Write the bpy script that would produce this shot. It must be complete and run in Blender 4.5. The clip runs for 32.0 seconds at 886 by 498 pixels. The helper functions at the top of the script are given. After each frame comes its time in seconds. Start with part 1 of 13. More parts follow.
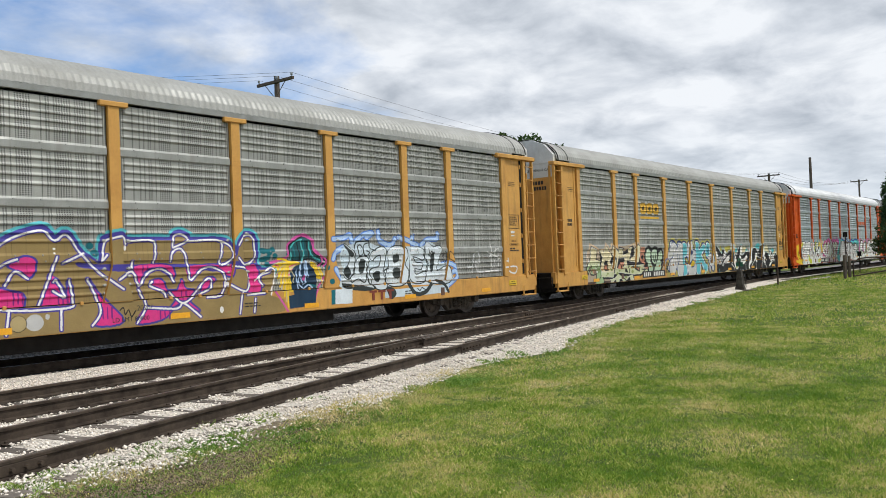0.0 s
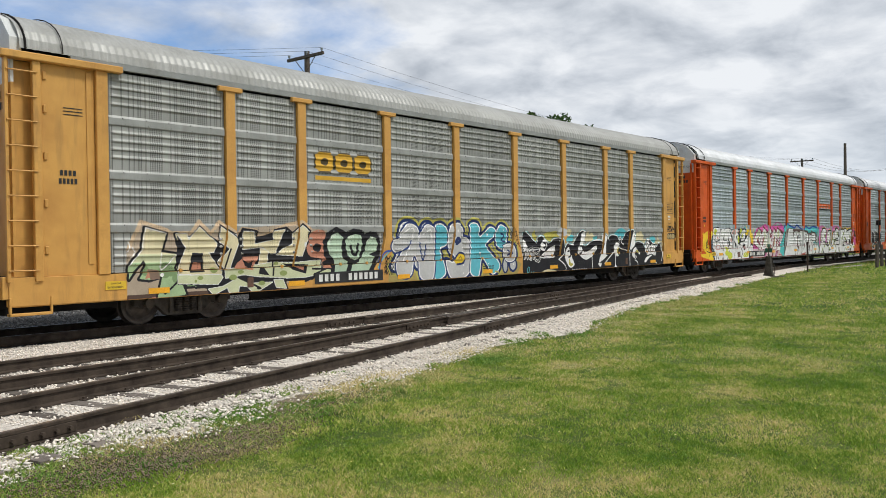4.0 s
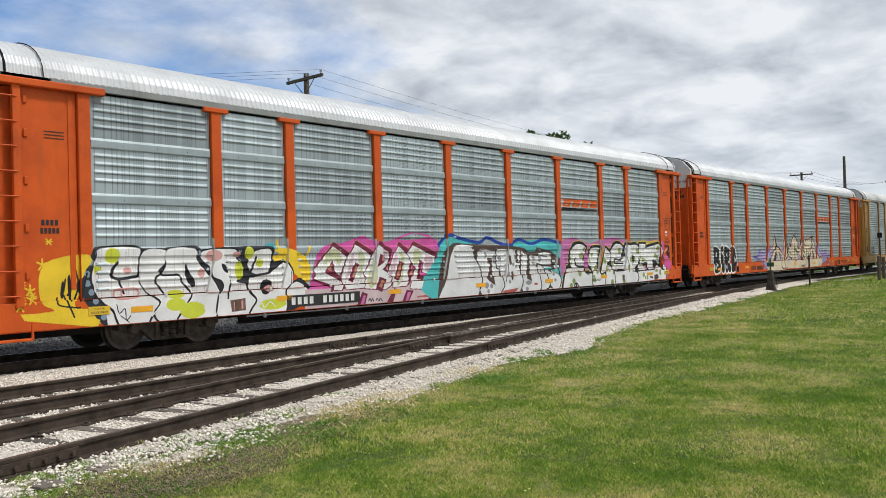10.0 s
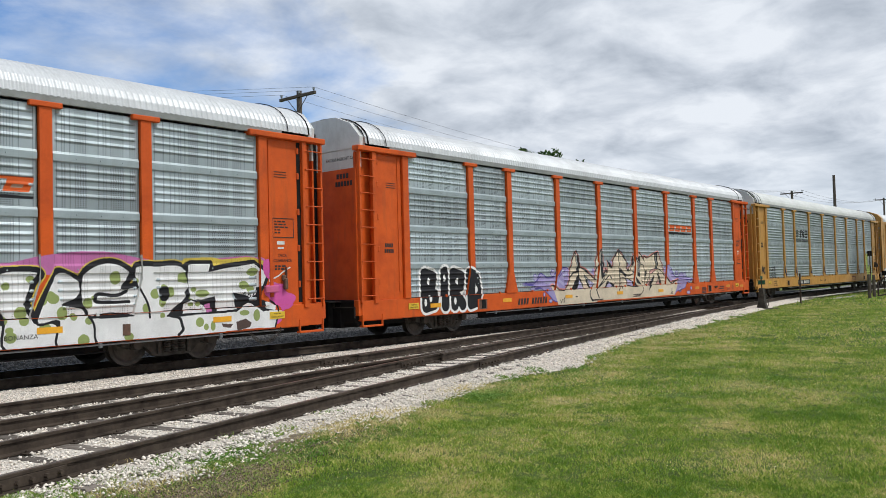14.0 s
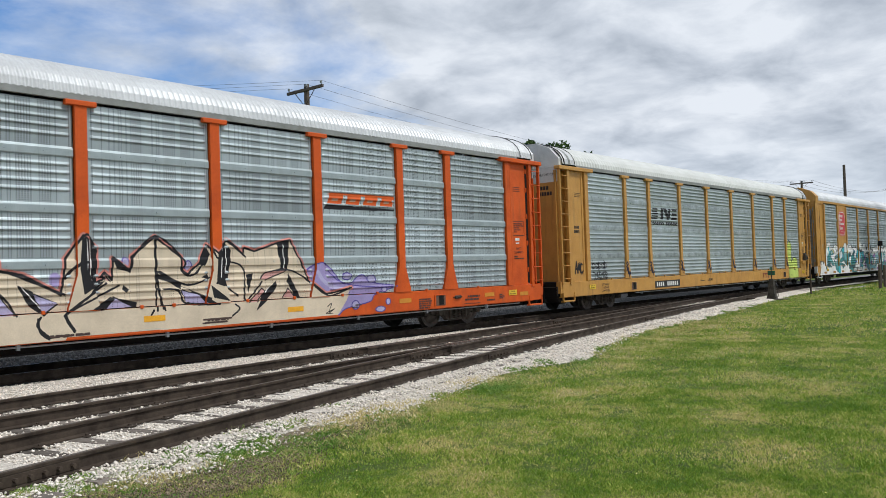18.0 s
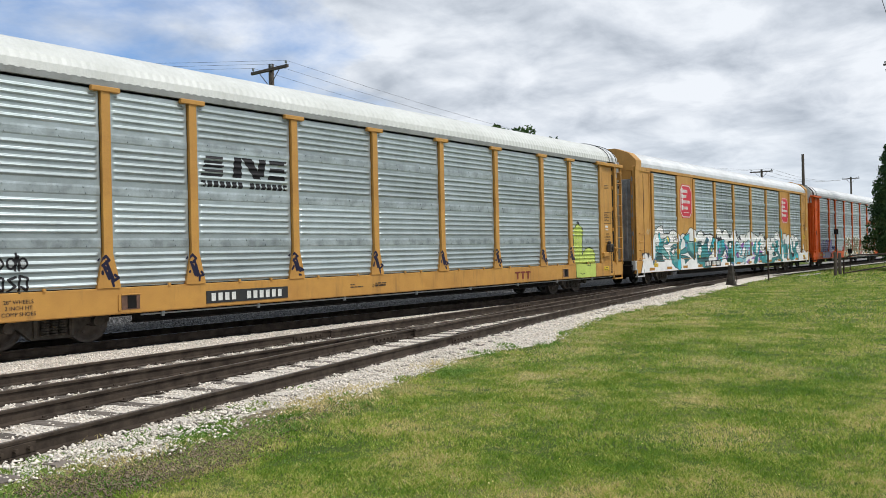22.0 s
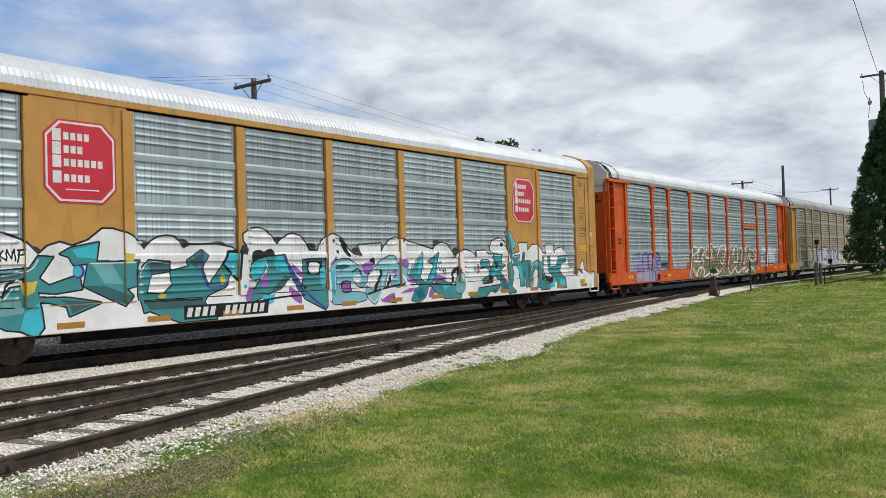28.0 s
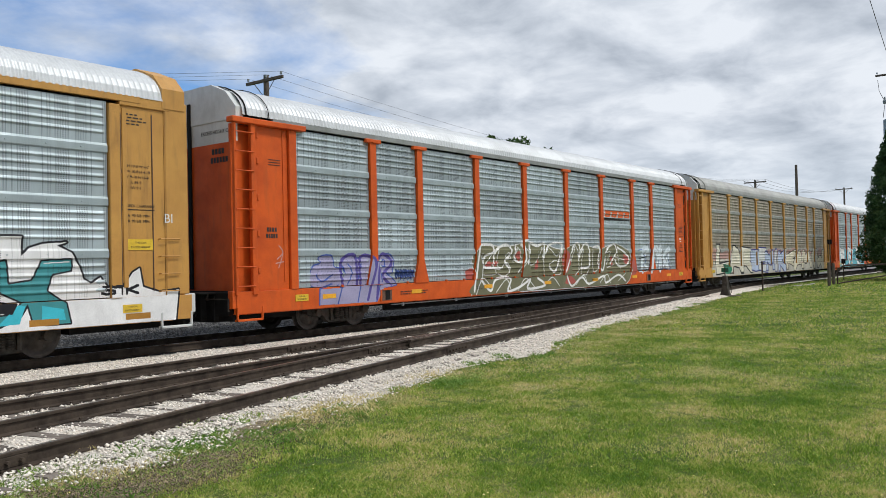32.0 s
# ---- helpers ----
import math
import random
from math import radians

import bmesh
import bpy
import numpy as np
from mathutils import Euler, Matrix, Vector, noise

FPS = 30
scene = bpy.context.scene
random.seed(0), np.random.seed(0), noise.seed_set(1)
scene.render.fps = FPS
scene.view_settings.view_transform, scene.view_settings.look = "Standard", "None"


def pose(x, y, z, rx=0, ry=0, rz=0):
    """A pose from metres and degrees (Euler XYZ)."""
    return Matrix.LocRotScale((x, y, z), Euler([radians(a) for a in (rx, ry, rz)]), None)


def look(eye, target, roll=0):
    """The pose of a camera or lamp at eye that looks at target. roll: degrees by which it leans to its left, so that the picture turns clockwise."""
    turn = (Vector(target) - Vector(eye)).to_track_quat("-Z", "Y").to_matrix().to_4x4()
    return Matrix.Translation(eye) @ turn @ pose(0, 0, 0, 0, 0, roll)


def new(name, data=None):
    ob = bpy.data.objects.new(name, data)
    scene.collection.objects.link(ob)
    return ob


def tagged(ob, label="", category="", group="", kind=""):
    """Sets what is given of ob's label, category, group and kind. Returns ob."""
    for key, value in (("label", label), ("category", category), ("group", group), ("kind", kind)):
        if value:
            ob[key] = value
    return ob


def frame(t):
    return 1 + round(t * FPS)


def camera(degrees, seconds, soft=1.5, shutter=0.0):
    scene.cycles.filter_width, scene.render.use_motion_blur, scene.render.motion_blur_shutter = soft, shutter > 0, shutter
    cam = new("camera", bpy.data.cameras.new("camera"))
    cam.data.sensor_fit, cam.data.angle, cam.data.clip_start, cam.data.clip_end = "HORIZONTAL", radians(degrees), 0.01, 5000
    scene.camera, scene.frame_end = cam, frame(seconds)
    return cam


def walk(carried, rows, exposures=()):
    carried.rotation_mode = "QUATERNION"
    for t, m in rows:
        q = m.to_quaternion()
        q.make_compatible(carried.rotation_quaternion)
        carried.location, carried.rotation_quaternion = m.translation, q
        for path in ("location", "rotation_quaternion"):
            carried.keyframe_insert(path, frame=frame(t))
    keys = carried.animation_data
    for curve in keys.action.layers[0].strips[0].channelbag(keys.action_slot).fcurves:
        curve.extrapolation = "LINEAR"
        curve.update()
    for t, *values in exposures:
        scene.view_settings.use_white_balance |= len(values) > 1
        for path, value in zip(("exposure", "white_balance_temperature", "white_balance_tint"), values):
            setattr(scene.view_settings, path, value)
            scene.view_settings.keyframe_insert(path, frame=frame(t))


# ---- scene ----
# Handheld camera beside a railway: eye height 1.65 m over the rail top, turning only.
cam = camera(56.8, 32.0, soft=0.45)
PATH = (
    (0, 90.886, 2.112, -51.332), (0.5, 90.043, 2.267, -50.823), (1, 89.501, 2.117, -50.776), (1.5, 89.295, 2.082, -50.828),
    (2, 89.362, 1.516, -51.233), (2.5, 89.351, 0.524, -51.325), (4.5, 89.455, 0.906, -49.302), (5, 89.114, 1.331, -49.906),
    (5.5, 89.469, 1.474, -49.630), (6, 89.765, 1.722, -49.108), (6.5, 89.917, 1.594, -48.689), (7, 90.124, 1.557, -48.440),
    (7.5, 90.425, 1.465, -48.547), (8, 90.823, 1.388, -48.873), (8.5, 91.154, 1.416, -49.326), (9, 91.317, 1.329, -49.854),
    (9.5, 91.013, 1.507, -49.957), (10, 90.768, 1.621, -49.435), (10.5, 90.671, 1.209, -49.212), (11, 90.570, 1.228, -49.362),
    (11.5, 90.512, 1.647, -49.256), (12, 90.544, 1.622, -49.470), (12.5, 90.822, 1.435, -50.154), (13, 91.381, 1.477, -50.641),
    (13.5, 92.026, 1.368, -50.501), (14, 91.962, 1.507, -49.983), (14.5, 91.385, 1.519, -49.390), (16.5, 91.214, 1.780, -49.317),
    (17, 91.416, 1.694, -49.395), (17.5, 91.379, 1.698, -49.558), (18, 91.464, 1.850, -49.386), (18.5, 91.612, 1.937, -49.222),
    (19, 91.884, 1.945, -49.334), (19.5, 92.136, 1.829, -49.409), (20, 92.115, 1.537, -49.765), (20.5, 91.749, 1.344, -50.443),
    (21, 91.443, 1.238, -51.011), (21.5, 91.026, 1.165, -51.376), (22, 90.251, 1.269, -51.866), (22.5, 89.872, 2.038, -52.360),
    (23, 90.322, 2.779, -52.273), (23.5, 90.569, 2.663, -51.549), (24, 90.546, 2.256, -50.907), (24.5, 90.787, 2.283, -50.313),
    (26.5, 91.199, 2.454, -51.486), (27, 91.344, 2.165, -51.874), (27.5, 91.333, 2.043, -52.059), (28, 91.141, 1.705, -52.976),
    (28.5, 91.329, 1.647, -53.418), (29, 91.849, 2.366, -53.031), (29.5, 91.888, 2.349, -52.152), (30, 91.523, 2.057, -51.848),
    (30.5, 91.402, 1.973, -51.734), (31, 91.274, 1.744, -51.798), (31.5, 91.171, 1.438, -52.008), (32, 90.974, 1.299, -52.230),
)
EYE = (0.0, 0.0, 1.65)
walk(cam, [(t, pose(*EYE, a, b, c)) for t, a, b, c in PATH], [(0.0, 0.04, 6400, 9), (2.0, 0.06, 6420, 9), (5.0, -0.06, 6450, 9), (7.0, 0.03, 6480, 9), (8.0, -0.05, 6450, 9), (9.0, -0.06, 6440, 9), (11.0, -0.02, 6350, 9), (14.0, -0.06, 6230, 9),
      (17.0, -0.10, 6180, 9), (19.0, -0.08, 6180, 9), (21.0, -0.05, 6250, 9), (22.5, 0.05, 6320, 9), (24.0, 0.05, 6300, 9), (27.0, -0.02, 6280, 9), (30.0, -0.11, 6190, 9), (32.0, -0.06, 6230, 9)])

# ---- world and sun ----
SUN_AZ, SUN_EL = 291.0, 57.0   # degrees, counter-clockwise from +x; behind the camera
world = bpy.data.worlds.new("world")
scene.world = world
world.use_nodes = True


def node_tree(tree):
    tree.nodes.clear()
    def add(kind, **values):
        n = tree.nodes.new(kind)
        for k, v in values.items():
            if k == "ins":
                for key, val in v.items():
                    if hasattr(val, "is_linked"):
                        tree.links.new(val, n.inputs[key])
                    else:
                        n.inputs[key].default_value = val
            elif k == "operation":
                n.operation = v
            elif k == "data_type":
                n.data_type = v
            elif k == "blend_type":
                n.blend_type = v
            elif k == "sky_type":
                n.sky_type = v
            elif k == "attribute_name":
                n.attribute_name = v
            elif k == "noise_dimensions":
                n.noise_dimensions = v
            elif k == "feature":
                n.feature = v
        return n
    return add


def ramp(add, fac, stops):
    n = add("ShaderNodeValToRGB", ins={"Fac": fac})
    el = n.color_ramp.elements
    while len(el) < len(stops):
        el.new(0.5)
    for e, (pos, col) in zip(el, stops):
        e.position = pos
        e.color = (*col, 1) if len(col) == 3 else col
    return n.outputs["Color"]


def build_sky():
    add = node_tree(world.node_tree)
    co = add("ShaderNodeTexCoord").outputs["Generated"]
    sep = add("ShaderNodeSeparateXYZ", ins={0: co})
    sky = add("ShaderNodeTexSky", sky_type="NISHITA")
    sky.sun_disc = False
    sky.sun_elevation, sky.sun_rotation = radians(SUN_EL), radians(90 - SUN_AZ)
    blue = add("ShaderNodeMix", data_type="RGBA", blend_type="MULTIPLY", ins={0: 1.0, 6: sky.outputs[0], 7: (0.092, 0.118, 0.150, 1)})
    # cloud sheet: direction projected on a level plane overhead
    zz = add("ShaderNodeMath", operation="MAXIMUM", ins={0: sep.outputs[2], 1: 0.0}).outputs[0]
    zz = add("ShaderNodeMath", operation="ADD", ins={0: zz, 1: 0.20}).outputs[0]
    px = add("ShaderNodeMath", operation="DIVIDE", ins={0: sep.outputs[0], 1: zz}).outputs[0]
    py = add("ShaderNodeMath", operation="DIVIDE", ins={0: sep.outputs[1], 1: zz}).outputs[0]
    flat = add("ShaderNodeCombineXYZ", ins={0: px, 1: py, 2: 0.0}).outputs[0]
    big = add("ShaderNodeTexNoise", ins={"Vector": flat, "Scale": 1.6, "Detail": 8.0, "Roughness": 0.58, "Distortion": 0.2}).outputs[0]
    fine = add("ShaderNodeTexNoise", ins={"Vector": flat, "Scale": 3.5, "Detail": 8.0, "Roughness": 0.55, "Distortion": 0.25}).outputs[0]
    # the deck is open towards +y, closed elsewhere
    open_ = add("ShaderNodeMath", operation="MULTIPLY_ADD", ins={0: py, 1: -0.42, 2: 1.165}).outputs[0]
    open_ = add("ShaderNodeMath", operation="MULTIPLY_ADD", ins={0: px, 1: 0.19, 2: open_}).outputs[0]
    cover = add("ShaderNodeMath", operation="ADD", ins={0: open_, 1: big}).outputs[0]
    cover = add("ShaderNodeMath", operation="MULTIPLY", ins={0: cover, 1: 0.5}).outputs[0]
    mask = ramp(add, cover, [(0.52, (0, 0, 0)), (0.66, (1, 1, 1))])
    shade = ramp(add, fine, [(0.30, (0.46, 0.50, 0.562)), (0.46, (0.665, 0.70, 0.757)), (0.62, (0.88, 0.90, 0.935))])
    # pale haze near the horizon
    hf = ramp(add, sep.outputs[2], [(0.0, (0.9, 0.9, 0.9)), (0.06, (0.45, 0.45, 0.45)), (0.16, (0.0, 0.0, 0.0))])
    both = add("ShaderNodeMix", data_type="RGBA", ins={0: mask, 6: blue.outputs[2], 7: shade}).outputs[2]
    both = add("ShaderNodeMix", data_type="RGBA", ins={0: hf, 6: both, 7: (0.66, 0.73, 0.80, 1)}).outputs[2]
    bg = add("ShaderNodeBackground", ins={"Color": both, "Strength": 1.0})
    add("ShaderNodeOutputWorld", ins={"Surface": bg.outputs[0]})


build_sky()
sun = new("sun", bpy.data.lights.new("sun", "SUN"))
sun.data.energy, sun.data.angle, sun.data.color = 2.6, radians(9), (1.0, 0.96, 0.90)
_d = Vector((math.cos(radians(SUN_AZ)) * math.cos(radians(SUN_EL)), math.sin(radians(SUN_AZ)) * math.cos(radians(SUN_EL)), math.sin(radians(SUN_EL))))
sun.matrix_world = look(_d * 60, (0, 0, 0))

# ---- materials ----
MATS = {}


def surface(name, col, col2=None, rough=0.6, metal=0.0, scale=6.0, fine=60.0, bump=0.2, streak=0.0, streak_col=(0.10, 0.06, 0.03),
            holes=0.0, spec=0.5, per_object=0.0, island=0.0, attr="", dist=0.01):
    """Painted, metal, stone or wood surface: two scales of colour change, streaks that run down, bump."""
    if name in MATS:
        return MATS[name]
    m = bpy.data.materials.new(name)
    m.use_nodes = True
    add = node_tree(m.node_tree)
    co = add("ShaderNodeTexCoord").outputs["Object"]
    n1 = add("ShaderNodeTexNoise", ins={"Vector": co, "Scale": scale, "Detail": 5.0, "Roughness": 0.6}).outputs[0]
    n2 = add("ShaderNodeTexNoise", ins={"Vector": co, "Scale": fine, "Detail": 3.0}).outputs[0]
    if attr:
        base = add("ShaderNodeAttribute", attribute_name=attr).outputs["Color"]
        base = add("ShaderNodeMix", data_type="RGBA", blend_type="MULTIPLY",
                   ins={0: 1.0, 6: base, 7: ramp(add, n1, [(0.3, (0.80, 0.80, 0.80)), (0.65, (1.05, 1.05, 1.05))])}).outputs[2]
    else:
        col2 = col2 or tuple(c * 0.78 for c in col)
        base = ramp(add, n1, [(0.32, col2), (0.62, col)])
    base = add("ShaderNodeMix", data_type="RGBA", blend_type="MULTIPLY",
               ins={0: 1.0, 6: base, 7: ramp(add, n2, [(0.3, (0.86, 0.86, 0.86)), (0.7, (1.08, 1.08, 1.08))])}).outputs[2]
    if per_object or island:
        rnd = add("ShaderNodeObjectInfo").outputs["Random"] if per_object else add("ShaderNodeNewGeometry").outputs["Random Per Island"]
        k = per_object or island
        base = add("ShaderNodeMix", data_type="RGBA", blend_type="MULTIPLY",
                   ins={0: 1.0, 6: base, 7: ramp(add, rnd, [(0.0, (1 - k,) * 3), (1.0, (1 + k * 0.5,) * 3)])}).outputs[2]
    if streak:
        mp = add("ShaderNodeMapping", ins={"Vector": co, "Scale": (2.3, 2.3, 0.30)}).outputs[0]
        s = add("ShaderNodeTexNoise", ins={"Vector": mp, "Scale": 2.2, "Detail": 5.0, "Roughness": 0.6}).outputs[0]
        f = ramp(add, s, [(0.53, (0, 0, 0)), (0.78, (streak,) * 3)])
        base = add("ShaderNodeMix", data_type="RGBA", ins={0: f, 6: base, 7: (*streak_col, 1)}).outputs[2]
    if holes:
        # small round perforations in upright rows, gathered in columns
        sep = add("ShaderNodeSeparateXYZ", ins={0: co})
        def cell(v, size, width):
            f = add("ShaderNodeMath", operation="DIVIDE", ins={0: v, 1: size}).outputs[0]
            g = add("ShaderNodeMath", operation="FRACT", ins={0: f}).outputs[0]
            g = add("ShaderNodeMath", operation="SUBTRACT", ins={0: g, 1: 0.5}).outputs[0]
            g = add("ShaderNodeMath", operation="ABSOLUTE", ins={0: g}).outputs[0]
            return f, add("ShaderNodeMath", operation="LESS_THAN", ins={0: g, 1: width}).outputs[0]
        fx, hx = cell(sep.outputs[0], 0.050, 0.25 if holes > 0.7 else 0.21 if holes > 0.46 else 0.13)
        hz = cell(sep.outputs[2], 0.038, 0.30 if holes > 0.7 else 0.24 if holes > 0.46 else 0.17)[1]
        fl = add("ShaderNodeMath", operation="FLOOR", ins={0: fx}).outputs[0]
        wn = add("ShaderNodeTexWhiteNoise", noise_dimensions="1D", ins={"W": fl}).outputs[0]
        on = add("ShaderNodeMath", operation="GREATER_THAN", ins={0: wn, 1: 1.0 - holes}).outputs[0]
        dot = add("ShaderNodeMath", operation="MULTIPLY", ins={0: hx, 1: hz}).outputs[0]
        dot = add("ShaderNodeMath", operation="MULTIPLY", ins={0: dot, 1: on}).outputs[0]
        base = add("ShaderNodeMix", data_type="RGBA", ins={0: dot, 6: base, 7: (0.02, 0.02, 0.02, 1)}).outputs[2]
    b = add("ShaderNodeBump", ins={"Height": n2, "Strength": bump, "Distance": dist}).outputs[0]
    rr = ramp(add, n1, [(0.3, (min(1, rough + 0.10),) * 3), (0.7, (max(0.05, rough - 0.08),) * 3)])
    sh = add("ShaderNodeBsdfPrincipled", ins={"Base Color": base, "Roughness": rr, "Metallic": metal, "Normal": b, "Specular IOR Level": spec})
    add("ShaderNodeOutputMaterial", ins={"Surface": sh.outputs[0]})
    MATS[name] = m
    return m


YELLOW = surface("aged_yellow_paint", (0.62, 0.33, 0.075), (0.50, 0.25, 0.055), 0.55, streak=0.5, scale=1.6)
GOLD = surface("golden_yellow_paint", (0.53, 0.275, 0.058), (0.44, 0.218, 0.046), 0.5, streak=0.5, scale=1.6)
ORANGE = surface("orange_paint", (0.64, 0.100, 0.009), (0.48, 0.070, 0.008), 0.55, spec=0.3, streak=0.35, scale=1.6)
BROWN = surface("dark_brown_paint", (0.06, 0.035, 0.03), None, 0.6, streak=0.2)
WHITE = surface("dirty_white_paint", (0.62, 0.63, 0.62), (0.50, 0.51, 0.50), 0.55, streak=0.25, scale=1.8)
GALV_OLD = surface("weathered_galvanised_steel", (0.37, 0.375, 0.35), (0.28, 0.29, 0.265), 0.55, 0.30, scale=1.3, bump=0.06, streak=0.3, streak_col=(0.16, 0.14, 0.11), holes=0.72, per_object=0.14)
GALV = surface("galvanised_steel", (0.44, 0.505, 0.53), (0.36, 0.415, 0.435), 0.50, 0.45, scale=1.5, bump=0.04, streak=0.2, streak_col=(0.22, 0.22, 0.20), holes=0.62, per_object=0.26)
GALV_FINE = surface("smooth_galvanised_steel", (0.445, 0.505, 0.515), (0.35, 0.40, 0.41), 0.42, 0.60, scale=1.5, bump=0.04, streak=0.25, streak_col=(0.24, 0.24, 0.22), per_object=0.16)
BAND_STAINED = surface("stained_galvanised_band", (0.47, 0.53, 0.545), (0.24, 0.275, 0.28), 0.45, 0.5, scale=2.2, bump=0.04, streak=0.25, streak_col=(0.20, 0.20, 0.18), per_object=0.15)
GALV_TAN = surface("tan_stained_galvanised_steel", (0.38, 0.34, 0.27), (0.27, 0.235, 0.185), 0.50, 0.3, scale=1.3, streak=0.4, streak_col=(0.2, 0.13, 0.08), holes=0.5, per_object=0.14)
ROOF_OLD = surface("weathered_roof_steel", (0.37, 0.37, 0.35), (0.29, 0.29, 0.27), 0.55, 0.25, scale=1.2, streak=0.2, streak_col=(0.18, 0.16, 0.13))
ROOF_WHITE = surface("white_roof_paint", (0.64, 0.65, 0.62), (0.55, 0.56, 0.53), 0.5, 0.0, scale=1.2, streak=0.2, streak_col=(0.35, 0.35, 0.32))
ROOF_NEW = surface("bright_roof_steel", (0.62, 0.635, 0.645), (0.51, 0.52, 0.53), 0.52, 0.32, scale=1.2, streak=0.15, streak_col=(0.25, 0.25, 0.25))
EAVE = surface("grey_eave_steel", (0.30, 0.31, 0.30), (0.22, 0.23, 0.22), 0.55, 0.3, scale=2.0, streak=0.2)
BLACK = surface("black_underframe", (0.012, 0.011, 0.0105), (0.007, 0.0065, 0.006), 0.8, scale=3.0, spec=0.2)
CAST = surface("rusty_cast_steel", (0.075, 0.066, 0.056), (0.028, 0.024, 0.020), 0.75, 0.0, scale=5.0, spec=0.25)
WHEEL = surface("wheel_steel", (0.09, 0.075, 0.065), (0.045, 0.037, 0.03), 0.5, 0.5, scale=5.0)
PAINT_FLAT = surface("sprayed_paint_on_plate", (1, 1, 1), None, 0.62, spec=0.3, attr="paint", scale=1.7, streak=0.10, streak_col=(0.12, 0.10, 0.09))
GALV_PLAIN = surface("plain_galvanised_band", (0.39, 0.45, 0.465), (0.31, 0.36, 0.375), 0.48, 0.45, scale=2.5, streak=0.25, streak_col=(0.25, 0.25, 0.23))
OLD_PLAIN = surface("plain_weathered_band", (0.36, 0.365, 0.345), (0.27, 0.28, 0.26), 0.5, 0.4, scale=2.5, streak=0.3, streak_col=(0.17, 0.13, 0.10))
PAINT = surface("sprayed_paint", (1, 1, 1), None, 0.68, spec=0.25, holes=0.45, attr="paint", scale=1.7, streak=0.10, streak_col=(0.12, 0.10, 0.09))
DARKTXT = surface("black_stencil_paint", (0.02, 0.02, 0.02), None, 0.6)
LIGHTTXT = surface("white_stencil_paint", (0.75, 0.75, 0.72), None, 0.6)
REFLECT_OLD = surface("faded_reflector", (0.62, 0.27, 0.022), (0.52, 0.20, 0.02), 0.5)
REFLECT = surface("yellow_reflector", (0.85, 0.42, 0.02), (0.7, 0.33, 0.02), 0.35)
RED = surface("red_emblem_paint", (0.60, 0.020, 0.045), (0.50, 0.018, 0.038), 0.45, scale=3.0)
RAIL = surface("rusty_rail_steel", (0.066, 0.049, 0.036), (0.026, 0.019, 0.014), 0.78, 0.0, scale=4.0, fine=40, spec=0.25)
RAILTOP = surface("worn_rail_head", (0.13, 0.10, 0.078), (0.07, 0.052, 0.04), 0.42, 0.5, scale=3.0)
TIE = surface("weathered_tie_wood", (0.21, 0.18, 0.155), (0.10, 0.085, 0.07), 0.9, scale=9.0, fine=90, bump=0.5, per_object=0.4, spec=0.25)
STONE = surface("pale_ballast_stone", (0.90, 0.83, 0.735), (0.77, 0.695, 0.60), 0.9, scale=12, fine=90, bump=0.4, island=0.30)
STONEBED = surface("ballast_bed", (0.80, 0.735, 0.65), (0.54, 0.48, 0.41), 0.95, scale=16, fine=75, bump=1.0, dist=0.03)
# near black: the shade under the train is put into this ballast colour
SHADEBED = surface("shaded_ballast_bed", (0.040, 0.039, 0.038), (0.018, 0.0175, 0.017), 0.95, scale=14, fine=60, bump=1.0, dist=0.03, spec=0.2)
WOODPOLE = surface("grey_pole_wood", (0.12, 0.095, 0.075), (0.07, 0.055, 0.045), 0.9, scale=6)
WIRE = surface("dark_wire", (0.03, 0.03, 0.03), None, 0.6)
STEELGREY = surface("grey_transformer_steel", (0.30, 0.33, 0.35), None, 0.5, 0.2)
GREENSIGN = surface("green_target_paint", (0.01, 0.11, 0.06), None, 0.5)
OILY = surface("oily_dirt_on_paint", (0.15, 0.075, 0.045), (0.07, 0.04, 0.028), 0.6, scale=7.0)
RUSTPIPE = surface("rusty_gate_pipe", (0.07, 0.045, 0.035), (0.04, 0.028, 0.022), 0.7, 0.2)

# ---- mesh helpers ----
MESHES = {}


def mesh_from(name, verts, faces, material=None, smooth=False):
    me = bpy.data.meshes.new(name)
    me.from_pydata([tuple(v) for v in verts], [], [tuple(f) for f in faces])
    if material:
        me.materials.append(material)
    if smooth:
        me.polygons.foreach_set("use_smooth", [True] * len(me.polygons))
    me.update()
    return me


def link(name, me, parent=None, label="", m=None):
    ob = new(name, me)
    ob.parent = parent
    if m is not None:
        ob.matrix_basis = m
    if label:
        ob["label"] = label
    return ob


def part(name, bm, material, parent, label="", m=None):
    """Links a bmesh as one mesh object under a thing or a part."""
    me = bpy.data.meshes.new(name)
    bm.to_mesh(me)
    bm.free()
    me.materials.append(material)
    return link(name, me, parent, label, m)


def boxes(items, bevel=0.0):
    """A bmesh of boxes (x0, x1, y0, y1, z0, z1), edges chamfered."""
    bm = bmesh.new()
    for x0, x1, y0, y1, z0, z1 in items:
        r = bmesh.ops.create_cube(bm, size=1.0)
        for v in r["verts"]:
            v.co = Vector(((x0 + x1) / 2 + v.co.x * (x1 - x0), (y0 + y1) / 2 + v.co.y * (y1 - y0), (z0 + z1) / 2 + v.co.z * (z1 - z0)))
    if bevel:
        bmesh.ops.bevel(bm, geom=bm.edges[:], offset=bevel, segments=1, affect="EDGES", profile=0.5)
    return bm


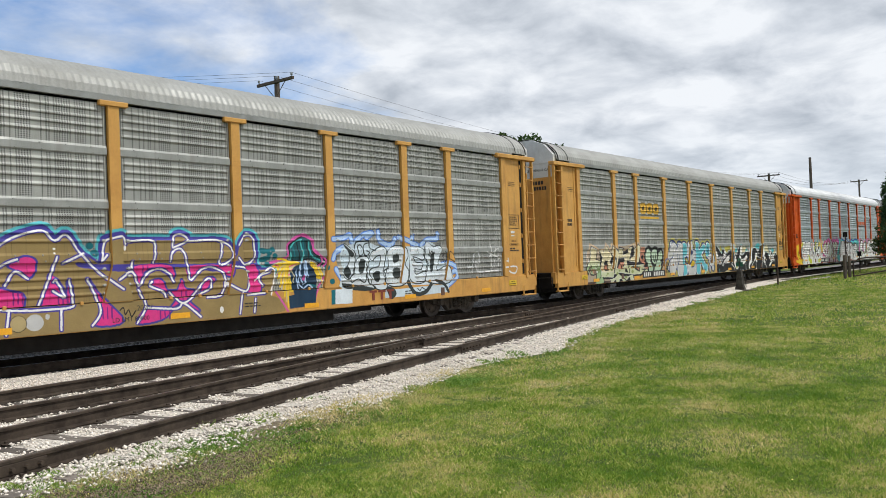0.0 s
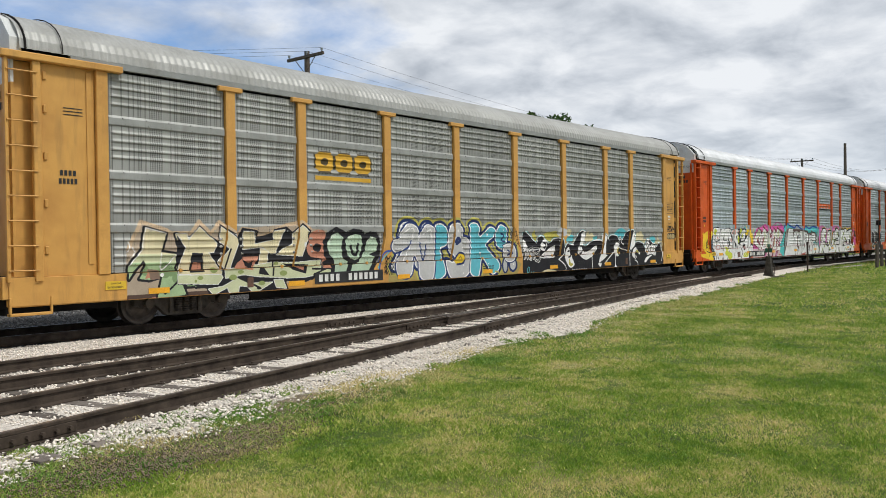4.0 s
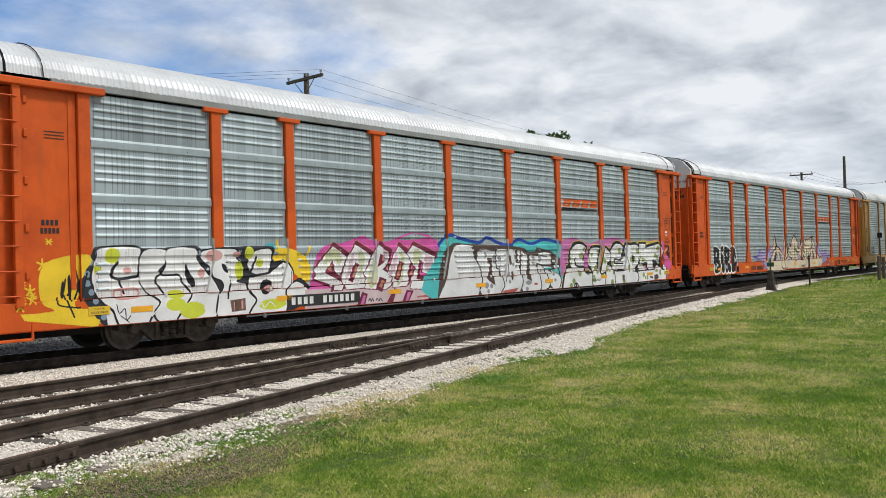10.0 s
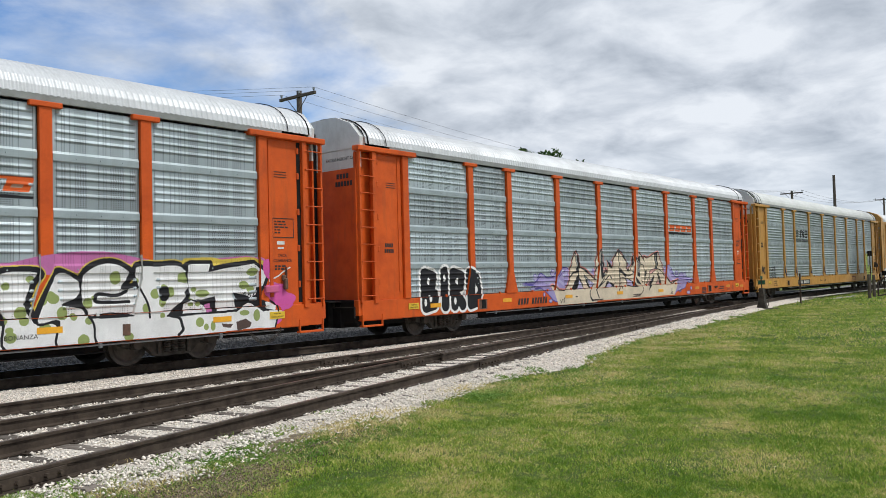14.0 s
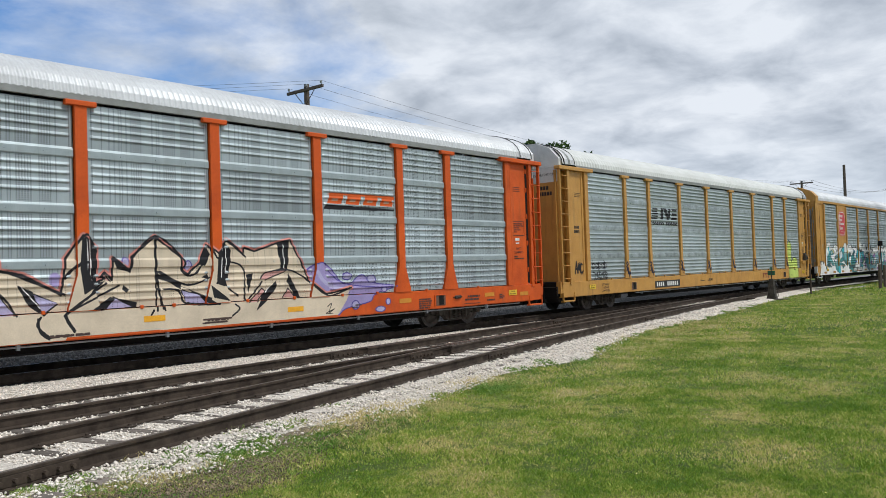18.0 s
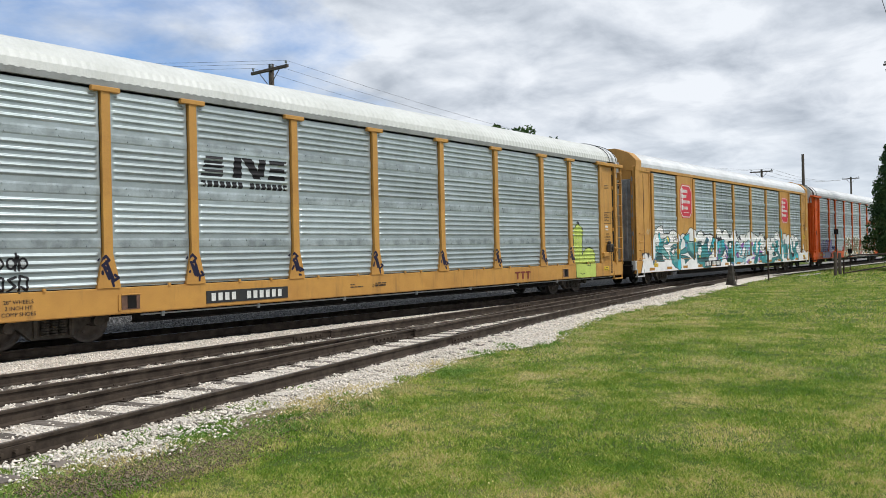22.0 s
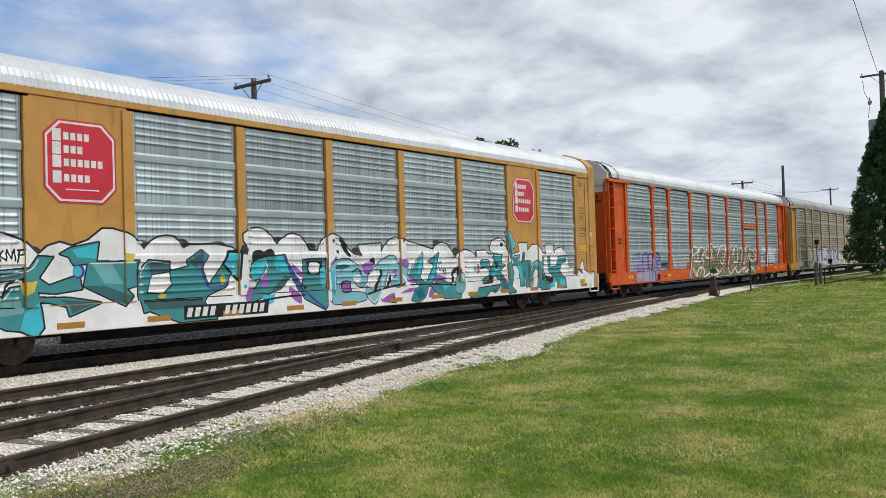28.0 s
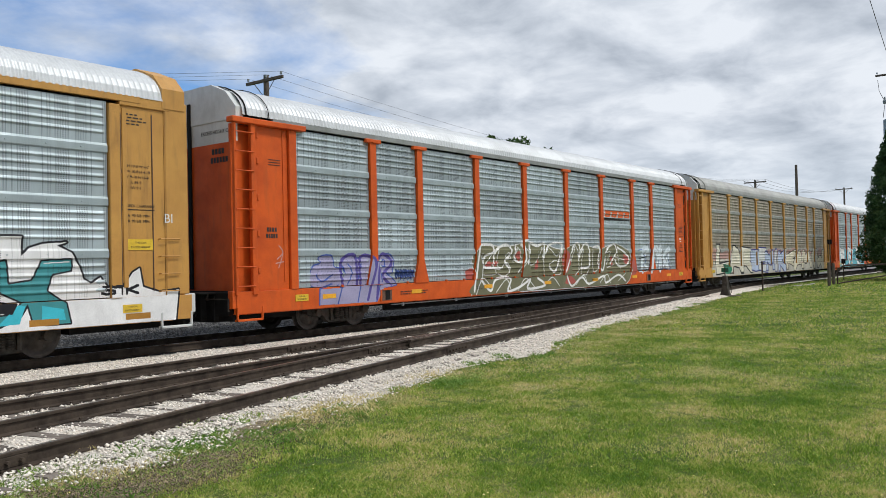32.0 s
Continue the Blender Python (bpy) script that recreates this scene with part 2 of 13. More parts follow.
def box_mesh(key, items, material, bevel=0.0):
    if key not in MESHES:
        me = bpy.data.meshes.new(key)
        bm = boxes(items, bevel)
        bm.to_mesh(me)
        bm.free()
        me.materials.append(material)
        MESHES[key] = me
    return MESHES[key]


def tube(points, radius, sides=8, caps=True):
    """Verts and faces of a round bar along points; radius may be a list."""
    pts = [Vector(p) for p in points]
    verts, faces = [], []
    for i, p in enumerate(pts):
        d = (pts[min(i + 1, len(pts) - 1)] - pts[max(i - 1, 0)]).normalized()
        a = d.cross(Vector((0, 0, 1)) if abs(d.z) < 0.9 else Vector((1, 0, 0))).normalized()
        b = d.cross(a)
        r = radius[i] if isinstance(radius, (list, tuple)) else radius
        for k in range(sides):
            t = 2 * math.pi * k / sides
            verts.append(p + a * (r * math.cos(t)) + b * (r * math.sin(t)))
        if i:
            o = (i - 1) * sides
            faces += [(o + k, o + (k + 1) % sides, o + sides + (k + 1) % sides, o + sides + k) for k in range(sides)]
    if caps:
        faces.append(tuple(range(sides))[::-1])
        faces.append(tuple(range(len(verts) - sides, len(verts))))
    return verts, faces


def join(*pieces):
    verts, faces = [], []
    for v, f in pieces:
        o = len(verts)
        verts += list(v)
        faces += [tuple(i + o for i in g) for g in f]
    return verts, faces


def prism(profile, x0, x1):
    """A closed profile of (y, z), drawn out along x."""
    n = len(profile)
    verts = [(x0, y, z) for y, z in profile] + [(x1, y, z) for y, z in profile]
    faces = [(i, (i + 1) % n, n + (i + 1) % n, n + i) for i in range(n)]
    faces += [tuple(range(n))[::-1], tuple(range(n, 2 * n))]
    return verts, faces


def thing(name, label, category, m=None, group="", kind=""):
    ob = new(name)
    ob.empty_display_size = 0.3
    if m is not None:
        ob.matrix_basis = m
    return tagged(ob, label, category, group, kind)


# ---- wording, set in the built-in font ----
TEXTS = {}


def set_texts(items):
    made = []
    for text, size in items:
        cu = bpy.data.curves.new("text", "FONT")
        cu.body, cu.size, cu.extrude, cu.align_x = text, size, 0.001, "CENTER"
        cu.resolution_u = 3
        made.append((text, size, new("text", cu)))
    dg = bpy.context.evaluated_depsgraph_get()
    for text, size, ob in made:
        TEXTS[(text, size)] = bpy.data.meshes.new_from_object(ob.evaluated_get(dg))
        bpy.data.objects.remove(ob)


set_texts((("EXCESS HEIGHT CAR", 0.125), ("DECK", 0.095), ("CLEARANCE", 0.095), ("THIS CAR", 0.048), ("EXCESS HEIGHT", 0.048), ("THIS CAR", 0.06),
           ("EXCESS HEIGHT", 0.06), ("EXH 19-0 W 4-7", 0.085), ("EXW 10-8 H 4-10", 0.085), ("EW 9-10 H 16-8", 0.085), ("IL 89-9", 0.085), ("IW 9-1", 0.085),
           ("AAR DECK CLEARANCE", 0.075), ("A  90 5/8  MIN", 0.08), ("B  93 5/8  MIN", 0.08), ("BI", 0.27), ("LD LMT 80000", 0.13), ("2020/", 0.15),
           ("LD LMT 80000", 0.09), ("28\" WHEELS", 0.10), ("2 INCH HT", 0.10), ("COMP SHOES", 0.10), ("A 89 MIN", 0.095), ("B 94 MIN", 0.095), ("EXCESS", 0.11), ("HEIGHT", 0.11), ("CAR", 0.11), ("L-89-4", 0.12), ("GLH18A", 0.15), ("BONANZA", 0.12)))

# ---- plan of the ground and tracks ----
TRAIN_Y = 16.60                      # centre line of the running track
GAUGE = 1.505                        # rail centre to rail centre


def near_rail(x):                    # outer rail of the near siding
    if x > 33:
        x2 = x - 33
        return 13.42 + 0.145 * x2 - 0.0009 * x2 * x2
    return 6.98 + 0.252 * x - 0.00174 * x * x


def near_inner(x):
    return near_rail(x) + GAUGE * 1.02


def far_outer(x):                    # far rail of the middle track
    if x > 36:
        return near_inner(x)
    k = (x + 2) / 38.0
    return 12.05 + 0.093 * x + (near_inner(36) - 12.05 - 0.093 * 36) * max(0, k) ** 3


def far_inner(x):
    return far_outer(x) - GAUGE * 1.005


def ballast_edge(x):
    w = 0.10 * math.sin(x * 0.9) + 0.08 * math.sin(x * 2.3 + 1)
    wide = float(np.interp(x, (2.5, 3.3, 4.2, 5.0, 6.4, 8.0, 10.0, 11.6, 13.0, 14.2, 15.2, 16.5, 18.5, 20.5, 24.0),
                           (0.75, 0.70, 0.95, 1.0, 1.18, 1.15, 1.0, 0.84, 1.0, 1.72, 1.62, 1.28, 0.98, 0.92, 1.06)))
    return near_rail(x) - wide + 0.6 * w * min(1, max(0.3, x / 12))


def ground_z(x, y):
    """Lawn level; it rises a little towards the camera."""
    return -0.27 + 0.05 * math.sin(x * 0.21 + 1) * math.cos(y * 0.3) * 0.4


def build_ground():
    xs = [-700, -300, -120, -60, -30, -15] + [-8 + 0.8 * i for i in range(72)] + [52, 58, 66, 80, 110, 160, 260, 450, 900]
    ys = [-700, -300, -120, -60, -30, -15] + [-8 + 0.8 * i for i in range(54)] + [38, 46, 60, 90, 150, 300, 700]
    verts = [(x, y, ground_z(x, y)) for y in ys for x in xs]
    nx = len(xs)
    faces = [(j * nx + i, j * nx + i + 1, (j + 1) * nx + i + 1, (j + 1) * nx + i) for j in range(len(ys) - 1) for i in range(nx - 1)]
    m = bpy.data.materials.new("shaded_lawn_ground")
    m.use_nodes = True
    add = node_tree(m.node_tree)
    co = add("ShaderNodeTexCoord").outputs["Object"]
    n1 = add("ShaderNodeTexNoise", ins={"Vector": co, "Scale": 0.40, "Detail": 8.0, "Roughness": 0.65}).outputs[0]
    n2 = add("ShaderNodeTexNoise", ins={"Vector": co, "Scale": 22.0, "Detail": 5.0, "Roughness": 0.7}).outputs[0]
    # dark greens put the blades' shadow into the ground colour
    base = ramp(add, n1, [(0.30, (0.055, 0.095, 0.018)), (0.50, (0.11, 0.155, 0.030)), (0.64, (0.21, 0.22, 0.065)), (0.76, (0.36, 0.31, 0.14))])
    base = add("ShaderNodeMix", data_type="RGBA", blend_type="MULTIPLY", ins={0: 1.0, 6: base, 7: ramp(add, n2, [(0.3, (0.55, 0.55, 0.55)), (0.7, (1.25, 1.25, 1.25))])}).outputs[2]
    b = add("ShaderNodeBump", ins={"Height": n2, "Strength": 1.0, "Distance": 0.05}).outputs[0]
    sh = add("ShaderNodeBsdfPrincipled", ins={"Base Color": base, "Roughness": 0.95, "Normal": b, "Specular IOR Level": 0.2})
    add("ShaderNodeOutputMaterial", ins={"Surface": sh.outputs[0]})
    tagged(link("ground", mesh_from("ground", verts, faces, m, True)), "mown green lawn with dry straw patches beside the railway", "lawn", kind="structure")
    # ballast bed: crushed pale stone, from the lawn's edge past the running track
    xs = [-40 + 0.5 * i for i in range(360)]
    verts, faces = [], []
    for x in xs:
        e = ballast_edge(x)
        r = near_rail(x)
        for y, z in ((e - 0.15, -0.33), (e + 0.25, -0.21), (r - 0.3, -0.175), (r + 2.0, -0.19), (max(r + 2.6, 14.2), -0.19), (14.9, -0.19), (15.2, -0.19), (15.45, -0.17)):
            verts.append((x, y, z + 0.02 * noise.noise((x * 1.7, y * 1.7, 3))))
    k = 8
    faces = [(i * k + j, (i + 1) * k + j, (i + 1) * k + j + 1, i * k + j + 1) for i in range(len(xs) - 1) for j in range(k - 1)]
    tagged(link("ballast", mesh_from("ballast", verts, faces, STONEBED, True)), "bed of pale crushed limestone ballast under the sidings", "ballast", kind="structure")
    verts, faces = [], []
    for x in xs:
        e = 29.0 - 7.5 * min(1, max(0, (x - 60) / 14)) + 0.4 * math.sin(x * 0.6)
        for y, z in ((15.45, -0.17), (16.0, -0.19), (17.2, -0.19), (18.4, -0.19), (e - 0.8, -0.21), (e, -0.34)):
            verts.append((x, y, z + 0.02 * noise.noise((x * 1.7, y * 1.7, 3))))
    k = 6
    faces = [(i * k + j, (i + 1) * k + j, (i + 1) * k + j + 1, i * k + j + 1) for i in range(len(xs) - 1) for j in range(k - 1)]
    tagged(link("track_bed", mesh_from("track_bed", verts, faces, SHADEBED, True)), "ballast under the running track, coloured near black for the train's shade", "ballast", kind="structure")


build_ground()

# ---- rails ----
RAIL_PROFILE = [(-0.07, -0.172), (0.07, -0.172), (0.07, -0.158), (0.012, -0.142), (0.010, -0.045), (0.035, -0.035), (0.036, -0.008), (0.026, 0.0),
                (-0.026, 0.0), (-0.036, -0.008), (-0.035, -0.035), (-0.010, -0.045), (-0.012, -0.142), (-0.07, -0.158)]


def rail(fn, x0, x1, parent, step=1.0, lift=0.0):
    n = max(2, int((x1 - x0) / step) + 1)
    verts, faces, mats = [], [], []
    k = len(RAIL_PROFILE)
    for i in range(n):
        x = x0 + (x1 - x0) * i / (n - 1)
        s = (fn(x + 0.05) - fn(x - 0.05)) / 0.1
        c = 1 / math.sqrt(1 + s * s)
        for a, z in RAIL_PROFILE:
            verts.append((x - s * c * a, fn(x) + c * a, z + lift))
        if i:
            o = (i - 1) * k
            for j in range(k):
                faces.append((o + j, o + k + j, o + k + (j + 1) % k, o + (j + 1) % k))
                mats.append(1 if j == 7 else 0)
    faces += [tuple(range(k)), tuple(range(len(verts) - k, len(verts)))[::-1]]
    mats += [0, 0]
    me = mesh_from("rail", verts, faces, RAIL)
    me.materials.append(RAILTOP)
    me.polygons.foreach_set("material_index", mats)
    return link("rail", me, parent)


def build_tracks():
    main = thing("railway_track", "running track with dark rails under the train", "track", kind="structure")
    rail(lambda x: TRAIN_Y - GAUGE / 2, -60, 320, main, 20)
    rail(lambda x: TRAIN_Y + GAUGE / 2, -60, 320, main, 20)
    side = thing("siding_track", "rusty siding with a turnout on weathered wooden ties", "track", kind="structure")
    rail(near_rail, -14, 66, side)
    rail(near_inner, -14, 36.5, side)
    rail(far_outer, -14, 56, side)
    rail(far_inner, -14, 36.5, side)
    return main, side


TRACK_SIDE = build_tracks()[1]

# ---- the train ----
POSTS = (-9.14, -7.16, -4.30, -1.45, 1.45, 4.30, 7.16, 9.14)
BAY_EDGES = (-11.90,) + POSTS + (11.90,)
SHEETS = (1.118, 1.98, 3.00, 4.05, 4.98)
FACE = -1.55           # plane of the side panels
POST_FACE = -1.625
SILL_FACE = -1.60


def panel_depth(z, ribs=4):
    """How far the side stands out at height z, and whether that is the plain overlap band."""
    for a, b in zip(SHEETS, SHEETS[1:]):
        if a <= z <= b:
            if a != SHEETS[0] and z < a + 0.10:
                return (0.034 if ribs == 4 else 0.008) * min(1.0, (a + 0.10 - z) / 0.045), True
            if b != SHEETS[-1] and z > b - 0.10:
                return (0.034 if ribs == 4 else 0.008) * min(1.0, (z - b + 0.10) / 0.02), True
            top = b - (0.06 if b == SHEETS[-1] else 0.15)
            f = (top - z) / (0.158 if ribs == 4 else 0.142)
            if 0 < f < ribs:
                f -= math.floor(f)
                f = min(1.0, max(0.0, (f - 0.22) / (0.52 if ribs == 4 else 0.60)))
                return (0.029 if ribs == 4 else 0.032) * math.sin(math.pi * f ** 1.35), False
            return 0.0, False
    return 0.0, False


def panel_mesh(width, k, material, key, plain, ribs=4):
    if key in MESHES:
        return MESHES[key]
    z0, z1 = SHEETS[k], SHEETS[k + 1]
    n = 72
    zs = [z0 + (z1 - z0) * i / n for i in range(n + 1)]
    h = width / 2
    cols = ((-h, 0.0), (-h + 0.04, 0.0), (-h + 0.11, 1.0), (h - 0.11, 1.0), (h - 0.04, 0.0), (h, 0.0))
    verts, faces, slots = [], [], []
    for z in zs:
        d, band = panel_depth(z, ribs)
        for x, f in cols:
            verts.append((x, FACE - d * (1.0 if band else f), z))
    c = len(cols)
    for i in range(n):
        for j in range(c - 1):
            faces.append((i * c + j, i * c + j + 1, (i + 1) * c + j + 1, (i + 1) * c + j))
            slots.append(1 if panel_depth((zs[i] + zs[i + 1]) / 2, ribs)[1] else 0)
    # turned-in rim
    rim = [i for i in range(c)] + [i * c + c - 1 for i in range(1, n + 1)] + [n * c + j for j in range(c - 2, -1, -1)] + [i * c for i in range(n - 1, 0, -1)]
    o = len(verts)
    verts += [(verts[i][0], FACE + 0.03, verts[i][2]) for i in rim]
    m = len(rim)
    faces += [(rim[i], o + i, o + (i + 1) % m, rim[(i + 1) % m]) for i in range(m)]
    # bolt heads along the overlap bands
    rows = ((z0 + 0.055,) if k > 0 else ()) + ((z1 - 0.055,) if k < 3 else ())
    if material is GALV:
        rows = (z1 - 0.012,) if k < 3 else ()
    for zb in rows:
        for t in (0.24, 0.52, 0.78) if material is GALV else (0.12, 0.31, 0.5, 0.69, 0.88) if width > 2.2 else (0.2, 0.5, 0.8):
            x = -h + width * t + (0.03 if zb > z1 - 0.1 else -0.02)
            v, f = tube([(x, FACE, zb), (x, FACE - (0.048 if ribs == 4 else 0.022), zb)], 0.016, 6)
            oo = len(verts)
            verts += v
            faces += [tuple(i + oo for i in g) for g in f]
    me = mesh_from("panel", verts, faces, material)
    me.materials.append(plain)
    me.polygons.foreach_set("material_index", slots + [1] * (len(faces) - len(slots)))
    MESHES[key] = me
    return MESHES[key]


def roof_profile(n=16):
    out = []
    for i in range(n + 1):
        t = math.pi * i / n
        c, s = math.cos(t), math.sin(t)
        out.append((-1.60 * c, 5.15 + 0.85 * abs(s) ** 0.96))
    return out


def roof_mesh(material, period, key, half=13.5):
    if key in MESHES:
        return MESHES[key]
    prof = roof_profile()
    per = 5
    n = int(2 * half / period) * per
    verts = []
    for i in range(n + 1):
        x = -half + 2 * half * i / n
        d = (0.0065, 0.0065, -0.002, -0.0065, -0.002)[i % per] * (1.25 if period < 0.13 else 1.0)
        for y, z in prof:
            r = math.hypot(y, z - 5.0)
            verts.append((x, y * (1 + d / r), 5.0 + (z - 5.0) * (1 + d / r)))
    k = len(prof)
    faces = [(i * k + j, (i + 1) * k + j, (i + 1) * k + j + 1, i * k + j + 1) for i in range(n) for j in range(k - 1)]
    MESHES[key] = mesh_from("roof", verts, faces, material)
    return MESHES[key]


def lathe(profile, sides, axis_len=0):
    """Turned part about the y axis from (radius, y) points."""
    verts, faces = [], []
    for r, y in profile:
        for k in range(sides):
            t = 2 * math.pi * k / sides
            verts.append((r * math.cos(t), y, r * math.sin(t)))
    n = len(profile)
    for i in range(n - 1):
        for k in range(sides):
            faces.append((i * sides + k, (i + 1) * sides + k, (i + 1) * sides + (k + 1) % sides, i * sides + (k + 1) % sides))
    faces += [tuple(range(sides)), tuple(range((n - 1) * sides, n * sides))[::-1]]
    return verts, faces


def wheelset_mesh():
    if "wheelset" in MESHES:
        return MESHES["wheelset"]
    w = []
    for s in (-1, 1):
        y = 0.745 * s
        prof = [(0.10, y - 0.09 * s * -1), (0.16, y + 0.075 * s), (0.30, y + 0.03 * s), (0.36, y + 0.055 * s), (0.42, y + 0.055 * s), (0.425, y - 0.055 * s), (0.45, y - 0.075 * s), (0.35, y - 0.075 * s), (0.28, y - 0.03 * s), (0.12, y - 0.06 * s)]
        w.append(lathe(prof, 28))
    w.append(tube([(0, -0.95, 0), (0, 0.95, 0)], 0.085, 10))
    # balance lugs on the plate, so that the turning shows
    for a in range(3):
        t = a * 2 * math.pi / 3
        for s in (-1, 1):
            w.append(tube([(0.22 * math.cos(t), 0.745 * s + 0.04 * s, 0.22 * math.sin(t)), (0.22 * math.cos(t), 0.745 * s + 0.07 * s, 0.22 * math.sin(t))], 0.035, 6))
    MESHES["wheelset"] = mesh_from("wheelset", *join(*w), WHEEL)
    return MESHES["wheelset"]


def side_frame_mesh():
    if "side_frame" in MESHES:
        return MESHES["side_frame"]
    y0, y1 = -0.08, 0.08
    outer = [(-1.15, 0.42), (-1.15, 0.60), (-0.98, 0.66), (-0.62, 0.62), (-0.42, 0.74), (0.42, 0.74), (0.62, 0.62), (0.98, 0.66), (1.15, 0.60), (1.15, 0.42), (0.92, 0.36), (0.66, 0.40), (0.40, 0.17), (-0.40, 0.17), (-0.66, 0.40), (-0.92, 0.36)]
    n = len(outer)
    verts = [(x, y0, z) for x, z in outer] + [(x, y1, z) for x, z in outer]
    faces = [tuple(range(n)), tuple(range(n, 2 * n))[::-1]] + [((i + 1) % n, i, n + i, n + (i + 1) % n) for i in range(n)]
    pieces = [(verts, faces)]
    for x in (-0.86, 0.86):   # bearing ends
        pieces.append(tube([(x, -0.22, 0.45), (x, 0.05, 0.45)], 0.11, 10))
    for x in (-0.24, 0.24):   # columns beside the spring nest
        pieces.append(tube([(x + math.copysign(0.10, x), -0.12, 0.22), (x + math.copysign(0.10, x), -0.12, 0.66)], 0.05, 6))
    for x in (-0.17, 0.0, 0.17):   # springs, as stacked rings
        for k in range(6):
            pieces.append(tube([(x, -0.14, 0.245 + 0.05 * k), (x, -0.14, 0.275 + 0.05 * k)], 0.072, 8))
    MESHES["side_frame"] = mesh_from("side_frame", *join(*pieces), CAST)
    return MESHES["side_frame"]


WHEELS = []


def build_truck(car, x):
    me = box_mesh("bolster", [(-0.20, 0.20, -1.1, 1.1, 0.40, 0.62), (-0.7, 0.7, -0.30, 0.30, 0.62, 0.70)], CAST, 0.02)
    t = link("truck", me, car, "cast steel four-wheel truck", Matrix.Translation((x, 0, 0)))
    for y, turn in ((-1.0, 0), (1.0, 180)):
        link("side_frame", side_frame_mesh(), t, "", pose(0, y, 0, 0, 0, turn))
    for dx in (-0.86, 0.86):
        WHEELS.append(link("wheelset", wheelset_mesh(), t, "", Matrix.Translation((dx, 0, 0.425))))
    return t


STYLE = {
    # frame paint, panel steel, roof steel, flute period, end door top, flared posts
    "yellow": (YELLOW, GALV_OLD, ROOF_OLD, 0.16, WHITE, True, "aged yellow"),
    "orange": (ORANGE, GALV, ROOF_NEW, 0.128, WHITE, True, "orange"),
    "gold": (GOLD, GALV_FINE, ROOF_WHITE, 0.19, WHITE, True, "golden yellow"),
    "tan": (GOLD, GALV_TAN, ROOF_OLD, 0.125, WHITE, False, "tan and yellow"),
    "boxed": (GOLD, GALV, ROOF_NEW, 0.128, GOLD, False, "golden yellow"),
}


def post_mesh(frame, key, flare, w=0.115, sprayed=None):
    if key in MESHES:
        return MESHES[key]
    foot = 2.6 * w if flare else w
    outline = [(-foot, 1.10), (-foot, 1.16), (-w, 1.78), (-w, 4.97), (w, 4.97), (w, 1.78), (foot, 1.16), (foot, 1.10)]
    if sprayed:                      # flanks covered with paint up to the height of the lettering
        outline[3:3] = [(-w, 2.25)]
        outline[6:6] = [(w, 2.25)]
    n = len(outline)
    y0, y1 = POST_FACE, FACE + 0.02
    verts = [(x, y0, z) for x, z in outline] + [(x, y1, z) for x, z in outline]
    faces = [tuple(range(n)), tuple(range(n, 2 * n))[::-1]] + [((i + 1) % n, i, n + i, n + (i + 1) % n) for i in range(n)]
    MESHES[key] = mesh_from("post", verts, faces, frame)
    if sprayed:
        MESHES[key].materials.append(sprayed)
        for p in MESHES[key].polygons:
            p.material_index = 1 if p.index > 1 and max(verts[v][2] for v in p.vertices) < 2.3 else 0
    return MESHES[key]


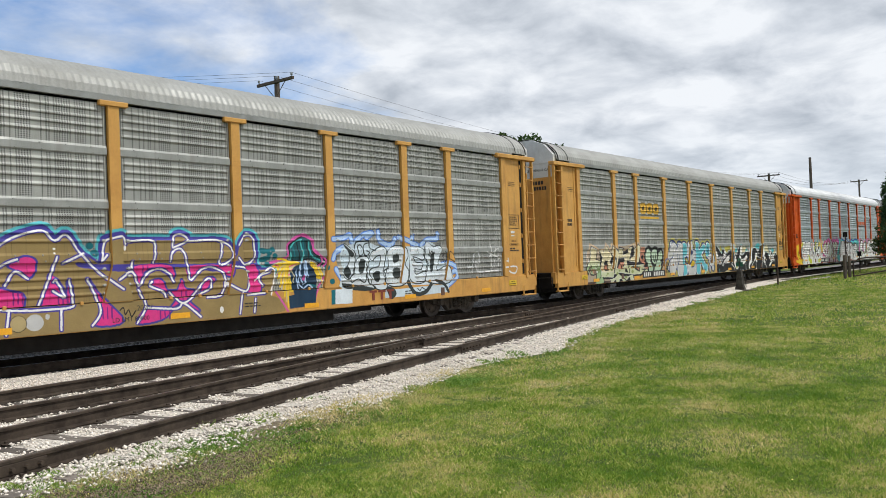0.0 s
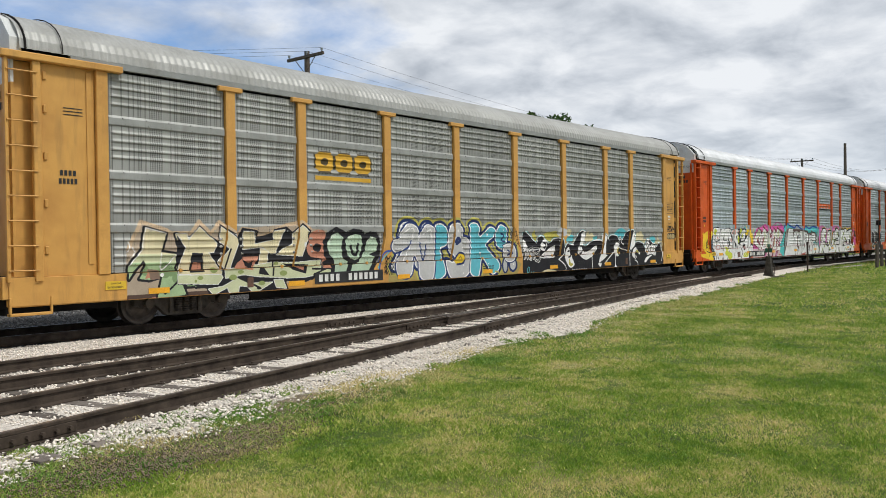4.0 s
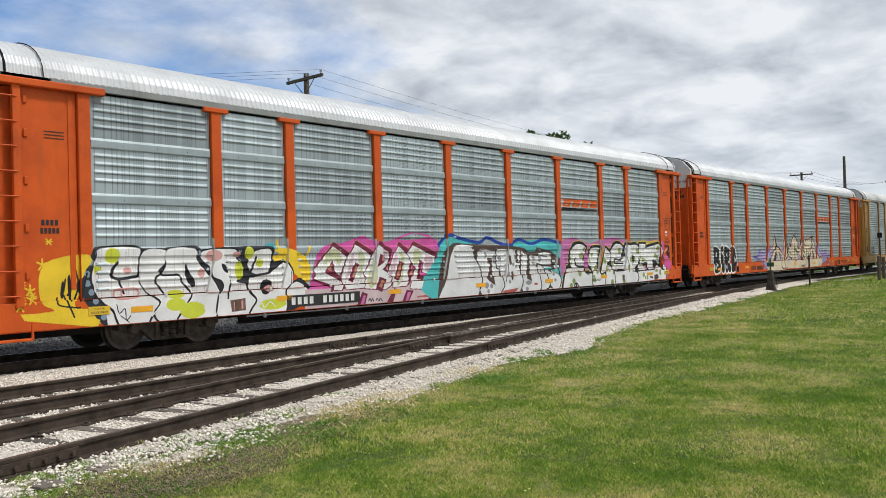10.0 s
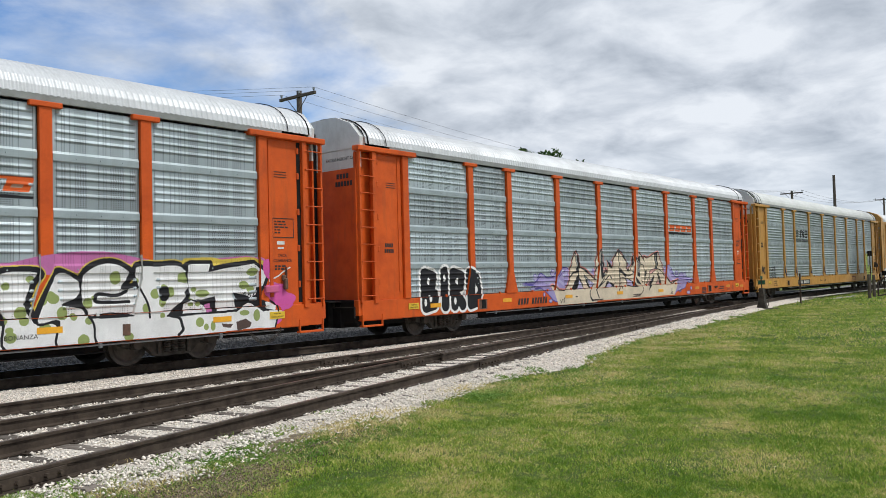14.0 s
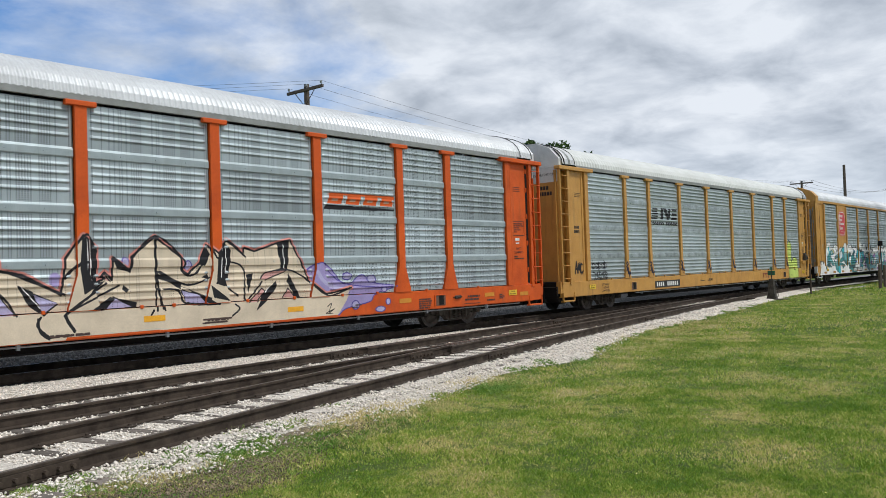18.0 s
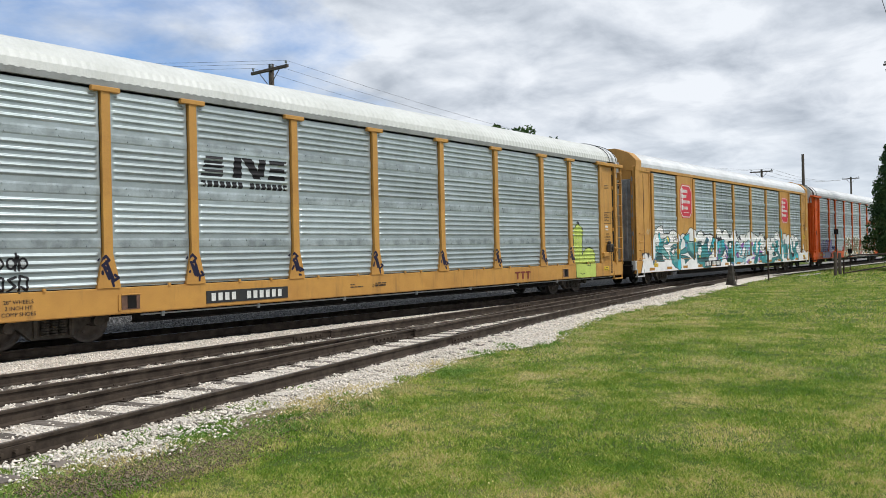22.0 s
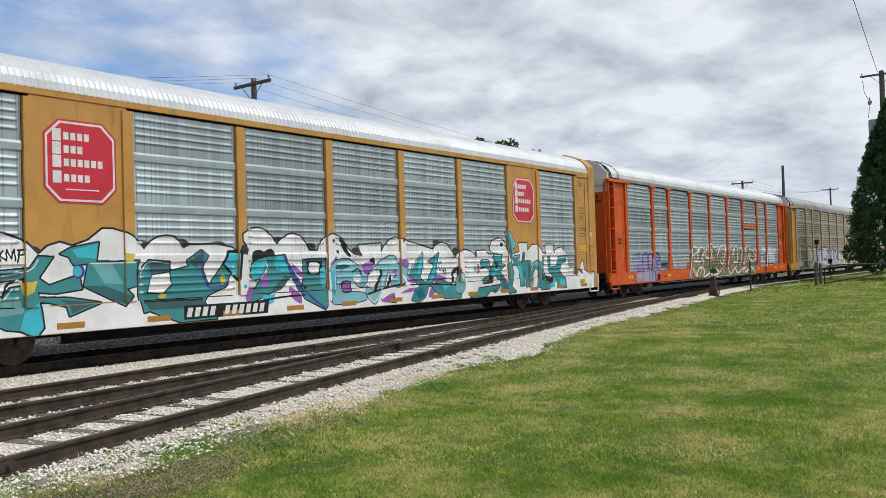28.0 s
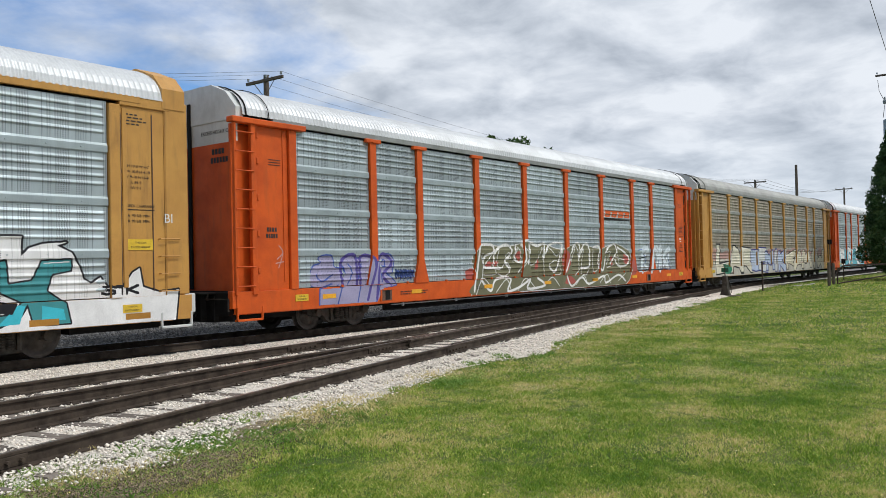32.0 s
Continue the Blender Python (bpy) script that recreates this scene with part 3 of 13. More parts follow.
def build_car(name, style, cx, label):
    frame_p, steel, roof_m, period, _, flare, word = STYLE[style]
    car = thing("autorack_car", label, "rail car", Matrix.Translation((cx, TRAIN_Y, 0)), "cars of the train")
    link("roof", roof_mesh(roof_m, period, "roof_" + style, 13.12 if style == "boxed" else 13.29 if style == "gold" else 13.5), car, "corrugated steel roof", Matrix.Translation((-0.21 if style == "gold" else 0, 0, 0)))
    # underframe
    me = box_mesh("underframe", [(-13.9, 13.9, -0.32, 0.32, 0.60, 1.0), (-8.7, 8.7, -0.62, 0.62, 0.46, 0.66), (-8.5, 8.5, 0.9, 1.3, 0.46, 1.0), (-13.85, -11.4, -0.9, 0.9, 0.40, 1.0), (11.4, 13.85, -0.9, 0.9, 0.40, 1.0), (-13.7, 13.7, -1.5, 1.5, 1.00, 1.08)] +
                  [(x - 0.07, x + 0.07, -1.45, 1.45, 0.66, 1.0) for x in (-7.5, -4.5, -1.5, 1.5, 4.5, 7.5)] +
                  [(2.2, 3.6, -1.15, -0.75, 0.42, 0.86), (-3.4, -2.5, -1.1, -0.6, 0.40, 0.80)], BLACK, 0.01)
    link("underframe", me, car, "black steel underframe")
    # black boxes added under the sill to fill the dark band there
    if name != "a":
        link("sill_stiffener", box_mesh("sill_stiffener", [(-8.4, 8.4, -1.24, -1.16, 0.38, 0.62), (-8.4, 8.4, -1.34, -1.10, 0.36, 0.385)], BLACK, 0.006), car, "black box added behind the side sill to fill the dark band below it")
    else:
        link("deep_sill", box_mesh("deep_sill", [(-8.6, 4.6, -1.30, -0.62, 0.26, 0.62), (4.6, 6.2, -1.1, -0.62, 0.40, 0.62)], BLACK, 0.03), car, "deep black centre sill of the older car")
    for s in (-1, 1):
        y0, y1 = (SILL_FACE, SILL_FACE + 0.12) if s < 0 else (-SILL_FACE - 0.12, -SILL_FACE)
        k = "sill_%s_%d" % (style, s)
        me = box_mesh(k, [(-13.75, 13.33 if style == "gold" else 13.75, y0, y1, 0.59, 1.10), (-13.7, 13.3, y0 + 0.02 if s < 0 else y0 - 0.2, y1 + 0.2 if s < 0 else y1 - 0.02, 0.575, 0.60)], frame_p, 0.008)
        link("side_sill", me, car, word + " side sill")
        ey = (-1.60, -1.50) if s < 0 else (1.50, 1.60)
        me = box_mesh("eave_%s_%d" % (style, s), [(-12.6, 12.2 if style == "gold" else 12.6, ey[0], ey[1], 5.03, 5.17)], frame_p if style == "boxed" else EAVE, 0.006)
        link("eave_plate", me, car)
    # far side: one plain ribbed wall
    link("far_side_wall", box_mesh("far_" + style, [(-13.2, 13.2, 1.50, 1.56, 1.10, 5.03)] + [(x - 0.11, x + 0.11, 1.56, 1.62, 1.10, 5.0) for x in POSTS], steel, 0.0), car)
    for b, (x0, x1) in enumerate(zip(BAY_EDGES, BAY_EDGES[1:])):
        if style == "boxed" and b in (1, 7):
            link("emblem_panel", box_mesh("emblem_panel", [(-0.99, 0.99, FACE - 0.03, FACE + 0.03, 1.10, 5.03)], GOLD, 0.006), car, "smooth golden yellow panel", Matrix.Translation(((x0 + x1) / 2, 0, 0)))
            for dx in (-0.93, 0.93):
                link("panel_trim", box_mesh("panel_trim", [(-0.02, 0.02, FACE - 0.05, FACE - 0.031, 1.12, 4.95)], GOLD, 0.004), car, "", Matrix.Translation(((x0 + x1) / 2 + dx, 0, 0)))
            continue
        half = 0.092 if style == "gold" else 0.115
        a = x0 + (half if b > 0 else 0.0) + 0.024
        c = x1 - (half if b < 8 else 0.42 if style == "gold" else 0.0) - 0.024
        w = round(c - a, 2)
        for k in range(4):
            link("panel", panel_mesh(w, k, steel, "panel_%s_%.2f_%d" % (style, w, k), OLD_PLAIN if steel in (GALV_OLD, GALV_TAN) else BAND_STAINED if steel is GALV_FINE else GALV_PLAIN, 5 if style == "gold" else 4), car, "", Matrix.Translation(((a + c) / 2, 0, 0)))
    for x in POSTS:
        po = link("post", post_mesh(frame_p, "post_" + (name if name == "c" else style), flare, 0.092 if style == "gold" else 0.115, LIGHTTXT if name == "c" else None), car, "", Matrix.Translation((x, 0, 0)))
        if style != "boxed":
            link("cap", box_mesh("cap_" + style, [(-0.30, 0.30, POST_FACE - 0.035, FACE, 4.93, 5.03)], frame_p, 0.012), po)
    build_ends(car, style)
    if style != "boxed":
        for x in (-8.68, 8.68):
            if name in "deg":
                jp = link("jack_pocket", box_mesh("jack_pocket_" + style, [(-0.27, -0.21, SILL_FACE - 0.022, SILL_FACE, 0.64, 0.96), (-0.21, 0.23, SILL_FACE - 0.026, SILL_FACE, 0.945, 0.97)], frame_p, 0.006), car, "painted jacking pocket", Matrix.Translation((x, 0, 0)))
                link("pocket_back", box_mesh("pocket_back", [(-0.20, 0.20, SILL_FACE - 0.010, SILL_FACE - 0.004, 0.66, 0.94)], OILY, 0.0), jp, "dirty brown recess")
                link("pocket_slot", box_mesh("pocket_slot", [(-0.07, 0.12, SILL_FACE - 0.018, SILL_FACE - 0.011, 0.68, 0.93)], BLACK, 0.0), jp, "dark slot")
            else:
                link("jack_pocket", box_mesh("jack_pocket_small", [(-0.08, 0.08, SILL_FACE - 0.014, SILL_FACE, 0.68, 0.90)], OILY, 0.004), car, "small dirty jacking pocket", Matrix.Translation((x, 0, 0)))
    if style in ("orange", "gold"):
        if "brake_pipe" not in MESHES:
            MESHES["brake_pipe"] = mesh_from("brake_pipe", *tube([(-8.4, -1.50, 0.53), (2.0, -1.50, 0.525), (12.6, -1.50, 0.53)], 0.017, 7), STEELGREY)
        pipe = link("brake_pipe", MESHES["brake_pipe"], car, "thin grey brake pipe under the sill")
        for x in (-7.9, -5.4, -2.6, 0.3, 2.9, 5.6, 8.2, 10.9):
            link("bracket", box_mesh("pipe_bracket", [(-0.03, 0.03, -1.53, -1.47, 0.47, 0.60)], STEELGREY, 0.006), pipe, "", Matrix.Translation((x, 0, 0)))
    for x in (-10.0, 10.0):
        build_truck(car, x)
    return car


def build_ends(car, style):
    frame_p, door_top, word = STYLE[style][0], STYLE[style][4], STYLE[style][6]
    for s in (-1, 1):
        tag = "%s_%d" % (style, s)

        def bx(x0, x1, *r):
            return (x0, x1, *r) if s > 0 else (-x1, -x0, *r)
        # smooth corner panel with raised edges
        me = box_mesh("corner_" + tag, [bx(12.14, 13.15, FACE, FACE + 0.06, 1.10, 4.95), bx(12.20, 12.30, FACE - 0.02, FACE, 1.3, 4.9)], frame_p, 0.006)
        link("corner_panel", me, car, "smooth %s corner panel" % word)
        link("door_post", box_mesh("dpost_" + tag, [bx(11.90, 12.13, POST_FACE, FACE + 0.05, 1.10, 4.95)], frame_p, 0.01), car)
        if style != "boxed":
            link("header", box_mesh("header_" + tag, [bx(11.62, 13.85, -1.69, -1.45, 4.95, 5.08)], frame_p, 0.015), car, "%s header beam" % word)
        else:
            link("header", box_mesh("header_" + tag, [bx(12.14, 13.3, -1.59, -1.45, 4.95, 5.17)], frame_p, 0.015), car)
        if style != "boxed":
            # strap over the roof near its end, and the dark hinge gap beside the ladder
            key = "strap" + tag
            if key not in MESHES:
                pts = [(12.75 * s, y * 1.02, 5.0 + (z - 5.0) * 1.025) for y, z in roof_profile()]
                MESHES[key] = mesh_from("roof_strap", *tube(pts, 0.011, 5), BLACK)
            link("roof_strap", MESHES[key], car, "black strap over the roof")
            link("hinge_gap", box_mesh("hinge_" + tag, [bx(13.04 if s > 0 else 13.13, 13.15, FACE - 0.006, FACE + 0.02, 1.15, 4.93)], BLACK, 0.0), car, "dark hinge gap")
            for z in (1.5, 2.35, 3.2, 4.05, 4.65):
                link("hinge", box_mesh("hinge_knuckle_" + tag, [bx(13.03, 13.10, FACE - 0.03, FACE, 0.0, 0.15)], frame_p, 0.012), car, "", Matrix.Translation((0, 0, z)))
            # black band for strap and gap shade, where roof sheets stop short of hood
            key = "end_band" + tag
            if key not in MESHES:
                pts = [(13.40 * s, y * 1.005, 5.0 + (z - 5.0) * 1.01) for y, z in roof_profile()]
                MESHES[key] = mesh_from("roof_seal", *tube(pts, 0.020, 6), BLACK)
            link("roof_seal", MESHES[key], car, "black band at the end of the roof")
        if style == "gold":
            # bare steel sheets at the end of the white roof, with a grey lap between them
            for nm, xa, xb, mt, lift in (("roof_end_sheet", 12.78, 13.36, ROOF_NEW, 1.004), ("roof_lap", 13.00, 13.14, EAVE, 1.009)):
                key = nm + tag
                if key not in MESHES:
                    n = 30
                    verts = []
                    for i in range(n + 1):
                        k = lift + ((0.004, 0.004, 0.0, -0.002, 0.0)[i % 5] if nm == "roof_end_sheet" else 0.0)
                        verts += [(s * (xa + (xb - xa) * i / n), y * k, 5.0 + (z - 5.0) * k) for y, z in roof_profile()]
                    c = len(roof_profile())
                    faces = [(i * c + j, (i + 1) * c + j, (i + 1) * c + j + 1, i * c + j + 1) for i in range(n) for j in range(c - 1)]
                    MESHES[key] = mesh_from(nm, verts, faces, mt)
                link(nm, MESHES[key], car, "bare steel sheet at the end of the roof" if nm == "roof_end_sheet" else "grey lap strip")
        link("cut_lever", box_mesh("cutlever_" + tag, [bx(13.86, 13.89, -1.45, -0.1, 0.92, 0.95), bx(13.86, 13.89, -1.47, -1.44, 0.66, 0.95), bx(13.84, 13.9, -0.7, -0.66, 0.9, 1.08)], CAST, 0.0), car)
        # recess behind the ladder
        link("recess_plate", box_mesh("recess_" + tag, [bx(13.15, 13.70, -1.40, -1.34, 1.10, 4.95), bx(13.15, 13.19, -1.56, -1.34, 1.10, 4.95)], frame_p, 0.0), car)
        if style != "boxed":
            lad = link("ladder", box_mesh("ladder_" + tag, [bx(13.16, 13.30, -1.64, -1.54, 1.02, 4.95), bx(13.72, 13.78, -1.64, -1.54, 1.02, 4.95)], frame_p, 0.008), car, "%s ladder" % word)
            for k in range(9):
                z = 1.22 + 0.44 * k
                key = "rung_" + tag
                if key not in MESHES:
                    x0, x1 = (13.24, 13.76) if s > 0 else (-13.76, -13.24)
                    MESHES[key] = mesh_from("rung", *tube([(x0, -1.655, 0), (x1, -1.655, 0)], 0.014, 6), frame_p)
                link("rung", MESHES[key], lad, "", Matrix.Translation((0, 0, z)))
        else:
            for k in range(4):
                key = "grab_" + tag
                if key not in MESHES:
                    x0, x1 = (13.0, 13.45) if s > 0 else (-13.45, -13.0)
                    MESHES[key] = mesh_from("grab_iron", *tube([(x0, -1.55, 0), (x0, -1.63, 0), (x1, -1.63, 0), (x1, -1.55, 0)], 0.014, 6), frame_p)
                link("grab_iron", MESHES[key], car, "", Matrix.Translation((0, 0, 1.2 + 0.36 * k)))
        # end doors: two leaves with a dark rod between, pale top
        xf = 13.62
        low = [(-1.50, 1.12), (1.50, 1.12), (1.50, 4.55), (-1.50, 4.55)]
        top = [(-1.50, 4.55), (1.50, 4.55), (1.50, 5.30), (1.15, 5.70), (0.62, 5.92), (-0.62, 5.92), (-1.15, 5.70), (-1.50, 5.30)]
        for nm, prof, mt in (("end_door", low, frame_p), ("end_door_top", top, door_top)):
            x0, x1 = (xf - 0.05, xf) if s > 0 else (-xf, -xf + 0.05)
            key = nm + tag
            if key not in MESHES:
                MESHES[key] = mesh_from(nm, *prism(prof, x0, x1), mt)
            link(nm, MESHES[key], car, "pale upper end door" if nm == "end_door_top" else "%s end door" % word)
        link("door_rod", box_mesh("rod_" + tag, [bx(xf, xf + 0.05, 0.16, 0.28, 1.15, 5.6)], BLACK, 0.01), car)
        hood = [(-1.53, 5.06), (1.53, 5.06), (1.53, 5.34), (1.16, 5.735), (0.64, 5.945), (-0.64, 5.945), (-1.16, 5.735), (-1.53, 5.34)]
        if style == "boxed":
            hood = [(-1.60, 5.0), (1.60, 5.0), (1.60, 5.42), (1.28, 5.75), (0.64, 5.99), (-0.64, 5.99), (-1.28, 5.75), (-1.60, 5.42)]
        key = "hood" + tag
        if key not in MESHES:
            x0, x1 = ((13.10 if style == "boxed" else 13.44), xf + 0.02) if s > 0 else (-xf - 0.02, -(13.10 if style == "boxed" else 13.44))
            MESHES[key] = mesh_from("roof_hood", *prism(hood, x0, x1), door_top)
        link("roof_hood", MESHES[key], car, "pale sheet hood over the end doors")
        # end sill, step and coupler
        link("end_beam", box_mesh("ebeam_" + tag, [bx(13.60, 13.83, -1.40, 1.58, 0.55, 1.10), bx(13.83, 14.02, -0.62, 0.62, 0.42, 1.06), bx(13.80, 14.30, -0.95, 0.95, 1.06, 1.10), bx(13.66, 13.72, -1.40, -0.6, 0.42, 0.62), bx(13.2, 13.7, 0.5, 1.3, 0.35, 0.9)], BLACK, 0.01), car, "black end beam and draft gear")
        link("end_sill", box_mesh("esill_" + tag, [bx(13.60, 13.85, -1.58, -1.40, 0.72, 1.12), bx(13.0, 13.75, -1.62, -1.50, 0.42, 0.47), bx(13.0, 13.04, -1.62, -1.56, 0.42, 0.75), bx(13.71, 13.75, -1.62, -1.56, 0.42, 0.75)], WHITE if style == "boxed" else frame_p, 0.01), car)
        link("coupler", box_mesh("coupler_" + tag, [bx(13.8, 14.2, -0.09, 0.09, 0.76, 0.94), bx(14.15, 14.45, -0.16, 0.14, 0.70, 1.0), bx(13.8, 13.95, -0.3, 0.3, 0.66, 1.04)], CAST, 0.03), car, "rusty knuckle coupler")
        key = "hose" + tag
        if key not in MESHES:
            sx = s
            pts = [(sx * 13.85, -0.45, 0.72), (sx * 14.05, -0.45, 0.55), (sx * 14.25, -0.40, 0.40), (sx * 14.40, -0.2, 0.38)]
            MESHES[key] = mesh_from("brake_hose", *tube(pts, 0.028, 7), BLACK, True)
        link("brake_hose", MESHES[key], car)


CARS = [
    build_car("a", "yellow", 10.00, "grey steel autorack car with yellow posts, gold and blue spray lettering"),
    build_car("b", "yellow", 38.96, "grey steel autorack car with yellow posts and bubble lettering"),
    build_car("c", "orange", 67.81, "galvanised autorack car with orange posts, fully painted lower side"),
    build_car("d", "orange", 96.62, "galvanised autorack car with orange posts and cream spray lettering"),
    build_car("e", "gold", 125.40, "clean galvanised autorack car with golden yellow frame"),
    build_car("f", "boxed", 153.90, "golden yellow autorack car with red emblems and teal spray lettering"),
    build_car("g", "orange", 182.58, "galvanised autorack car with orange posts and lavender spray lettering"),
    build_car("h", "tan", 211.20, "tan stained autorack car with yellow posts"),
    build_car("i", "orange", 239.80, "galvanised autorack car with orange posts far down the train"),
    build_car("j", "orange", 268.40, "galvanised autorack car with orange posts at the far end"),
]

# ---- sprayed lettering: painted as flat colour on a fine raster, laid on the ribs, posts and sill ----
GLYPHS = {
    "A": "0,0 .42,1 .58,1 1,0;.22,.35 .78,.35", "B": "0,0 0,1 .7,.95 .85,.75 .6,.54 0,.52;.6,.54 .95,.3 .75,.04 0,0",
    "C": "1,.82 .7,1 .2,.92 0,.5 .2,.08 .7,0 1,.2", "D": "0,0 0,1 .65,.9 1,.5 .65,.1 0,0", "E": "1,1 .1,.95 0,.5 .1,.05 1,0;.05,.5 .75,.52",
    "F": "0,0 0,1 1,1;0,.5 .7,.52", "G": "1,.82 .6,1 .1,.85 0,.4 .3,.02 .9,.05 .95,.45 .55,.45", "H": "0,0 0,1;1,0 1,1;0,.5 1,.5",
    "I": ".5,0 .5,.72;.5,1 .52,1", "J": ".2,.1 .6,0 .9,.25 .9,1", "K": "0,0 0,1;1,1 .1,.48 1,0", "L": "0,1 .05,.05 1,0",
    "M": "0,0 .1,1 .5,.35 .9,1 1,0", "N": "0,0 .05,1 .95,0 1,1", "O": ".5,1 .1,.8 0,.45 .2,.05 .6,0 .95,.25 1,.65 .8,.95 .5,1",
    "P": "0,0 0,1 .8,.95 .95,.7 .7,.46 0,.45", "R": "0,0 0,1 .75,.95 .9,.72 .65,.5 .05,.48;.5,.48 1,0",
    "S": "1,.85 .6,1 .1,.88 .1,.62 .9,.4 .9,.12 .4,0 0,.15", "T": "0,1 1,.97;.5,1 .5,0", "U": "0,1 .05,.2 .4,0 .8,.1 1,.35 1,1",
    "V": "0,1 .5,0 1,1", "W": "0,1 .2,0 .5,.6 .8,0 1,1", "X": "0,0 1,1;0,1 1,0", "Y": "0,1 .5,.5 1,1;.5,.5 .45,0", "Z": "0,1 1,1 0,0 1,0",
}


def polyline_distance(gx, gz, pts, square):
    best = np.full(gx.shape, 9.0, np.float32)
    for (x0, z0), (x1, z1) in zip(pts, pts[1:]):
        dx, dz = x1 - x0, z1 - z0
        l2 = dx * dx + dz * dz + 1e-9
        t = np.clip(((gx - x0) * dx + (gz - z0) * dz) / l2, 0, 1)
        ax, az = np.abs(gx - x0 - t * dx), np.abs(gz - z0 - t * dz)
        d = np.maximum(ax, az * 0.9) if square else np.hypot(ax, az)
        best = np.minimum(best, d)
    return best


class Spray:
    DX, DZ, X0 = 0.00625, 0.010, -13.75

    def __init__(self, seed, z0=0.59):
        self.Z0 = z0
        self.cols, self.rows = 4400, 215
        self.idx = np.zeros((self.rows, self.cols), np.uint8)
        self.palette = [(0, 0, 0)]
        self.rng = random.Random(seed)
        self.gx = (self.X0 + self.DX * (np.arange(self.cols) + 0.5))[None, :].repeat(self.rows, 0).astype(np.float32)
        self.gz = (self.Z0 + self.DZ * (np.arange(self.rows) + 0.5))[:, None].repeat(self.cols, 1).astype(np.float32)

    def ink(self, rgb):
        rgb = tuple(rgb)
        if rgb not in self.palette:
            self.palette.append(rgb)
        return self.palette.index(rgb)

    def win(self, x0, x1, z0=-9, z1=9):
        c0, c1 = int((x0 - self.X0) / self.DX), int((x1 - self.X0) / self.DX) + 1
        r0, r1 = int((z0 - self.Z0) / self.DZ), int((z1 - self.Z0) / self.DZ) + 1
        return slice(max(0, r0), max(0, min(self.rows, r1))), slice(max(0, c0), max(0, min(self.cols, c1)))

    def stroke(self, pts, r, rgb, square=False):
        xs, zs = [p[0] for p in pts], [p[1] for p in pts]
        w = self.win(min(xs) - r, max(xs) + r, min(zs) - r, max(zs) + r)
        d = polyline_distance(self.gx[w], self.gz[w], pts, square)
        self.idx[w][d < r] = self.ink(rgb)

    def oval(self, x, z, rx, rz, rgb, over=None):
        w = self.win(x - rx, x + rx, z - rz, z + rz)
        hit = ((self.gx[w] - x) / rx) ** 2 + ((self.gz[w] - z) / rz) ** 2 < 1
        if over is not None:
            hit &= np.isin(self.idx[w], [self.ink(c) for c in over])
        self.idx[w][hit] = self.ink(rgb)

    def poly(self, pts, rgb, over=None):
        xs, zs = [p[0] for p in pts], [p[1] for p in pts]
        w = self.win(min(xs), max(xs), min(zs), max(zs))
        gx, gz = self.gx[w], self.gz[w]
        inside = np.zeros(gx.shape, bool)
        for (x0, z0), (x1, z1) in zip(pts, pts[1:] + pts[:1]):
            if z0 != z1:
                inside ^= ((z0 > gz) != (z1 > gz)) & (gx < (x1 - x0) * (gz - z0) / (z1 - z0) + x0)
        if over is not None:
            inside &= np.isin(self.idx[w], [self.ink(c) for c in over])
        self.idx[w][inside] = self.ink(rgb)

    @staticmethod
    def bend(flat, soft, closed):
        """Points in metres from centimetres, rounded off where soft."""
        p = [(flat[i] / 100, flat[i + 1] / 100) for i in range(0, len(flat), 2)]
        if not soft or len(p) < 3:
            return p
        out, n = [], len(p)
        for i in range(n if closed else n - 1):
            a, b, c, d = (p[(i + k) % n] if closed else p[min(max(i + k, 0), n - 1)] for k in (-1, 0, 1, 2))
            for u in (0.0, 0.25, 0.5, 0.75):
                out.append(tuple(0.5 * (2 * b[j] + (c[j] - a[j]) * u + (2 * a[j] - 5 * b[j] + 4 * c[j] - d[j]) * u * u + (3 * b[j] - a[j] - 3 * c[j] + d[j]) * u ** 3) for j in (0, 1)))
        return out if closed else out + [p[-1]]

    def area(self, rgb, soft, *flat):
        self.poly(self.bend(flat, soft, True), rgb)

    def line(self, rgb, r, soft, *flat):
        self.stroke(self.bend(flat, soft, False), r / 100, rgb)

    def cloud(self, x0, x1, z, h, rgb, step=0.35, jag=0.5, rim=None):
        """A puffy field from the sill up to about z."""
        if rim and rim != "grow":
            keep = self.rng.getstate()
            self.cloud(x0, x1, z, h, rim, step, jag, "grow")
            self.rng.setstate(keep)
        grow = 0.03 if rim == "grow" else 0.0
        x = x0
        while x < x1:
            r = step * (0.75 + self.rng.random() * jag)
            self.oval(x, z - r * 0.4 + h * (self.rng.random() - 0.5), r + grow, r * 0.8 + grow, rgb)
            self.poly([(x - step * 0.7, 0.4), (x + step * 0.7, 0.4), (x + step * 0.7, z - r * 0.4), (x - step * 0.7, z - r * 0.4)], rgb)
            x += step

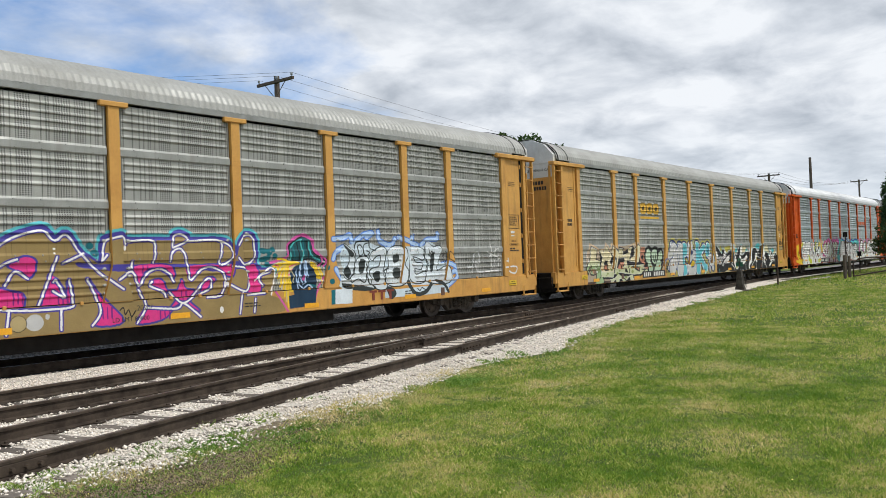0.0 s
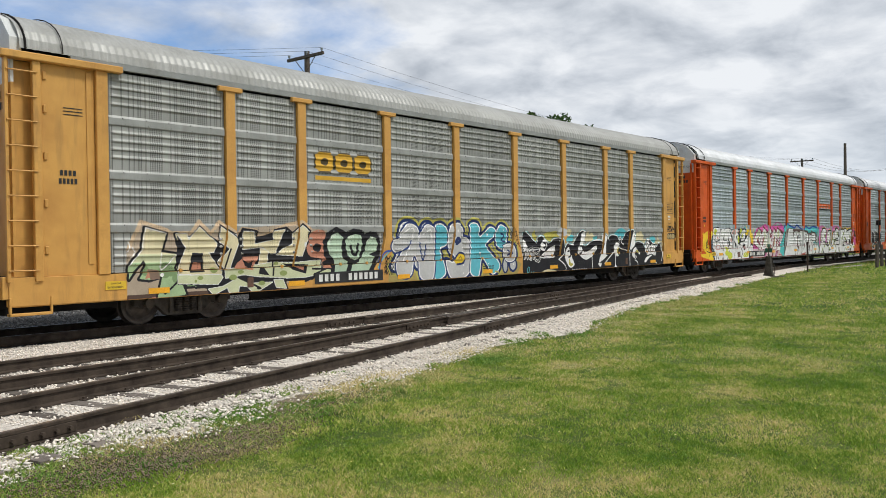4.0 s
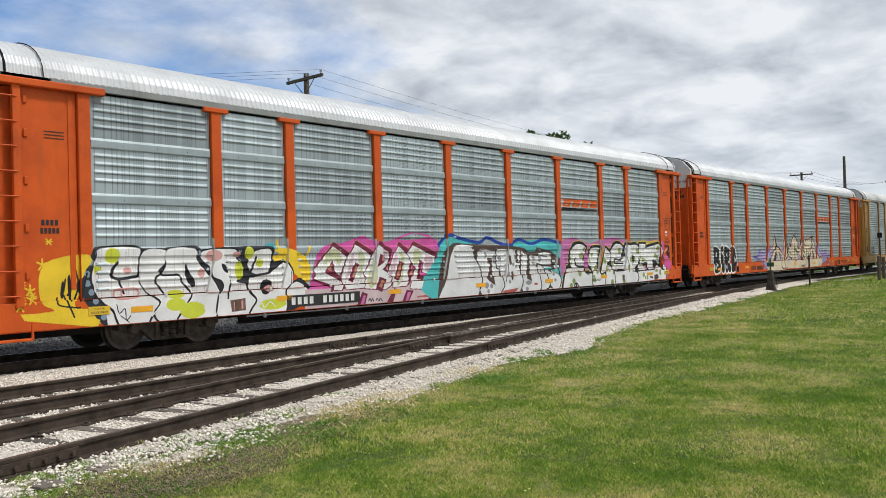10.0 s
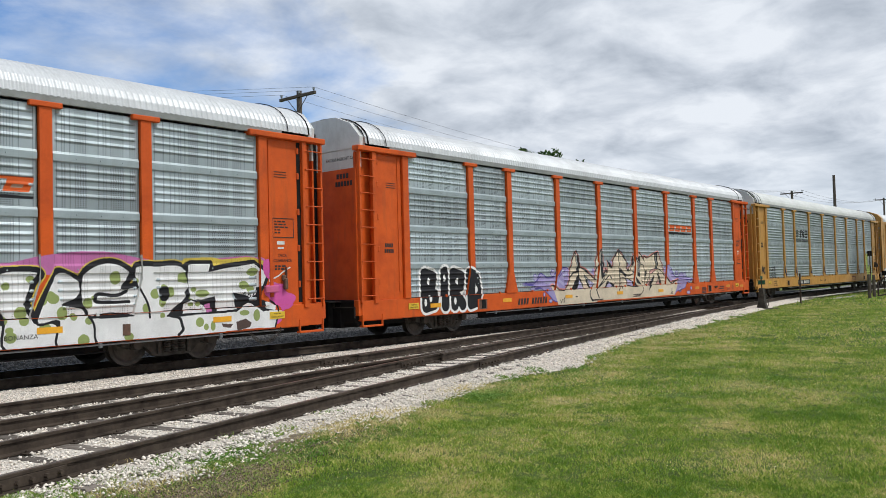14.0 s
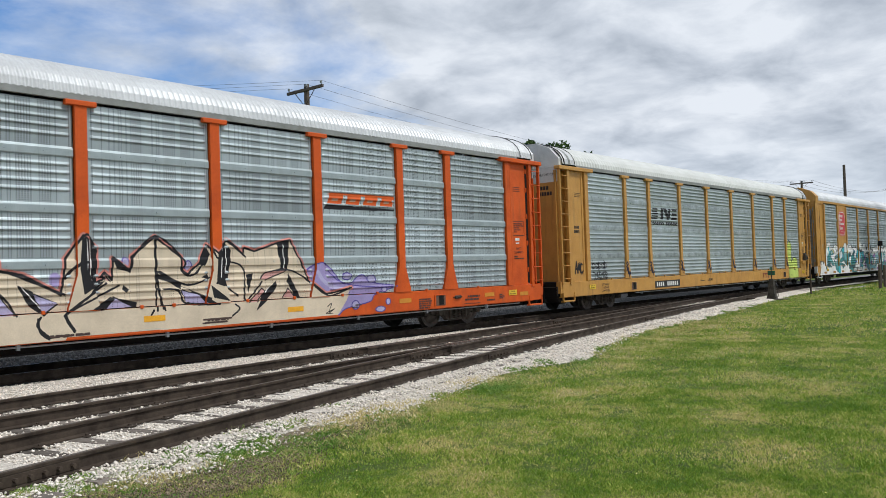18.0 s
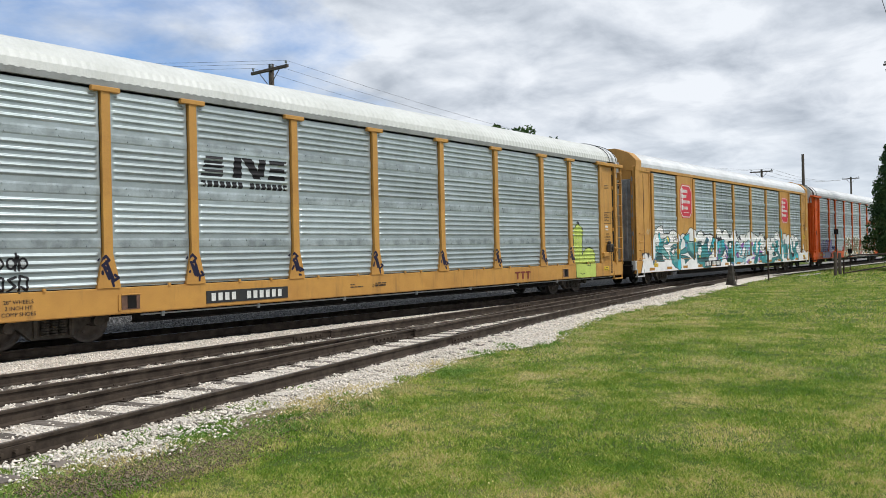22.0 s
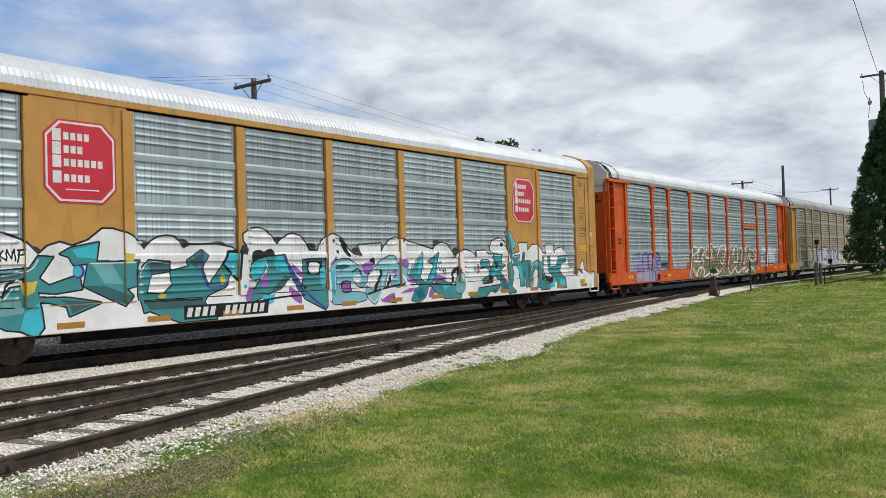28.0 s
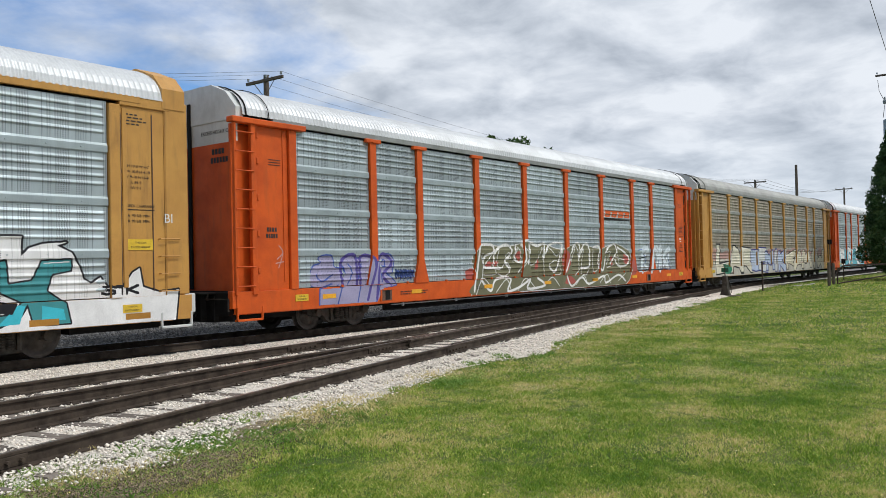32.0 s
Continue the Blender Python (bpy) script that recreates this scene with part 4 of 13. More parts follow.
    def word(self, text, x0, x1, z0, z1, weight, fills, outline=(0.01, 0.01, 0.012), line=0.045, glow=None, glow_w=0.14, shine=None,
             lower=None, split=None, shadow=None, square=False, slant=0.0, jitter=0.05, overlap=0.10, tall=0.10):
        n = len(text)
        lw = (x1 - x0) / n
        fields = []
        for i, ch in enumerate(text):
            lo = x0 + lw * i + weight * 0.85
            wide = max(0.05, lw * (1 + overlap) - 2 * weight * 0.85)
            up = z1 - weight + (self.rng.random() - 0.5) * tall
            dn = z0 + weight + (self.rng.random() - 0.5) * tall
            strokes = []
            for path in GLYPHS[ch].split(";"):
                pts = []
                for s in path.split():
                    a, b = (float(v) for v in s.split(","))
                    a += (self.rng.random() - 0.5) * jitter
                    b += (self.rng.random() - 0.5) * jitter
                    pts.append((lo + a * wide + slant * (b - 0.5), dn + b * (up - dn)))
                strokes.append(pts)
            w = self.win(x0 + lw * i - 0.6, x0 + lw * (i + 1) + 0.6, z0 - 0.4, z1 + 0.4)
            d = np.full(self.gx[w].shape, 9.0, np.float32)
            for pts in strokes:
                d = np.minimum(d, polyline_distance(self.gx[w], self.gz[w], pts, square))
            fields.append((w, d))
        if glow:
            for w, d in fields:
                self.idx[w][d < weight + line + glow_w * (0.8 + 0.4 * self.rng.random())] = self.ink(glow)
        if shadow:
            for w, d in fields:
                for k in range(1, 9):
                    s = np.roll(np.roll(d, k * 2, 1), -k, 0)
                    s[-k:] = 9.0
                    s[:, :2 * k] = 9.0
                    self.idx[w][s < weight + line] = self.ink(shadow)
        for i, (w, d) in enumerate(fields):
            self.idx[w][d < weight + line] = self.ink(outline)
            body = d < weight
            self.idx[w][body] = self.ink(fills[i % len(fills)])
            if lower:
                cut = (split if split else (z0 + z1) / 2) + 0.05 * np.sin(self.gx[w] * 9)
                self.idx[w][body & (self.gz[w] < cut)] = self.ink(lower[i % len(lower)])
            if shine:
                inner = d < weight - 0.015
                off = np.roll(np.roll(inner, 3, 1), -3, 0)
                self.idx[w][inner & ~off] = self.ink(shine)

    def tag(self, x0, x1, z0, z1, rgb, r=0.02, n=5):
        """A quick unreadable signature: looping strokes."""
        for k in range(n):
            a, b = x0 + (x1 - x0) * k / n, x0 + (x1 - x0) * (k + 1.3) / n
            pts = [(a + (b - a) * self.rng.random(), z0 + (z1 - z0) * self.rng.random()) for _ in range(4)]
            pts = [(a, z0 + (z1 - z0) * self.rng.random())] + pts
            self.stroke(pts, r, rgb)

    def dots(self, x0, x1, z0, z1, n, r, rgb, over):
        for _ in range(n):
            s = r * (0.6 + 0.8 * self.rng.random())
            self.oval(x0 + (x1 - x0) * self.rng.random(), z0 + (z1 - z0) * self.rng.random(), s, s * (0.8 + 0.4 * self.rng.random()), rgb, over)

    def lay(self, car, style, solid=False):
        """One thin sheet of coloured faces, 4 mm proud of what it is sprayed on."""
        flare = STYLE[style][5]
        xs = self.X0 + self.DX * (np.arange(self.cols) + 0.5)
        edges = np.array(BAY_EDGES)
        near = np.abs(xs[:, None] - edges[None, :]).min(1)
        taper = np.round(np.clip((near - 0.165) / 0.16, 0, 1) * 6) / 6

        def depth(z, mid):
            y = np.full(self.cols, FACE - 0.004)
            d, band = panel_depth(z, 5 if style == "gold" else 4)
            y -= d * (1.0 if band else taper)
            pw = 0.115
            if flare and mid < 1.78:
                pw = 0.115 + 0.185 * min(1.0, (1.78 - mid) / 0.62)
            for p in POSTS:
                y[np.abs(xs - p) < pw] = POST_FACE - 0.004
            y[np.abs(xs) > 11.90] = POST_FACE - 0.004
            y[np.abs(xs) > 12.13] = FACE - 0.004
            if style == "boxed":
                y[(np.abs(xs) > 7.16 + 0.12) & (np.abs(xs) < 9.14 - 0.12)] = FACE - 0.034
                y[np.abs(xs) > 13.15] = -1.60
            if mid < 1.115:
                y[:] = SILL_FACE - 0.004
            return y
        verts, faces, tint, flat = [], [], [], []
        slot = np.ones(self.cols, bool)
        for p in POSTS:
            slot &= np.abs(xs - p) > 0.31
        slot &= np.abs(xs) < 11.9
        limit = 13.74 if style == "boxed" else 13.14
        for r in range(self.rows):
            row = self.idx[r].copy()
            z0, z1 = self.Z0 + self.DZ * r, self.Z0 + self.DZ * (r + 1)
            if 1.10 <= z0 < 1.112:
                row[slot] = 0
            if z0 >= 1.10:
                row[np.abs(xs) > limit] = 0
            if not row.any():
                continue
            ya, yb = depth(z0 + 1e-5, (z0 + z1) / 2), depth(z1 - 1e-5, (z0 + z1) / 2)
            cut = np.flatnonzero((np.diff(row) != 0) | (np.abs(np.diff(ya)) > 1e-6)) + 1
            for a, b in zip(np.r_[0, cut], np.r_[cut, self.cols]):
                if row[a]:
                    xa, xb = self.X0 + self.DX * a, self.X0 + self.DX * b
                    o = len(verts)
                    verts += [(xa, ya[a], z0), (xb, ya[a], z0), (xb, yb[a], z1), (xa, yb[a], z1)]
                    faces.append((o, o + 1, o + 2, o + 3))
                    tint.append(self.palette[row[a]])
                    flat.append(0 if not solid and z0 > 1.115 and ya[a] > POST_FACE - 0.003 and abs(xs[a]) < 11.9 and not (style == "boxed" and 7.27 < abs(xs[a]) < 9.03) else 1)
        if not faces:
            return
        me = mesh_from("graffiti", verts, faces, PAINT)
        me.materials.append(PAINT_FLAT)
        me.polygons.foreach_set("material_index", flat)
        att = me.color_attributes.new("paint", "FLOAT_COLOR", "CORNER")
        att.data.foreach_set("color", np.repeat(np.c_[np.array(tint), np.ones(len(tint))], 4, 0).astype(np.float32).ravel())
        link("graffiti", me, car, "sprayed graffiti lettering")["kind"] = "stuff"


INK = (0.012, 0.012, 0.015)
WHT = (0.82, 0.81, 0.79)
FILLW = (0.75, 0.75, 0.74)
SILVER = (0.50, 0.50, 0.49)
CYAN = (0.10, 0.46, 0.52)
TEAL = (0.055, 0.255, 0.27)
NAVY = (0.02, 0.045, 0.16)
PINK = (0.62, 0.10, 0.36)
LILAC = (0.33, 0.28, 0.52)
VIOLET = (0.09, 0.07, 0.28)
CREAM = (0.66, 0.56, 0.42)
LIME = (0.55, 0.60, 0.05)
SUNNY = (0.80, 0.55, 0.03)
OLIVE = (0.17, 0.165, 0.095)
MAROON = (0.16, 0.02, 0.05)
SALMON = (0.62, 0.24, 0.20)
GOLDP, TANP, MAGENTA, DEEPMAG = (0.30, 0.215, 0.085), (0.42, 0.33, 0.16), (0.66, 0.040, 0.23), (0.22, 0.02, 0.20)
NAVY2, NAVY3, BLUE2, BLUE3, BLUEG, SKY2, SKYL = (0.06, 0.05, 0.30), (0.012, 0.04, 0.08), (0.10, 0.22, 0.62), (0.02, 0.06, 0.32), (0.05, 0.09, 0.33), (0.42, 0.58, 0.82), (0.50, 0.68, 0.74)
DTEAL, DTEAL2, TEAL3, TEALD, AQUA, AQUA2, AQUAT, AQUAL = (0.01, 0.14, 0.17), (0.015, 0.085, 0.10), (0.08, 0.46, 0.46), (0.045, 0.115, 0.125), (0.06, 0.48, 0.58), (0.16, 0.38, 0.37), (0.10, 0.36, 0.37), (0.22, 0.48, 0.55)
PALE, PALE2, WHT2, FBASE, GREYP, GREYL, GREYL2, GREYD = (0.56, 0.66, 0.72), (0.66, 0.73, 0.77), (0.72, 0.72, 0.70), (0.80, 0.795, 0.785), (0.52, 0.53, 0.53), (0.70, 0.705, 0.70), (0.72, 0.72, 0.70), (0.27, 0.28, 0.30)
DKGR, DKSH, DARKP, BROWNK, INKBROWN = (0.035, 0.045, 0.045), (0.045, 0.045, 0.05), (0.025, 0.028, 0.035), (0.085, 0.055, 0.045), (0.16, 0.09, 0.08)
CREAM2, OLIVEY, OCHRE, LIMEL, MOSS, BLUEGR = (0.62, 0.55, 0.33), (0.46, 0.41, 0.08), (0.60, 0.45, 0.07), (0.55, 0.57, 0.36), (0.27, 0.33, 0.11), (0.22, 0.29, 0.37)
TANBR, DKBR, TAN2, BRN3, INKBR, SALM3, PALEY, PALEG, GRN, GRN2, MINT, MINTL = (0.42, 0.34, 0.25), (0.09, 0.055, 0.04), (0.58, 0.43, 0.28), (0.22, 0.15, 0.11), (0.035, 0.02, 0.015), (0.50, 0.22, 0.14), (0.66, 0.59, 0.37), (0.55, 0.58, 0.36), (0.36, 0.50, 0.27), (0.20, 0.30, 0.14), (0.43, 0.56, 0.41), (0.58, 0.67, 0.54)
NAVY4, CYAN2, OLIVEY2, OLIVEY3 = (0.013, 0.03, 0.11), (0.12, 0.46, 0.54), (0.46, 0.42, 0.10), (0.40, 0.31, 0.10)
PINKL, PINKSILL, PINK4, SALMON2, REDG, VIO, LILAC2, LILG = (0.62, 0.46, 0.52), (0.56, 0.44, 0.45), (0.52, 0.16, 0.38), (0.60, 0.33, 0.30), (0.42, 0.10, 0.08), (0.30, 0.12, 0.42), (0.43, 0.40, 0.60), (0.33, 0.31, 0.46)

def letters_a(s):
    s.line(CYAN, 14, 1, -378, 216, -364, 225, -343, 237, -310, 248, -285, 251, -266, 232, -243, 243, -216, 206, -180, 184, -173, 222, -166, 234, -131, 240, -121, 230, -62, 230, -21, 230, -16, 240, -1, 245, 16, 238, 23, 230, 101, 230, 128, 217, 138, 192, 148, 224, 166, 242, 186, 240, 195, 219, 194, 163, 242, 161)
    s.line(NAVY2, 8, 1, -378, 216, -364, 225, -343, 237, -310, 248, -285, 251, -266, 232, -243, 243, -216, 206, -180, 184, -173, 222, -166, 234, -131, 240, -121, 230, -62, 230, -21, 230, -16, 240, -1, 245, 16, 238, 23, 230, 101, 230, 128, 217, 138, 192, 148, 224, 166, 242, 186, 240, 195, 219, 194, 163, 242, 161)
    s.area(GOLDP, 0, -378, 216, -364, 225, -343, 237, -310, 248, -285, 251, -266, 232, -243, 243, -216, 206, -180, 184, -173, 222, -166, 234, -131, 240, -121, 230, -62, 230, -21, 230, -16, 240, -1, 245, 16, 238, 23, 230, 101, 230, 128, 217, 138, 192, 148, 224, 166, 242, 186, 240, 195, 219, 194, 163, 242, 161, 249, 157, 243, 131, 233, 101, 272, 90, 274, 63, 189, 51, -137, 56, -369, 56, -382, 56)
    s.area(NAVY2, 1, -225, 189, -176, 184, -18, 181, 105, 178, 138, 183, 200, 174, 206, 165, 137, 165, -19, 174, -134, 169, -176, 174, -217, 179)
    s.line(NAVY2, 4, 1, -348, 185, -337, 195, -319, 201, -303, 193, -305, 174, -316, 164, -337, 179, -348, 185)
    s.area(MAGENTA, 1, -348, 185, -337, 195, -319, 201, -303, 193, -305, 174, -316, 164, -337, 179)
    s.line(NAVY2, 4, 1, -380, 148, -366, 146, -346, 139, -326, 133, -327, 111, -353, 111, -381, 116, -380, 148)
    s.area(MAGENTA, 1, -380, 148, -366, 146, -346, 139, -326, 133, -327, 111, -353, 111, -381, 116)
    s.line(NAVY2, 4, 1, -278, 166, -290, 118, -289, 112, -247, 111, -237, 122, -236, 141, -243, 153, -246, 126, -261, 154, -278, 166)
    s.area(MAGENTA, 1, -278, 166, -290, 118, -289, 112, -247, 111, -237, 122, -236, 141, -243, 153, -246, 126, -261, 154)
    s.line(NAVY2, 4, 1, -202, 155, -178, 119, -137, 72, -192, 68, -183, 95, -190, 123, -202, 155)
    s.area(MAGENTA, 1, -202, 155, -178, 119, -137, 72, -192, 68, -183, 95, -190, 123)
    s.line(NAVY2, 4, 1, -107, 178, -28, 178, -19, 152, -47, 170, -71, 175, -89, 163, -100, 143, -107, 178)
    s.area(MAGENTA, 1, -107, 178, -28, 178, -19, 152, -47, 170, -71, 175, -89, 163, -100, 143)
    s.line(NAVY2, 4, 1, -72, 146, -48, 149, -37, 123, -58, 131, -72, 146)
    s.area(MAGENTA, 1, -72, 146, -48, 149, -37, 123, -58, 131)
    s.line(NAVY2, 4, 1, 0, 147, 9, 127, 29, 122, 13, 103, 38, 80, -2, 100, -31, 89, -16, 109, -32, 125, -11, 126, 0, 147)
    s.area(MAGENTA, 1, 0, 147, 9, 127, 29, 122, 13, 103, 38, 80, -2, 100, -31, 89, -16, 109, -32, 125, -11, 126)
    s.line(NAVY2, 4, 1, 47, 119, 55, 141, 71, 149, 82, 144, 60, 127, 47, 119)
    s.area(MAGENTA, 1, 47, 119, 55, 141, 71, 149, 82, 144, 60, 127)
    s.line(NAVY2, 4, 1, 16, 175, 104, 175, 83, 166, 49, 169, 22, 146, 16, 175)
    s.area(MAGENTA, 1, 16, 175, 104, 175, 83, 166, 49, 169, 22, 146)
    s.line(NAVY2, 4, 1, 96, 177, 129, 176, 125, 151, 104, 161, 96, 177)
    s.area(MAGENTA, 1, 96, 177, 129, 176, 125, 151, 104, 161)
    s.line(NAVY2, 4, 1, -87, 93, -31, 89, -51, 69, -106, 65, -87, 93)
    s.area(MAGENTA, 1, -87, 93, -31, 89, -51, 69, -106, 65)
    s.line(NAVY2, 4, 1, 165, 168, 194, 172, 207, 115, 166, 113, 173, 145, 165, 168)
    s.area(MAGENTA, 1, 165, 168, 194, 172, 207, 115, 166, 113, 173, 145)
    s.line(DEEPMAG, 1.6, 1, -342, 137, -342, 118)
    s.line(DEEPMAG, 1.6, 1, -334, 137, -334, 118)
    s.line(DEEPMAG, 1.6, 1, -327, 136, -326, 117)
    s.line(DEEPMAG, 1.6, 1, -179, 101, -178, 80)
    s.line(DEEPMAG, 1.6, 1, -169, 100, -169, 79)
    s.line(DEEPMAG, 1.6, 1, -160, 100, -160, 79)
    s.line(DEEPMAG, 1.6, 1, -55, 93, -55, 70)
    s.line(DEEPMAG, 1.6, 1, -45, 92, -44, 70)
    s.line(DEEPMAG, 1.6, 1, -34, 91, -34, 69)
    s.line(DEEPMAG, 1.6, 1, -89, 178, -89, 156)
    s.line(DEEPMAG, 1.6, 1, -79, 177, -79, 155)
    s.line(DEEPMAG, 1.6, 1, -1, 124, -1, 101)
    s.line(DEEPMAG, 1.6, 1, 10, 123, 10, 100)
    s.line(DEEPMAG, 1.6, 1, -262, 129, -261, 109)
    s.line(DEEPMAG, 1.6, 1, -253, 129, -253, 109)
    s.line(DEEPMAG, 1.6, 1, -245, 128, -244, 108)
    s.line(NAVY2, 4.5, 1, -378, 212, -364, 222, -343, 235, -310, 246, -285, 248, -266, 230, -243, 241, -216, 204, -181, 168, -135, 134)
    s.line(NAVY2, 4.5, 1, -176, 190, -170, 222, -162, 232, -131, 238, -124, 223)
    s.line(NAVY2, 4.5, 1, -121, 228, -62, 228, -65, 185)
    s.line(NAVY2, 4.5, 1, -19, 216, -16, 238, -1, 243, 16, 236, 13, 227, -17, 215)
    s.line(NAVY2, 4.5, 1, 20, 228, 101, 228, 95, 182, 110, 178, 131, 192, 127, 216, 104, 227)
    s.line(NAVY2, 4.5, 1, 145, 219, 160, 238, 183, 240, 192, 219, 188, 186, 160, 175, 144, 190)
    s.line(NAVY2, 4.5, 1, -372, 180, -351, 192, -335, 197)
    s.line(NAVY2, 4.5, 1, -356, 151, -339, 175, -317, 162)
    s.line(NAVY2, 4.5, 1, -252, 188, -212, 206)
    s.line(NAVY2, 4.5, 1, -263, 200, -276, 166, -298, 113)
    s.line(NAVY2, 4.5, 1, -270, 154, -265, 156, -250, 125, -271, 137)
    s.line(NAVY2, 4.5, 1, -206, 157, -190, 123, -183, 91, -200, 68)
    s.line(NAVY2, 4.5, 1, -381, 113, -354, 107, -304, 104, -243, 105, -235, 118, -241, 157)
    s.line(NAVY2, 4.5, 1, -352, 107, -358, 64)
    s.line(NAVY2, 4.5, 1, -259, 104, -260, 65)
    s.line(NAVY2, 4.5, 1, -143, 153, -112, 168, -99, 139, -80, 163, -52, 172, -29, 161, -20, 144)
    s.line(NAVY2, 4.5, 1, -25, 187, -22, 204, 2, 212, 16, 173, 22, 146, 49, 167, 78, 171, 109, 152, 99, 112, 59, 107)
    s.line(NAVY2, 4.5, 1, -69, 146, -74, 138, -44, 124, -38, 113)
    s.line(NAVY2, 4.5, 1, -100, 131, -87, 97, -107, 65)
    s.line(NAVY2, 4.5, 1, -87, 95, -17, 88, 1, 98, 41, 67)
    s.line(NAVY2, 4.5, 1, -30, 123, -4, 99, 24, 111, 56, 143, 71, 147, 71, 127, 42, 115)
    s.line(NAVY2, 4.5, 1, 132, 172, 162, 166, 170, 145, 160, 115, 114, 134)
    s.line(NAVY2, 4.5, 1, 152, 113, 144, 66)
    s.line(NAVY2, 4.5, 1, 188, 97, 184, 67)
    s.line(NAVY2, 4.5, 1, 213, 124, 202, 146, 235, 156)
    s.line(NAVY2, 4.5, 1, 166, 107, 215, 108)
    s.line(NAVY2, 4.5, 1, -111, 188, -114, 176)
    s.line(NAVY2, 4.5, 1, -165, 202, -176, 190)
    s.line(WHT, 2, 1, -378, 212, -364, 222, -343, 235, -310, 246, -285, 248, -266, 230, -243, 241, -216, 204, -181, 168, -135, 134)
    s.line(WHT, 2, 1, -176, 190, -170, 222, -162, 232, -131, 238, -124, 223)
    s.line(WHT, 2, 1, -121, 228, -62, 228, -65, 185)
    s.line(WHT, 2, 1, -19, 216, -16, 238, -1, 243, 16, 236, 13, 227, -17, 215)
    s.line(WHT, 2, 1, 20, 228, 101, 228, 95, 182, 110, 178, 131, 192, 127, 216, 104, 227)
    s.line(WHT, 2, 1, 145, 219, 160, 238, 183, 240, 192, 219, 188, 186, 160, 175, 144, 190)
    s.line(WHT, 2, 1, -372, 180, -351, 192, -335, 197)
    s.line(WHT, 2, 1, -356, 151, -339, 175, -317, 162)
    s.line(WHT, 2, 1, -252, 188, -212, 206)
    s.line(WHT, 2, 1, -263, 200, -276, 166, -298, 113)
    s.line(WHT, 2, 1, -270, 154, -265, 156, -250, 125, -271, 137)
    s.line(WHT, 2, 1, -206, 157, -190, 123, -183, 91, -200, 68)
    s.line(WHT, 2, 1, -381, 113, -354, 107, -304, 104, -243, 105, -235, 118, -241, 157)
    s.line(WHT, 2, 1, -352, 107, -358, 64)
    s.line(WHT, 2, 1, -259, 104, -260, 65)
    s.line(WHT, 2, 1, -143, 153, -112, 168, -99, 139, -80, 163, -52, 172, -29, 161, -20, 144)
    s.line(WHT, 2, 1, -25, 187, -22, 204, 2, 212, 16, 173, 22, 146, 49, 167, 78, 171, 109, 152, 99, 112, 59, 107)
    s.line(WHT, 2, 1, -69, 146, -74, 138, -44, 124, -38, 113)
    s.line(WHT, 2, 1, -100, 131, -87, 97, -107, 65)
    s.line(WHT, 2, 1, -87, 95, -17, 88, 1, 98, 41, 67)
    s.line(WHT, 2, 1, -30, 123, -4, 99, 24, 111, 56, 143, 71, 147, 71, 127, 42, 115)
    s.line(WHT, 2, 1, 132, 172, 162, 166, 170, 145, 160, 115, 114, 134)
    s.line(WHT, 2, 1, 152, 113, 144, 66)
    s.line(WHT, 2, 1, 188, 97, 184, 67)
    s.line(WHT, 2, 1, 213, 124, 202, 146, 235, 156)
    s.line(WHT, 2, 1, 166, 107, 215, 108)
    s.line(WHT, 2, 1, -111, 188, -114, 176)
    s.line(WHT, 2, 1, -165, 202, -176, 190)
    s.oval(-2.67, 2.15, 0.03, 0.02, WHT)
    s.oval(-2.67, 2.07, 0.02, 0.02, WHT)
    s.oval(1.14, 1.34, 0.06, 0.04, WHT)
    s.oval(0.95, 0.78, 0.05, 0.07, WHT)
    s.oval(-1.26, 2.15, 0.03, 0.05, WHT)
    s.oval(-1.99, 2.20, 0.08, 0.07, DTEAL)
    s.oval(-1.90, 2.06, 0.09, 0.07, DTEAL)
    s.oval(2.16, 2.05, 0.11, 0.07, DTEAL)
    s.oval(2.33, 2.02, 0.09, 0.08, DTEAL)
    s.oval(2.19, 1.86, 0.10, 0.07, DTEAL)
    s.oval(2.29, 1.74, 0.11, 0.06, DTEAL)
    s.oval(-3.08, 0.82, 0.16, 0.15, SILVER)
    s.oval(-2.85, 0.91, 0.04, 0.05, SILVER)
    s.oval(-3.37, 0.82, 0.15, 0.15, INK)
    s.oval(-3.37, 0.82, 0.14, 0.14, TANP)
    s.line(INK, 1.2, 1, -143, 93, -136, 98, -132, 84, -125, 93, -119, 79, -110, 90)
    s.line(WHT, 2, 1, 191, 138, 202, 146, 236, 166, 249, 156, 244, 131, 233, 103)
    s.oval(2.13, 2.06, 0.08, 0.06, DTEAL)
    s.oval(2.29, 2.04, 0.08, 0.06, DTEAL)
    s.oval(2.44, 2.08, 0.08, 0.06, DTEAL)
    s.oval(2.49, 1.93, 0.08, 0.06, DTEAL)
    s.oval(2.29, 1.89, 0.08, 0.06, DTEAL)
    s.oval(2.12, 1.85, 0.08, 0.06, DTEAL)
    s.oval(4.26, 1.26, 0.09, 0.07, DTEAL)
    s.oval(4.12, 1.61, 0.08, 0.07, DTEAL)
    s.oval(4.09, 1.83, 0.05, 0.03, DTEAL)
    s.oval(2.88, 1.96, 0.06, 0.04, DTEAL)
    s.line(PINK, 3, 1, 236, 177, 271, 185, 288, 192, 292, 219, 335, 243, 371, 228, 374, 200, 414, 180, 405, 166)
    s.line(PINK, 2.5, 1, 247, 109, 261, 91, 282, 62)
    s.line(PINK, 2.5, 1, 404, 138, 394, 125, 374, 100, 366, 68)
    s.area(NAVY3, 0, 284, 98, 374, 102, 370, 70, 288, 67)
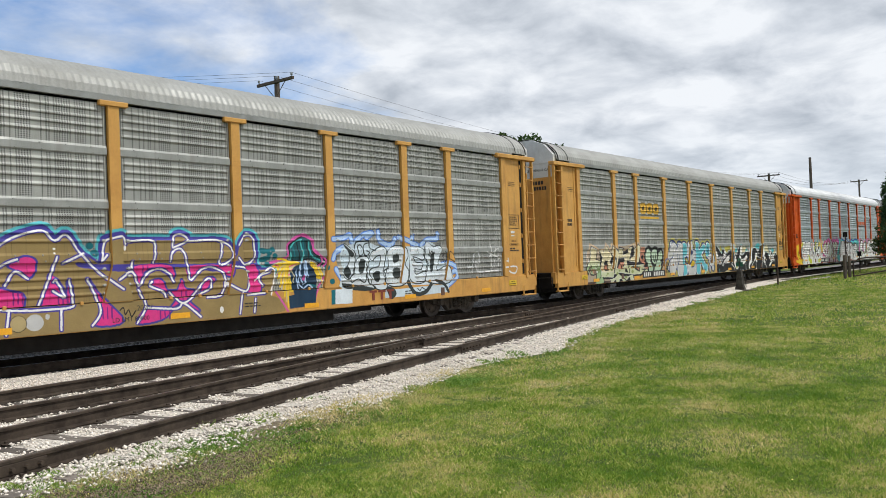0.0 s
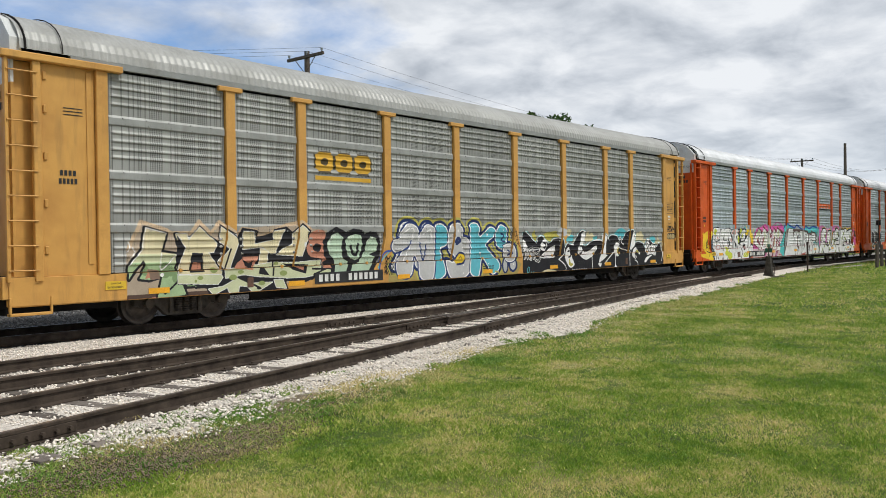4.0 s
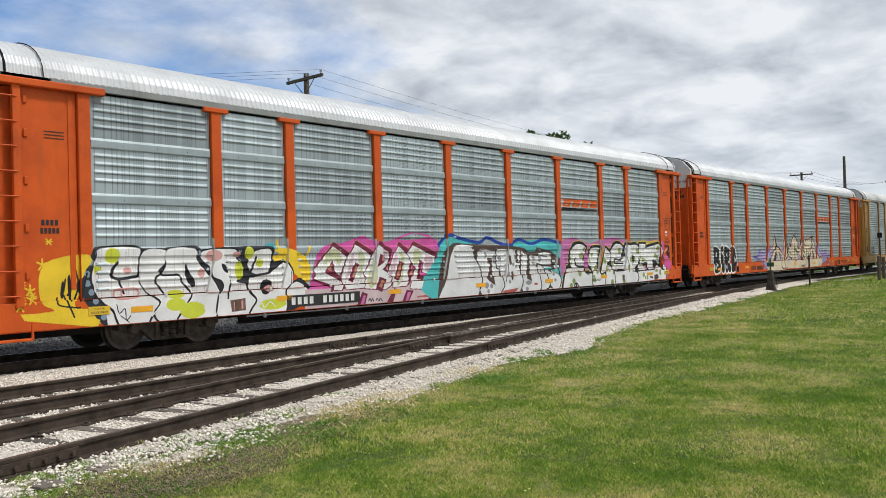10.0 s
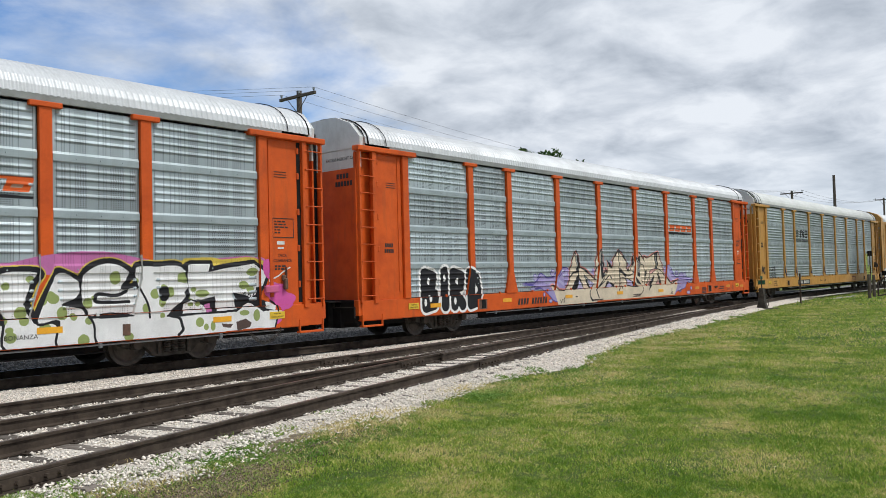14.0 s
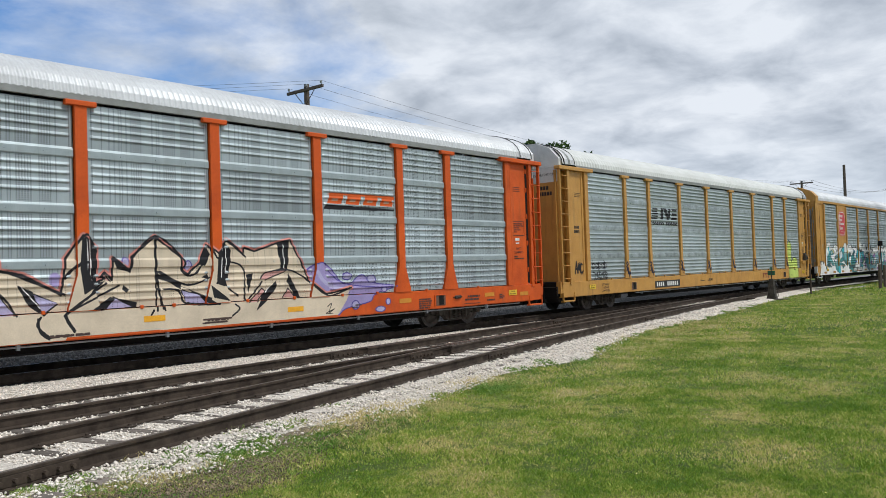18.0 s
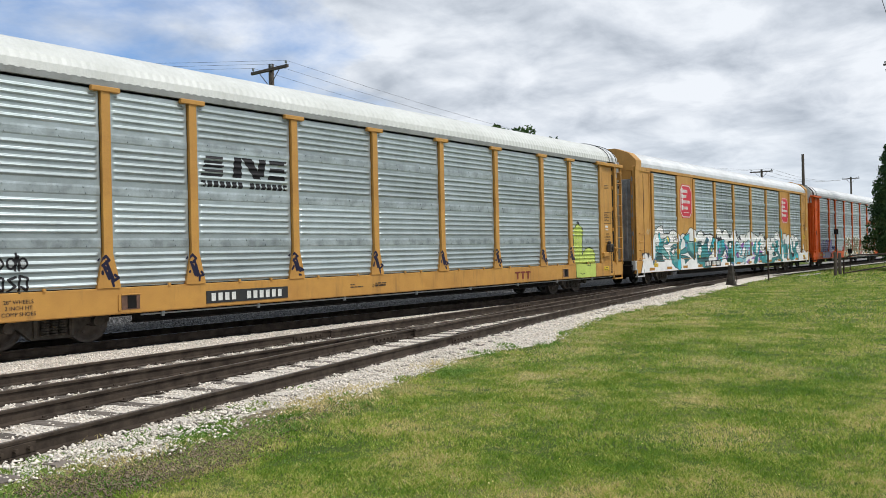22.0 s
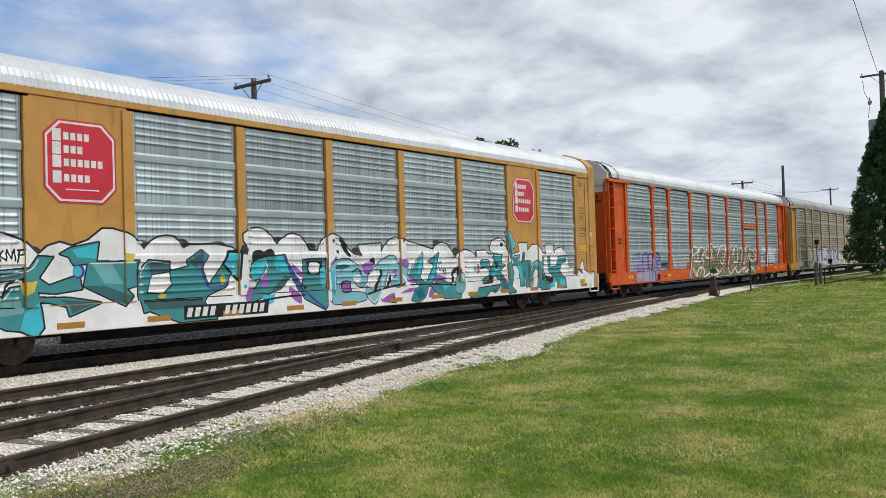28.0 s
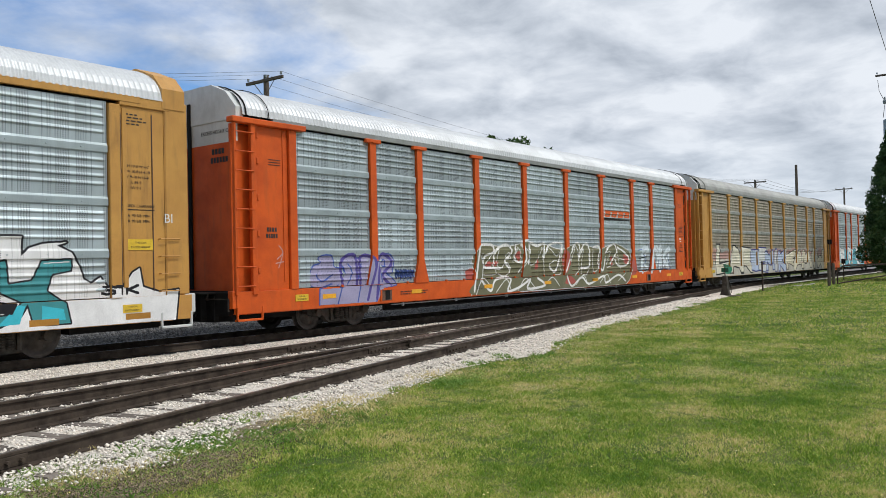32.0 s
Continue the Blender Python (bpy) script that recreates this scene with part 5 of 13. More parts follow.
    s.area(SUNNY, 1, 242, 172, 287, 178, 326, 174, 323, 128, 296, 106, 268, 126, 258, 157)
    s.line(MAGENTA, 1.3, 1, 317, 173, 281, 165, 247, 173)
    s.line(CREAM2, 1.3, 1, 314, 170, 279, 160, 251, 165)
    s.line(CREAM2, 1.3, 1, 312, 166, 277, 155, 255, 157)
    s.line(MAGENTA, 1.3, 1, 309, 163, 275, 149, 258, 149)
    s.line(CREAM2, 1.3, 1, 307, 159, 273, 144, 262, 140)
    s.line(CREAM2, 1.3, 1, 304, 156, 271, 139, 265, 132)
    s.line(MAGENTA, 1.3, 1, 301, 152, 269, 134, 269, 124)
    s.line(CREAM2, 1.3, 1, 299, 148, 267, 128, 273, 116)
    s.line(CREAM2, 1.3, 1, 297, 145, 266, 123, 276, 108)
    s.area(SUNNY, 1, 359, 176, 383, 168, 402, 145, 388, 133, 370, 146)
    s.area(NAVY3, 1, 298, 156, 325, 172, 353, 173, 376, 149, 378, 116, 367, 93, 343, 86, 307, 92, 298, 127)
    s.line(SKY2, 2.5, 1, 324, 141, 332, 180, 344, 184, 352, 140)
    s.line(SKY2, 2, 1, 341, 173, 342, 131, 335, 123)
    s.oval(3.38, 1.38, 0.05, 0.06, PINK)
    s.line(DTEAL, 3, 1, 350, 122, 375, 116)
    s.line(CREAM2, 1.2, 1, 295, 160, 307, 146, 303, 129)
    s.area(DTEAL2, 1, 295, 218, 338, 239, 369, 224, 369, 199, 409, 180, 396, 168, 365, 183, 326, 181, 297, 186)
    s.line(INK, 1.6, 1, 295, 218, 338, 239, 369, 224, 369, 199, 409, 180, 396, 168, 365, 183, 326, 181, 297, 186, 295, 218)
    s.line(INK, 1.6, 1, 319, 228, 326, 184)
    s.line(INK, 1.6, 1, 349, 228, 355, 186)
    s.line(DTEAL, 2, 1, 307, 214, 311, 189)
    s.line(DTEAL, 2, 1, 340, 228, 341, 191)
    s.line(BLUE2, 8, 1, 434, 232, 471, 234, 498, 242, 504, 227)
    s.line(BLUE2, 8, 1, 510, 220, 546, 242, 582, 248, 560, 236)
    s.line(BLUE2, 8, 1, 606, 252, 611, 227, 655, 216, 671, 232)
    s.line(BLUE2, 8, 1, 687, 237, 726, 225, 766, 215)
    s.line(BLUE2, 8, 1, 747, 239, 734, 221)
    s.line(BLUE2, 8, 1, 783, 215, 809, 230, 852, 232, 857, 247)
    s.line(BLUE2, 8, 1, 432, 182, 442, 198, 476, 212)
    s.line(BLUE2, 8, 1, 440, 156, 459, 131)
    s.line(BLUE2, 8, 1, 856, 154, 901, 160, 937, 147)
    s.line(BLUE2, 8, 1, 899, 125, 927, 137, 937, 118, 888, 92)
    s.line(SKY2, 5, 1, 434, 232, 471, 234, 498, 242, 504, 227)
    s.line(SKY2, 5, 1, 510, 220, 546, 242, 582, 248, 560, 236)
    s.line(SKY2, 5, 1, 606, 252, 611, 227, 655, 216, 671, 232)
    s.line(SKY2, 5, 1, 687, 237, 726, 225, 766, 215)
    s.line(SKY2, 5, 1, 747, 239, 734, 221)
    s.line(SKY2, 5, 1, 783, 215, 809, 230, 852, 232, 857, 247)
    s.line(SKY2, 5, 1, 432, 182, 442, 198, 476, 212)
    s.line(SKY2, 5, 1, 440, 156, 459, 131)
    s.line(SKY2, 5, 1, 856, 154, 901, 160, 937, 147)
    s.line(SKY2, 5, 1, 899, 125, 927, 137, 937, 118, 888, 92)
    s.area(PALE, 1, 464, 105, 470, 150, 462, 201, 524, 223, 553, 229, 610, 212, 701, 211, 791, 211, 817, 225, 859, 204, 866, 165, 900, 153, 897, 103, 696, 104)
    s.area(PALE2, 1, 486, 145, 549, 153, 652, 155, 771, 157, 899, 136, 897, 103, 696, 104, 478, 106)
    s.line(DKGR, 3.2, 1, 579, 198, 621, 211, 632, 194, 621, 145, 627, 100, 582, 103, 576, 131, 567, 142, 577, 152, 606, 160, 613, 188, 596, 187, 578, 176, 572, 187, 579, 198)
    s.area(PALE2, 1, 579, 198, 621, 211, 632, 194, 621, 145, 627, 100, 582, 103, 576, 131, 567, 142, 577, 152, 606, 160, 613, 188, 596, 187, 578, 176, 572, 187)
    s.line(DKGR, 3.2, 1, 638, 197, 671, 212, 707, 207, 715, 184, 701, 162, 716, 142, 707, 113, 680, 104, 637, 109, 632, 139, 644, 166, 638, 197)
    s.area(PALE2, 1, 638, 197, 671, 212, 707, 207, 715, 184, 701, 162, 716, 142, 707, 113, 680, 104, 637, 109, 632, 139, 644, 166)
    s.line(DKGR, 3.2, 1, 730, 204, 773, 208, 796, 191, 787, 173, 763, 180, 744, 183, 755, 166, 782, 162, 778, 147, 750, 149, 757, 131, 797, 138, 805, 120, 763, 107, 725, 118, 723, 153, 730, 204)
    s.area(PALE2, 1, 730, 204, 773, 208, 796, 191, 787, 173, 763, 180, 744, 183, 755, 166, 782, 162, 778, 147, 750, 149, 757, 131, 797, 138, 805, 120, 763, 107, 725, 118, 723, 153)
    s.line(DKGR, 3.2, 1, 805, 222, 837, 209, 868, 211, 870, 193, 846, 140, 897, 151, 910, 122, 894, 103, 811, 107, 800, 127, 814, 161, 799, 180, 805, 222)
    s.area(PALE2, 1, 805, 222, 837, 209, 868, 211, 870, 193, 846, 140, 897, 151, 910, 122, 894, 103, 811, 107, 800, 127, 814, 161, 799, 180)
    s.line(DKGR, 3.2, 1, 533, 184, 564, 181, 554, 140, 549, 120, 523, 130, 503, 122, 498, 132, 513, 144, 516, 170, 533, 184)
    s.area(PALE2, 1, 533, 184, 564, 181, 554, 140, 549, 120, 523, 130, 503, 122, 498, 132, 513, 144, 516, 170)
    s.line(DKGR, 3.2, 1, 479, 219, 514, 192, 504, 144, 485, 130, 474, 145, 490, 163, 496, 189, 479, 219)
    s.area(PALE2, 1, 479, 219, 514, 192, 504, 144, 485, 130, 474, 145, 490, 163, 496, 189)
    s.area(DKGR, 1, 481, 163, 499, 150, 489, 130, 474, 145)
    s.area(DKGR, 1, 531, 176, 552, 177, 546, 148, 529, 143)
    s.area(DKGR, 1, 580, 141, 605, 146, 604, 119, 586, 122)
    s.area(DKGR, 1, 662, 187, 686, 188, 683, 171, 663, 168)
    s.area(DKGR, 1, 661, 150, 687, 152, 686, 128, 662, 126)
    s.area(DKGR, 1, 823, 185, 840, 191, 831, 142, 818, 142)
    s.area(DKGR, 1, 480, 217, 509, 196, 507, 186, 493, 192)
    s.area(DKGR, 1, 466, 120, 575, 103, 568, 96, 522, 98, 472, 106)
    s.line(DKGR, 2, 1, 514, 207, 522, 224, 548, 226, 569, 226, 571, 209, 590, 201)
    s.line(DKGR, 1.6, 1, 526, 212, 527, 194, 535, 188, 544, 196, 542, 212, 533, 217, 526, 212)
    s.line(DKGR, 1.6, 1, 569, 222, 551, 217, 546, 196, 556, 188, 567, 196, 557, 201)
    s.line(DKGR, 2, 1, 558, 166, 558, 136, 567, 115, 585, 103)
    s.line(DKGR, 2, 1, 618, 145, 643, 153)
    s.line(DKGR, 2, 1, 800, 209, 791, 191, 806, 162, 797, 141)
    s.line(DKGR, 1.6, 1, 814, 203, 817, 182, 826, 197, 835, 179)
    s.line(WHT, 1, 1, 645, 194, 671, 206, 701, 203)
    s.line(WHT, 1, 1, 736, 199, 768, 203)
    s.line(WHT, 1, 1, 583, 194, 617, 206)
    s.area(PALE2, 0, 438, 105, 498, 104, 496, 67, 436, 68)
    s.area(DTEAL, 0, 424, 104, 438, 105, 436, 68, 423, 68)
    s.area(PALE, 0, 620, 94, 897, 99, 896, 75, 791, 73, 621, 73)
    s.area(DKGR, 1, 626, 102, 644, 69, 666, 82, 654, 99)
    s.line(DKGR, 6, 1, 714, 114, 746, 79, 790, 81, 817, 102)
    s.line(DKGR, 5, 1, 844, 111, 877, 99, 895, 77)
    s.line(INK, 1.4, 1, 755, 93, 766, 86, 774, 94, 792, 86)
    s.line(INK, 1.2, 1, 878, 198, 879, 176, 890, 195, 902, 175, 907, 195, 929, 181)
    s.line(INK, 1.2, 1, 877, 173, 888, 162, 902, 173, 928, 163)
    s.line(GREYP, 2.6, 1, 1021, 130, 1034, 184, 1059, 187, 1057, 155, 1037, 161, 1050, 132, 1080, 128)
    s.line(GREYP, 2.6, 1, 998, 145, 1022, 147)
    s.line(WHT2, 1.8, 1, 1122, 219, 1127, 135)
    s.line(WHT2, 1.8, 1, 1099, 192, 1171, 170)
    s.line(WHT2, 1.8, 1, 1108, 171, 1162, 201, 1164, 146)
    s.line(WHT2, 1.8, 1, 1147, 201, 1137, 141)
    s.line(WHT2, 1.8, 1, 1090, 130, 1163, 131)
    s.line(WHT2, 2.5, 1, 1209, 169, 1218, 145)
    s.line(WHT2, 2.5, 1, 1196, 139, 1267, 140, 1260, 119, 1227, 126, 1229, 147)
    s.line(WHT2, 2.5, 1, 1202, 160, 1229, 154)
    s.line(SUNNY, 2.6, 1, 296, 177, 274, 185, 260, 185)
    s.line(CREAM2, 1.3, 1, 296, 176, 265, 178, 242, 171)
    s.line(SUNNY, 2.6, 1, 295, 176, 272, 172, 257, 159)
    s.line(CREAM2, 1.3, 1, 295, 175, 270, 167, 254, 149)
    s.line(SUNNY, 2.6, 1, 294, 175, 272, 162, 258, 140)
    s.line(CREAM2, 1.3, 1, 294, 174, 273, 157, 260, 131)
    s.line(SUNNY, 2.6, 1, 293, 174, 275, 152, 264, 121)
    s.line(CREAM2, 1.3, 1, 293, 173, 277, 146, 269, 109)
    s.line(SUNNY, 2.6, 1, 292, 173, 279, 140, 273, 97)
    s.line(CREAM2, 1.3, 1, 292, 172, 282, 133, 279, 85)
    s.line(SUNNY, 2.6, 1, 292, 172, 284, 127, 284, 73)
    s.line(SUNNY, 2.2, 1, 366, 172, 380, 162, 394, 154)
    s.line(CREAM2, 1.2, 1, 369, 172, 383, 157, 395, 146)
    s.line(SUNNY, 2.2, 1, 371, 172, 386, 153, 395, 138)
    s.line(CREAM2, 1.2, 1, 373, 172, 390, 148, 396, 130)
    s.line(SUNNY, 2.2, 1, 375, 172, 393, 143, 397, 122)
    s.line(CREAM2, 1.2, 1, 378, 172, 396, 139, 398, 114)
    s.line(SKY2, 1.8, 1, 337, 185, 327, 161, 331, 127)
    s.line(SKY2, 1.8, 1, 344, 180, 347, 156, 342, 127)
    s.line(SKY2, 1.8, 1, 314, 157, 315, 133, 320, 113)
    s.line(SKY2, 1.8, 1, 336, 112, 353, 121, 366, 113)
    s.line(SKY2, 1.8, 1, 327, 151, 320, 128, 333, 115)
    s.line(TEAL3, 2, 1, 300, 212, 314, 226, 333, 231)
    s.line(TEAL3, 2, 1, 330, 229, 337, 200, 334, 180)
    s.line(TEAL3, 2, 1, 358, 226, 362, 194, 392, 181)
    s.line(TEAL3, 2, 1, 297, 200, 299, 184)
    s.line(PINK, 2.2, 1, 290, 219, 312, 236, 336, 241, 363, 231, 374, 209, 401, 181, 386, 166)

def letters_b(s):
    s.area(TANBR, 0, -1155, 148, -1152, 154, -1129, 202, -1125, 212, -1069, 194, -1063, 186, -1014, 186, -992, 215, -967, 194, -944, 211, -904, 188, -885, 198, -764, 208, -720, 214, -693, 199, -641, 194, -652, 101, -701, 74, -906, 67, -1157, 67)
    s.area(DKBR, 0, -1157, 67, -906, 67, -767, 77, -770, 45, -907, 41, -1158, 38)
    s.line(TAN2, 4, 0, -1152, 156, -1129, 202, -1124, 211, -1069, 194, -1061, 188, -1014, 188, -992, 213, -967, 186, -943, 212, -899, 185, -885, 198, -851, 194, -836, 180, -764, 206, -720, 214, -693, 199)
    s.line(WHT, 1.2, 0, -1152, 123, -1124, 153, -1117, 198, -1069, 186, -1081, 150, -1048, 145, -1048, 113, -1028, 62, -1094, 52, -1081, 102, -1110, 95, -1131, 98, -1115, 123, -1119, 135, -1145, 109, -1153, 98)
    s.line(INK, 5, 0, -1152, 123, -1124, 153, -1117, 198, -1069, 186, -1081, 150, -1048, 145, -1048, 113, -1028, 62, -1094, 52, -1081, 102, -1110, 95, -1131, 98, -1115, 123, -1119, 135, -1145, 109, -1153, 98, -1152, 123)
    s.area(PALEY, 0, -1152, 123, -1124, 153, -1117, 198, -1069, 186, -1081, 150, -1048, 145, -1048, 113, -1028, 62, -1094, 52, -1081, 102, -1110, 95, -1131, 98, -1115, 123, -1119, 135, -1145, 109, -1153, 98)
    s.line(WHT, 1.0, 0, -1150, 124, -1122, 154, -1115, 199, -1067, 187)
    s.line(WHT, 1.2, 0, -1048, 186, -1019, 178, -1014, 176, -991, 195, -949, 166, -961, 139, -939, 99, -954, 76, -1025, 78, -1037, 100, -1047, 117, -1036, 141, -1045, 174)
    s.line(INK, 5, 0, -1048, 186, -1019, 178, -1014, 176, -991, 195, -949, 166, -961, 139, -939, 99, -954, 76, -1025, 78, -1037, 100, -1047, 117, -1036, 141, -1045, 174, -1048, 186)
    s.area(PALEY, 0, -1048, 186, -1019, 178, -1014, 176, -991, 195, -949, 166, -961, 139, -939, 99, -954, 76, -1025, 78, -1037, 100, -1047, 117, -1036, 141, -1045, 174)
    s.line(WHT, 1.0, 0, -1046, 187, -1017, 179, -1012, 177, -989, 196)
    s.line(WHT, 1.2, 0, -941, 199, -903, 181, -898, 172, -904, 146, -919, 115, -886, 100, -896, 83, -965, 53, -974, 71, -952, 74, -933, 103, -923, 151)
    s.line(INK, 5, 0, -941, 199, -903, 181, -898, 172, -904, 146, -919, 115, -886, 100, -896, 83, -965, 53, -974, 71, -952, 74, -933, 103, -923, 151, -941, 199)
    s.area(PALEY, 0, -941, 199, -903, 181, -898, 172, -904, 146, -919, 115, -886, 100, -896, 83, -965, 53, -974, 71, -952, 74, -933, 103, -923, 151)
    s.line(WHT, 1.0, 0, -939, 200, -901, 182, -896, 173, -902, 147)
    s.line(WHT, 1.2, 0, -883, 188, -850, 187, -850, 166, -836, 174, -801, 180, -768, 195, -780, 148, -807, 138, -822, 149, -824, 112, -807, 101, -838, 108, -858, 95, -847, 131, -882, 134)
    s.line(INK, 5, 0, -883, 188, -850, 187, -850, 166, -836, 174, -801, 180, -768, 195, -780, 148, -807, 138, -822, 149, -824, 112, -807, 101, -838, 108, -858, 95, -847, 131, -882, 134, -883, 188)
    s.area(PALEY, 0, -883, 188, -850, 187, -850, 166, -836, 174, -801, 180, -768, 195, -780, 148, -807, 138, -822, 149, -824, 112, -807, 101, -838, 108, -858, 95, -847, 131, -882, 134)
    s.line(WHT, 1.0, 0, -881, 189, -848, 188, -848, 167, -834, 175)
    s.line(WHT, 1.2, 0, -925, 73, -892, 75, -807, 79, -814, 65, -859, 45, -883, 61, -901, 67, -907, 44, -925, 60)
    s.line(INK, 5, 0, -925, 73, -892, 75, -807, 79, -814, 65, -859, 45, -883, 61, -901, 67, -907, 44, -925, 60, -925, 73)
    s.area(PALEY, 0, -925, 73, -892, 75, -807, 79, -814, 65, -859, 45, -883, 61, -901, 67, -907, 44, -925, 60)
    s.line(WHT, 1.0, 0, -923, 74, -890, 76, -805, 80, -812, 66)
    s.line(WHT, 1.2, 0, -762, 175, -720, 202, -695, 189, -708, 164, -728, 137, -744, 123, -665, 116, -665, 100, -690, 82, -750, 80, -798, 101, -792, 120, -755, 138, -743, 161, -766, 157)
    s.line(INK, 5, 0, -762, 175, -720, 202, -695, 189, -708, 164, -728, 137, -744, 123, -665, 116, -665, 100, -690, 82, -750, 80, -798, 101, -792, 120, -755, 138, -743, 161, -766, 157, -762, 175)
    s.area(PALEY, 0, -762, 175, -720, 202, -695, 189, -708, 164, -728, 137, -744, 123, -665, 116, -665, 100, -690, 82, -750, 80, -798, 101, -792, 120, -755, 138, -743, 161, -766, 157)
    s.line(WHT, 1.0, 0, -760, 176, -718, 203, -693, 190, -706, 165)
    s.poly([(-11.56, 0.5), (-6.55, 0.5), (-6.55, 1.22), (-11.56, 1.30)], GRN, [PALEY])
    s.poly([(-11.56, 1.2), (-6.55, 1.2), (-6.55, 1.42), (-11.56, 1.46)], PALEG, [PALEY])
    s.dots(-11.56, -6.55, 0.65, 1.25, 26, 0.09, GRN2, [GRN])
    s.area(INK, 0, -1007, 140, -981, 141, -979, 105, -1016, 104)
    s.area(SALM3, 0, -1006, 127, -990, 131, -989, 110, -1009, 110)
    s.area(SALM3, 0, -1119, 98, -1111, 115, -1108, 99)
    s.area(BRN3, 0, -1111, 117, -1088, 114, -1087, 96, -1108, 95)
    s.area(INK, 0, -885, 163, -852, 154, -857, 131, -895, 133)
    s.area(SALM3, 0, -905, 111, -891, 132, -847, 133, -863, 100)
    s.area(BRN3, 0, -812, 153, -791, 157, -807, 130, -817, 126)
    s.area(INK, 0, -776, 148, -754, 166, -749, 163, -770, 143)
    s.area(BRN3, 0, -739, 109, -706, 108, -712, 91)
    s.area(INK, 0, -719, 163, -708, 163, -714, 137, -725, 135)
    s.area(SALM3, 1, -708, 146, -654, 150, -657, 125, -706, 131)
    s.oval(-6.68, 1.50, 0.14, 0.11, INKBR)
    s.oval(-6.56, 1.84, 0.08, 0.12, INKBR)
    s.oval(-6.43, 1.10, 0.14, 0.08, INKBR)
    s.area(SALM3, 0, -1154, 51, -1097, 61, -1098, 39, -1154, 40)
    s.oval(-11.17, 0.47, 0.10, 0.08, INKBR)
    s.area(SALM3, 0, -1025, 54, -978, 55, -977, 42, -1026, 41)
    s.line(INK, 2, 1, -1049, 115, -1045, 92, -1076, 66)
    s.line(INK, 2, 1, -858, 73, -846, 64)
    s.line(INK, 2, 1, -1039, 174, -1019, 149, -1014, 176)
    s.line(WHT, 1.2, 1, -1080, 148, -1081, 114, -1048, 143)
    s.oval(-10.82, 1.04, 0.04, 0.04, WHT)
    s.line(WHT, 1.3, 1, -1151, 171, -1148, 163, -1152, 152)
    s.line(WHT, 1.3, 1, -1144, 159, -1137, 151, -1146, 140)
    s.line(INK, 6, 1, -639, 154, -641, 176, -623, 191, -594, 189, -581, 166, -591, 126, -597, 108, -571, 120, -557, 106, -572, 83, -626, 84, -621, 118, -635, 132, -639, 154)
    s.area(MINT, 1, -639, 154, -641, 176, -623, 191, -594, 189, -581, 166, -591, 126, -597, 108, -571, 120, -557, 106, -572, 83, -626, 84, -621, 118, -635, 132)
    s.line(INK, 6, 1, -581, 175, -567, 189, -551, 181, -549, 138, -546, 128, -533, 184, -517, 181, -521, 132, -546, 118, -571, 129, -581, 148, -581, 175)
    s.area(MINT, 1, -581, 175, -567, 189, -551, 181, -549, 138, -546, 128, -533, 184, -517, 181, -521, 132, -546, 118, -571, 129, -581, 148)
    s.line(INK, 6, 1, -509, 164, -497, 179, -475, 179, -461, 159, -471, 137, -504, 131, -512, 146, -509, 164)
    s.area(MINT, 1, -509, 164, -497, 179, -475, 179, -461, 159, -471, 137, -504, 131, -512, 146)
    s.line(INK, 6, 1, -567, 111, -541, 114, -476, 121, -521, 85, -572, 83, -567, 111)
    s.area(MINT, 1, -567, 111, -541, 114, -476, 121, -521, 85, -572, 83)
    s.area(MINT, 1, -597, 106, -571, 118, -546, 112, -488, 117, -521, 88, -572, 85, -617, 86)
    s.line(INK, 2.5, 1, -597, 108, -586, 123, -566, 120, -541, 105)
    s.line(INK, 2.5, 1, -554, 120, -559, 106, -572, 84)
    s.line(INK, 2, 1, -548, 126, -541, 126)
    s.line(MINTL, 2.5, 1, -621, 185, -633, 171, -633, 149)
    s.line(MINTL, 2.5, 1, -572, 182, -575, 152)
    s.line(MINTL, 2.5, 1, -528, 176, -527, 146)
    s.line(MINTL, 2.5, 1, -497, 171, -503, 155)
    s.line(CYAN, 1.6, 1, -469, 97, -455, 120, -426, 141)
    s.line(INK, 1.0, 0, -446, 121, -440, 128, -435, 120, -426, 128, -421, 120, -409, 126)
    s.line(INK, 1.0, 0, -447, 109, -441, 116, -435, 108, -426, 116, -421, 108, -409, 114)
    s.line(INK, 1.0, 0, -447, 97, -441, 104, -436, 96, -427, 104, -421, 96, -410, 102)
    s.line(INK, 1.0, 0, -447, 85, -441, 92, -436, 84, -427, 92, -422, 83, -410, 90)
    s.area(OLIVEY3, 0, -431, 92, -399, 95, 153, 98, 173, 89, 143, 51, -26, 44, -400, 47, -432, 48)
    s.line(OLIVEY2, 17, 1, -387, 194, -368, 214, -334, 214, -312, 193, -308, 142, -315, 96, -327, 101, -337, 129, -342, 157, -366, 98, -399, 90, -420, 101, -392, 144, -387, 194)
    s.line(OLIVEY2, 17, 1, -300, 198, -282, 213, -258, 210, -250, 183, -250, 107, -257, 64, -287, 56, -307, 76, -305, 147, -300, 198)
    s.line(OLIVEY2, 17, 1, -250, 188, -234, 210, -203, 210, -185, 183, -192, 153, -218, 144, -212, 115, -200, 75, -227, 58, -248, 64, -249, 131, -250, 188)
    s.line(OLIVEY2, 17, 1, -182, 178, -174, 205, -145, 215, -122, 202, -119, 177, -139, 172, -99, 172, -72, 146, -74, 105, -103, 65, -150, 55, -182, 65, -197, 109, -168, 103, -161, 118, -180, 138, -182, 178)
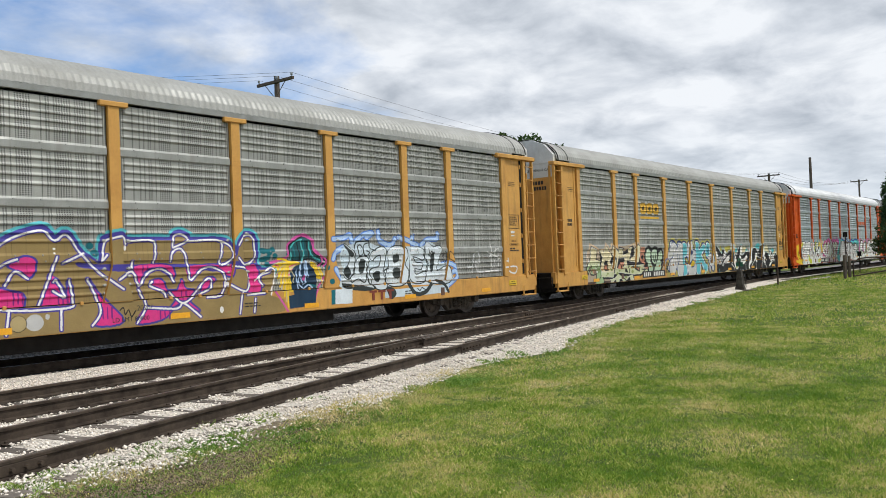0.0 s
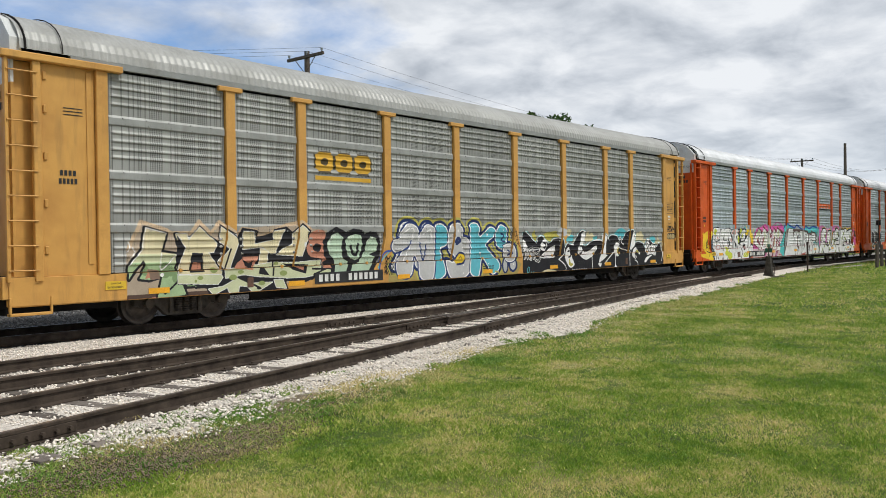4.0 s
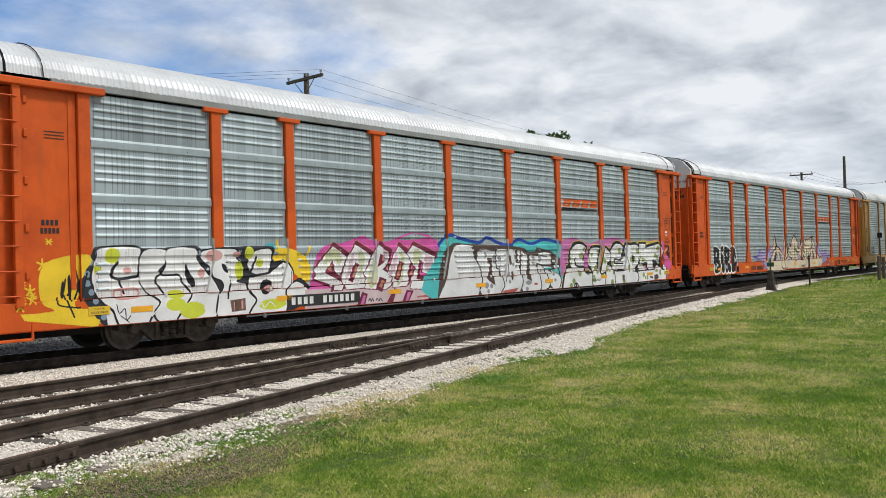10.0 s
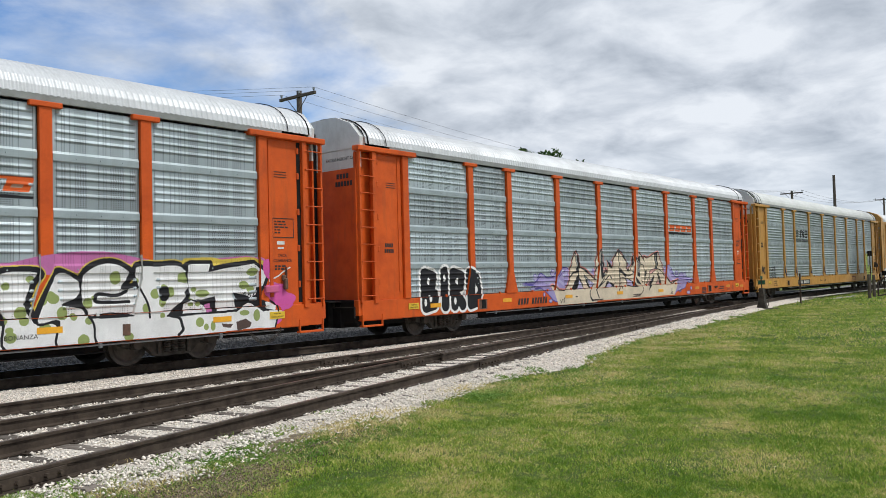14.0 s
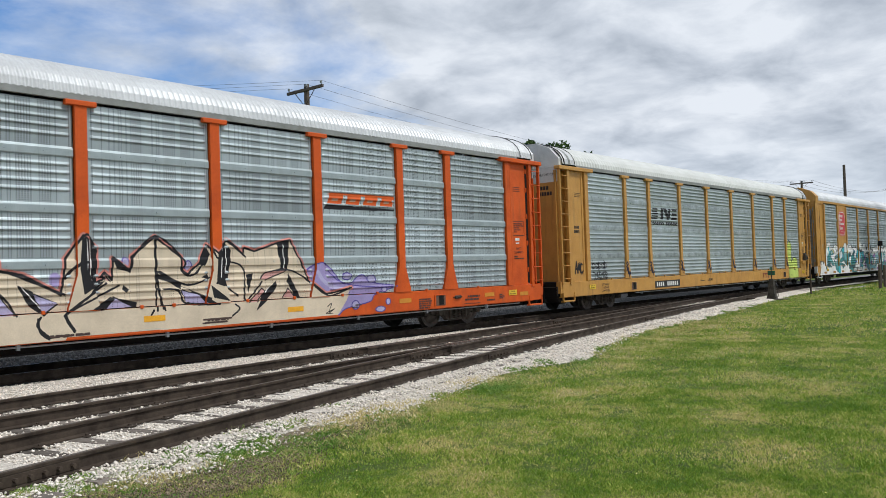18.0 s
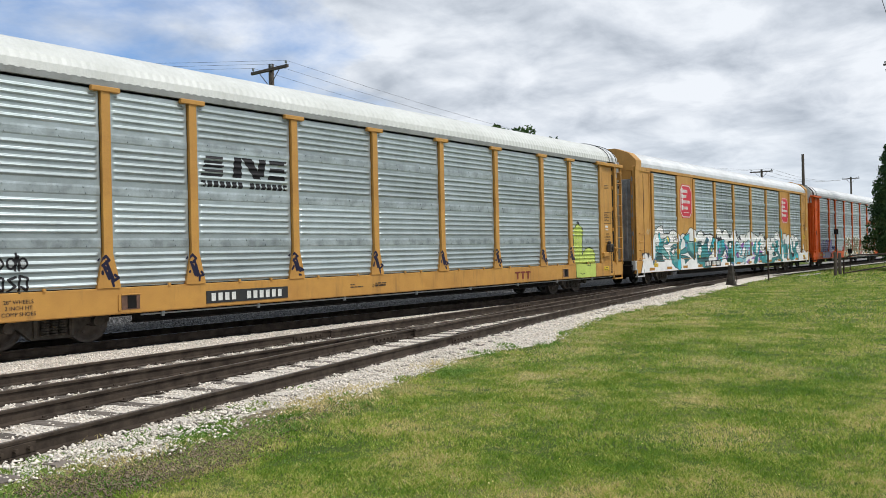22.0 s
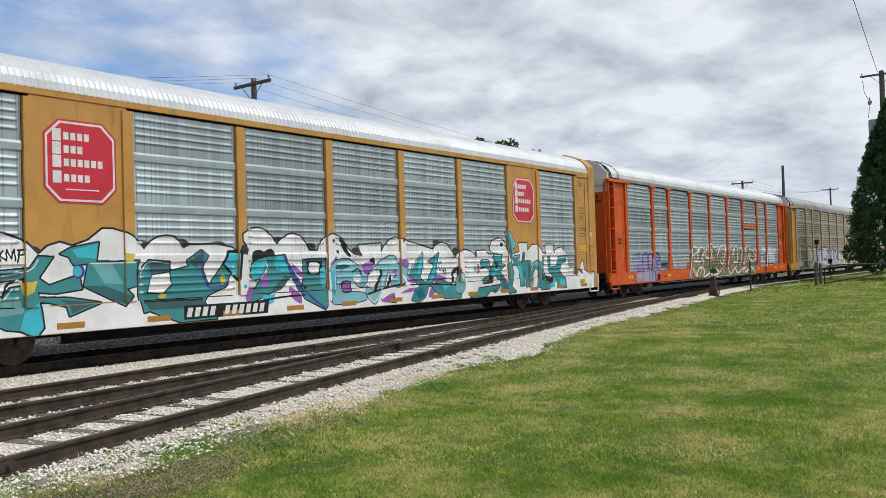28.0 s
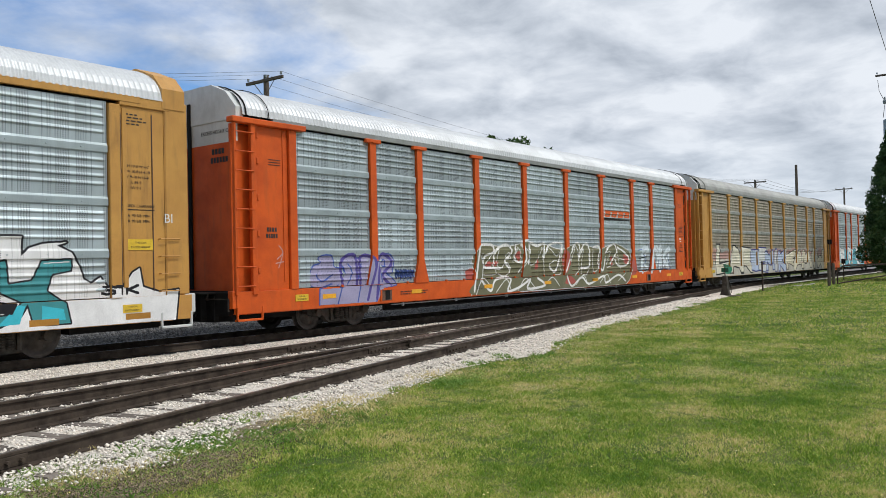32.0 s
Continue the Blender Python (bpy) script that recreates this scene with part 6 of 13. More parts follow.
    s.line(OLIVEY2, 17, 1, -84, 210, -66, 217, -42, 210, -36, 176, 9, 204, 38, 196, 30, 175, -8, 149, 50, 100, 53, 78, 26, 63, 11, 69, -31, 113, -47, 62, -75, 61, -89, 80, -80, 141, -84, 210)
    s.line(OLIVEY2, 17, 1, 46, 196, 69, 212, 96, 201, 99, 169, 82, 139, 52, 145, 41, 170, 46, 196)
    s.line(OLIVEY2, 17, 1, 83, 147, 122, 152, 139, 124, 129, 101, 89, 103, 83, 147)
    s.line(NAVY4, 10, 1, -387, 194, -368, 214, -334, 214, -312, 193, -308, 142, -315, 96, -327, 101, -337, 129, -342, 157, -366, 98, -399, 90, -420, 101, -392, 144, -387, 194)
    s.line(NAVY4, 10, 1, -300, 198, -282, 213, -258, 210, -250, 183, -250, 107, -257, 64, -287, 56, -307, 76, -305, 147, -300, 198)
    s.line(NAVY4, 10, 1, -250, 188, -234, 210, -203, 210, -185, 183, -192, 153, -218, 144, -212, 115, -200, 75, -227, 58, -248, 64, -249, 131, -250, 188)
    s.line(NAVY4, 10, 1, -182, 178, -174, 205, -145, 215, -122, 202, -119, 177, -139, 172, -99, 172, -72, 146, -74, 105, -103, 65, -150, 55, -182, 65, -197, 109, -168, 103, -161, 118, -180, 138, -182, 178)
    s.line(NAVY4, 10, 1, -84, 210, -66, 217, -42, 210, -36, 176, 9, 204, 38, 196, 30, 175, -8, 149, 50, 100, 53, 78, 26, 63, 11, 69, -31, 113, -47, 62, -75, 61, -89, 80, -80, 141, -84, 210)
    s.line(NAVY4, 10, 1, 46, 196, 69, 212, 96, 201, 99, 169, 82, 139, 52, 145, 41, 170, 46, 196)
    s.line(NAVY4, 10, 1, 83, 147, 122, 152, 139, 124, 129, 101, 89, 103, 83, 147)
    s.oval(0.85, 0.87, 0.17, 0.26, NAVY4)
    s.oval(1.26, 0.87, 0.24, 0.22, NAVY4)
    s.oval(0.85, 0.87, 0.10, 0.20, SILVER)
    s.oval(1.26, 0.88, 0.15, 0.16, SILVER)
    s.line(NAVY4, 5, 1, -387, 194, -368, 214, -334, 214, -312, 193, -308, 142, -315, 96, -327, 101, -337, 129, -342, 157, -366, 98, -399, 90, -420, 101, -392, 144, -387, 194)
    s.area(SILVER, 1, -387, 194, -368, 214, -334, 214, -312, 193, -308, 142, -315, 96, -327, 101, -337, 129, -342, 157, -366, 98, -399, 90, -420, 101, -392, 144)
    s.line(WHT, 1.8, 1, -387, 194, -368, 214, -334, 214, -312, 193, -308, 142, -315, 96, -327, 101, -337, 129, -342, 157, -366, 98, -399, 90, -420, 101, -392, 144, -387, 194)
    s.line(NAVY4, 5, 1, -300, 198, -282, 213, -258, 210, -250, 183, -250, 107, -257, 64, -287, 56, -307, 76, -305, 147, -300, 198)
    s.area(SILVER, 1, -300, 198, -282, 213, -258, 210, -250, 183, -250, 107, -257, 64, -287, 56, -307, 76, -305, 147)
    s.line(WHT, 1.8, 1, -300, 198, -282, 213, -258, 210, -250, 183, -250, 107, -257, 64, -287, 56, -307, 76, -305, 147, -300, 198)
    s.line(NAVY4, 5, 1, -250, 188, -234, 210, -203, 210, -185, 183, -192, 153, -218, 144, -212, 115, -200, 75, -227, 58, -248, 64, -249, 131, -250, 188)
    s.area(CYAN2, 1, -250, 188, -234, 210, -203, 210, -185, 183, -192, 153, -218, 144, -212, 115, -200, 75, -227, 58, -248, 64, -249, 131)
    s.line(WHT, 1.8, 1, -250, 188, -234, 210, -203, 210, -185, 183, -192, 153, -218, 144, -212, 115, -200, 75, -227, 58, -248, 64, -249, 131, -250, 188)
    s.line(NAVY4, 5, 1, -182, 178, -174, 205, -145, 215, -122, 202, -119, 177, -139, 172, -99, 172, -72, 146, -74, 105, -103, 65, -150, 55, -182, 65, -197, 109, -168, 103, -161, 118, -180, 138, -182, 178)
    s.area(SILVER, 1, -182, 178, -174, 205, -145, 215, -122, 202, -119, 177, -139, 172, -99, 172, -72, 146, -74, 105, -103, 65, -150, 55, -182, 65, -197, 109, -168, 103, -161, 118, -180, 138)
    s.line(WHT, 1.8, 1, -182, 178, -174, 205, -145, 215, -122, 202, -119, 177, -139, 172, -99, 172, -72, 146, -74, 105, -103, 65, -150, 55, -182, 65, -197, 109, -168, 103, -161, 118, -180, 138, -182, 178)
    s.line(NAVY4, 5, 1, -84, 210, -66, 217, -42, 210, -36, 176, 9, 204, 38, 196, 30, 175, -8, 149, 50, 100, 53, 78, 26, 63, 11, 69, -31, 113, -47, 62, -75, 61, -89, 80, -80, 141, -84, 210)
    s.area(CYAN2, 1, -84, 210, -66, 217, -42, 210, -36, 176, 9, 204, 38, 196, 30, 175, -8, 149, 50, 100, 53, 78, 26, 63, 11, 69, -31, 113, -47, 62, -75, 61, -89, 80, -80, 141)
    s.line(WHT, 1.8, 1, -84, 210, -66, 217, -42, 210, -36, 176, 9, 204, 38, 196, 30, 175, -8, 149, 50, 100, 53, 78, 26, 63, 11, 69, -31, 113, -47, 62, -75, 61, -89, 80, -80, 141, -84, 210)
    s.line(NAVY4, 5, 1, 46, 196, 69, 212, 96, 201, 99, 169, 82, 139, 52, 145, 41, 170, 46, 196)
    s.area(CYAN2, 1, 46, 196, 69, 212, 96, 201, 99, 169, 82, 139, 52, 145, 41, 170)
    s.line(WHT, 1.8, 1, 46, 196, 69, 212, 96, 201, 99, 169, 82, 139, 52, 145, 41, 170, 46, 196)
    s.line(NAVY4, 5, 1, 83, 147, 122, 152, 139, 124, 129, 101, 89, 103, 83, 147)
    s.area(SILVER, 1, 83, 147, 122, 152, 139, 124, 129, 101, 89, 103)
    s.line(WHT, 1.8, 1, 83, 147, 122, 152, 139, 124, 129, 101, 89, 103, 83, 147)
    s.dots(-3.97, 1.30, 0.7, 2.0, 50, 0.03, WHT, [SILVER, CYAN2])
    s.line(NAVY4, 4, 1, -364, 162, -352, 189, -335, 198)
    s.line(NAVY4, 5, 1, -156, 162, -146, 172, -136, 165, -153, 157)
    s.area(SUNNY, 1, -163, 112, -141, 130, -116, 122, -120, 101, -149, 97)
    s.line(NAVY4, 3, 1, -163, 112, -141, 130, -116, 122, -120, 101, -149, 97)
    s.line(INK, 1, 1, -145, 110, -137, 120, -128, 109)
    s.line(NAVY4, 3, 1, 72, 185, 84, 180, 72, 164, 87, 161)
    s.line(NAVY4, 3, 1, 106, 133, 121, 124, 105, 119)
    s.line(INK, 1.0, 1, 112, 201, 124, 191, 132, 204, 144, 190)
    s.line(INK, 1.0, 1, 115, 189, 127, 179, 137, 192, 148, 178)
    s.line(INK, 1.0, 1, 118, 177, 131, 167, 141, 180, 153, 166)
    s.line(INK, 1.0, 1, 120, 165, 135, 155, 146, 167, 157, 153)
    s.line(INK, 1.0, 1, 123, 153, 138, 143, 150, 155, 162, 141)
    s.line(OLIVEY, 2, 1, -351, 70, -337, 66)
    s.line(OLIVEY, 2, 1, -329, 59, -314, 55)
    s.line(OLIVEY, 2, 1, 32, 71, 52, 67)
    s.line(OLIVEY, 2, 1, 86, 60, 106, 56)
    s.area(OLIVEY, 1, 239, 166, 248, 196, 267, 163)
    s.area(OLIVEY, 1, 316, 186, 389, 192, 397, 169, 351, 161, 337, 154, 311, 175)
    s.area(CYAN, 1, 436, 158, 486, 160, 490, 178, 454, 179)
    s.area(CREAM2, 1, 486, 155, 518, 178, 535, 183, 497, 149)
    s.area(CREAM2, 1, 570, 157, 590, 192, 601, 181, 622, 187, 633, 163)
    s.area(CYAN, 1, 519, 183, 543, 195, 571, 192, 562, 177)
    s.area(CYAN, 1, 624, 171, 654, 175, 648, 158)
    s.area(OLIVEY, 1, 199, 163, 219, 146, 207, 138)
    s.oval(8.36, 1.83, 0.36, 0.21, CYAN)
    s.oval(4.17, 1.89, 0.30, 0.14, GREYP)
    s.oval(4.62, 1.88, 0.17, 0.12, CREAM2)
    s.area(CYAN, 1, 789, 175, 795, 194, 825, 204, 860, 195, 869, 176, 851, 165)
    s.area(CREAM2, 1, 943, 154, 959, 183, 994, 192, 1017, 178, 1019, 162, 1037, 159, 1019, 145)
    s.area(CYAN, 1, 1075, 167, 1117, 170, 1116, 140, 1077, 137)
    s.area(CREAM2, 1, 1116, 145, 1136, 159, 1146, 183, 1152, 158, 1186, 150, 1186, 133)
    s.line(CYAN, 5, 1, 188, 184, 200, 189, 216, 183, 264, 152, 272, 169, 298, 175, 337, 152, 369, 166, 417, 166, 428, 137, 446, 151, 489, 144, 497, 154, 540, 192, 569, 187, 551, 153, 572, 139, 630, 158, 690, 156, 708, 136, 694, 180, 722, 174, 728, 162, 754, 176, 787, 177, 812, 168, 821, 145, 827, 172, 846, 160, 878, 189, 927, 196, 951, 170, 914, 127, 943, 145, 978, 151, 1013, 143, 1034, 124, 1045, 156, 1072, 156, 1133, 130, 1151, 146, 1174, 128, 1179, 99)
    s.line(WHT, 3.2, 1, 188, 184, 200, 189, 216, 183, 264, 152, 272, 169, 298, 175, 337, 152, 369, 166, 417, 166, 428, 137, 446, 151, 489, 144, 497, 154, 540, 192, 569, 187, 551, 153, 572, 139, 630, 158, 690, 156, 708, 136, 694, 180, 722, 174, 728, 162, 754, 176, 787, 177, 812, 168, 821, 145, 827, 172, 846, 160, 878, 189, 927, 196, 951, 170, 914, 127, 943, 145, 978, 151, 1013, 143, 1034, 124, 1045, 156, 1072, 156, 1133, 130, 1151, 146, 1174, 128, 1179, 99)
    s.area(INK, 1, 188, 184, 200, 189, 216, 183, 264, 152, 272, 169, 298, 175, 337, 152, 369, 166, 417, 166, 428, 137, 446, 151, 489, 144, 497, 154, 540, 192, 569, 187, 551, 153, 572, 139, 630, 158, 690, 156, 708, 136, 694, 180, 722, 174, 728, 162, 754, 176, 787, 177, 812, 168, 821, 145, 827, 172, 846, 160, 878, 189, 927, 196, 951, 170, 914, 127, 943, 145, 978, 151, 1013, 143, 1034, 124, 1045, 156, 1072, 156, 1133, 130, 1151, 146, 1174, 128, 1179, 99, 1166, 45, 941, 39, 764, 41, 278, 43, 185, 43)
    s.area(WHT, 1, 188, 167, 211, 144, 199, 132, 187, 134)
    s.area(WHT, 1, 286, 139, 298, 160, 317, 165, 326, 146, 317, 132, 301, 128)
    s.area(WHT, 1, 294, 112, 332, 132, 369, 145, 374, 131, 355, 108)
    s.area(WHT, 1, 437, 90, 429, 119, 445, 137, 466, 131, 476, 102, 492, 77, 464, 67)
    s.area(WHT, 1, 522, 128, 539, 153, 548, 182, 573, 193, 568, 162, 554, 142, 558, 123, 588, 121, 647, 141, 648, 124, 606, 101, 565, 92, 528, 108)
    s.line(INK, 3, 1, 306, 155, 319, 151, 314, 137, 307, 140)
    s.line(INK, 3, 1, 445, 123, 460, 125, 467, 108, 454, 104)
    s.line(INK, 3, 1, 536, 141, 553, 138, 549, 118, 536, 115)
    s.line(WHT, 1.8, 1, 391, 98, 435, 73, 428, 44)
    s.line(WHT, 1.8, 1, 425, 133, 418, 112, 391, 98)
    s.line(WHT, 1.8, 1, 611, 104, 616, 48)
    s.line(WHT, 1.8, 1, 286, 139, 281, 108, 359, 106, 354, 113)
    s.area(CREAM2, 1, 276, 45, 300, 63, 344, 65, 386, 56, 357, 46)
    s.area(OLIVEY, 1, 459, 99, 468, 84, 483, 80, 470, 71, 456, 79)
    s.area(OLIVEY, 1, 623, 112, 638, 122, 632, 114)
    s.area(WHT, 1, 694, 179, 720, 171, 710, 149, 709, 109, 723, 104, 679, 84, 660, 83, 691, 130, 700, 153)
    s.area(WHT, 1, 780, 130, 788, 146, 805, 151, 820, 141, 817, 116, 806, 100, 787, 102)
    s.area(WHT, 1, 896, 134, 927, 195, 951, 170, 914, 127, 895, 123)
    s.area(WHT, 1, 916, 98, 919, 122, 938, 130, 962, 125, 980, 110, 972, 99, 942, 101, 937, 88)
    s.area(WHT, 1, 1038, 91, 1084, 98, 1057, 86, 1027, 69, 1017, 74)
    s.area(WHT, 1, 778, 46, 781, 68, 814, 43)
    s.area(WHT, 1, 653, 76, 678, 76, 671, 63)
    s.area(WHT, 1, 1034, 117, 1048, 159, 1069, 153, 1074, 132, 1099, 145, 1122, 140, 1121, 121, 1112, 95, 1076, 103, 1044, 98)
    s.area(OLIVEY, 1, 802, 108, 805, 129, 815, 131, 811, 110)
    s.area(OLIVEY, 1, 943, 117, 965, 120, 977, 113, 962, 108)
    s.area(INK, 1, 938, 115, 977, 101, 942, 99)
    s.line(INK, 3, 1, 806, 106, 817, 120, 819, 137)
    s.line(WHT, 2, 1, 701, 74, 767, 112, 782, 103, 781, 68)
    s.line(WHT, 2, 1, 820, 141, 828, 128, 884, 119, 895, 106, 896, 47)
    s.line(WHT, 2, 1, 942, 97, 950, 92, 937, 81, 959, 73, 963, 44)
    s.line(WHT, 2, 1, 825, 170, 846, 144, 853, 144)
    s.line(WHT, 2, 1, 1174, 123, 1179, 103, 1169, 74)
    s.line(INK, 1.8, 0, 1046, 100, 1049, 149)
    s.line(INK, 1.8, 0, 1037, 143, 1048, 155, 1069, 151, 1063, 132, 1050, 128, 1068, 111)
    s.line(INK, 1.8, 0, 1080, 128, 1081, 109)
    s.line(INK, 1.8, 0, 1071, 127, 1091, 129)
    s.line(INK, 1.8, 0, 1068, 110, 1090, 111)
    s.line(INK, 1.8, 0, 1101, 93, 1104, 140)
    s.line(INK, 1.8, 0, 1099, 138, 1119, 140, 1118, 123, 1104, 119)
    s.line(WHT, 1.2, 0, 1064, 59, 1072, 52)
    s.line(WHT, 1.2, 0, 1072, 60, 1064, 51)
    s.line(WHT, 1.2, 0, 1078, 51, 1089, 58, 1097, 50)
    s.line(WHT, 1.2, 0, 1100, 49, 1106, 57, 1111, 49)
    s.line(WHT, 1.2, 0, 1114, 66, 1126, 67, 1119, 48)
    s.line(WHT, 1.2, 0, 1140, 59, 1148, 52)
    s.line(WHT, 1.2, 0, 1148, 59, 1140, 52)
    s.line(WHT, 1.2, 0, 1091, 45, 1114, 45)
    s.oval(9.37, 0.58, 0.06, 0.04, INK)
    s.oval(9.64, 0.57, 0.04, 0.05, INK)
    s.oval(9.91, 0.58, 0.05, 0.04, INK)
    s.oval(10.18, 0.58, 0.07, 0.05, INK)
    s.line(WHT, 0.9, 1, 476, 49, 480, 62, 484, 50)
    s.line(WHT, 0.9, 1, 487, 50, 491, 62, 495, 51)
    s.line(WHT, 0.9, 1, 498, 50, 502, 62, 506, 52)
    s.line(WHT, 0.9, 1, 509, 51, 513, 62, 517, 52)
    s.line(WHT, 0.9, 1, 520, 51, 524, 62, 528, 53)
    s.line(WHT, 0.9, 1, 531, 52, 535, 63, 540, 53)
    s.line(WHT, 0.9, 1, 543, 53, 547, 63, 551, 54)
    s.line(WHT, 0.9, 1, 554, 53, 558, 63, 563, 55)
    s.line(WHT, 0.9, 1, 566, 54, 570, 63, 575, 55)
    s.line(CYAN, 1.1, 1, 203, 46, 207, 75, 217, 74, 215, 62, 205, 59)
    s.line(CYAN, 1.1, 1, 220, 47, 227, 61, 228, 47)
    s.line(CYAN, 1.1, 1, 235, 47, 241, 62, 241, 47, 259, 50)
    s.line(WHT, 4.5, 1, 191, 134, 190, 105)
    s.line(WHT, 4.5, 1, 205, 133, 206, 104)
    s.line(WHT, 4.5, 1, 216, 133, 217, 105)
    s.line(WHT, 4.5, 1, 226, 135, 226, 101)
    s.line(WHT, 4.5, 1, 226, 135, 239, 136, 240, 104)
    s.line(WHT, 4.5, 1, 249, 136, 276, 137)
    s.line(WHT, 4.5, 1, 251, 136, 250, 102, 273, 96, 275, 122, 263, 120)
    s.line(INK, 2, 1, 191, 134, 190, 105)
    s.line(INK, 2, 1, 205, 133, 206, 104)
    s.line(INK, 2, 1, 216, 133, 217, 105)
    s.line(INK, 2, 1, 226, 135, 226, 101)
    s.line(INK, 2, 1, 226, 135, 239, 136, 240, 104)
    s.line(INK, 2, 1, 249, 136, 276, 137)
    s.line(INK, 2, 1, 251, 136, 250, 102, 273, 96, 275, 122, 263, 120)
    s.area(SALM3, 1, -690, 187, -658, 195, -641, 177, -649, 120, -665, 140, -704, 141)
    s.oval(-6.73, 1.53, 0.11, 0.10, DKBR)
    s.oval(-6.73, 1.53, 0.05, 0.05, SALM3)
    s.area(DKBR, 1, -888, 163, -871, 163, -841, 143, -855, 107, -860, 101, -890, 113)
    s.area(SALM3, 1, -889, 138, -857, 128, -862, 105, -890, 114)
    s.area(GRN, 0, -890, 99, -842, 100, -744, 89, -749, 78, -820, 78, -890, 84)
    s.line(INK, 4.0, 0, -891, 81, -829, 80, -804, 71, -859, 47, -870, 60, -891, 67, -891, 81)
    s.area(PALEG, 0, -891, 81, -829, 80, -804, 71, -859, 47, -870, 60, -891, 67)
    s.line(INK, 4.0, 0, -800, 81, -775, 79, -766, 60, -796, 68, -800, 81)
    s.area(PALEG, 0, -800, 81, -775, 79, -766, 60, -796, 68)
    s.line(INK, 4.0, 0, -882, 192, -847, 190, -848, 176, -823, 179, -767, 196, -779, 182, -808, 135, -823, 135, -803, 156, -830, 161, -848, 111, -858, 106, -840, 146, -873, 155, -871, 172, -882, 192)
    s.area(PALEY, 0, -882, 192, -847, 190, -848, 176, -823, 179, -767, 196, -779, 182, -808, 135, -823, 135, -803, 156, -830, 161, -848, 111, -858, 106, -840, 146, -873, 155, -871, 172)
    s.line(INK, 4.0, 0, -763, 187, -751, 181, -719, 204, -695, 187, -712, 156, -701, 126, -724, 131, -740, 122, -801, 120, -793, 149, -770, 155, -763, 187)
    s.area(PALEY, 0, -763, 187, -751, 181, -719, 204, -695, 187, -712, 156, -701, 126, -724, 131, -740, 122, -801, 120, -793, 149, -770, 155)
    s.area(DKBR, 1, -776, 141, -756, 160, -759, 143)
    s.area(DKBR, 1, -730, 132, -711, 161, -710, 114)
    s.line(INK, 3.5, 1, -766, 167, -793, 137)
    s.line(WHT2, 1.6, 1, -723, 200, -730, 144)
    s.line(WHT2, 1.6, 1, -760, 184, -767, 160, -793, 142)
    s.line(WHT2, 1.6, 1, -879, 189, -868, 167, -836, 151)
    s.line(INK, 4.0, 0, -809, 119, -740, 122, -665, 119, -660, 101, -695, 84, -742, 100, -800, 113, -809, 119)
    s.area(PALEG, 0, -809, 119, -740, 122, -665, 119, -660, 101, -695, 84, -742, 100, -800, 113)
    s.line(INK, 4, 1, -842, 100, -824, 112, -815, 96, -749, 87)
    s.area(INK, 1, -849, 100, -833, 110, -813, 100, -820, 92)
    s.area(INK, 0, -1044, 190, -1017, 175, -993, 205, -947, 168, -943, 209, -897, 178, -887, 200, -847, 195, -849, 178, -804, 185, -800, 197, -764, 203, -743, 189, -719, 212, -689, 194, -713, 156, -697, 132, -656, 126, -659, 88, -708, 73, -768, 77, -804, 54, -862, 54, -902, 54, -929, 61, -966, 55, -977, 70, -1012, 80, -1046, 82)
    s.area(SALM3, 1, -707, 158, -668, 178, -637, 170, -643, 140, -620, 108, -654, 89, -657, 126, -697, 132)
    s.oval(-6.71, 1.53, 0.13, 0.10, INK)
    s.oval(-6.42, 1.16, 0.13, 0.06, INK)
    s.line(WHT2, 1.4, 0, -1044, 187, -1021, 186, -1019, 172, -993, 200, -949, 166, -958, 147, -972, 147, -939, 103, -945, 99, -1046, 104, -1039, 126, -1024, 157, -1044, 187)
    s.area(PALEY, 0, -1044, 187, -1021, 186, -1019, 172, -993, 200, -949, 166, -958, 147, -972, 147, -939, 103, -945, 99, -1046, 104, -1039, 126, -1024, 157)
    s.line(WHT2, 1.4, 0, -1046, 101, -943, 99, -939, 93, -951, 79, -1046, 85, -1046, 101)
    s.area(PALEG, 0, -1046, 101, -943, 99, -939, 93, -951, 79, -1046, 85)
    s.line(WHT2, 1.4, 0, -940, 201, -896, 173, -919, 121, -924, 106, -935, 110, -950, 126, -921, 153, -936, 167, -942, 168, -940, 201)
    s.area(PALEY, 0, -940, 201, -896, 173, -919, 121, -924, 106, -935, 110, -950, 126, -921, 153, -936, 167, -942, 168)
    s.line(WHT2, 1.4, 0, -882, 192, -853, 190, -851, 163, -800, 172, -799, 192, -768, 196, -796, 142, -809, 141, -830, 157, -883, 152, -882, 192)
    s.area(PALEY, 0, -882, 192, -853, 190, -851, 163, -800, 172, -799, 192, -768, 196, -796, 142, -809, 141, -830, 157, -883, 152)
    s.line(WHT2, 1.4, 0, -835, 155, -816, 147, -819, 120, -842, 117, -835, 155)
    s.area(PALEY, 0, -835, 155, -816, 147, -819, 120, -842, 117)
    s.line(WHT2, 1.4, 0, -744, 186, -719, 205, -696, 191, -722, 134, -792, 139, -774, 151, -744, 163, -744, 186)
    s.area(PALEY, 0, -744, 186, -719, 205, -696, 191, -722, 134, -792, 139, -774, 151, -744, 163)
    s.line(WHT2, 1.4, 0, -933, 110, -842, 117, -802, 122, -756, 119, -660, 123, -667, 90, -713, 84, -758, 84, -803, 88, -845, 91, -885, 97, -932, 91, -933, 110)
    s.area(PALEG, 0, -933, 110, -842, 117, -802, 122, -756, 119, -660, 123, -667, 90, -713, 84, -758, 84, -803, 88, -845, 91, -885, 97, -932, 91)
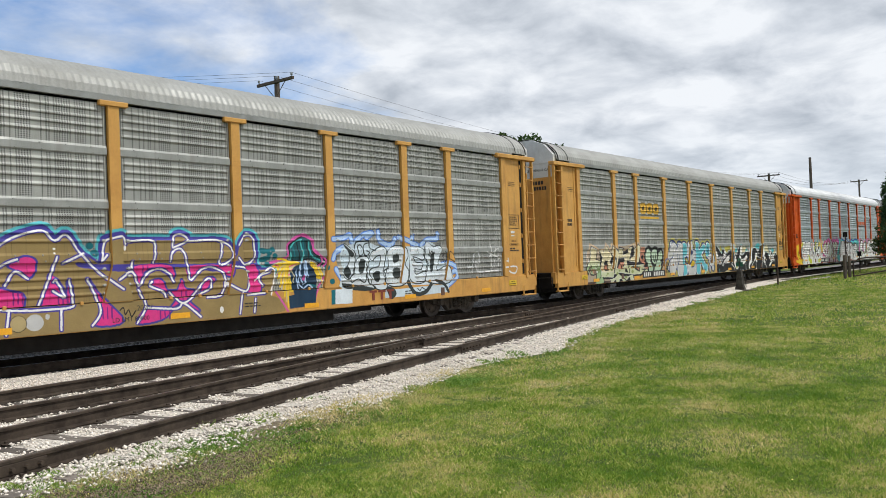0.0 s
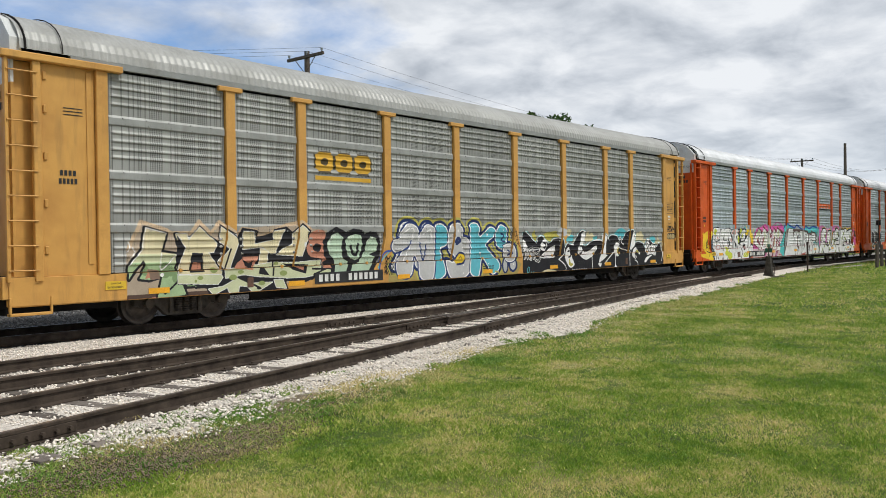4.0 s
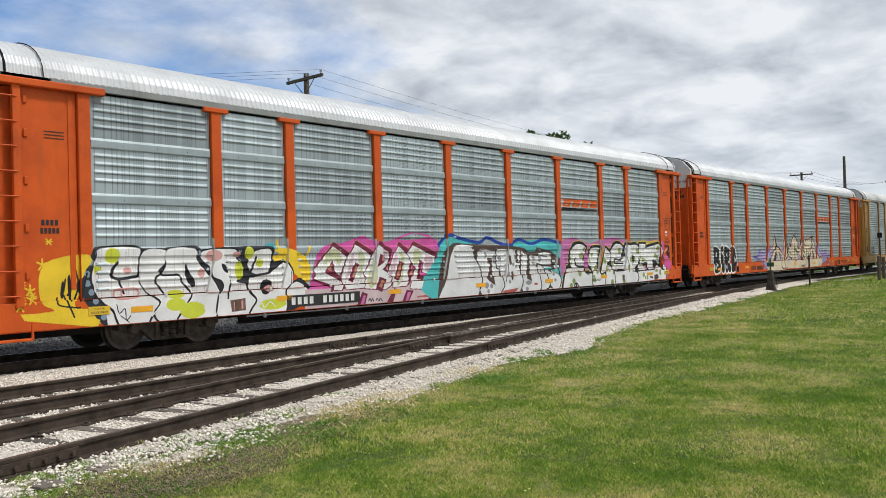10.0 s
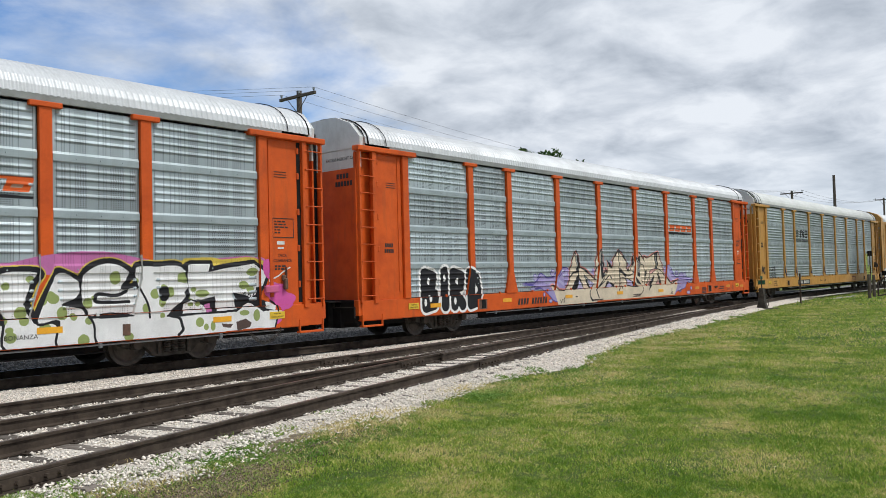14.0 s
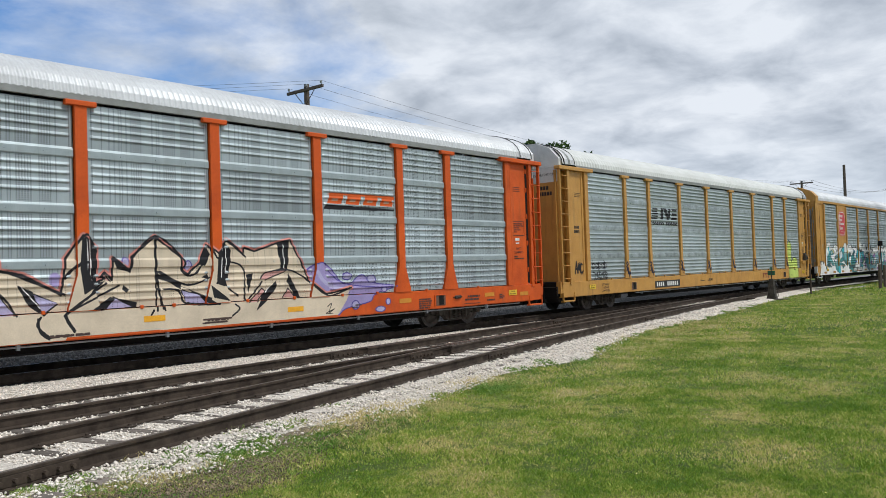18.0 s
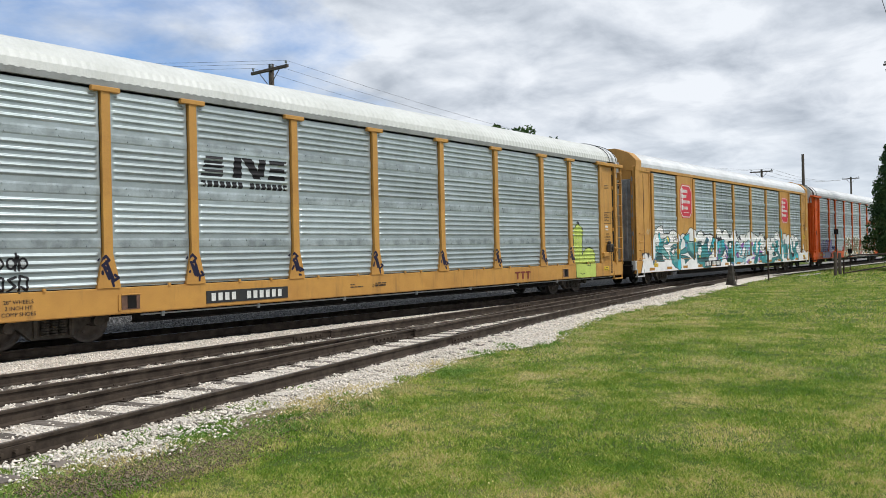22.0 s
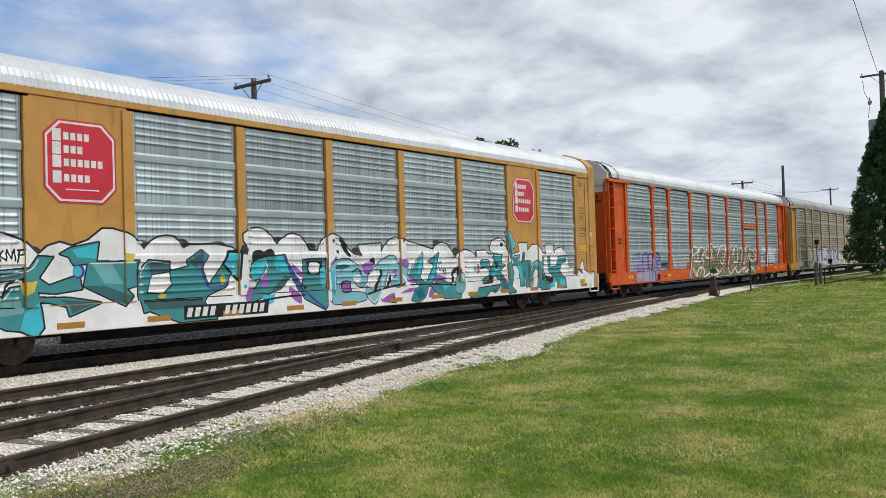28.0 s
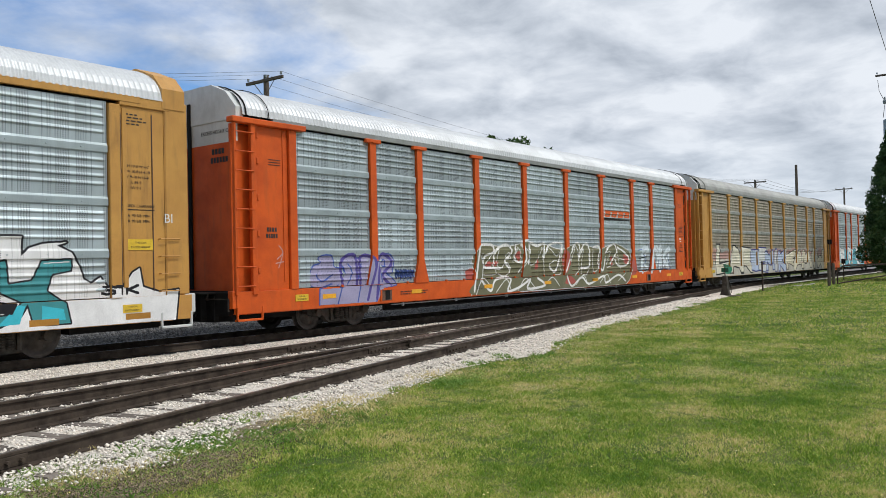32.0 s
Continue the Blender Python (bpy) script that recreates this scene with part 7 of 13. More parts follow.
    s.line(WHT2, 1.4, 0, -975, 70, -940, 73, -901, 90, -861, 77, -807, 77, -857, 54, -877, 71, -897, 73, -901, 54, -923, 61, -928, 71, -962, 57, -975, 70)
    s.area(PALEG, 0, -975, 70, -940, 73, -901, 90, -861, 77, -807, 77, -857, 54, -877, 71, -897, 73, -901, 54, -923, 61, -928, 71, -962, 57)
    s.line(WHT2, 1.4, 0, -803, 82, -777, 81, -768, 61, -797, 65, -803, 82)
    s.area(PALEG, 0, -803, 82, -777, 81, -768, 61, -797, 65)
    s.area(INK, 0, -1011, 147, -985, 146, -984, 106, -1019, 106)
    s.area(SALM3, 0, -1009, 127, -991, 126, -989, 111, -1013, 111)
    s.area(SALM3, 0, -904, 123, -884, 136, -841, 136, -861, 106, -912, 112)
    s.area(INK, 1, -890, 131, -868, 122, -858, 128, -863, 112, -881, 117)
    s.area(INK, 0, -776, 118, -705, 114, -709, 92, -747, 102)
    s.area(SALM3, 0, -744, 110, -715, 109, -717, 100)
    s.area(INK, 0, -842, 110, -832, 112, -815, 92, -845, 97)
    s.line(INK, 2.4, 1, -802, 124, -805, 92)
    s.line(INK, 2.2, 1, -689, 103, -630, 99, -633, 87)
    s.line(INK, 2.2, 1, -899, 91, -843, 66, -849, 65)
    s.area(SALM3, 0, -1026, 58, -979, 57, -974, 54, -1026, 54)
    s.line(INK, 2, 1, -939, 103, -919, 153)
    s.area(WHT2, 0, -714, 166, -707, 166, -709, 156, -715, 158)
    s.oval(-9.94, 0.94, 0.07, 0.04, MOSS)
    s.oval(-9.61, 1.09, 0.09, 0.06, MOSS)
    s.oval(-9.13, 0.92, 0.10, 0.06, MOSS)
    s.oval(-8.93, 1.03, 0.08, 0.04, MOSS)
    s.oval(-7.76, 0.96, 0.11, 0.06, MOSS)
    s.oval(-8.37, 0.76, 0.09, 0.05, MOSS)
    s.oval(-7.93, 1.19, 0.06, 0.04, MOSS)
    s.oval(-10.05, 0.88, 0.03, 0.03, MOSS)
    s.line(INK, 4.0, 0, -683, 88, -645, 100, -626, 99, -629, 87, -683, 88)
    s.area(PALEG, 0, -683, 88, -645, 100, -626, 99, -629, 87)
    s.line(INK, 5, 0, -647, 166, -631, 188, -611, 198, -591, 191, -577, 184, -554, 194, -526, 191, -517, 177, -495, 187, -470, 184, -459, 160, -463, 134, -499, 84, -629, 85, -624, 105, -645, 135, -647, 166)
    s.area(INK, 0, -647, 166, -631, 188, -611, 198, -591, 191, -577, 184, -554, 194, -526, 191, -517, 177, -495, 187, -470, 184, -459, 160, -463, 134, -499, 84, -629, 85, -624, 105, -645, 135)
    s.area(MINT, 0, -640, 161, -623, 183, -603, 189, -586, 177, -592, 155, -590, 126, -571, 117, -582, 92, -620, 89, -615, 120, -633, 138)
    s.area(MINT, 0, -579, 170, -568, 180, -544, 185, -525, 182, -521, 159, -535, 123, -546, 120, -568, 126, -577, 150)
    s.area(MINT, 0, -508, 163, -492, 179, -472, 174, -466, 157, -473, 141, -497, 133, -478, 126, -505, 91, -566, 89, -558, 114, -534, 117, -513, 143)
    s.line(INK, 4, 1, -561, 155, -554, 136, -541, 135, -537, 159)
    s.line(INK, 4, 1, -571, 126, -557, 113, -535, 119)
    s.line(MINTL, 2.5, 1, -635, 156, -623, 178, -606, 184)
    s.line(MINTL, 2.5, 1, -569, 175, -550, 181)
    s.line(MINTL, 2.5, 1, -500, 168, -484, 176)
    s.line(BLUEG, 2.5, 1, -465, 86, -459, 122, -444, 138, -424, 141)
    s.line(INK, 1.1, 1, -444, 117, -440, 126, -437, 117)
    s.line(INK, 1.1, 1, -435, 117, -430, 125, -428, 116)
    s.line(INK, 1.1, 1, -425, 116, -421, 125, -419, 116)
    s.line(INK, 1.1, 1, -416, 116, -412, 125, -409, 116)
    s.line(INK, 1.1, 1, -444, 105, -440, 114, -438, 104)
    s.line(INK, 1.1, 1, -435, 104, -431, 113, -429, 104)
    s.line(INK, 1.1, 1, -426, 104, -422, 113, -419, 104)
    s.line(INK, 1.1, 1, -417, 104, -412, 112, -410, 103)
    s.line(INK, 1.1, 1, -445, 93, -440, 101, -438, 92)
    s.line(INK, 1.1, 1, -436, 92, -431, 101, -429, 92)
    s.line(INK, 1.1, 1, -426, 92, -422, 100, -420, 91)
    s.line(INK, 1.1, 1, -417, 91, -413, 100, -410, 91)
    s.line(INK, 1.1, 1, -445, 80, -441, 89, -439, 80)
    s.line(INK, 1.1, 1, -436, 80, -432, 89, -429, 79)
    s.line(INK, 1.1, 1, -427, 79, -422, 88, -420, 79)
    s.line(INK, 1.1, 1, -417, 79, -413, 88, -411, 78)
    s.line(NAVY, 8, 1, -394, 79, -400, 102, -386, 122, -367, 144, -406, 139, -418, 151, -409, 165, -384, 171, -376, 191, -351, 209, -325, 207, -312, 190, -308, 166, -292, 196, -268, 209, -245, 197, -244, 159, -253, 71, -277, 59, -307, 70, -312, 113, -324, 128, -335, 117, -344, 79, -366, 70, -394, 79)
    s.line(WHT, 3.2, 1, -394, 79, -400, 102, -386, 122, -367, 144, -406, 139, -418, 151, -409, 165, -384, 171, -376, 191, -351, 209, -325, 207, -312, 190, -308, 166, -292, 196, -268, 209, -245, 197, -244, 159, -253, 71, -277, 59, -307, 70, -312, 113, -324, 128, -335, 117, -344, 79, -366, 70, -394, 79)
    s.area(SILVER, 1, -394, 79, -400, 102, -386, 122, -367, 144, -406, 139, -418, 151, -409, 165, -384, 171, -376, 191, -351, 209, -325, 207, -312, 190, -308, 166, -292, 196, -268, 209, -245, 197, -244, 159, -253, 71, -277, 59, -307, 70, -312, 113, -324, 128, -335, 117, -344, 79, -366, 70)
    s.line(WHT, 2, 1, -373, 185, -347, 199, -329, 196, -338, 161, -372, 110)
    s.line(WHT, 2, 1, -288, 184, -261, 196, -254, 172)
    s.line(NAVY, 2.5, 1, -371, 141, -349, 150, -337, 167)
    s.line(NAVY, 2.5, 1, -304, 160, -291, 112, -278, 154)

def letters_c(s):
    s.area(SUNNY, 1, -1280, 159, -1264, 180, -1237, 192, -1194, 190, -1209, 144, -1218, 114, -1245, 98, -1266, 103, -1281, 129)
    s.area(SUNNY, 0, -1317, 88, -1224, 95, -1191, 91, -1177, 63, -1219, 74, -1313, 81)
    s.line(SUNNY, 1.2, 1, -1320, 146, -1312, 136)
    s.line(SUNNY, 1.2, 1, -1312, 146, -1320, 136)
    s.line(SUNNY, 1.2, 1, -1322, 141, -1311, 141)
    s.line(SUNNY, 1.2, 1, -1321, 119, -1313, 109)
    s.line(SUNNY, 1.2, 1, -1313, 119, -1321, 109)
    s.line(SUNNY, 1.2, 1, -1322, 114, -1311, 114)
    s.line(SUNNY, 1.2, 1, -1303, 127, -1295, 116)
    s.line(SUNNY, 1.2, 1, -1295, 126, -1303, 117)
    s.line(SUNNY, 1.2, 1, -1305, 122, -1293, 121)
    s.line(SUNNY, 1.2, 1, -1273, 223, -1265, 213)
    s.line(SUNNY, 1.2, 1, -1264, 223, -1273, 213)
    s.line(SUNNY, 1.2, 1, -1274, 218, -1263, 218)
    s.area(SUNNY, 1, -764, 199, -717, 200, -670, 177, -659, 140, -680, 117, -719, 149, -765, 173)
    s.line(SUNNY, 3, 1, -755, 220, -752, 196)
    s.line(SUNNY, 3, 1, -659, 205, -674, 180)
    s.oval(-7.75, 2.07, 0.15, 0.08, CYAN)
    s.area(DARKP, 1, -1189, 203, -1174, 209, -1106, 212, -1096, 206, -1046, 205, -969, 210, -950, 199, -893, 206, -782, 208, -765, 200, -769, 173, -739, 175, -714, 150, -722, 125, -694, 133, -660, 109, -664, 84, -696, 67, -735, 54, -787, 54, -829, 54, -923, 54, -1055, 54, -1136, 54, -1162, 54, -1186, 75, -1215, 121, -1220, 139, -1209, 155, -1199, 180)
    s.oval(-11.95, 1.79, 0.06, 0.06, BLUEGR)
    s.oval(-12.02, 1.57, 0.06, 0.06, BLUEGR)
    s.oval(-12.02, 1.40, 0.07, 0.06, BLUEGR)
    s.oval(-11.95, 1.23, 0.06, 0.06, BLUEGR)
    s.oval(-11.86, 1.06, 0.06, 0.06, BLUEGR)
    s.oval(-11.81, 0.90, 0.07, 0.06, BLUEGR)
    s.oval(-11.71, 0.75, 0.06, 0.06, BLUEGR)
    s.oval(-11.57, 0.67, 0.06, 0.05, BLUEGR)
    s.oval(-11.89, 1.57, 0.04, 0.04, BLUEGR)
    s.oval(-11.79, 1.96, 0.05, 0.06, BLUEGR)
    s.oval(-9.63, 1.94, 0.07, 0.06, BLUEGR)
    s.oval(-8.64, 1.94, 0.07, 0.06, BLUEGR)
    s.oval(-8.61, 1.75, 0.06, 0.06, BLUEGR)
    s.oval(-9.78, 1.36, 0.07, 0.07, BLUEGR)
    s.oval(-10.74, 0.68, 0.06, 0.04, BLUEGR)
    s.oval(-10.06, 0.64, 0.06, 0.05, BLUEGR)
    s.oval(-7.60, 1.90, 0.07, 0.04, BLUEGR)
    s.area(GREYL, 0, -1168, 101, -919, 100, -732, 97, -745, 61, -980, 56, -1163, 54)
    s.line(INK, 4.5, 1, -1173, 205, -1099, 206, -1096, 185, -1100, 151, -1094, 145, -1078, 117, -1051, 97, -1074, 69, -1086, 55, -1135, 55, -1151, 87, -1171, 103, -1183, 120, -1193, 142, -1192, 163, -1181, 188, -1173, 205)
    s.area(FILLW, 1, -1173, 205, -1099, 206, -1096, 185, -1100, 151, -1094, 145, -1078, 117, -1051, 97, -1074, 69, -1086, 55, -1135, 55, -1151, 87, -1171, 103, -1183, 120, -1193, 142, -1192, 163, -1181, 188)
    s.line(INK, 4.5, 1, -1087, 198, -1038, 200, -1041, 172, -1055, 157, -1006, 151, -997, 130, -981, 112, -996, 85, -1018, 56, -1049, 56, -1065, 73, -1051, 97, -1078, 119, -1094, 147, -1087, 198)
    s.area(FILLW, 1, -1087, 198, -1038, 200, -1041, 172, -1055, 157, -1006, 151, -997, 130, -981, 112, -996, 85, -1018, 56, -1049, 56, -1065, 73, -1051, 97, -1078, 119, -1094, 147)
    s.line(INK, 4.5, 1, -1033, 202, -971, 203, -967, 179, -945, 154, -923, 121, -916, 97, -922, 69, -935, 54, -982, 54, -1014, 55, -996, 82, -978, 110, -997, 132, -1006, 151, -1027, 152, -1046, 154, -1036, 169, -1033, 202)
    s.area(FILLW, 1, -1033, 202, -971, 203, -967, 179, -945, 154, -923, 121, -916, 97, -922, 69, -935, 54, -982, 54, -1014, 55, -996, 82, -978, 110, -997, 132, -1006, 151, -1027, 152, -1046, 154, -1036, 169)
    s.line(INK, 4.5, 1, -951, 198, -873, 201, -867, 180, -851, 163, -857, 142, -868, 130, -841, 123, -839, 105, -820, 86, -834, 63, -845, 56, -915, 54, -916, 97, -905, 120, -910, 135, -930, 144, -935, 167, -950, 176, -951, 198)
    s.area(FILLW, 1, -951, 198, -873, 201, -867, 180, -851, 163, -857, 142, -868, 130, -841, 123, -839, 105, -820, 86, -834, 63, -845, 56, -915, 54, -916, 97, -905, 120, -910, 135, -930, 144, -935, 167, -950, 176)
    s.line(INK, 4.5, 1, -818, 196, -777, 200, -775, 173, -781, 145, -739, 169, -722, 150, -726, 106, -729, 97, -739, 57, -754, 54, -834, 55, -817, 86, -830, 105, -838, 120, -830, 141, -806, 142, -832, 153, -837, 174, -818, 196)
    s.area(FILLW, 1, -818, 196, -777, 200, -775, 173, -781, 145, -739, 169, -722, 150, -726, 106, -729, 97, -739, 57, -754, 54, -834, 55, -817, 86, -830, 105, -838, 120, -830, 141, -806, 142, -832, 153, -837, 174)
    s.line(INK, 4.5, 1, -710, 124, -682, 113, -670, 95, -726, 91, -733, 106, -710, 124)
    s.area(FILLW, 1, -710, 124, -682, 113, -670, 95, -726, 91, -733, 106)
    s.line(INK, 3, 1, -1140, 178, -1153, 156, -1139, 146, -1100, 150)
    s.line(INK, 2.2, 1, -1139, 146, -1128, 118)
    s.area(INK, 1, -991, 173, -985, 157, -970, 134, -979, 123, -994, 148)
    s.line(INK, 2, 1, -1046, 154, -1062, 141, -1044, 115)
    s.area(INK, 1, -909, 171, -889, 161, -891, 150, -904, 155)
    s.line(INK, 2.4, 1, -884, 133, -891, 117, -893, 96)
    s.line(INK, 2.6, 1, -814, 183, -832, 143, -806, 144, -781, 147)
    s.area(INK, 1, -802, 128, -782, 132, -773, 119, -788, 100, -805, 104)
    s.line(WHT, 1.2, 1, -1031, 201, -971, 201, -966, 178, -943, 151, -921, 118, -914, 95, -921, 68, -933, 54)
    s.line(WHT, 1.2, 1, -1097, 147, -1080, 120, -1050, 98, -1072, 70)
    s.line(WHT, 1.0, 1, -1004, 148, -978, 111, -996, 83)
    s.line(WHT, 1.0, 1, -739, 170, -719, 148, -723, 107)
    s.area(SUNNY, 1, -1288, 151, -1277, 177, -1250, 189, -1202, 191, -1194, 179, -1217, 152, -1227, 116, -1223, 82, -1245, 69, -1265, 95, -1284, 107)
    s.area(SUNNY, 0, -1323, 90, -1223, 90, -1178, 70, -1183, 57, -1315, 78)
    s.line(SUNNY, 1.6, 1, -1326, 137, -1326, 148)
    s.line(SUNNY, 1.6, 1, -1326, 137, -1318, 141)
    s.line(SUNNY, 1.6, 1, -1326, 137, -1321, 129)
    s.line(SUNNY, 1.6, 1, -1326, 137, -1331, 129)
    s.line(SUNNY, 1.6, 1, -1326, 137, -1334, 141)
    s.line(SUNNY, 1.6, 1, -1301, 115, -1300, 126)
    s.line(SUNNY, 1.6, 1, -1301, 115, -1292, 118)
    s.line(SUNNY, 1.6, 1, -1301, 115, -1295, 107)
    s.line(SUNNY, 1.6, 1, -1301, 115, -1306, 107)
    s.line(SUNNY, 1.6, 1, -1301, 115, -1309, 119)
    s.line(SUNNY, 1.6, 1, -1322, 104, -1322, 114)
    s.line(SUNNY, 1.6, 1, -1322, 104, -1314, 107)
    s.line(SUNNY, 1.6, 1, -1322, 104, -1317, 95)
    s.line(SUNNY, 1.6, 1, -1322, 104, -1328, 96)
    s.line(SUNNY, 1.6, 1, -1322, 104, -1330, 108)
    s.line(SUNNY, 1.6, 1, -1303, 131, -1303, 141)
    s.line(SUNNY, 1.6, 1, -1303, 131, -1295, 134)
    s.line(SUNNY, 1.6, 1, -1303, 131, -1298, 122)
    s.line(SUNNY, 1.6, 1, -1303, 131, -1309, 123)
    s.line(SUNNY, 1.6, 1, -1303, 131, -1311, 135)
    s.line(SUNNY, 1.6, 1, -1281, 177, -1281, 187)
    s.line(SUNNY, 1.6, 1, -1281, 177, -1273, 180)
    s.line(SUNNY, 1.6, 1, -1281, 177, -1276, 168)
    s.line(SUNNY, 1.6, 1, -1281, 177, -1287, 168)
    s.line(SUNNY, 1.6, 1, -1281, 177, -1290, 181)
    s.line(INK, 1.6, 1, -1233, 156, -1230, 130, -1237, 120)
    s.line(INK, 1.6, 1, -1221, 167, -1216, 137, -1224, 112)
    s.line(INK, 1.6, 1, -1240, 149, -1244, 127)
    s.line(INK, 1.6, 1, -1203, 159, -1215, 108)
    s.line(INK, 1.6, 1, -1244, 120, -1227, 79)
    s.oval(-11.50, 1.91, 0.15, 0.15, LIME)
    s.oval(-11.79, 1.65, 0.08, 0.10, LIME)
    s.oval(-10.18, 1.11, 0.20, 0.09, LIME)
    s.oval(-9.80, 0.76, 0.30, 0.17, LIME)
    s.oval(-10.18, 0.90, 0.22, 0.13, LIME)
    s.oval(-8.34, 1.93, 0.12, 0.14, LIME)
    s.oval(-8.61, 1.55, 0.11, 0.20, LIME)
    s.oval(-8.06, 1.70, 0.10, 0.09, LIME)
    s.oval(-7.75, 0.76, 0.38, 0.12, LIME)
    s.oval(-9.26, 1.88, 0.19, 0.12, SALMON2)
    s.oval(-9.56, 1.52, 0.08, 0.10, SALMON2)
    s.oval(-7.82, 1.12, 0.14, 0.07, SALMON2)
    s.oval(-8.67, 1.90, 0.10, 0.06, SALMON2)
    s.oval(-11.20, 1.62, 0.09, 0.06, SALMON2)
    s.line(SALMON2, 2.2, 1, -1147, 125, -1103, 126, -1101, 110, -1145, 109, -1147, 125)
    s.line(SALMON2, 2, 1, -1133, 124, -1132, 111)
    s.line(INK, 1, 1, -1145, 98, -1140, 80, -1128, 88, -1126, 66, -1117, 74)
    s.line(INK, 1, 1, -1137, 75, -1120, 61)
    s.line(WHT2, 1.2, 1, -953, 80, -944, 67, -933, 81)
    s.line(WHT2, 1.2, 1, -817, 73, -805, 80, -798, 70, -783, 82, -768, 71)
    s.area(INKBROWN, 0, -888, 91, -849, 94, -848, 67, -885, 66)
    s.area(SALMON2, 0, -879, 87, -855, 89, -855, 71, -878, 69)
    s.area(GREYL, 0, -874, 83, -860, 84, -860, 74, -873, 73)
    s.area(INK, 1, -1247, 143, -1243, 143, -1245, 115, -1250, 120)
    s.area(INK, 1, -1236, 151, -1232, 151, -1230, 110, -1235, 115)
    s.line(INK, 1.5, 1, -1256, 116, -1254, 102, -1215, 95)
    s.area(PINK, 1, -660, 116, -637, 188, -602, 210, -550, 215, -487, 232, -459, 223, -393, 218, -302, 242, -222, 230, -346, 221, -295, 240, -243, 230, -190, 209, -208, 98, -439, 98, -656, 102)
    s.area(PINKSILL, 0, -681, 104, -519, 105, -228, 103, -204, 98, -213, 60, -440, 56, -521, 52, -682, 55)
    s.line(SALM3, 5.5, 0, -644, 155, -583, 212, -537, 186, -561, 141, -575, 148, -582, 178, -611, 149, -550, 122, -558, 104, -585, 105, -582, 117, -646, 134, -636, 141, -644, 155)
    s.line(SALM3, 5.5, 0, -507, 216, -452, 188, -470, 155, -481, 134, -468, 131, -480, 107, -544, 105, -557, 133, -548, 151, -534, 183, -507, 216)
    s.line(SALM3, 5.5, 0, -429, 215, -385, 194, -390, 171, -417, 152, -375, 130, -387, 108, -405, 99, -480, 104, -470, 131, -479, 144, -464, 157, -448, 184, -429, 215)
    s.line(SALM3, 5.5, 0, -351, 212, -301, 180, -309, 153, -317, 136, -310, 123, -325, 105, -377, 105, -372, 130, -393, 141, -366, 191, -351, 212)
    s.line(SALM3, 5.5, 0, -295, 214, -201, 181, -217, 132, -258, 141, -250, 166, -266, 175, -280, 122, -265, 119, -212, 109, -224, 93, -311, 97, -303, 119, -289, 154, -315, 195, -295, 214)
    s.line(MAROON, 4, 0, -644, 155, -583, 212, -537, 186, -561, 141, -575, 148, -582, 178, -611, 149, -550, 122, -558, 104, -585, 105, -582, 117, -646, 134, -636, 141, -644, 155)
    s.area(MAROON, 0, -644, 155, -583, 212, -537, 186, -561, 141, -575, 148, -582, 178, -611, 149, -550, 122, -558, 104, -585, 105, -582, 117, -646, 134, -636, 141)
    s.line(MAROON, 4, 0, -507, 216, -452, 188, -470, 155, -481, 134, -468, 131, -480, 107, -544, 105, -557, 133, -548, 151, -534, 183, -507, 216)
    s.area(MAROON, 0, -507, 216, -452, 188, -470, 155, -481, 134, -468, 131, -480, 107, -544, 105, -557, 133, -548, 151, -534, 183)
    s.line(MAROON, 4, 0, -429, 215, -385, 194, -390, 171, -417, 152, -375, 130, -387, 108, -405, 99, -480, 104, -470, 131, -479, 144, -464, 157, -448, 184, -429, 215)
    s.area(MAROON, 0, -429, 215, -385, 194, -390, 171, -417, 152, -375, 130, -387, 108, -405, 99, -480, 104, -470, 131, -479, 144, -464, 157, -448, 184)
    s.line(MAROON, 4, 0, -351, 212, -301, 180, -309, 153, -317, 136, -310, 123, -325, 105, -377, 105, -372, 130, -393, 141, -366, 191, -351, 212)
    s.area(MAROON, 0, -351, 212, -301, 180, -309, 153, -317, 136, -310, 123, -325, 105, -377, 105, -372, 130, -393, 141, -366, 191)
    s.line(MAROON, 4, 0, -295, 214, -201, 181, -217, 132, -258, 141, -250, 166, -266, 175, -280, 122, -265, 119, -212, 109, -224, 93, -311, 97, -303, 119, -289, 154, -315, 195, -295, 214)
    s.area(MAROON, 0, -295, 214, -201, 181, -217, 132, -258, 141, -250, 166, -266, 175, -280, 122, -265, 119, -212, 109, -224, 93, -311, 97, -303, 119, -289, 154, -315, 195)
    s.line(MAROON, 2.5, 0, -649, 149, -589, 206, -542, 180, -567, 135, -581, 142, -588, 172, -616, 143, -556, 116, -564, 98, -590, 99, -588, 111, -651, 129, -641, 136, -649, 149)
    s.area(FILLW, 0, -649, 149, -589, 206, -542, 180, -567, 135, -581, 142, -588, 172, -616, 143, -556, 116, -564, 98, -590, 99, -588, 111, -651, 129, -641, 136)
    s.area(LIMEL, 1, -600, 195, -571, 196, -558, 172, -570, 159, -585, 176, -619, 160)
    s.line(MAROON, 2.5, 0, -512, 210, -458, 182, -476, 149, -487, 128, -475, 125, -486, 101, -549, 99, -562, 127, -554, 146, -540, 177, -512, 210)
    s.area(FILLW, 0, -512, 210, -458, 182, -476, 149, -487, 128, -475, 125, -486, 101, -549, 99, -562, 127, -554, 146, -540, 177)
    s.area(LIMEL, 1, -502, 194, -480, 182, -489, 143, -500, 124, -499, 167)
    s.line(MAROON, 2.5, 0, -436, 209, -391, 187, -396, 165, -424, 145, -381, 124, -393, 102, -412, 93, -486, 99, -476, 125, -485, 137, -470, 151, -454, 178, -436, 209)
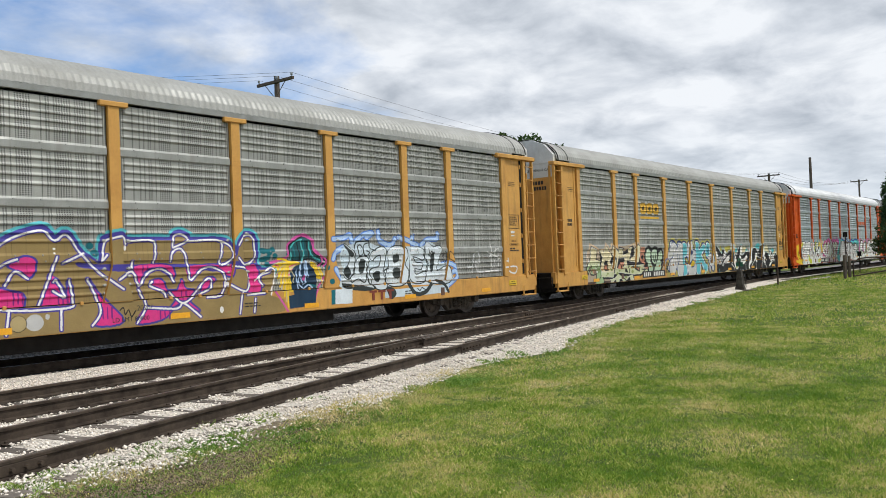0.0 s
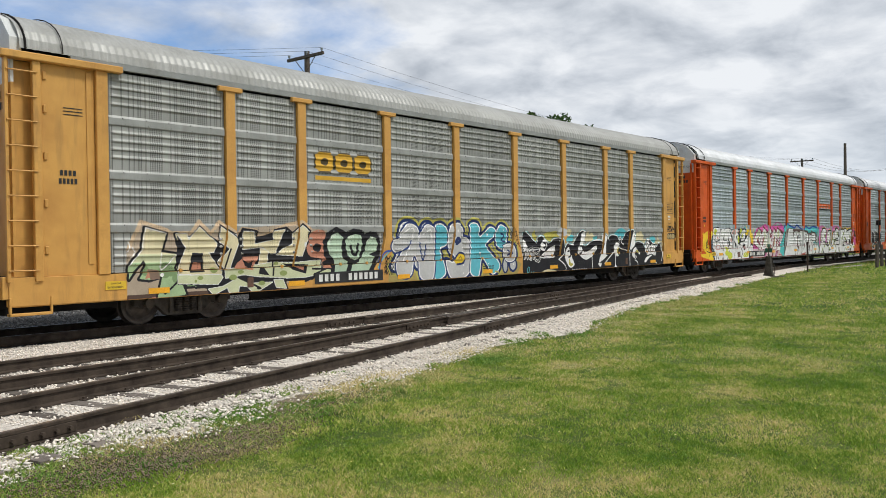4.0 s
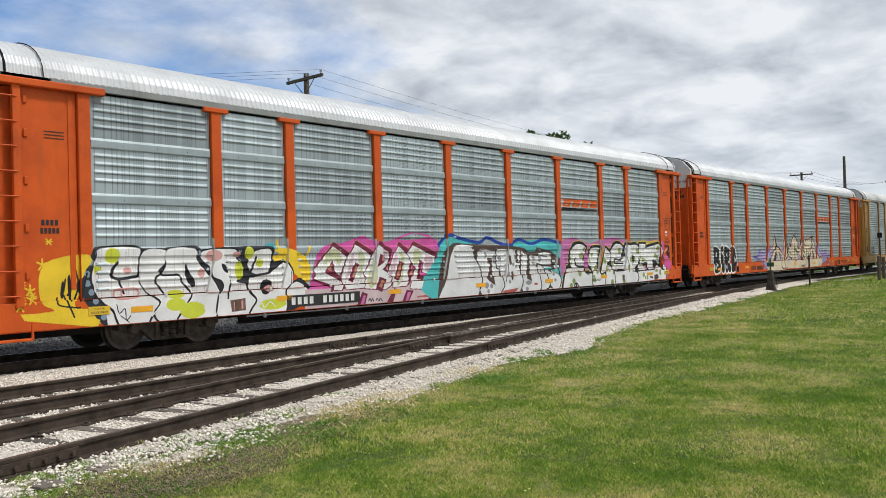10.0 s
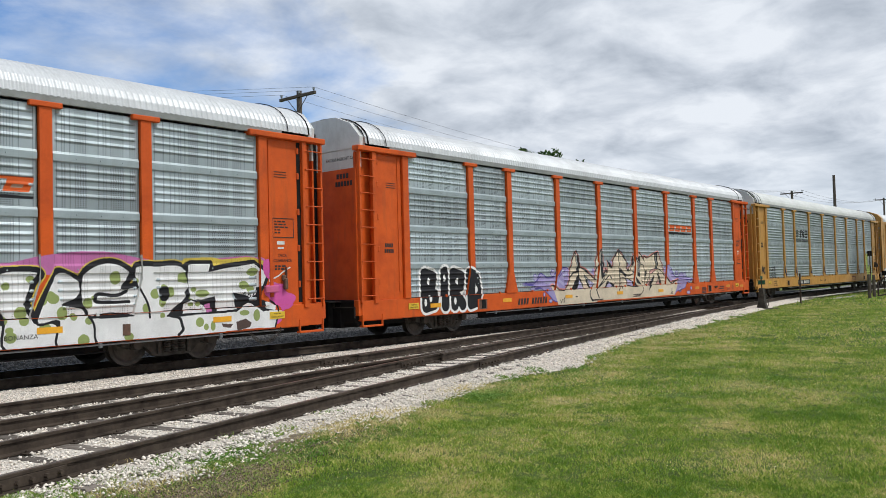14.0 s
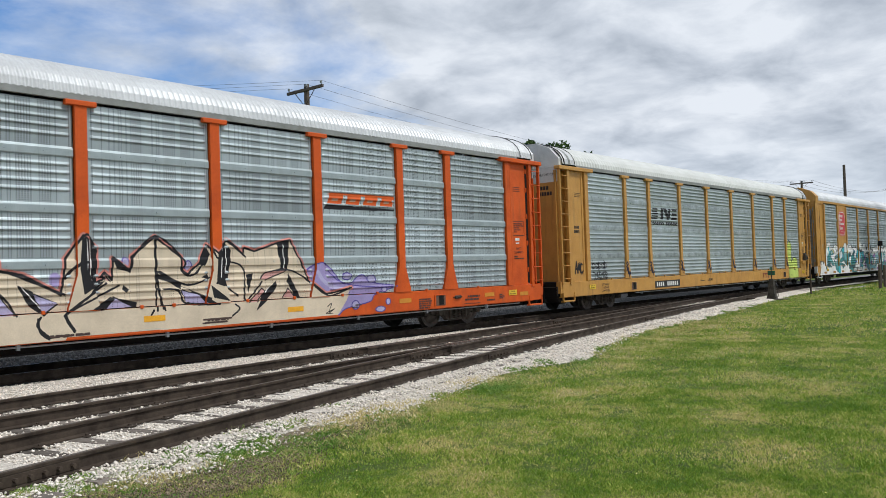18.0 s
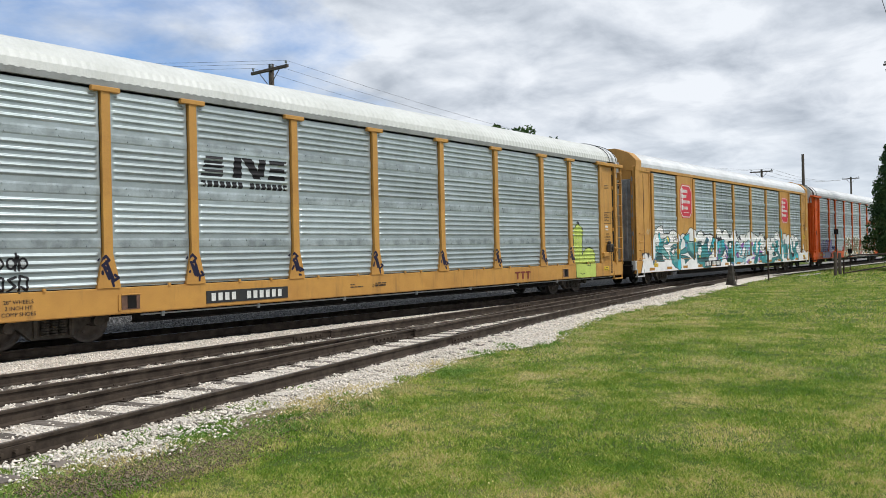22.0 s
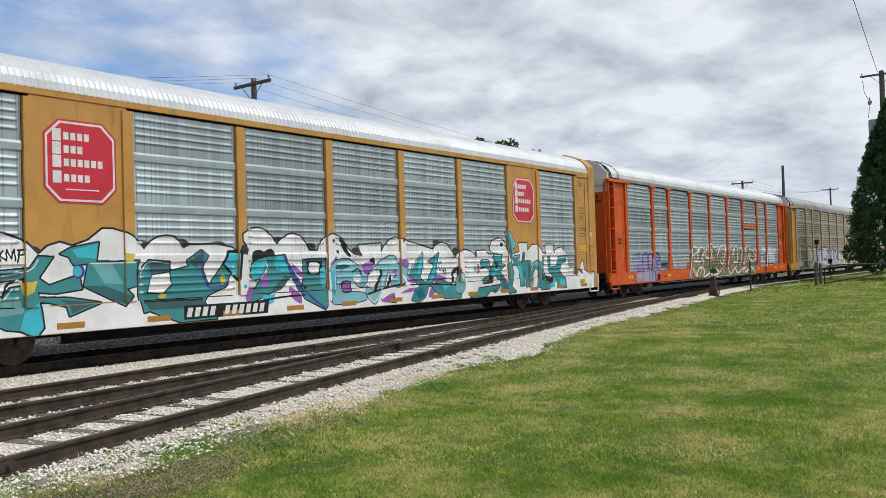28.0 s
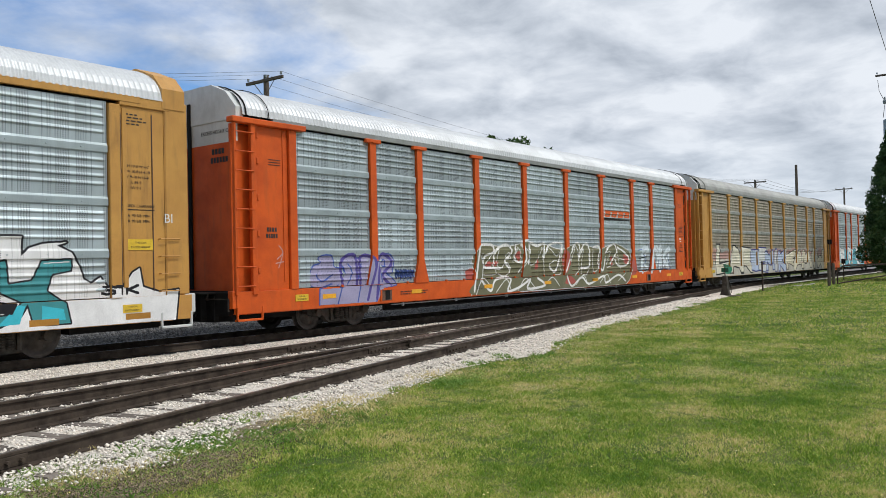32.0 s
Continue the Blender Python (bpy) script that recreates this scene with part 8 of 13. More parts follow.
    s.area(FILLW, 0, -436, 209, -391, 187, -396, 165, -424, 145, -381, 124, -393, 102, -412, 93, -486, 99, -476, 125, -485, 137, -470, 151, -454, 178)
    s.area(LIMEL, 1, -463, 147, -445, 170, -442, 122, -460, 99, -473, 108)
    s.line(MAROON, 2.5, 0, -358, 205, -308, 173, -316, 146, -324, 130, -317, 117, -332, 99, -384, 98, -379, 124, -399, 134, -373, 185, -358, 205)
    s.area(FILLW, 0, -358, 205, -308, 173, -316, 146, -324, 130, -317, 117, -332, 99, -384, 98, -379, 124, -399, 134, -373, 185)
    s.area(LIMEL, 1, -354, 189, -332, 176, -344, 118, -370, 103, -345, 160)
    s.line(MAROON, 2.5, 0, -302, 207, -209, 174, -225, 125, -265, 134, -258, 160, -273, 169, -287, 116, -272, 113, -220, 102, -231, 86, -318, 91, -310, 112, -296, 148, -322, 188, -302, 207)
    s.area(FILLW, 0, -302, 207, -209, 174, -225, 125, -265, 134, -258, 160, -273, 169, -287, 116, -272, 113, -220, 102, -231, 86, -318, 91, -310, 112, -296, 148, -322, 188)
    s.area(LIMEL, 1, -295, 197, -265, 186, -270, 171, -296, 154)
    s.area(PINKL, 1, -525, 183, -515, 187, -530, 141, -547, 126)
    s.area(PINKL, 1, -418, 197, -396, 185, -405, 165, -417, 173)
    s.area(PINKL, 1, -368, 181, -359, 176, -379, 132, -392, 136)
    s.area(PINKL, 1, -250, 179, -218, 170, -230, 135, -251, 140)
    s.area(MAROON, 0, -616, 143, -588, 172, -581, 139)
    s.area(SALM3, 0, -606, 150, -592, 165, -592, 145)
    s.area(MAROON, 0, -513, 165, -500, 161, -523, 115, -538, 121, -522, 154)
    s.area(SALM3, 0, -511, 158, -505, 154, -518, 127, -525, 129)
    s.area(MAROON, 0, -430, 186, -407, 177, -419, 162, -442, 151)
    s.area(SALM3, 0, -421, 181, -411, 175, -421, 165, -424, 169)
    s.area(MAROON, 0, -435, 127, -410, 119, -425, 86, -447, 96)
    s.area(SALM3, 0, -428, 119, -417, 115, -426, 97, -435, 102)
    s.area(MAROON, 0, -354, 167, -337, 161, -356, 113, -375, 119)
    s.area(SALM3, 0, -351, 160, -344, 157, -358, 120, -367, 123)
    s.area(MAROON, 0, -425, 145, -396, 161, -385, 158, -399, 136)
    s.area(SALM3, 0, -410, 146, -394, 155, -399, 143)
    s.area(MAROON, 0, -324, 129, -296, 152, -289, 148, -304, 121)
    s.area(SALM3, 0, -319, 127, -299, 145, -304, 127)
    s.area(MAROON, 0, -516, 57, -495, 91, -477, 84, -487, 57)
    s.area(PINK4, 0, -504, 58, -491, 82, -484, 80, -491, 58)
    s.area(MAROON, 0, -409, 58, -380, 95, -369, 92, -385, 59)
    s.area(MAROON, 0, -353, 54, -332, 88, -304, 85, -326, 55)
    s.area(PINK4, 0, -339, 57, -327, 82, -315, 81, -328, 58)
    s.area(MAROON, 0, -653, 127, -588, 109, -595, 94, -602, 96, -598, 105, -651, 124)
    s.area(MAROON, 0, -248, 58, -231, 86, -212, 99, -215, 93, -235, 57)
    s.line(INK, 1.3, 1, -474, 67, -469, 72, -465, 65, -461, 72, -457, 65)
    s.line(INK, 1.3, 1, -448, 66, -443, 71, -437, 64, -432, 71, -424, 63)
    s.area(REDG, 0, -291, 69, -216, 73, -216, 65, -291, 65)
    s.area(TEAL3, 1, -190, 208, -145, 231, -7, 210, 118, 201, 198, 217, 429, 209, 429, 57, -235, 60, -197, 179)
    s.line(BLUE3, 5, 1, -193, 206, -151, 235, -89, 225, -6, 214, 31, 229, 93, 212, 144, 206, 198, 223, 266, 209, 338, 223, 429, 213)
    s.area(BROWNK, 1, -160, 200, -40, 209, 197, 199, 237, 182, 380, 186, 391, 123, -129, 103, -186, 62, -206, 64)
    s.area(GREYL, 1, -171, 101, -133, 198, -43, 204, -29, 189, 54, 195, 197, 194, 239, 173, 368, 179, 379, 123, 422, 99, 420, 56, -131, 58, -200, 55)
    s.line(BROWNK, 4, 1, -44, 198, -24, 200, -5, 202, 26, 196, 68, 192, 83, 198, 128, 196, 211, 193, 245, 181, 297, 173)
    s.area(BROWNK, 0, -36, 197, -13, 195, -20, 163, -28, 166, -35, 185)
    s.area(BROWNK, 0, 30, 167, 53, 167, 52, 129, 63, 83, 35, 96, 21, 106, 18, 109, 27, 140, 42, 150, 29, 154)
    s.area(FILLW, 0, 29, 152, 42, 150, 32, 112, 19, 110, 26, 138)
    s.line(INK, 2.2, 1, 75, 190, 73, 171, 75, 137, 87, 131, 107, 93, 109, 79, 88, 57)
    s.area(BROWNK, 0, 97, 153, 92, 136, 93, 105, 88, 109, 87, 134)
    s.line(INK, 1.6, 1, 131, 195, 133, 169, 126, 125, 118, 93)
    s.area(BROWNK, 0, 133, 174, 143, 173, 147, 145, 135, 144)
    s.area(BROWNK, 0, 140, 122, 151, 124, 158, 101, 149, 95)
    s.area(BROWNK, 0, 175, 193, 187, 193, 188, 152, 196, 152, 203, 192, 208, 190, 206, 149, 186, 148, 178, 150)
    s.area(BROWNK, 0, 196, 147, 206, 149, 203, 103, 194, 138)
    s.area(BROWNK, 0, 242, 177, 255, 177, 252, 112, 258, 88, 230, 99, 237, 136)
    s.area(BROWNK, 0, 289, 199, 306, 198, 304, 170, 288, 173)
    s.line(BROWNK, 2.4, 0, 304, 194, 383, 181, 378, 135, 328, 138, 290, 146)
    s.line(BROWNK, 1.8, 0, 297, 172, 357, 167)
    s.area(BROWNK, 0, 290, 146, 301, 144, 298, 125, 289, 138)
    s.area(TEAL3, 0, 332, 130, 377, 131, 377, 125, 342, 123)
    s.area(BROWNK, 0, 356, 123, 377, 125, 383, 111)
    s.area(FILLW, 0, 385, 158, 409, 157, 407, 147, 386, 146)
    s.line(INK, 1.6, 0, 385, 158, 409, 157, 407, 147, 386, 146, 385, 158)
    s.area(FILLW, 0, 394, 139, 419, 138, 418, 127, 393, 128)
    s.line(INK, 1.6, 0, 394, 139, 419, 138, 418, 127, 393, 128, 394, 139)
    s.line(INK, 2.4, 1, -35, 185, -28, 166, -9, 145, -1, 121, -3, 93, -15, 75)
    s.line(INK, 2.4, 1, 196, 138, 209, 91, 194, 61, 184, 54)
    s.line(INK, 2.4, 1, 298, 126, 314, 73, 303, 57)
    s.line(INK, 2.4, 1, 328, 137, 365, 74, 340, 58)
    s.line(INK, 2.4, 1, 412, 125, 433, 86, 420, 58)
    s.area(BROWNK, 0, -15, 75, -3, 57, -23, 59)
    s.area(BROWNK, 0, 200, 71, 211, 54, 189, 54)
    s.area(BROWNK, 0, 364, 75, 384, 59, 353, 65)
    s.area(REDG, 0, 101, 65, 183, 71, 168, 60, 102, 55)
    s.area(REDG, 0, 271, 83, 290, 83, 289, 75, 271, 76)
    s.oval(0.19, 0.85, 0.10, 0.09, GREYD)
    s.oval(0.43, 0.83, 0.08, 0.07, GREYD)
    s.oval(0.27, 0.67, 0.06, 0.07, GREYD)
    s.oval(2.40, 0.85, 0.16, 0.07, GREYD)
    s.oval(2.30, 0.65, 0.09, 0.07, GREYD)
    s.oval(0.64, 1.64, 0.08, 0.14, GREYD)
    s.oval(0.91, 1.65, 0.10, 0.07, GREYD)
    s.oval(1.54, 1.45, 0.06, 0.06, GREYD)
    s.oval(1.70, 1.65, 0.07, 0.08, GREYD)
    s.oval(1.73, 1.38, 0.11, 0.06, GREYD)
    s.oval(1.30, 1.16, 0.06, 0.07, GREYD)
    s.oval(1.37, 0.92, 0.06, 0.06, GREYD)
    s.oval(2.75, 1.64, 0.09, 0.08, GREYD)
    s.oval(2.74, 1.47, 0.09, 0.06, GREYD)
    s.oval(3.12, 1.61, 0.10, 0.11, GREYD)
    s.oval(3.74, 1.72, 0.05, 0.05, GREYD)
    s.oval(3.16, 1.21, 0.04, 0.04, GREYD)
    s.oval(3.86, 1.06, 0.07, 0.05, GREYD)
    s.oval(0.22, 1.77, 0.06, 0.09, GREYD)
    s.oval(-0.03, 1.91, 0.06, 0.04, GREYD)
    s.oval(2.11, 1.73, 0.04, 0.06, GREYD)
    s.oval(3.96, 0.88, 0.08, 0.06, GREYD)
    s.area(PINK4, 1, 438, 205, 520, 230, 632, 209, 718, 224, 825, 231, 974, 209, 1198, 219, 1212, 114, 1206, 174, 647, 186, 481, 112, 429, 106)
    s.line(OCHRE, 13, 1, 498, 168, 508, 190, 533, 204, 572, 206, 599, 195, 595, 176, 579, 154, 592, 143, 590, 128, 591, 104, 642, 99, 641, 61, 545, 57, 529, 70, 512, 56, 449, 57, 451, 81, 461, 106, 480, 124, 506, 125, 496, 140, 498, 168)
    s.line(OCHRE, 13, 1, 642, 192, 698, 192, 690, 174, 678, 136, 688, 110, 697, 99, 731, 96, 732, 58, 647, 58, 643, 99, 640, 121, 619, 136, 617, 154, 629, 175, 642, 192)
    s.line(OCHRE, 13, 1, 738, 191, 779, 170, 772, 146, 746, 132, 789, 120, 805, 91, 801, 56, 736, 56, 739, 104, 701, 101, 708, 133, 738, 191)
    s.line(OCHRE, 13, 1, 782, 172, 791, 192, 819, 206, 850, 206, 875, 191, 871, 178, 859, 158, 895, 158, 913, 132, 919, 101, 922, 80, 903, 61, 825, 57, 808, 63, 805, 93, 792, 116, 783, 136, 782, 172)
    s.line(OCHRE, 13, 1, 889, 193, 900, 202, 937, 201, 979, 203, 1002, 190, 1009, 161, 1000, 142, 1047, 122, 1042, 98, 1045, 74, 1009, 65, 985, 56, 921, 60, 920, 101, 913, 132, 899, 158, 889, 193)
    s.line(INK, 10.5, 1, 498, 168, 508, 190, 533, 204, 572, 206, 599, 195, 595, 176, 579, 154, 592, 143, 590, 128, 591, 104, 642, 99, 641, 61, 545, 57, 529, 70, 512, 56, 449, 57, 451, 81, 461, 106, 480, 124, 506, 125, 496, 140, 498, 168)
    s.line(INK, 10.5, 1, 642, 192, 698, 192, 690, 174, 678, 136, 688, 110, 697, 99, 731, 96, 732, 58, 647, 58, 643, 99, 640, 121, 619, 136, 617, 154, 629, 175, 642, 192)
    s.line(INK, 10.5, 1, 738, 191, 779, 170, 772, 146, 746, 132, 789, 120, 805, 91, 801, 56, 736, 56, 739, 104, 701, 101, 708, 133, 738, 191)
    s.line(INK, 10.5, 1, 782, 172, 791, 192, 819, 206, 850, 206, 875, 191, 871, 178, 859, 158, 895, 158, 913, 132, 919, 101, 922, 80, 903, 61, 825, 57, 808, 63, 805, 93, 792, 116, 783, 136, 782, 172)
    s.line(INK, 10.5, 1, 889, 193, 900, 202, 937, 201, 979, 203, 1002, 190, 1009, 161, 1000, 142, 1047, 122, 1042, 98, 1045, 74, 1009, 65, 985, 56, 921, 60, 920, 101, 913, 132, 899, 158, 889, 193)
    s.line(INK, 4.5, 1, 498, 168, 508, 190, 533, 204, 572, 206, 599, 195, 595, 176, 579, 154, 592, 143, 590, 128, 591, 104, 642, 99, 641, 61, 545, 57, 529, 70, 512, 56, 449, 57, 451, 81, 461, 106, 480, 124, 506, 125, 496, 140, 498, 168)
    s.area(FILLW, 1, 498, 168, 508, 190, 533, 204, 572, 206, 599, 195, 595, 176, 579, 154, 592, 143, 590, 128, 591, 104, 642, 99, 641, 61, 545, 57, 529, 70, 512, 56, 449, 57, 451, 81, 461, 106, 480, 124, 506, 125, 496, 140)
    s.line(INK, 4.5, 1, 642, 192, 698, 192, 690, 174, 678, 136, 688, 110, 697, 99, 731, 96, 732, 58, 647, 58, 643, 99, 640, 121, 619, 136, 617, 154, 629, 175, 642, 192)
    s.area(FILLW, 1, 642, 192, 698, 192, 690, 174, 678, 136, 688, 110, 697, 99, 731, 96, 732, 58, 647, 58, 643, 99, 640, 121, 619, 136, 617, 154, 629, 175)
    s.line(INK, 4.5, 1, 738, 191, 779, 170, 772, 146, 746, 132, 789, 120, 805, 91, 801, 56, 736, 56, 739, 104, 701, 101, 708, 133, 738, 191)
    s.area(FILLW, 1, 738, 191, 779, 170, 772, 146, 746, 132, 789, 120, 805, 91, 801, 56, 736, 56, 739, 104, 701, 101, 708, 133)
    s.line(INK, 4.5, 1, 782, 172, 791, 192, 819, 206, 850, 206, 875, 191, 871, 178, 859, 158, 895, 158, 913, 132, 919, 101, 922, 80, 903, 61, 825, 57, 808, 63, 805, 93, 792, 116, 783, 136, 782, 172)
    s.area(FILLW, 1, 782, 172, 791, 192, 819, 206, 850, 206, 875, 191, 871, 178, 859, 158, 895, 158, 913, 132, 919, 101, 922, 80, 903, 61, 825, 57, 808, 63, 805, 93, 792, 116, 783, 136)
    s.line(INK, 4.5, 1, 889, 193, 900, 202, 937, 201, 979, 203, 1002, 190, 1009, 161, 1000, 142, 1047, 122, 1042, 98, 1045, 74, 1009, 65, 985, 56, 921, 60, 920, 101, 913, 132, 899, 158, 889, 193)
    s.area(FILLW, 1, 889, 193, 900, 202, 937, 201, 979, 203, 1002, 190, 1009, 161, 1000, 142, 1047, 122, 1042, 98, 1045, 74, 1009, 65, 985, 56, 921, 60, 920, 101, 913, 132, 899, 158)
    s.line(INK, 4, 1, 530, 157, 531, 139, 550, 129, 591, 128)
    s.line(INK, 3, 1, 513, 57, 519, 68, 533, 71, 547, 58)
    s.line(INK, 3.4, 1, 871, 154, 848, 146, 815, 150, 807, 142, 817, 134, 876, 133)
    s.area(INK, 1, 942, 159, 962, 158, 962, 135, 946, 133)
    s.area(INK, 1, 789, 106, 840, 114, 886, 105, 833, 103)
    s.line(INK, 2.4, 1, 746, 132, 776, 133, 792, 116)
    s.line(INK, 2.0, 1, 689, 134, 678, 136)
    s.area(PINK4, 1, 591, 164, 609, 182, 617, 163, 613, 122, 593, 123, 587, 144)
    s.dots(4.59, 10.20, 0.62, 1.9, 54, 0.085, MOSS, [FILLW])
    s.line(OCHRE, 9, 1, 1003, 209, 1064, 211, 1095, 207, 1176, 211, 1216, 184)
    s.line(INK, 6.5, 0, 999, 200, 1007, 205, 1016, 208, 1062, 208, 1058, 193, 1095, 200, 1175, 209, 1209, 183, 1196, 156)
    s.area(INK, 0, 999, 199, 1009, 205, 1014, 165, 1009, 134, 1027, 130, 1073, 140, 1128, 128, 1116, 146, 1196, 157, 1188, 126, 1206, 120, 1232, 109, 1229, 99, 1193, 98, 1150, 120, 1127, 103, 1074, 103, 1044, 101, 990, 98, 957, 102, 964, 110, 996, 132, 1003, 139, 1009, 156)
    s.area(FILLW, 0, 1007, 203, 1016, 206, 1060, 206, 1055, 188, 1095, 196, 1175, 206, 1206, 183, 1194, 156, 1183, 152, 1183, 134, 1168, 129, 1154, 136, 1125, 142, 1116, 144, 1125, 107, 1074, 104, 1073, 137, 1039, 131, 1012, 134, 1008, 165)
    s.area(FILLW, 0, 895, 97, 932, 98, 964, 99, 990, 98, 1046, 101, 1123, 102, 1136, 113, 1151, 120, 1166, 118, 1197, 99, 1229, 100, 1249, 98, 1239, 75, 1227, 61, 1162, 62, 988, 58, 894, 56)
    s.area(FILLW, 0, 1200, 120, 1217, 119, 1232, 111, 1230, 100, 1203, 105)
    s.area(FILLW, 0, 997, 124, 1014, 130, 1044, 118, 1050, 103, 990, 100)
    s.area(PINK4, 0, 1046, 120, 1059, 123, 1061, 105, 1047, 104)
    s.line(INK, 3.2, 1, 964, 101, 984, 95, 990, 80, 992, 71, 982, 61)
    s.line(INK, 2.2, 0, 957, 101, 1124, 103)
    s.line(INK, 2.2, 1, 1124, 103, 1144, 115, 1164, 121, 1197, 100)
    s.line(INK, 2.5, 0, 1183, 152, 1183, 136, 1168, 129)
    s.line(INK, 1.2, 0, 1144, 135, 1149, 144, 1153, 132)
    s.line(INK, 1.2, 0, 1157, 132, 1162, 142, 1166, 133)
    s.line(INK, 1.2, 0, 1172, 134, 1177, 145)
    s.line(INK, 1.2, 0, 1180, 132, 1195, 149)
    s.oval(11.70, 1.88, 0.15, 0.09, MOSS)
    s.oval(11.47, 1.59, 0.13, 0.09, MOSS)
    s.oval(11.65, 1.50, 0.10, 0.11, MOSS)
    s.oval(10.41, 1.44, 0.17, 0.08, MOSS)
    s.oval(10.21, 1.53, 0.07, 0.05, MOSS)
    s.oval(10.13, 1.22, 0.07, 0.04, MOSS)
    s.oval(10.30, 1.22, 0.06, 0.05, MOSS)
    s.oval(10.32, 0.84, 0.10, 0.10, MOSS)
    s.oval(10.47, 0.73, 0.06, 0.07, MOSS)
    s.oval(10.64, 0.74, 0.06, 0.10, MOSS)
    s.oval(11.45, 0.98, 0.13, 0.06, MOSS)
    s.oval(11.78, 0.91, 0.09, 0.13, MOSS)
    s.area(BROWNK, 0, 1085, 78, 1115, 75, 1108, 67, 1090, 70)
    s.area(BROWNK, 0, 1123, 79, 1148, 85, 1164, 75, 1159, 66, 1126, 59)
    s.area(PINK, 1, 1198, 212, 1215, 215, 1223, 203, 1220, 186, 1210, 172, 1197, 187)
    s.area(PINK, 1, 1205, 157, 1258, 159, 1265, 142, 1293, 131, 1290, 117, 1271, 102, 1255, 98, 1247, 75, 1231, 68, 1249, 98, 1232, 115, 1217, 125, 1199, 139)
    s.line(INK, 2.2, 1, 1217, 123, 1234, 112, 1239, 94, 1229, 62)
    s.line(WHT2, 1.6, 1, 1213, 166, 1243, 177, 1259, 187, 1279, 197)

def letters_d(s):
    s.area(LILAC, 1, -647, 136, -636, 139, -585, 139, -562, 154, -546, 169, -530, 166, -506, 154, -469, 155, -440, 162, -422, 179, -395, 187, -367, 182, -360, 156, -379, 128, -406, 109, -441, 111, -478, 125, -466, 106, -454, 90, -449, 72, -475, 77, -508, 100, -531, 114, -547, 119, -574, 117, -585, 128, -636, 132)
    s.line(VIOLET, 1.8, 1, -647, 136, -636, 139, -585, 139, -562, 154, -546, 169, -530, 166, -506, 154, -469, 155, -440, 162, -422, 179, -395, 187, -367, 182, -360, 156, -379, 128, -406, 109, -441, 111, -478, 125, -466, 106, -454, 90, -449, 72, -475, 77, -508, 100, -531, 114, -547, 119, -574, 117, -585, 128, -636, 132)
    s.oval(-5.75, 1.55, 0.14, 0.12, VIOLET)
    s.oval(-5.75, 1.55, 0.12, 0.10, LILAC2)
    s.oval(-4.65, 1.68, 0.18, 0.13, VIOLET)
    s.oval(-4.65, 1.68, 0.15, 0.11, LILAC2)
    s.oval(-5.90, 1.18, 0.14, 0.07, VIOLET)
    s.oval(-5.90, 1.18, 0.12, 0.05, LILAC2)
    s.oval(-5.30, 0.98, 0.07, 0.07, VIOLET)
    s.oval(-5.30, 0.98, 0.04, 0.05, LILAC2)
    s.oval(-4.92, 0.75, 0.11, 0.07, VIOLET)
    s.oval(-4.92, 0.75, 0.09, 0.05, LILAC2)
    s.oval(-6.41, 1.35, 0.05, 0.05, VIOLET)
    s.oval(-6.41, 1.35, 0.03, 0.03, LILAC2)
    s.line(VIOLET, 1.6, 1, -632, 136, -592, 133, -573, 140, -546, 158)
    s.line(VIOLET, 1.6, 1, -574, 119, -547, 121, -516, 105, -479, 80)
    s.line(VIOLET, 1.6, 1, -440, 154, -413, 171, -395, 174)
    s.line(VIOLET, 1.6, 1, -465, 159, -452, 168)
    s.line(LILAC2, 5, 1, -515, 138, -474, 136, -449, 124)
    s.line(LILAC2, 5, 1, -414, 153, -378, 168)
    s.line(LILAC2, 5, 1, -440, 143, -414, 130)
    s.oval(-1.96, 1.70, 0.11, 0.13, LILAC)
    s.area(LILAC, 1, 385, 172, 431, 192, 464, 180, 501, 143, 532, 140, 569, 160, 614, 138, 693, 127, 613, 109, 593, 91, 511, 78, 484, 64, 478, 109, 514, 130, 453, 115, 404, 138)
    s.line(VIOLET, 1.4, 1, 385, 172, 431, 192, 464, 180, 501, 143, 532, 140, 569, 160, 614, 138, 693, 127, 613, 109, 593, 91, 511, 78, 484, 64, 478, 109, 514, 130, 453, 115, 404, 138)
    s.oval(5.20, 1.57, 0.17, 0.10, VIOLET)
    s.oval(5.20, 1.57, 0.14, 0.07, LILAC2)
    s.oval(6.04, 1.48, 0.17, 0.11, VIOLET)
    s.oval(6.04, 1.48, 0.13, 0.09, LILAC2)
    s.oval(6.51, 1.20, 0.12, 0.07, VIOLET)
    s.oval(6.51, 1.20, 0.08, 0.05, LILAC2)
    s.oval(6.30, 0.70, 0.19, 0.08, VIOLET)
    s.oval(6.30, 0.70, 0.15, 0.06, LILAC2)
    s.oval(6.59, 0.88, 0.10, 0.09, VIOLET)
    s.oval(6.59, 0.88, 0.06, 0.07, LILAC2)
    s.oval(5.43, 0.85, 0.14, 0.12, VIOLET)
    s.oval(5.43, 0.85, 0.11, 0.09, LILAC2)
    s.oval(0.76, 1.90, 0.09, 0.12, VIOLET)
    s.oval(0.76, 1.90, 0.06, 0.10, LILAC2)
    s.oval(-0.61, 1.99, 0.09, 0.11, VIOLET)
    s.oval(-0.61, 1.99, 0.06, 0.09, LILAC2)
    s.line(LILAC2, 5, 1, 422, 170, 445, 143, 505, 125)
    s.line(VIOLET, 1.5, 1, 455, 175, 506, 141, 614, 127, 681, 125)
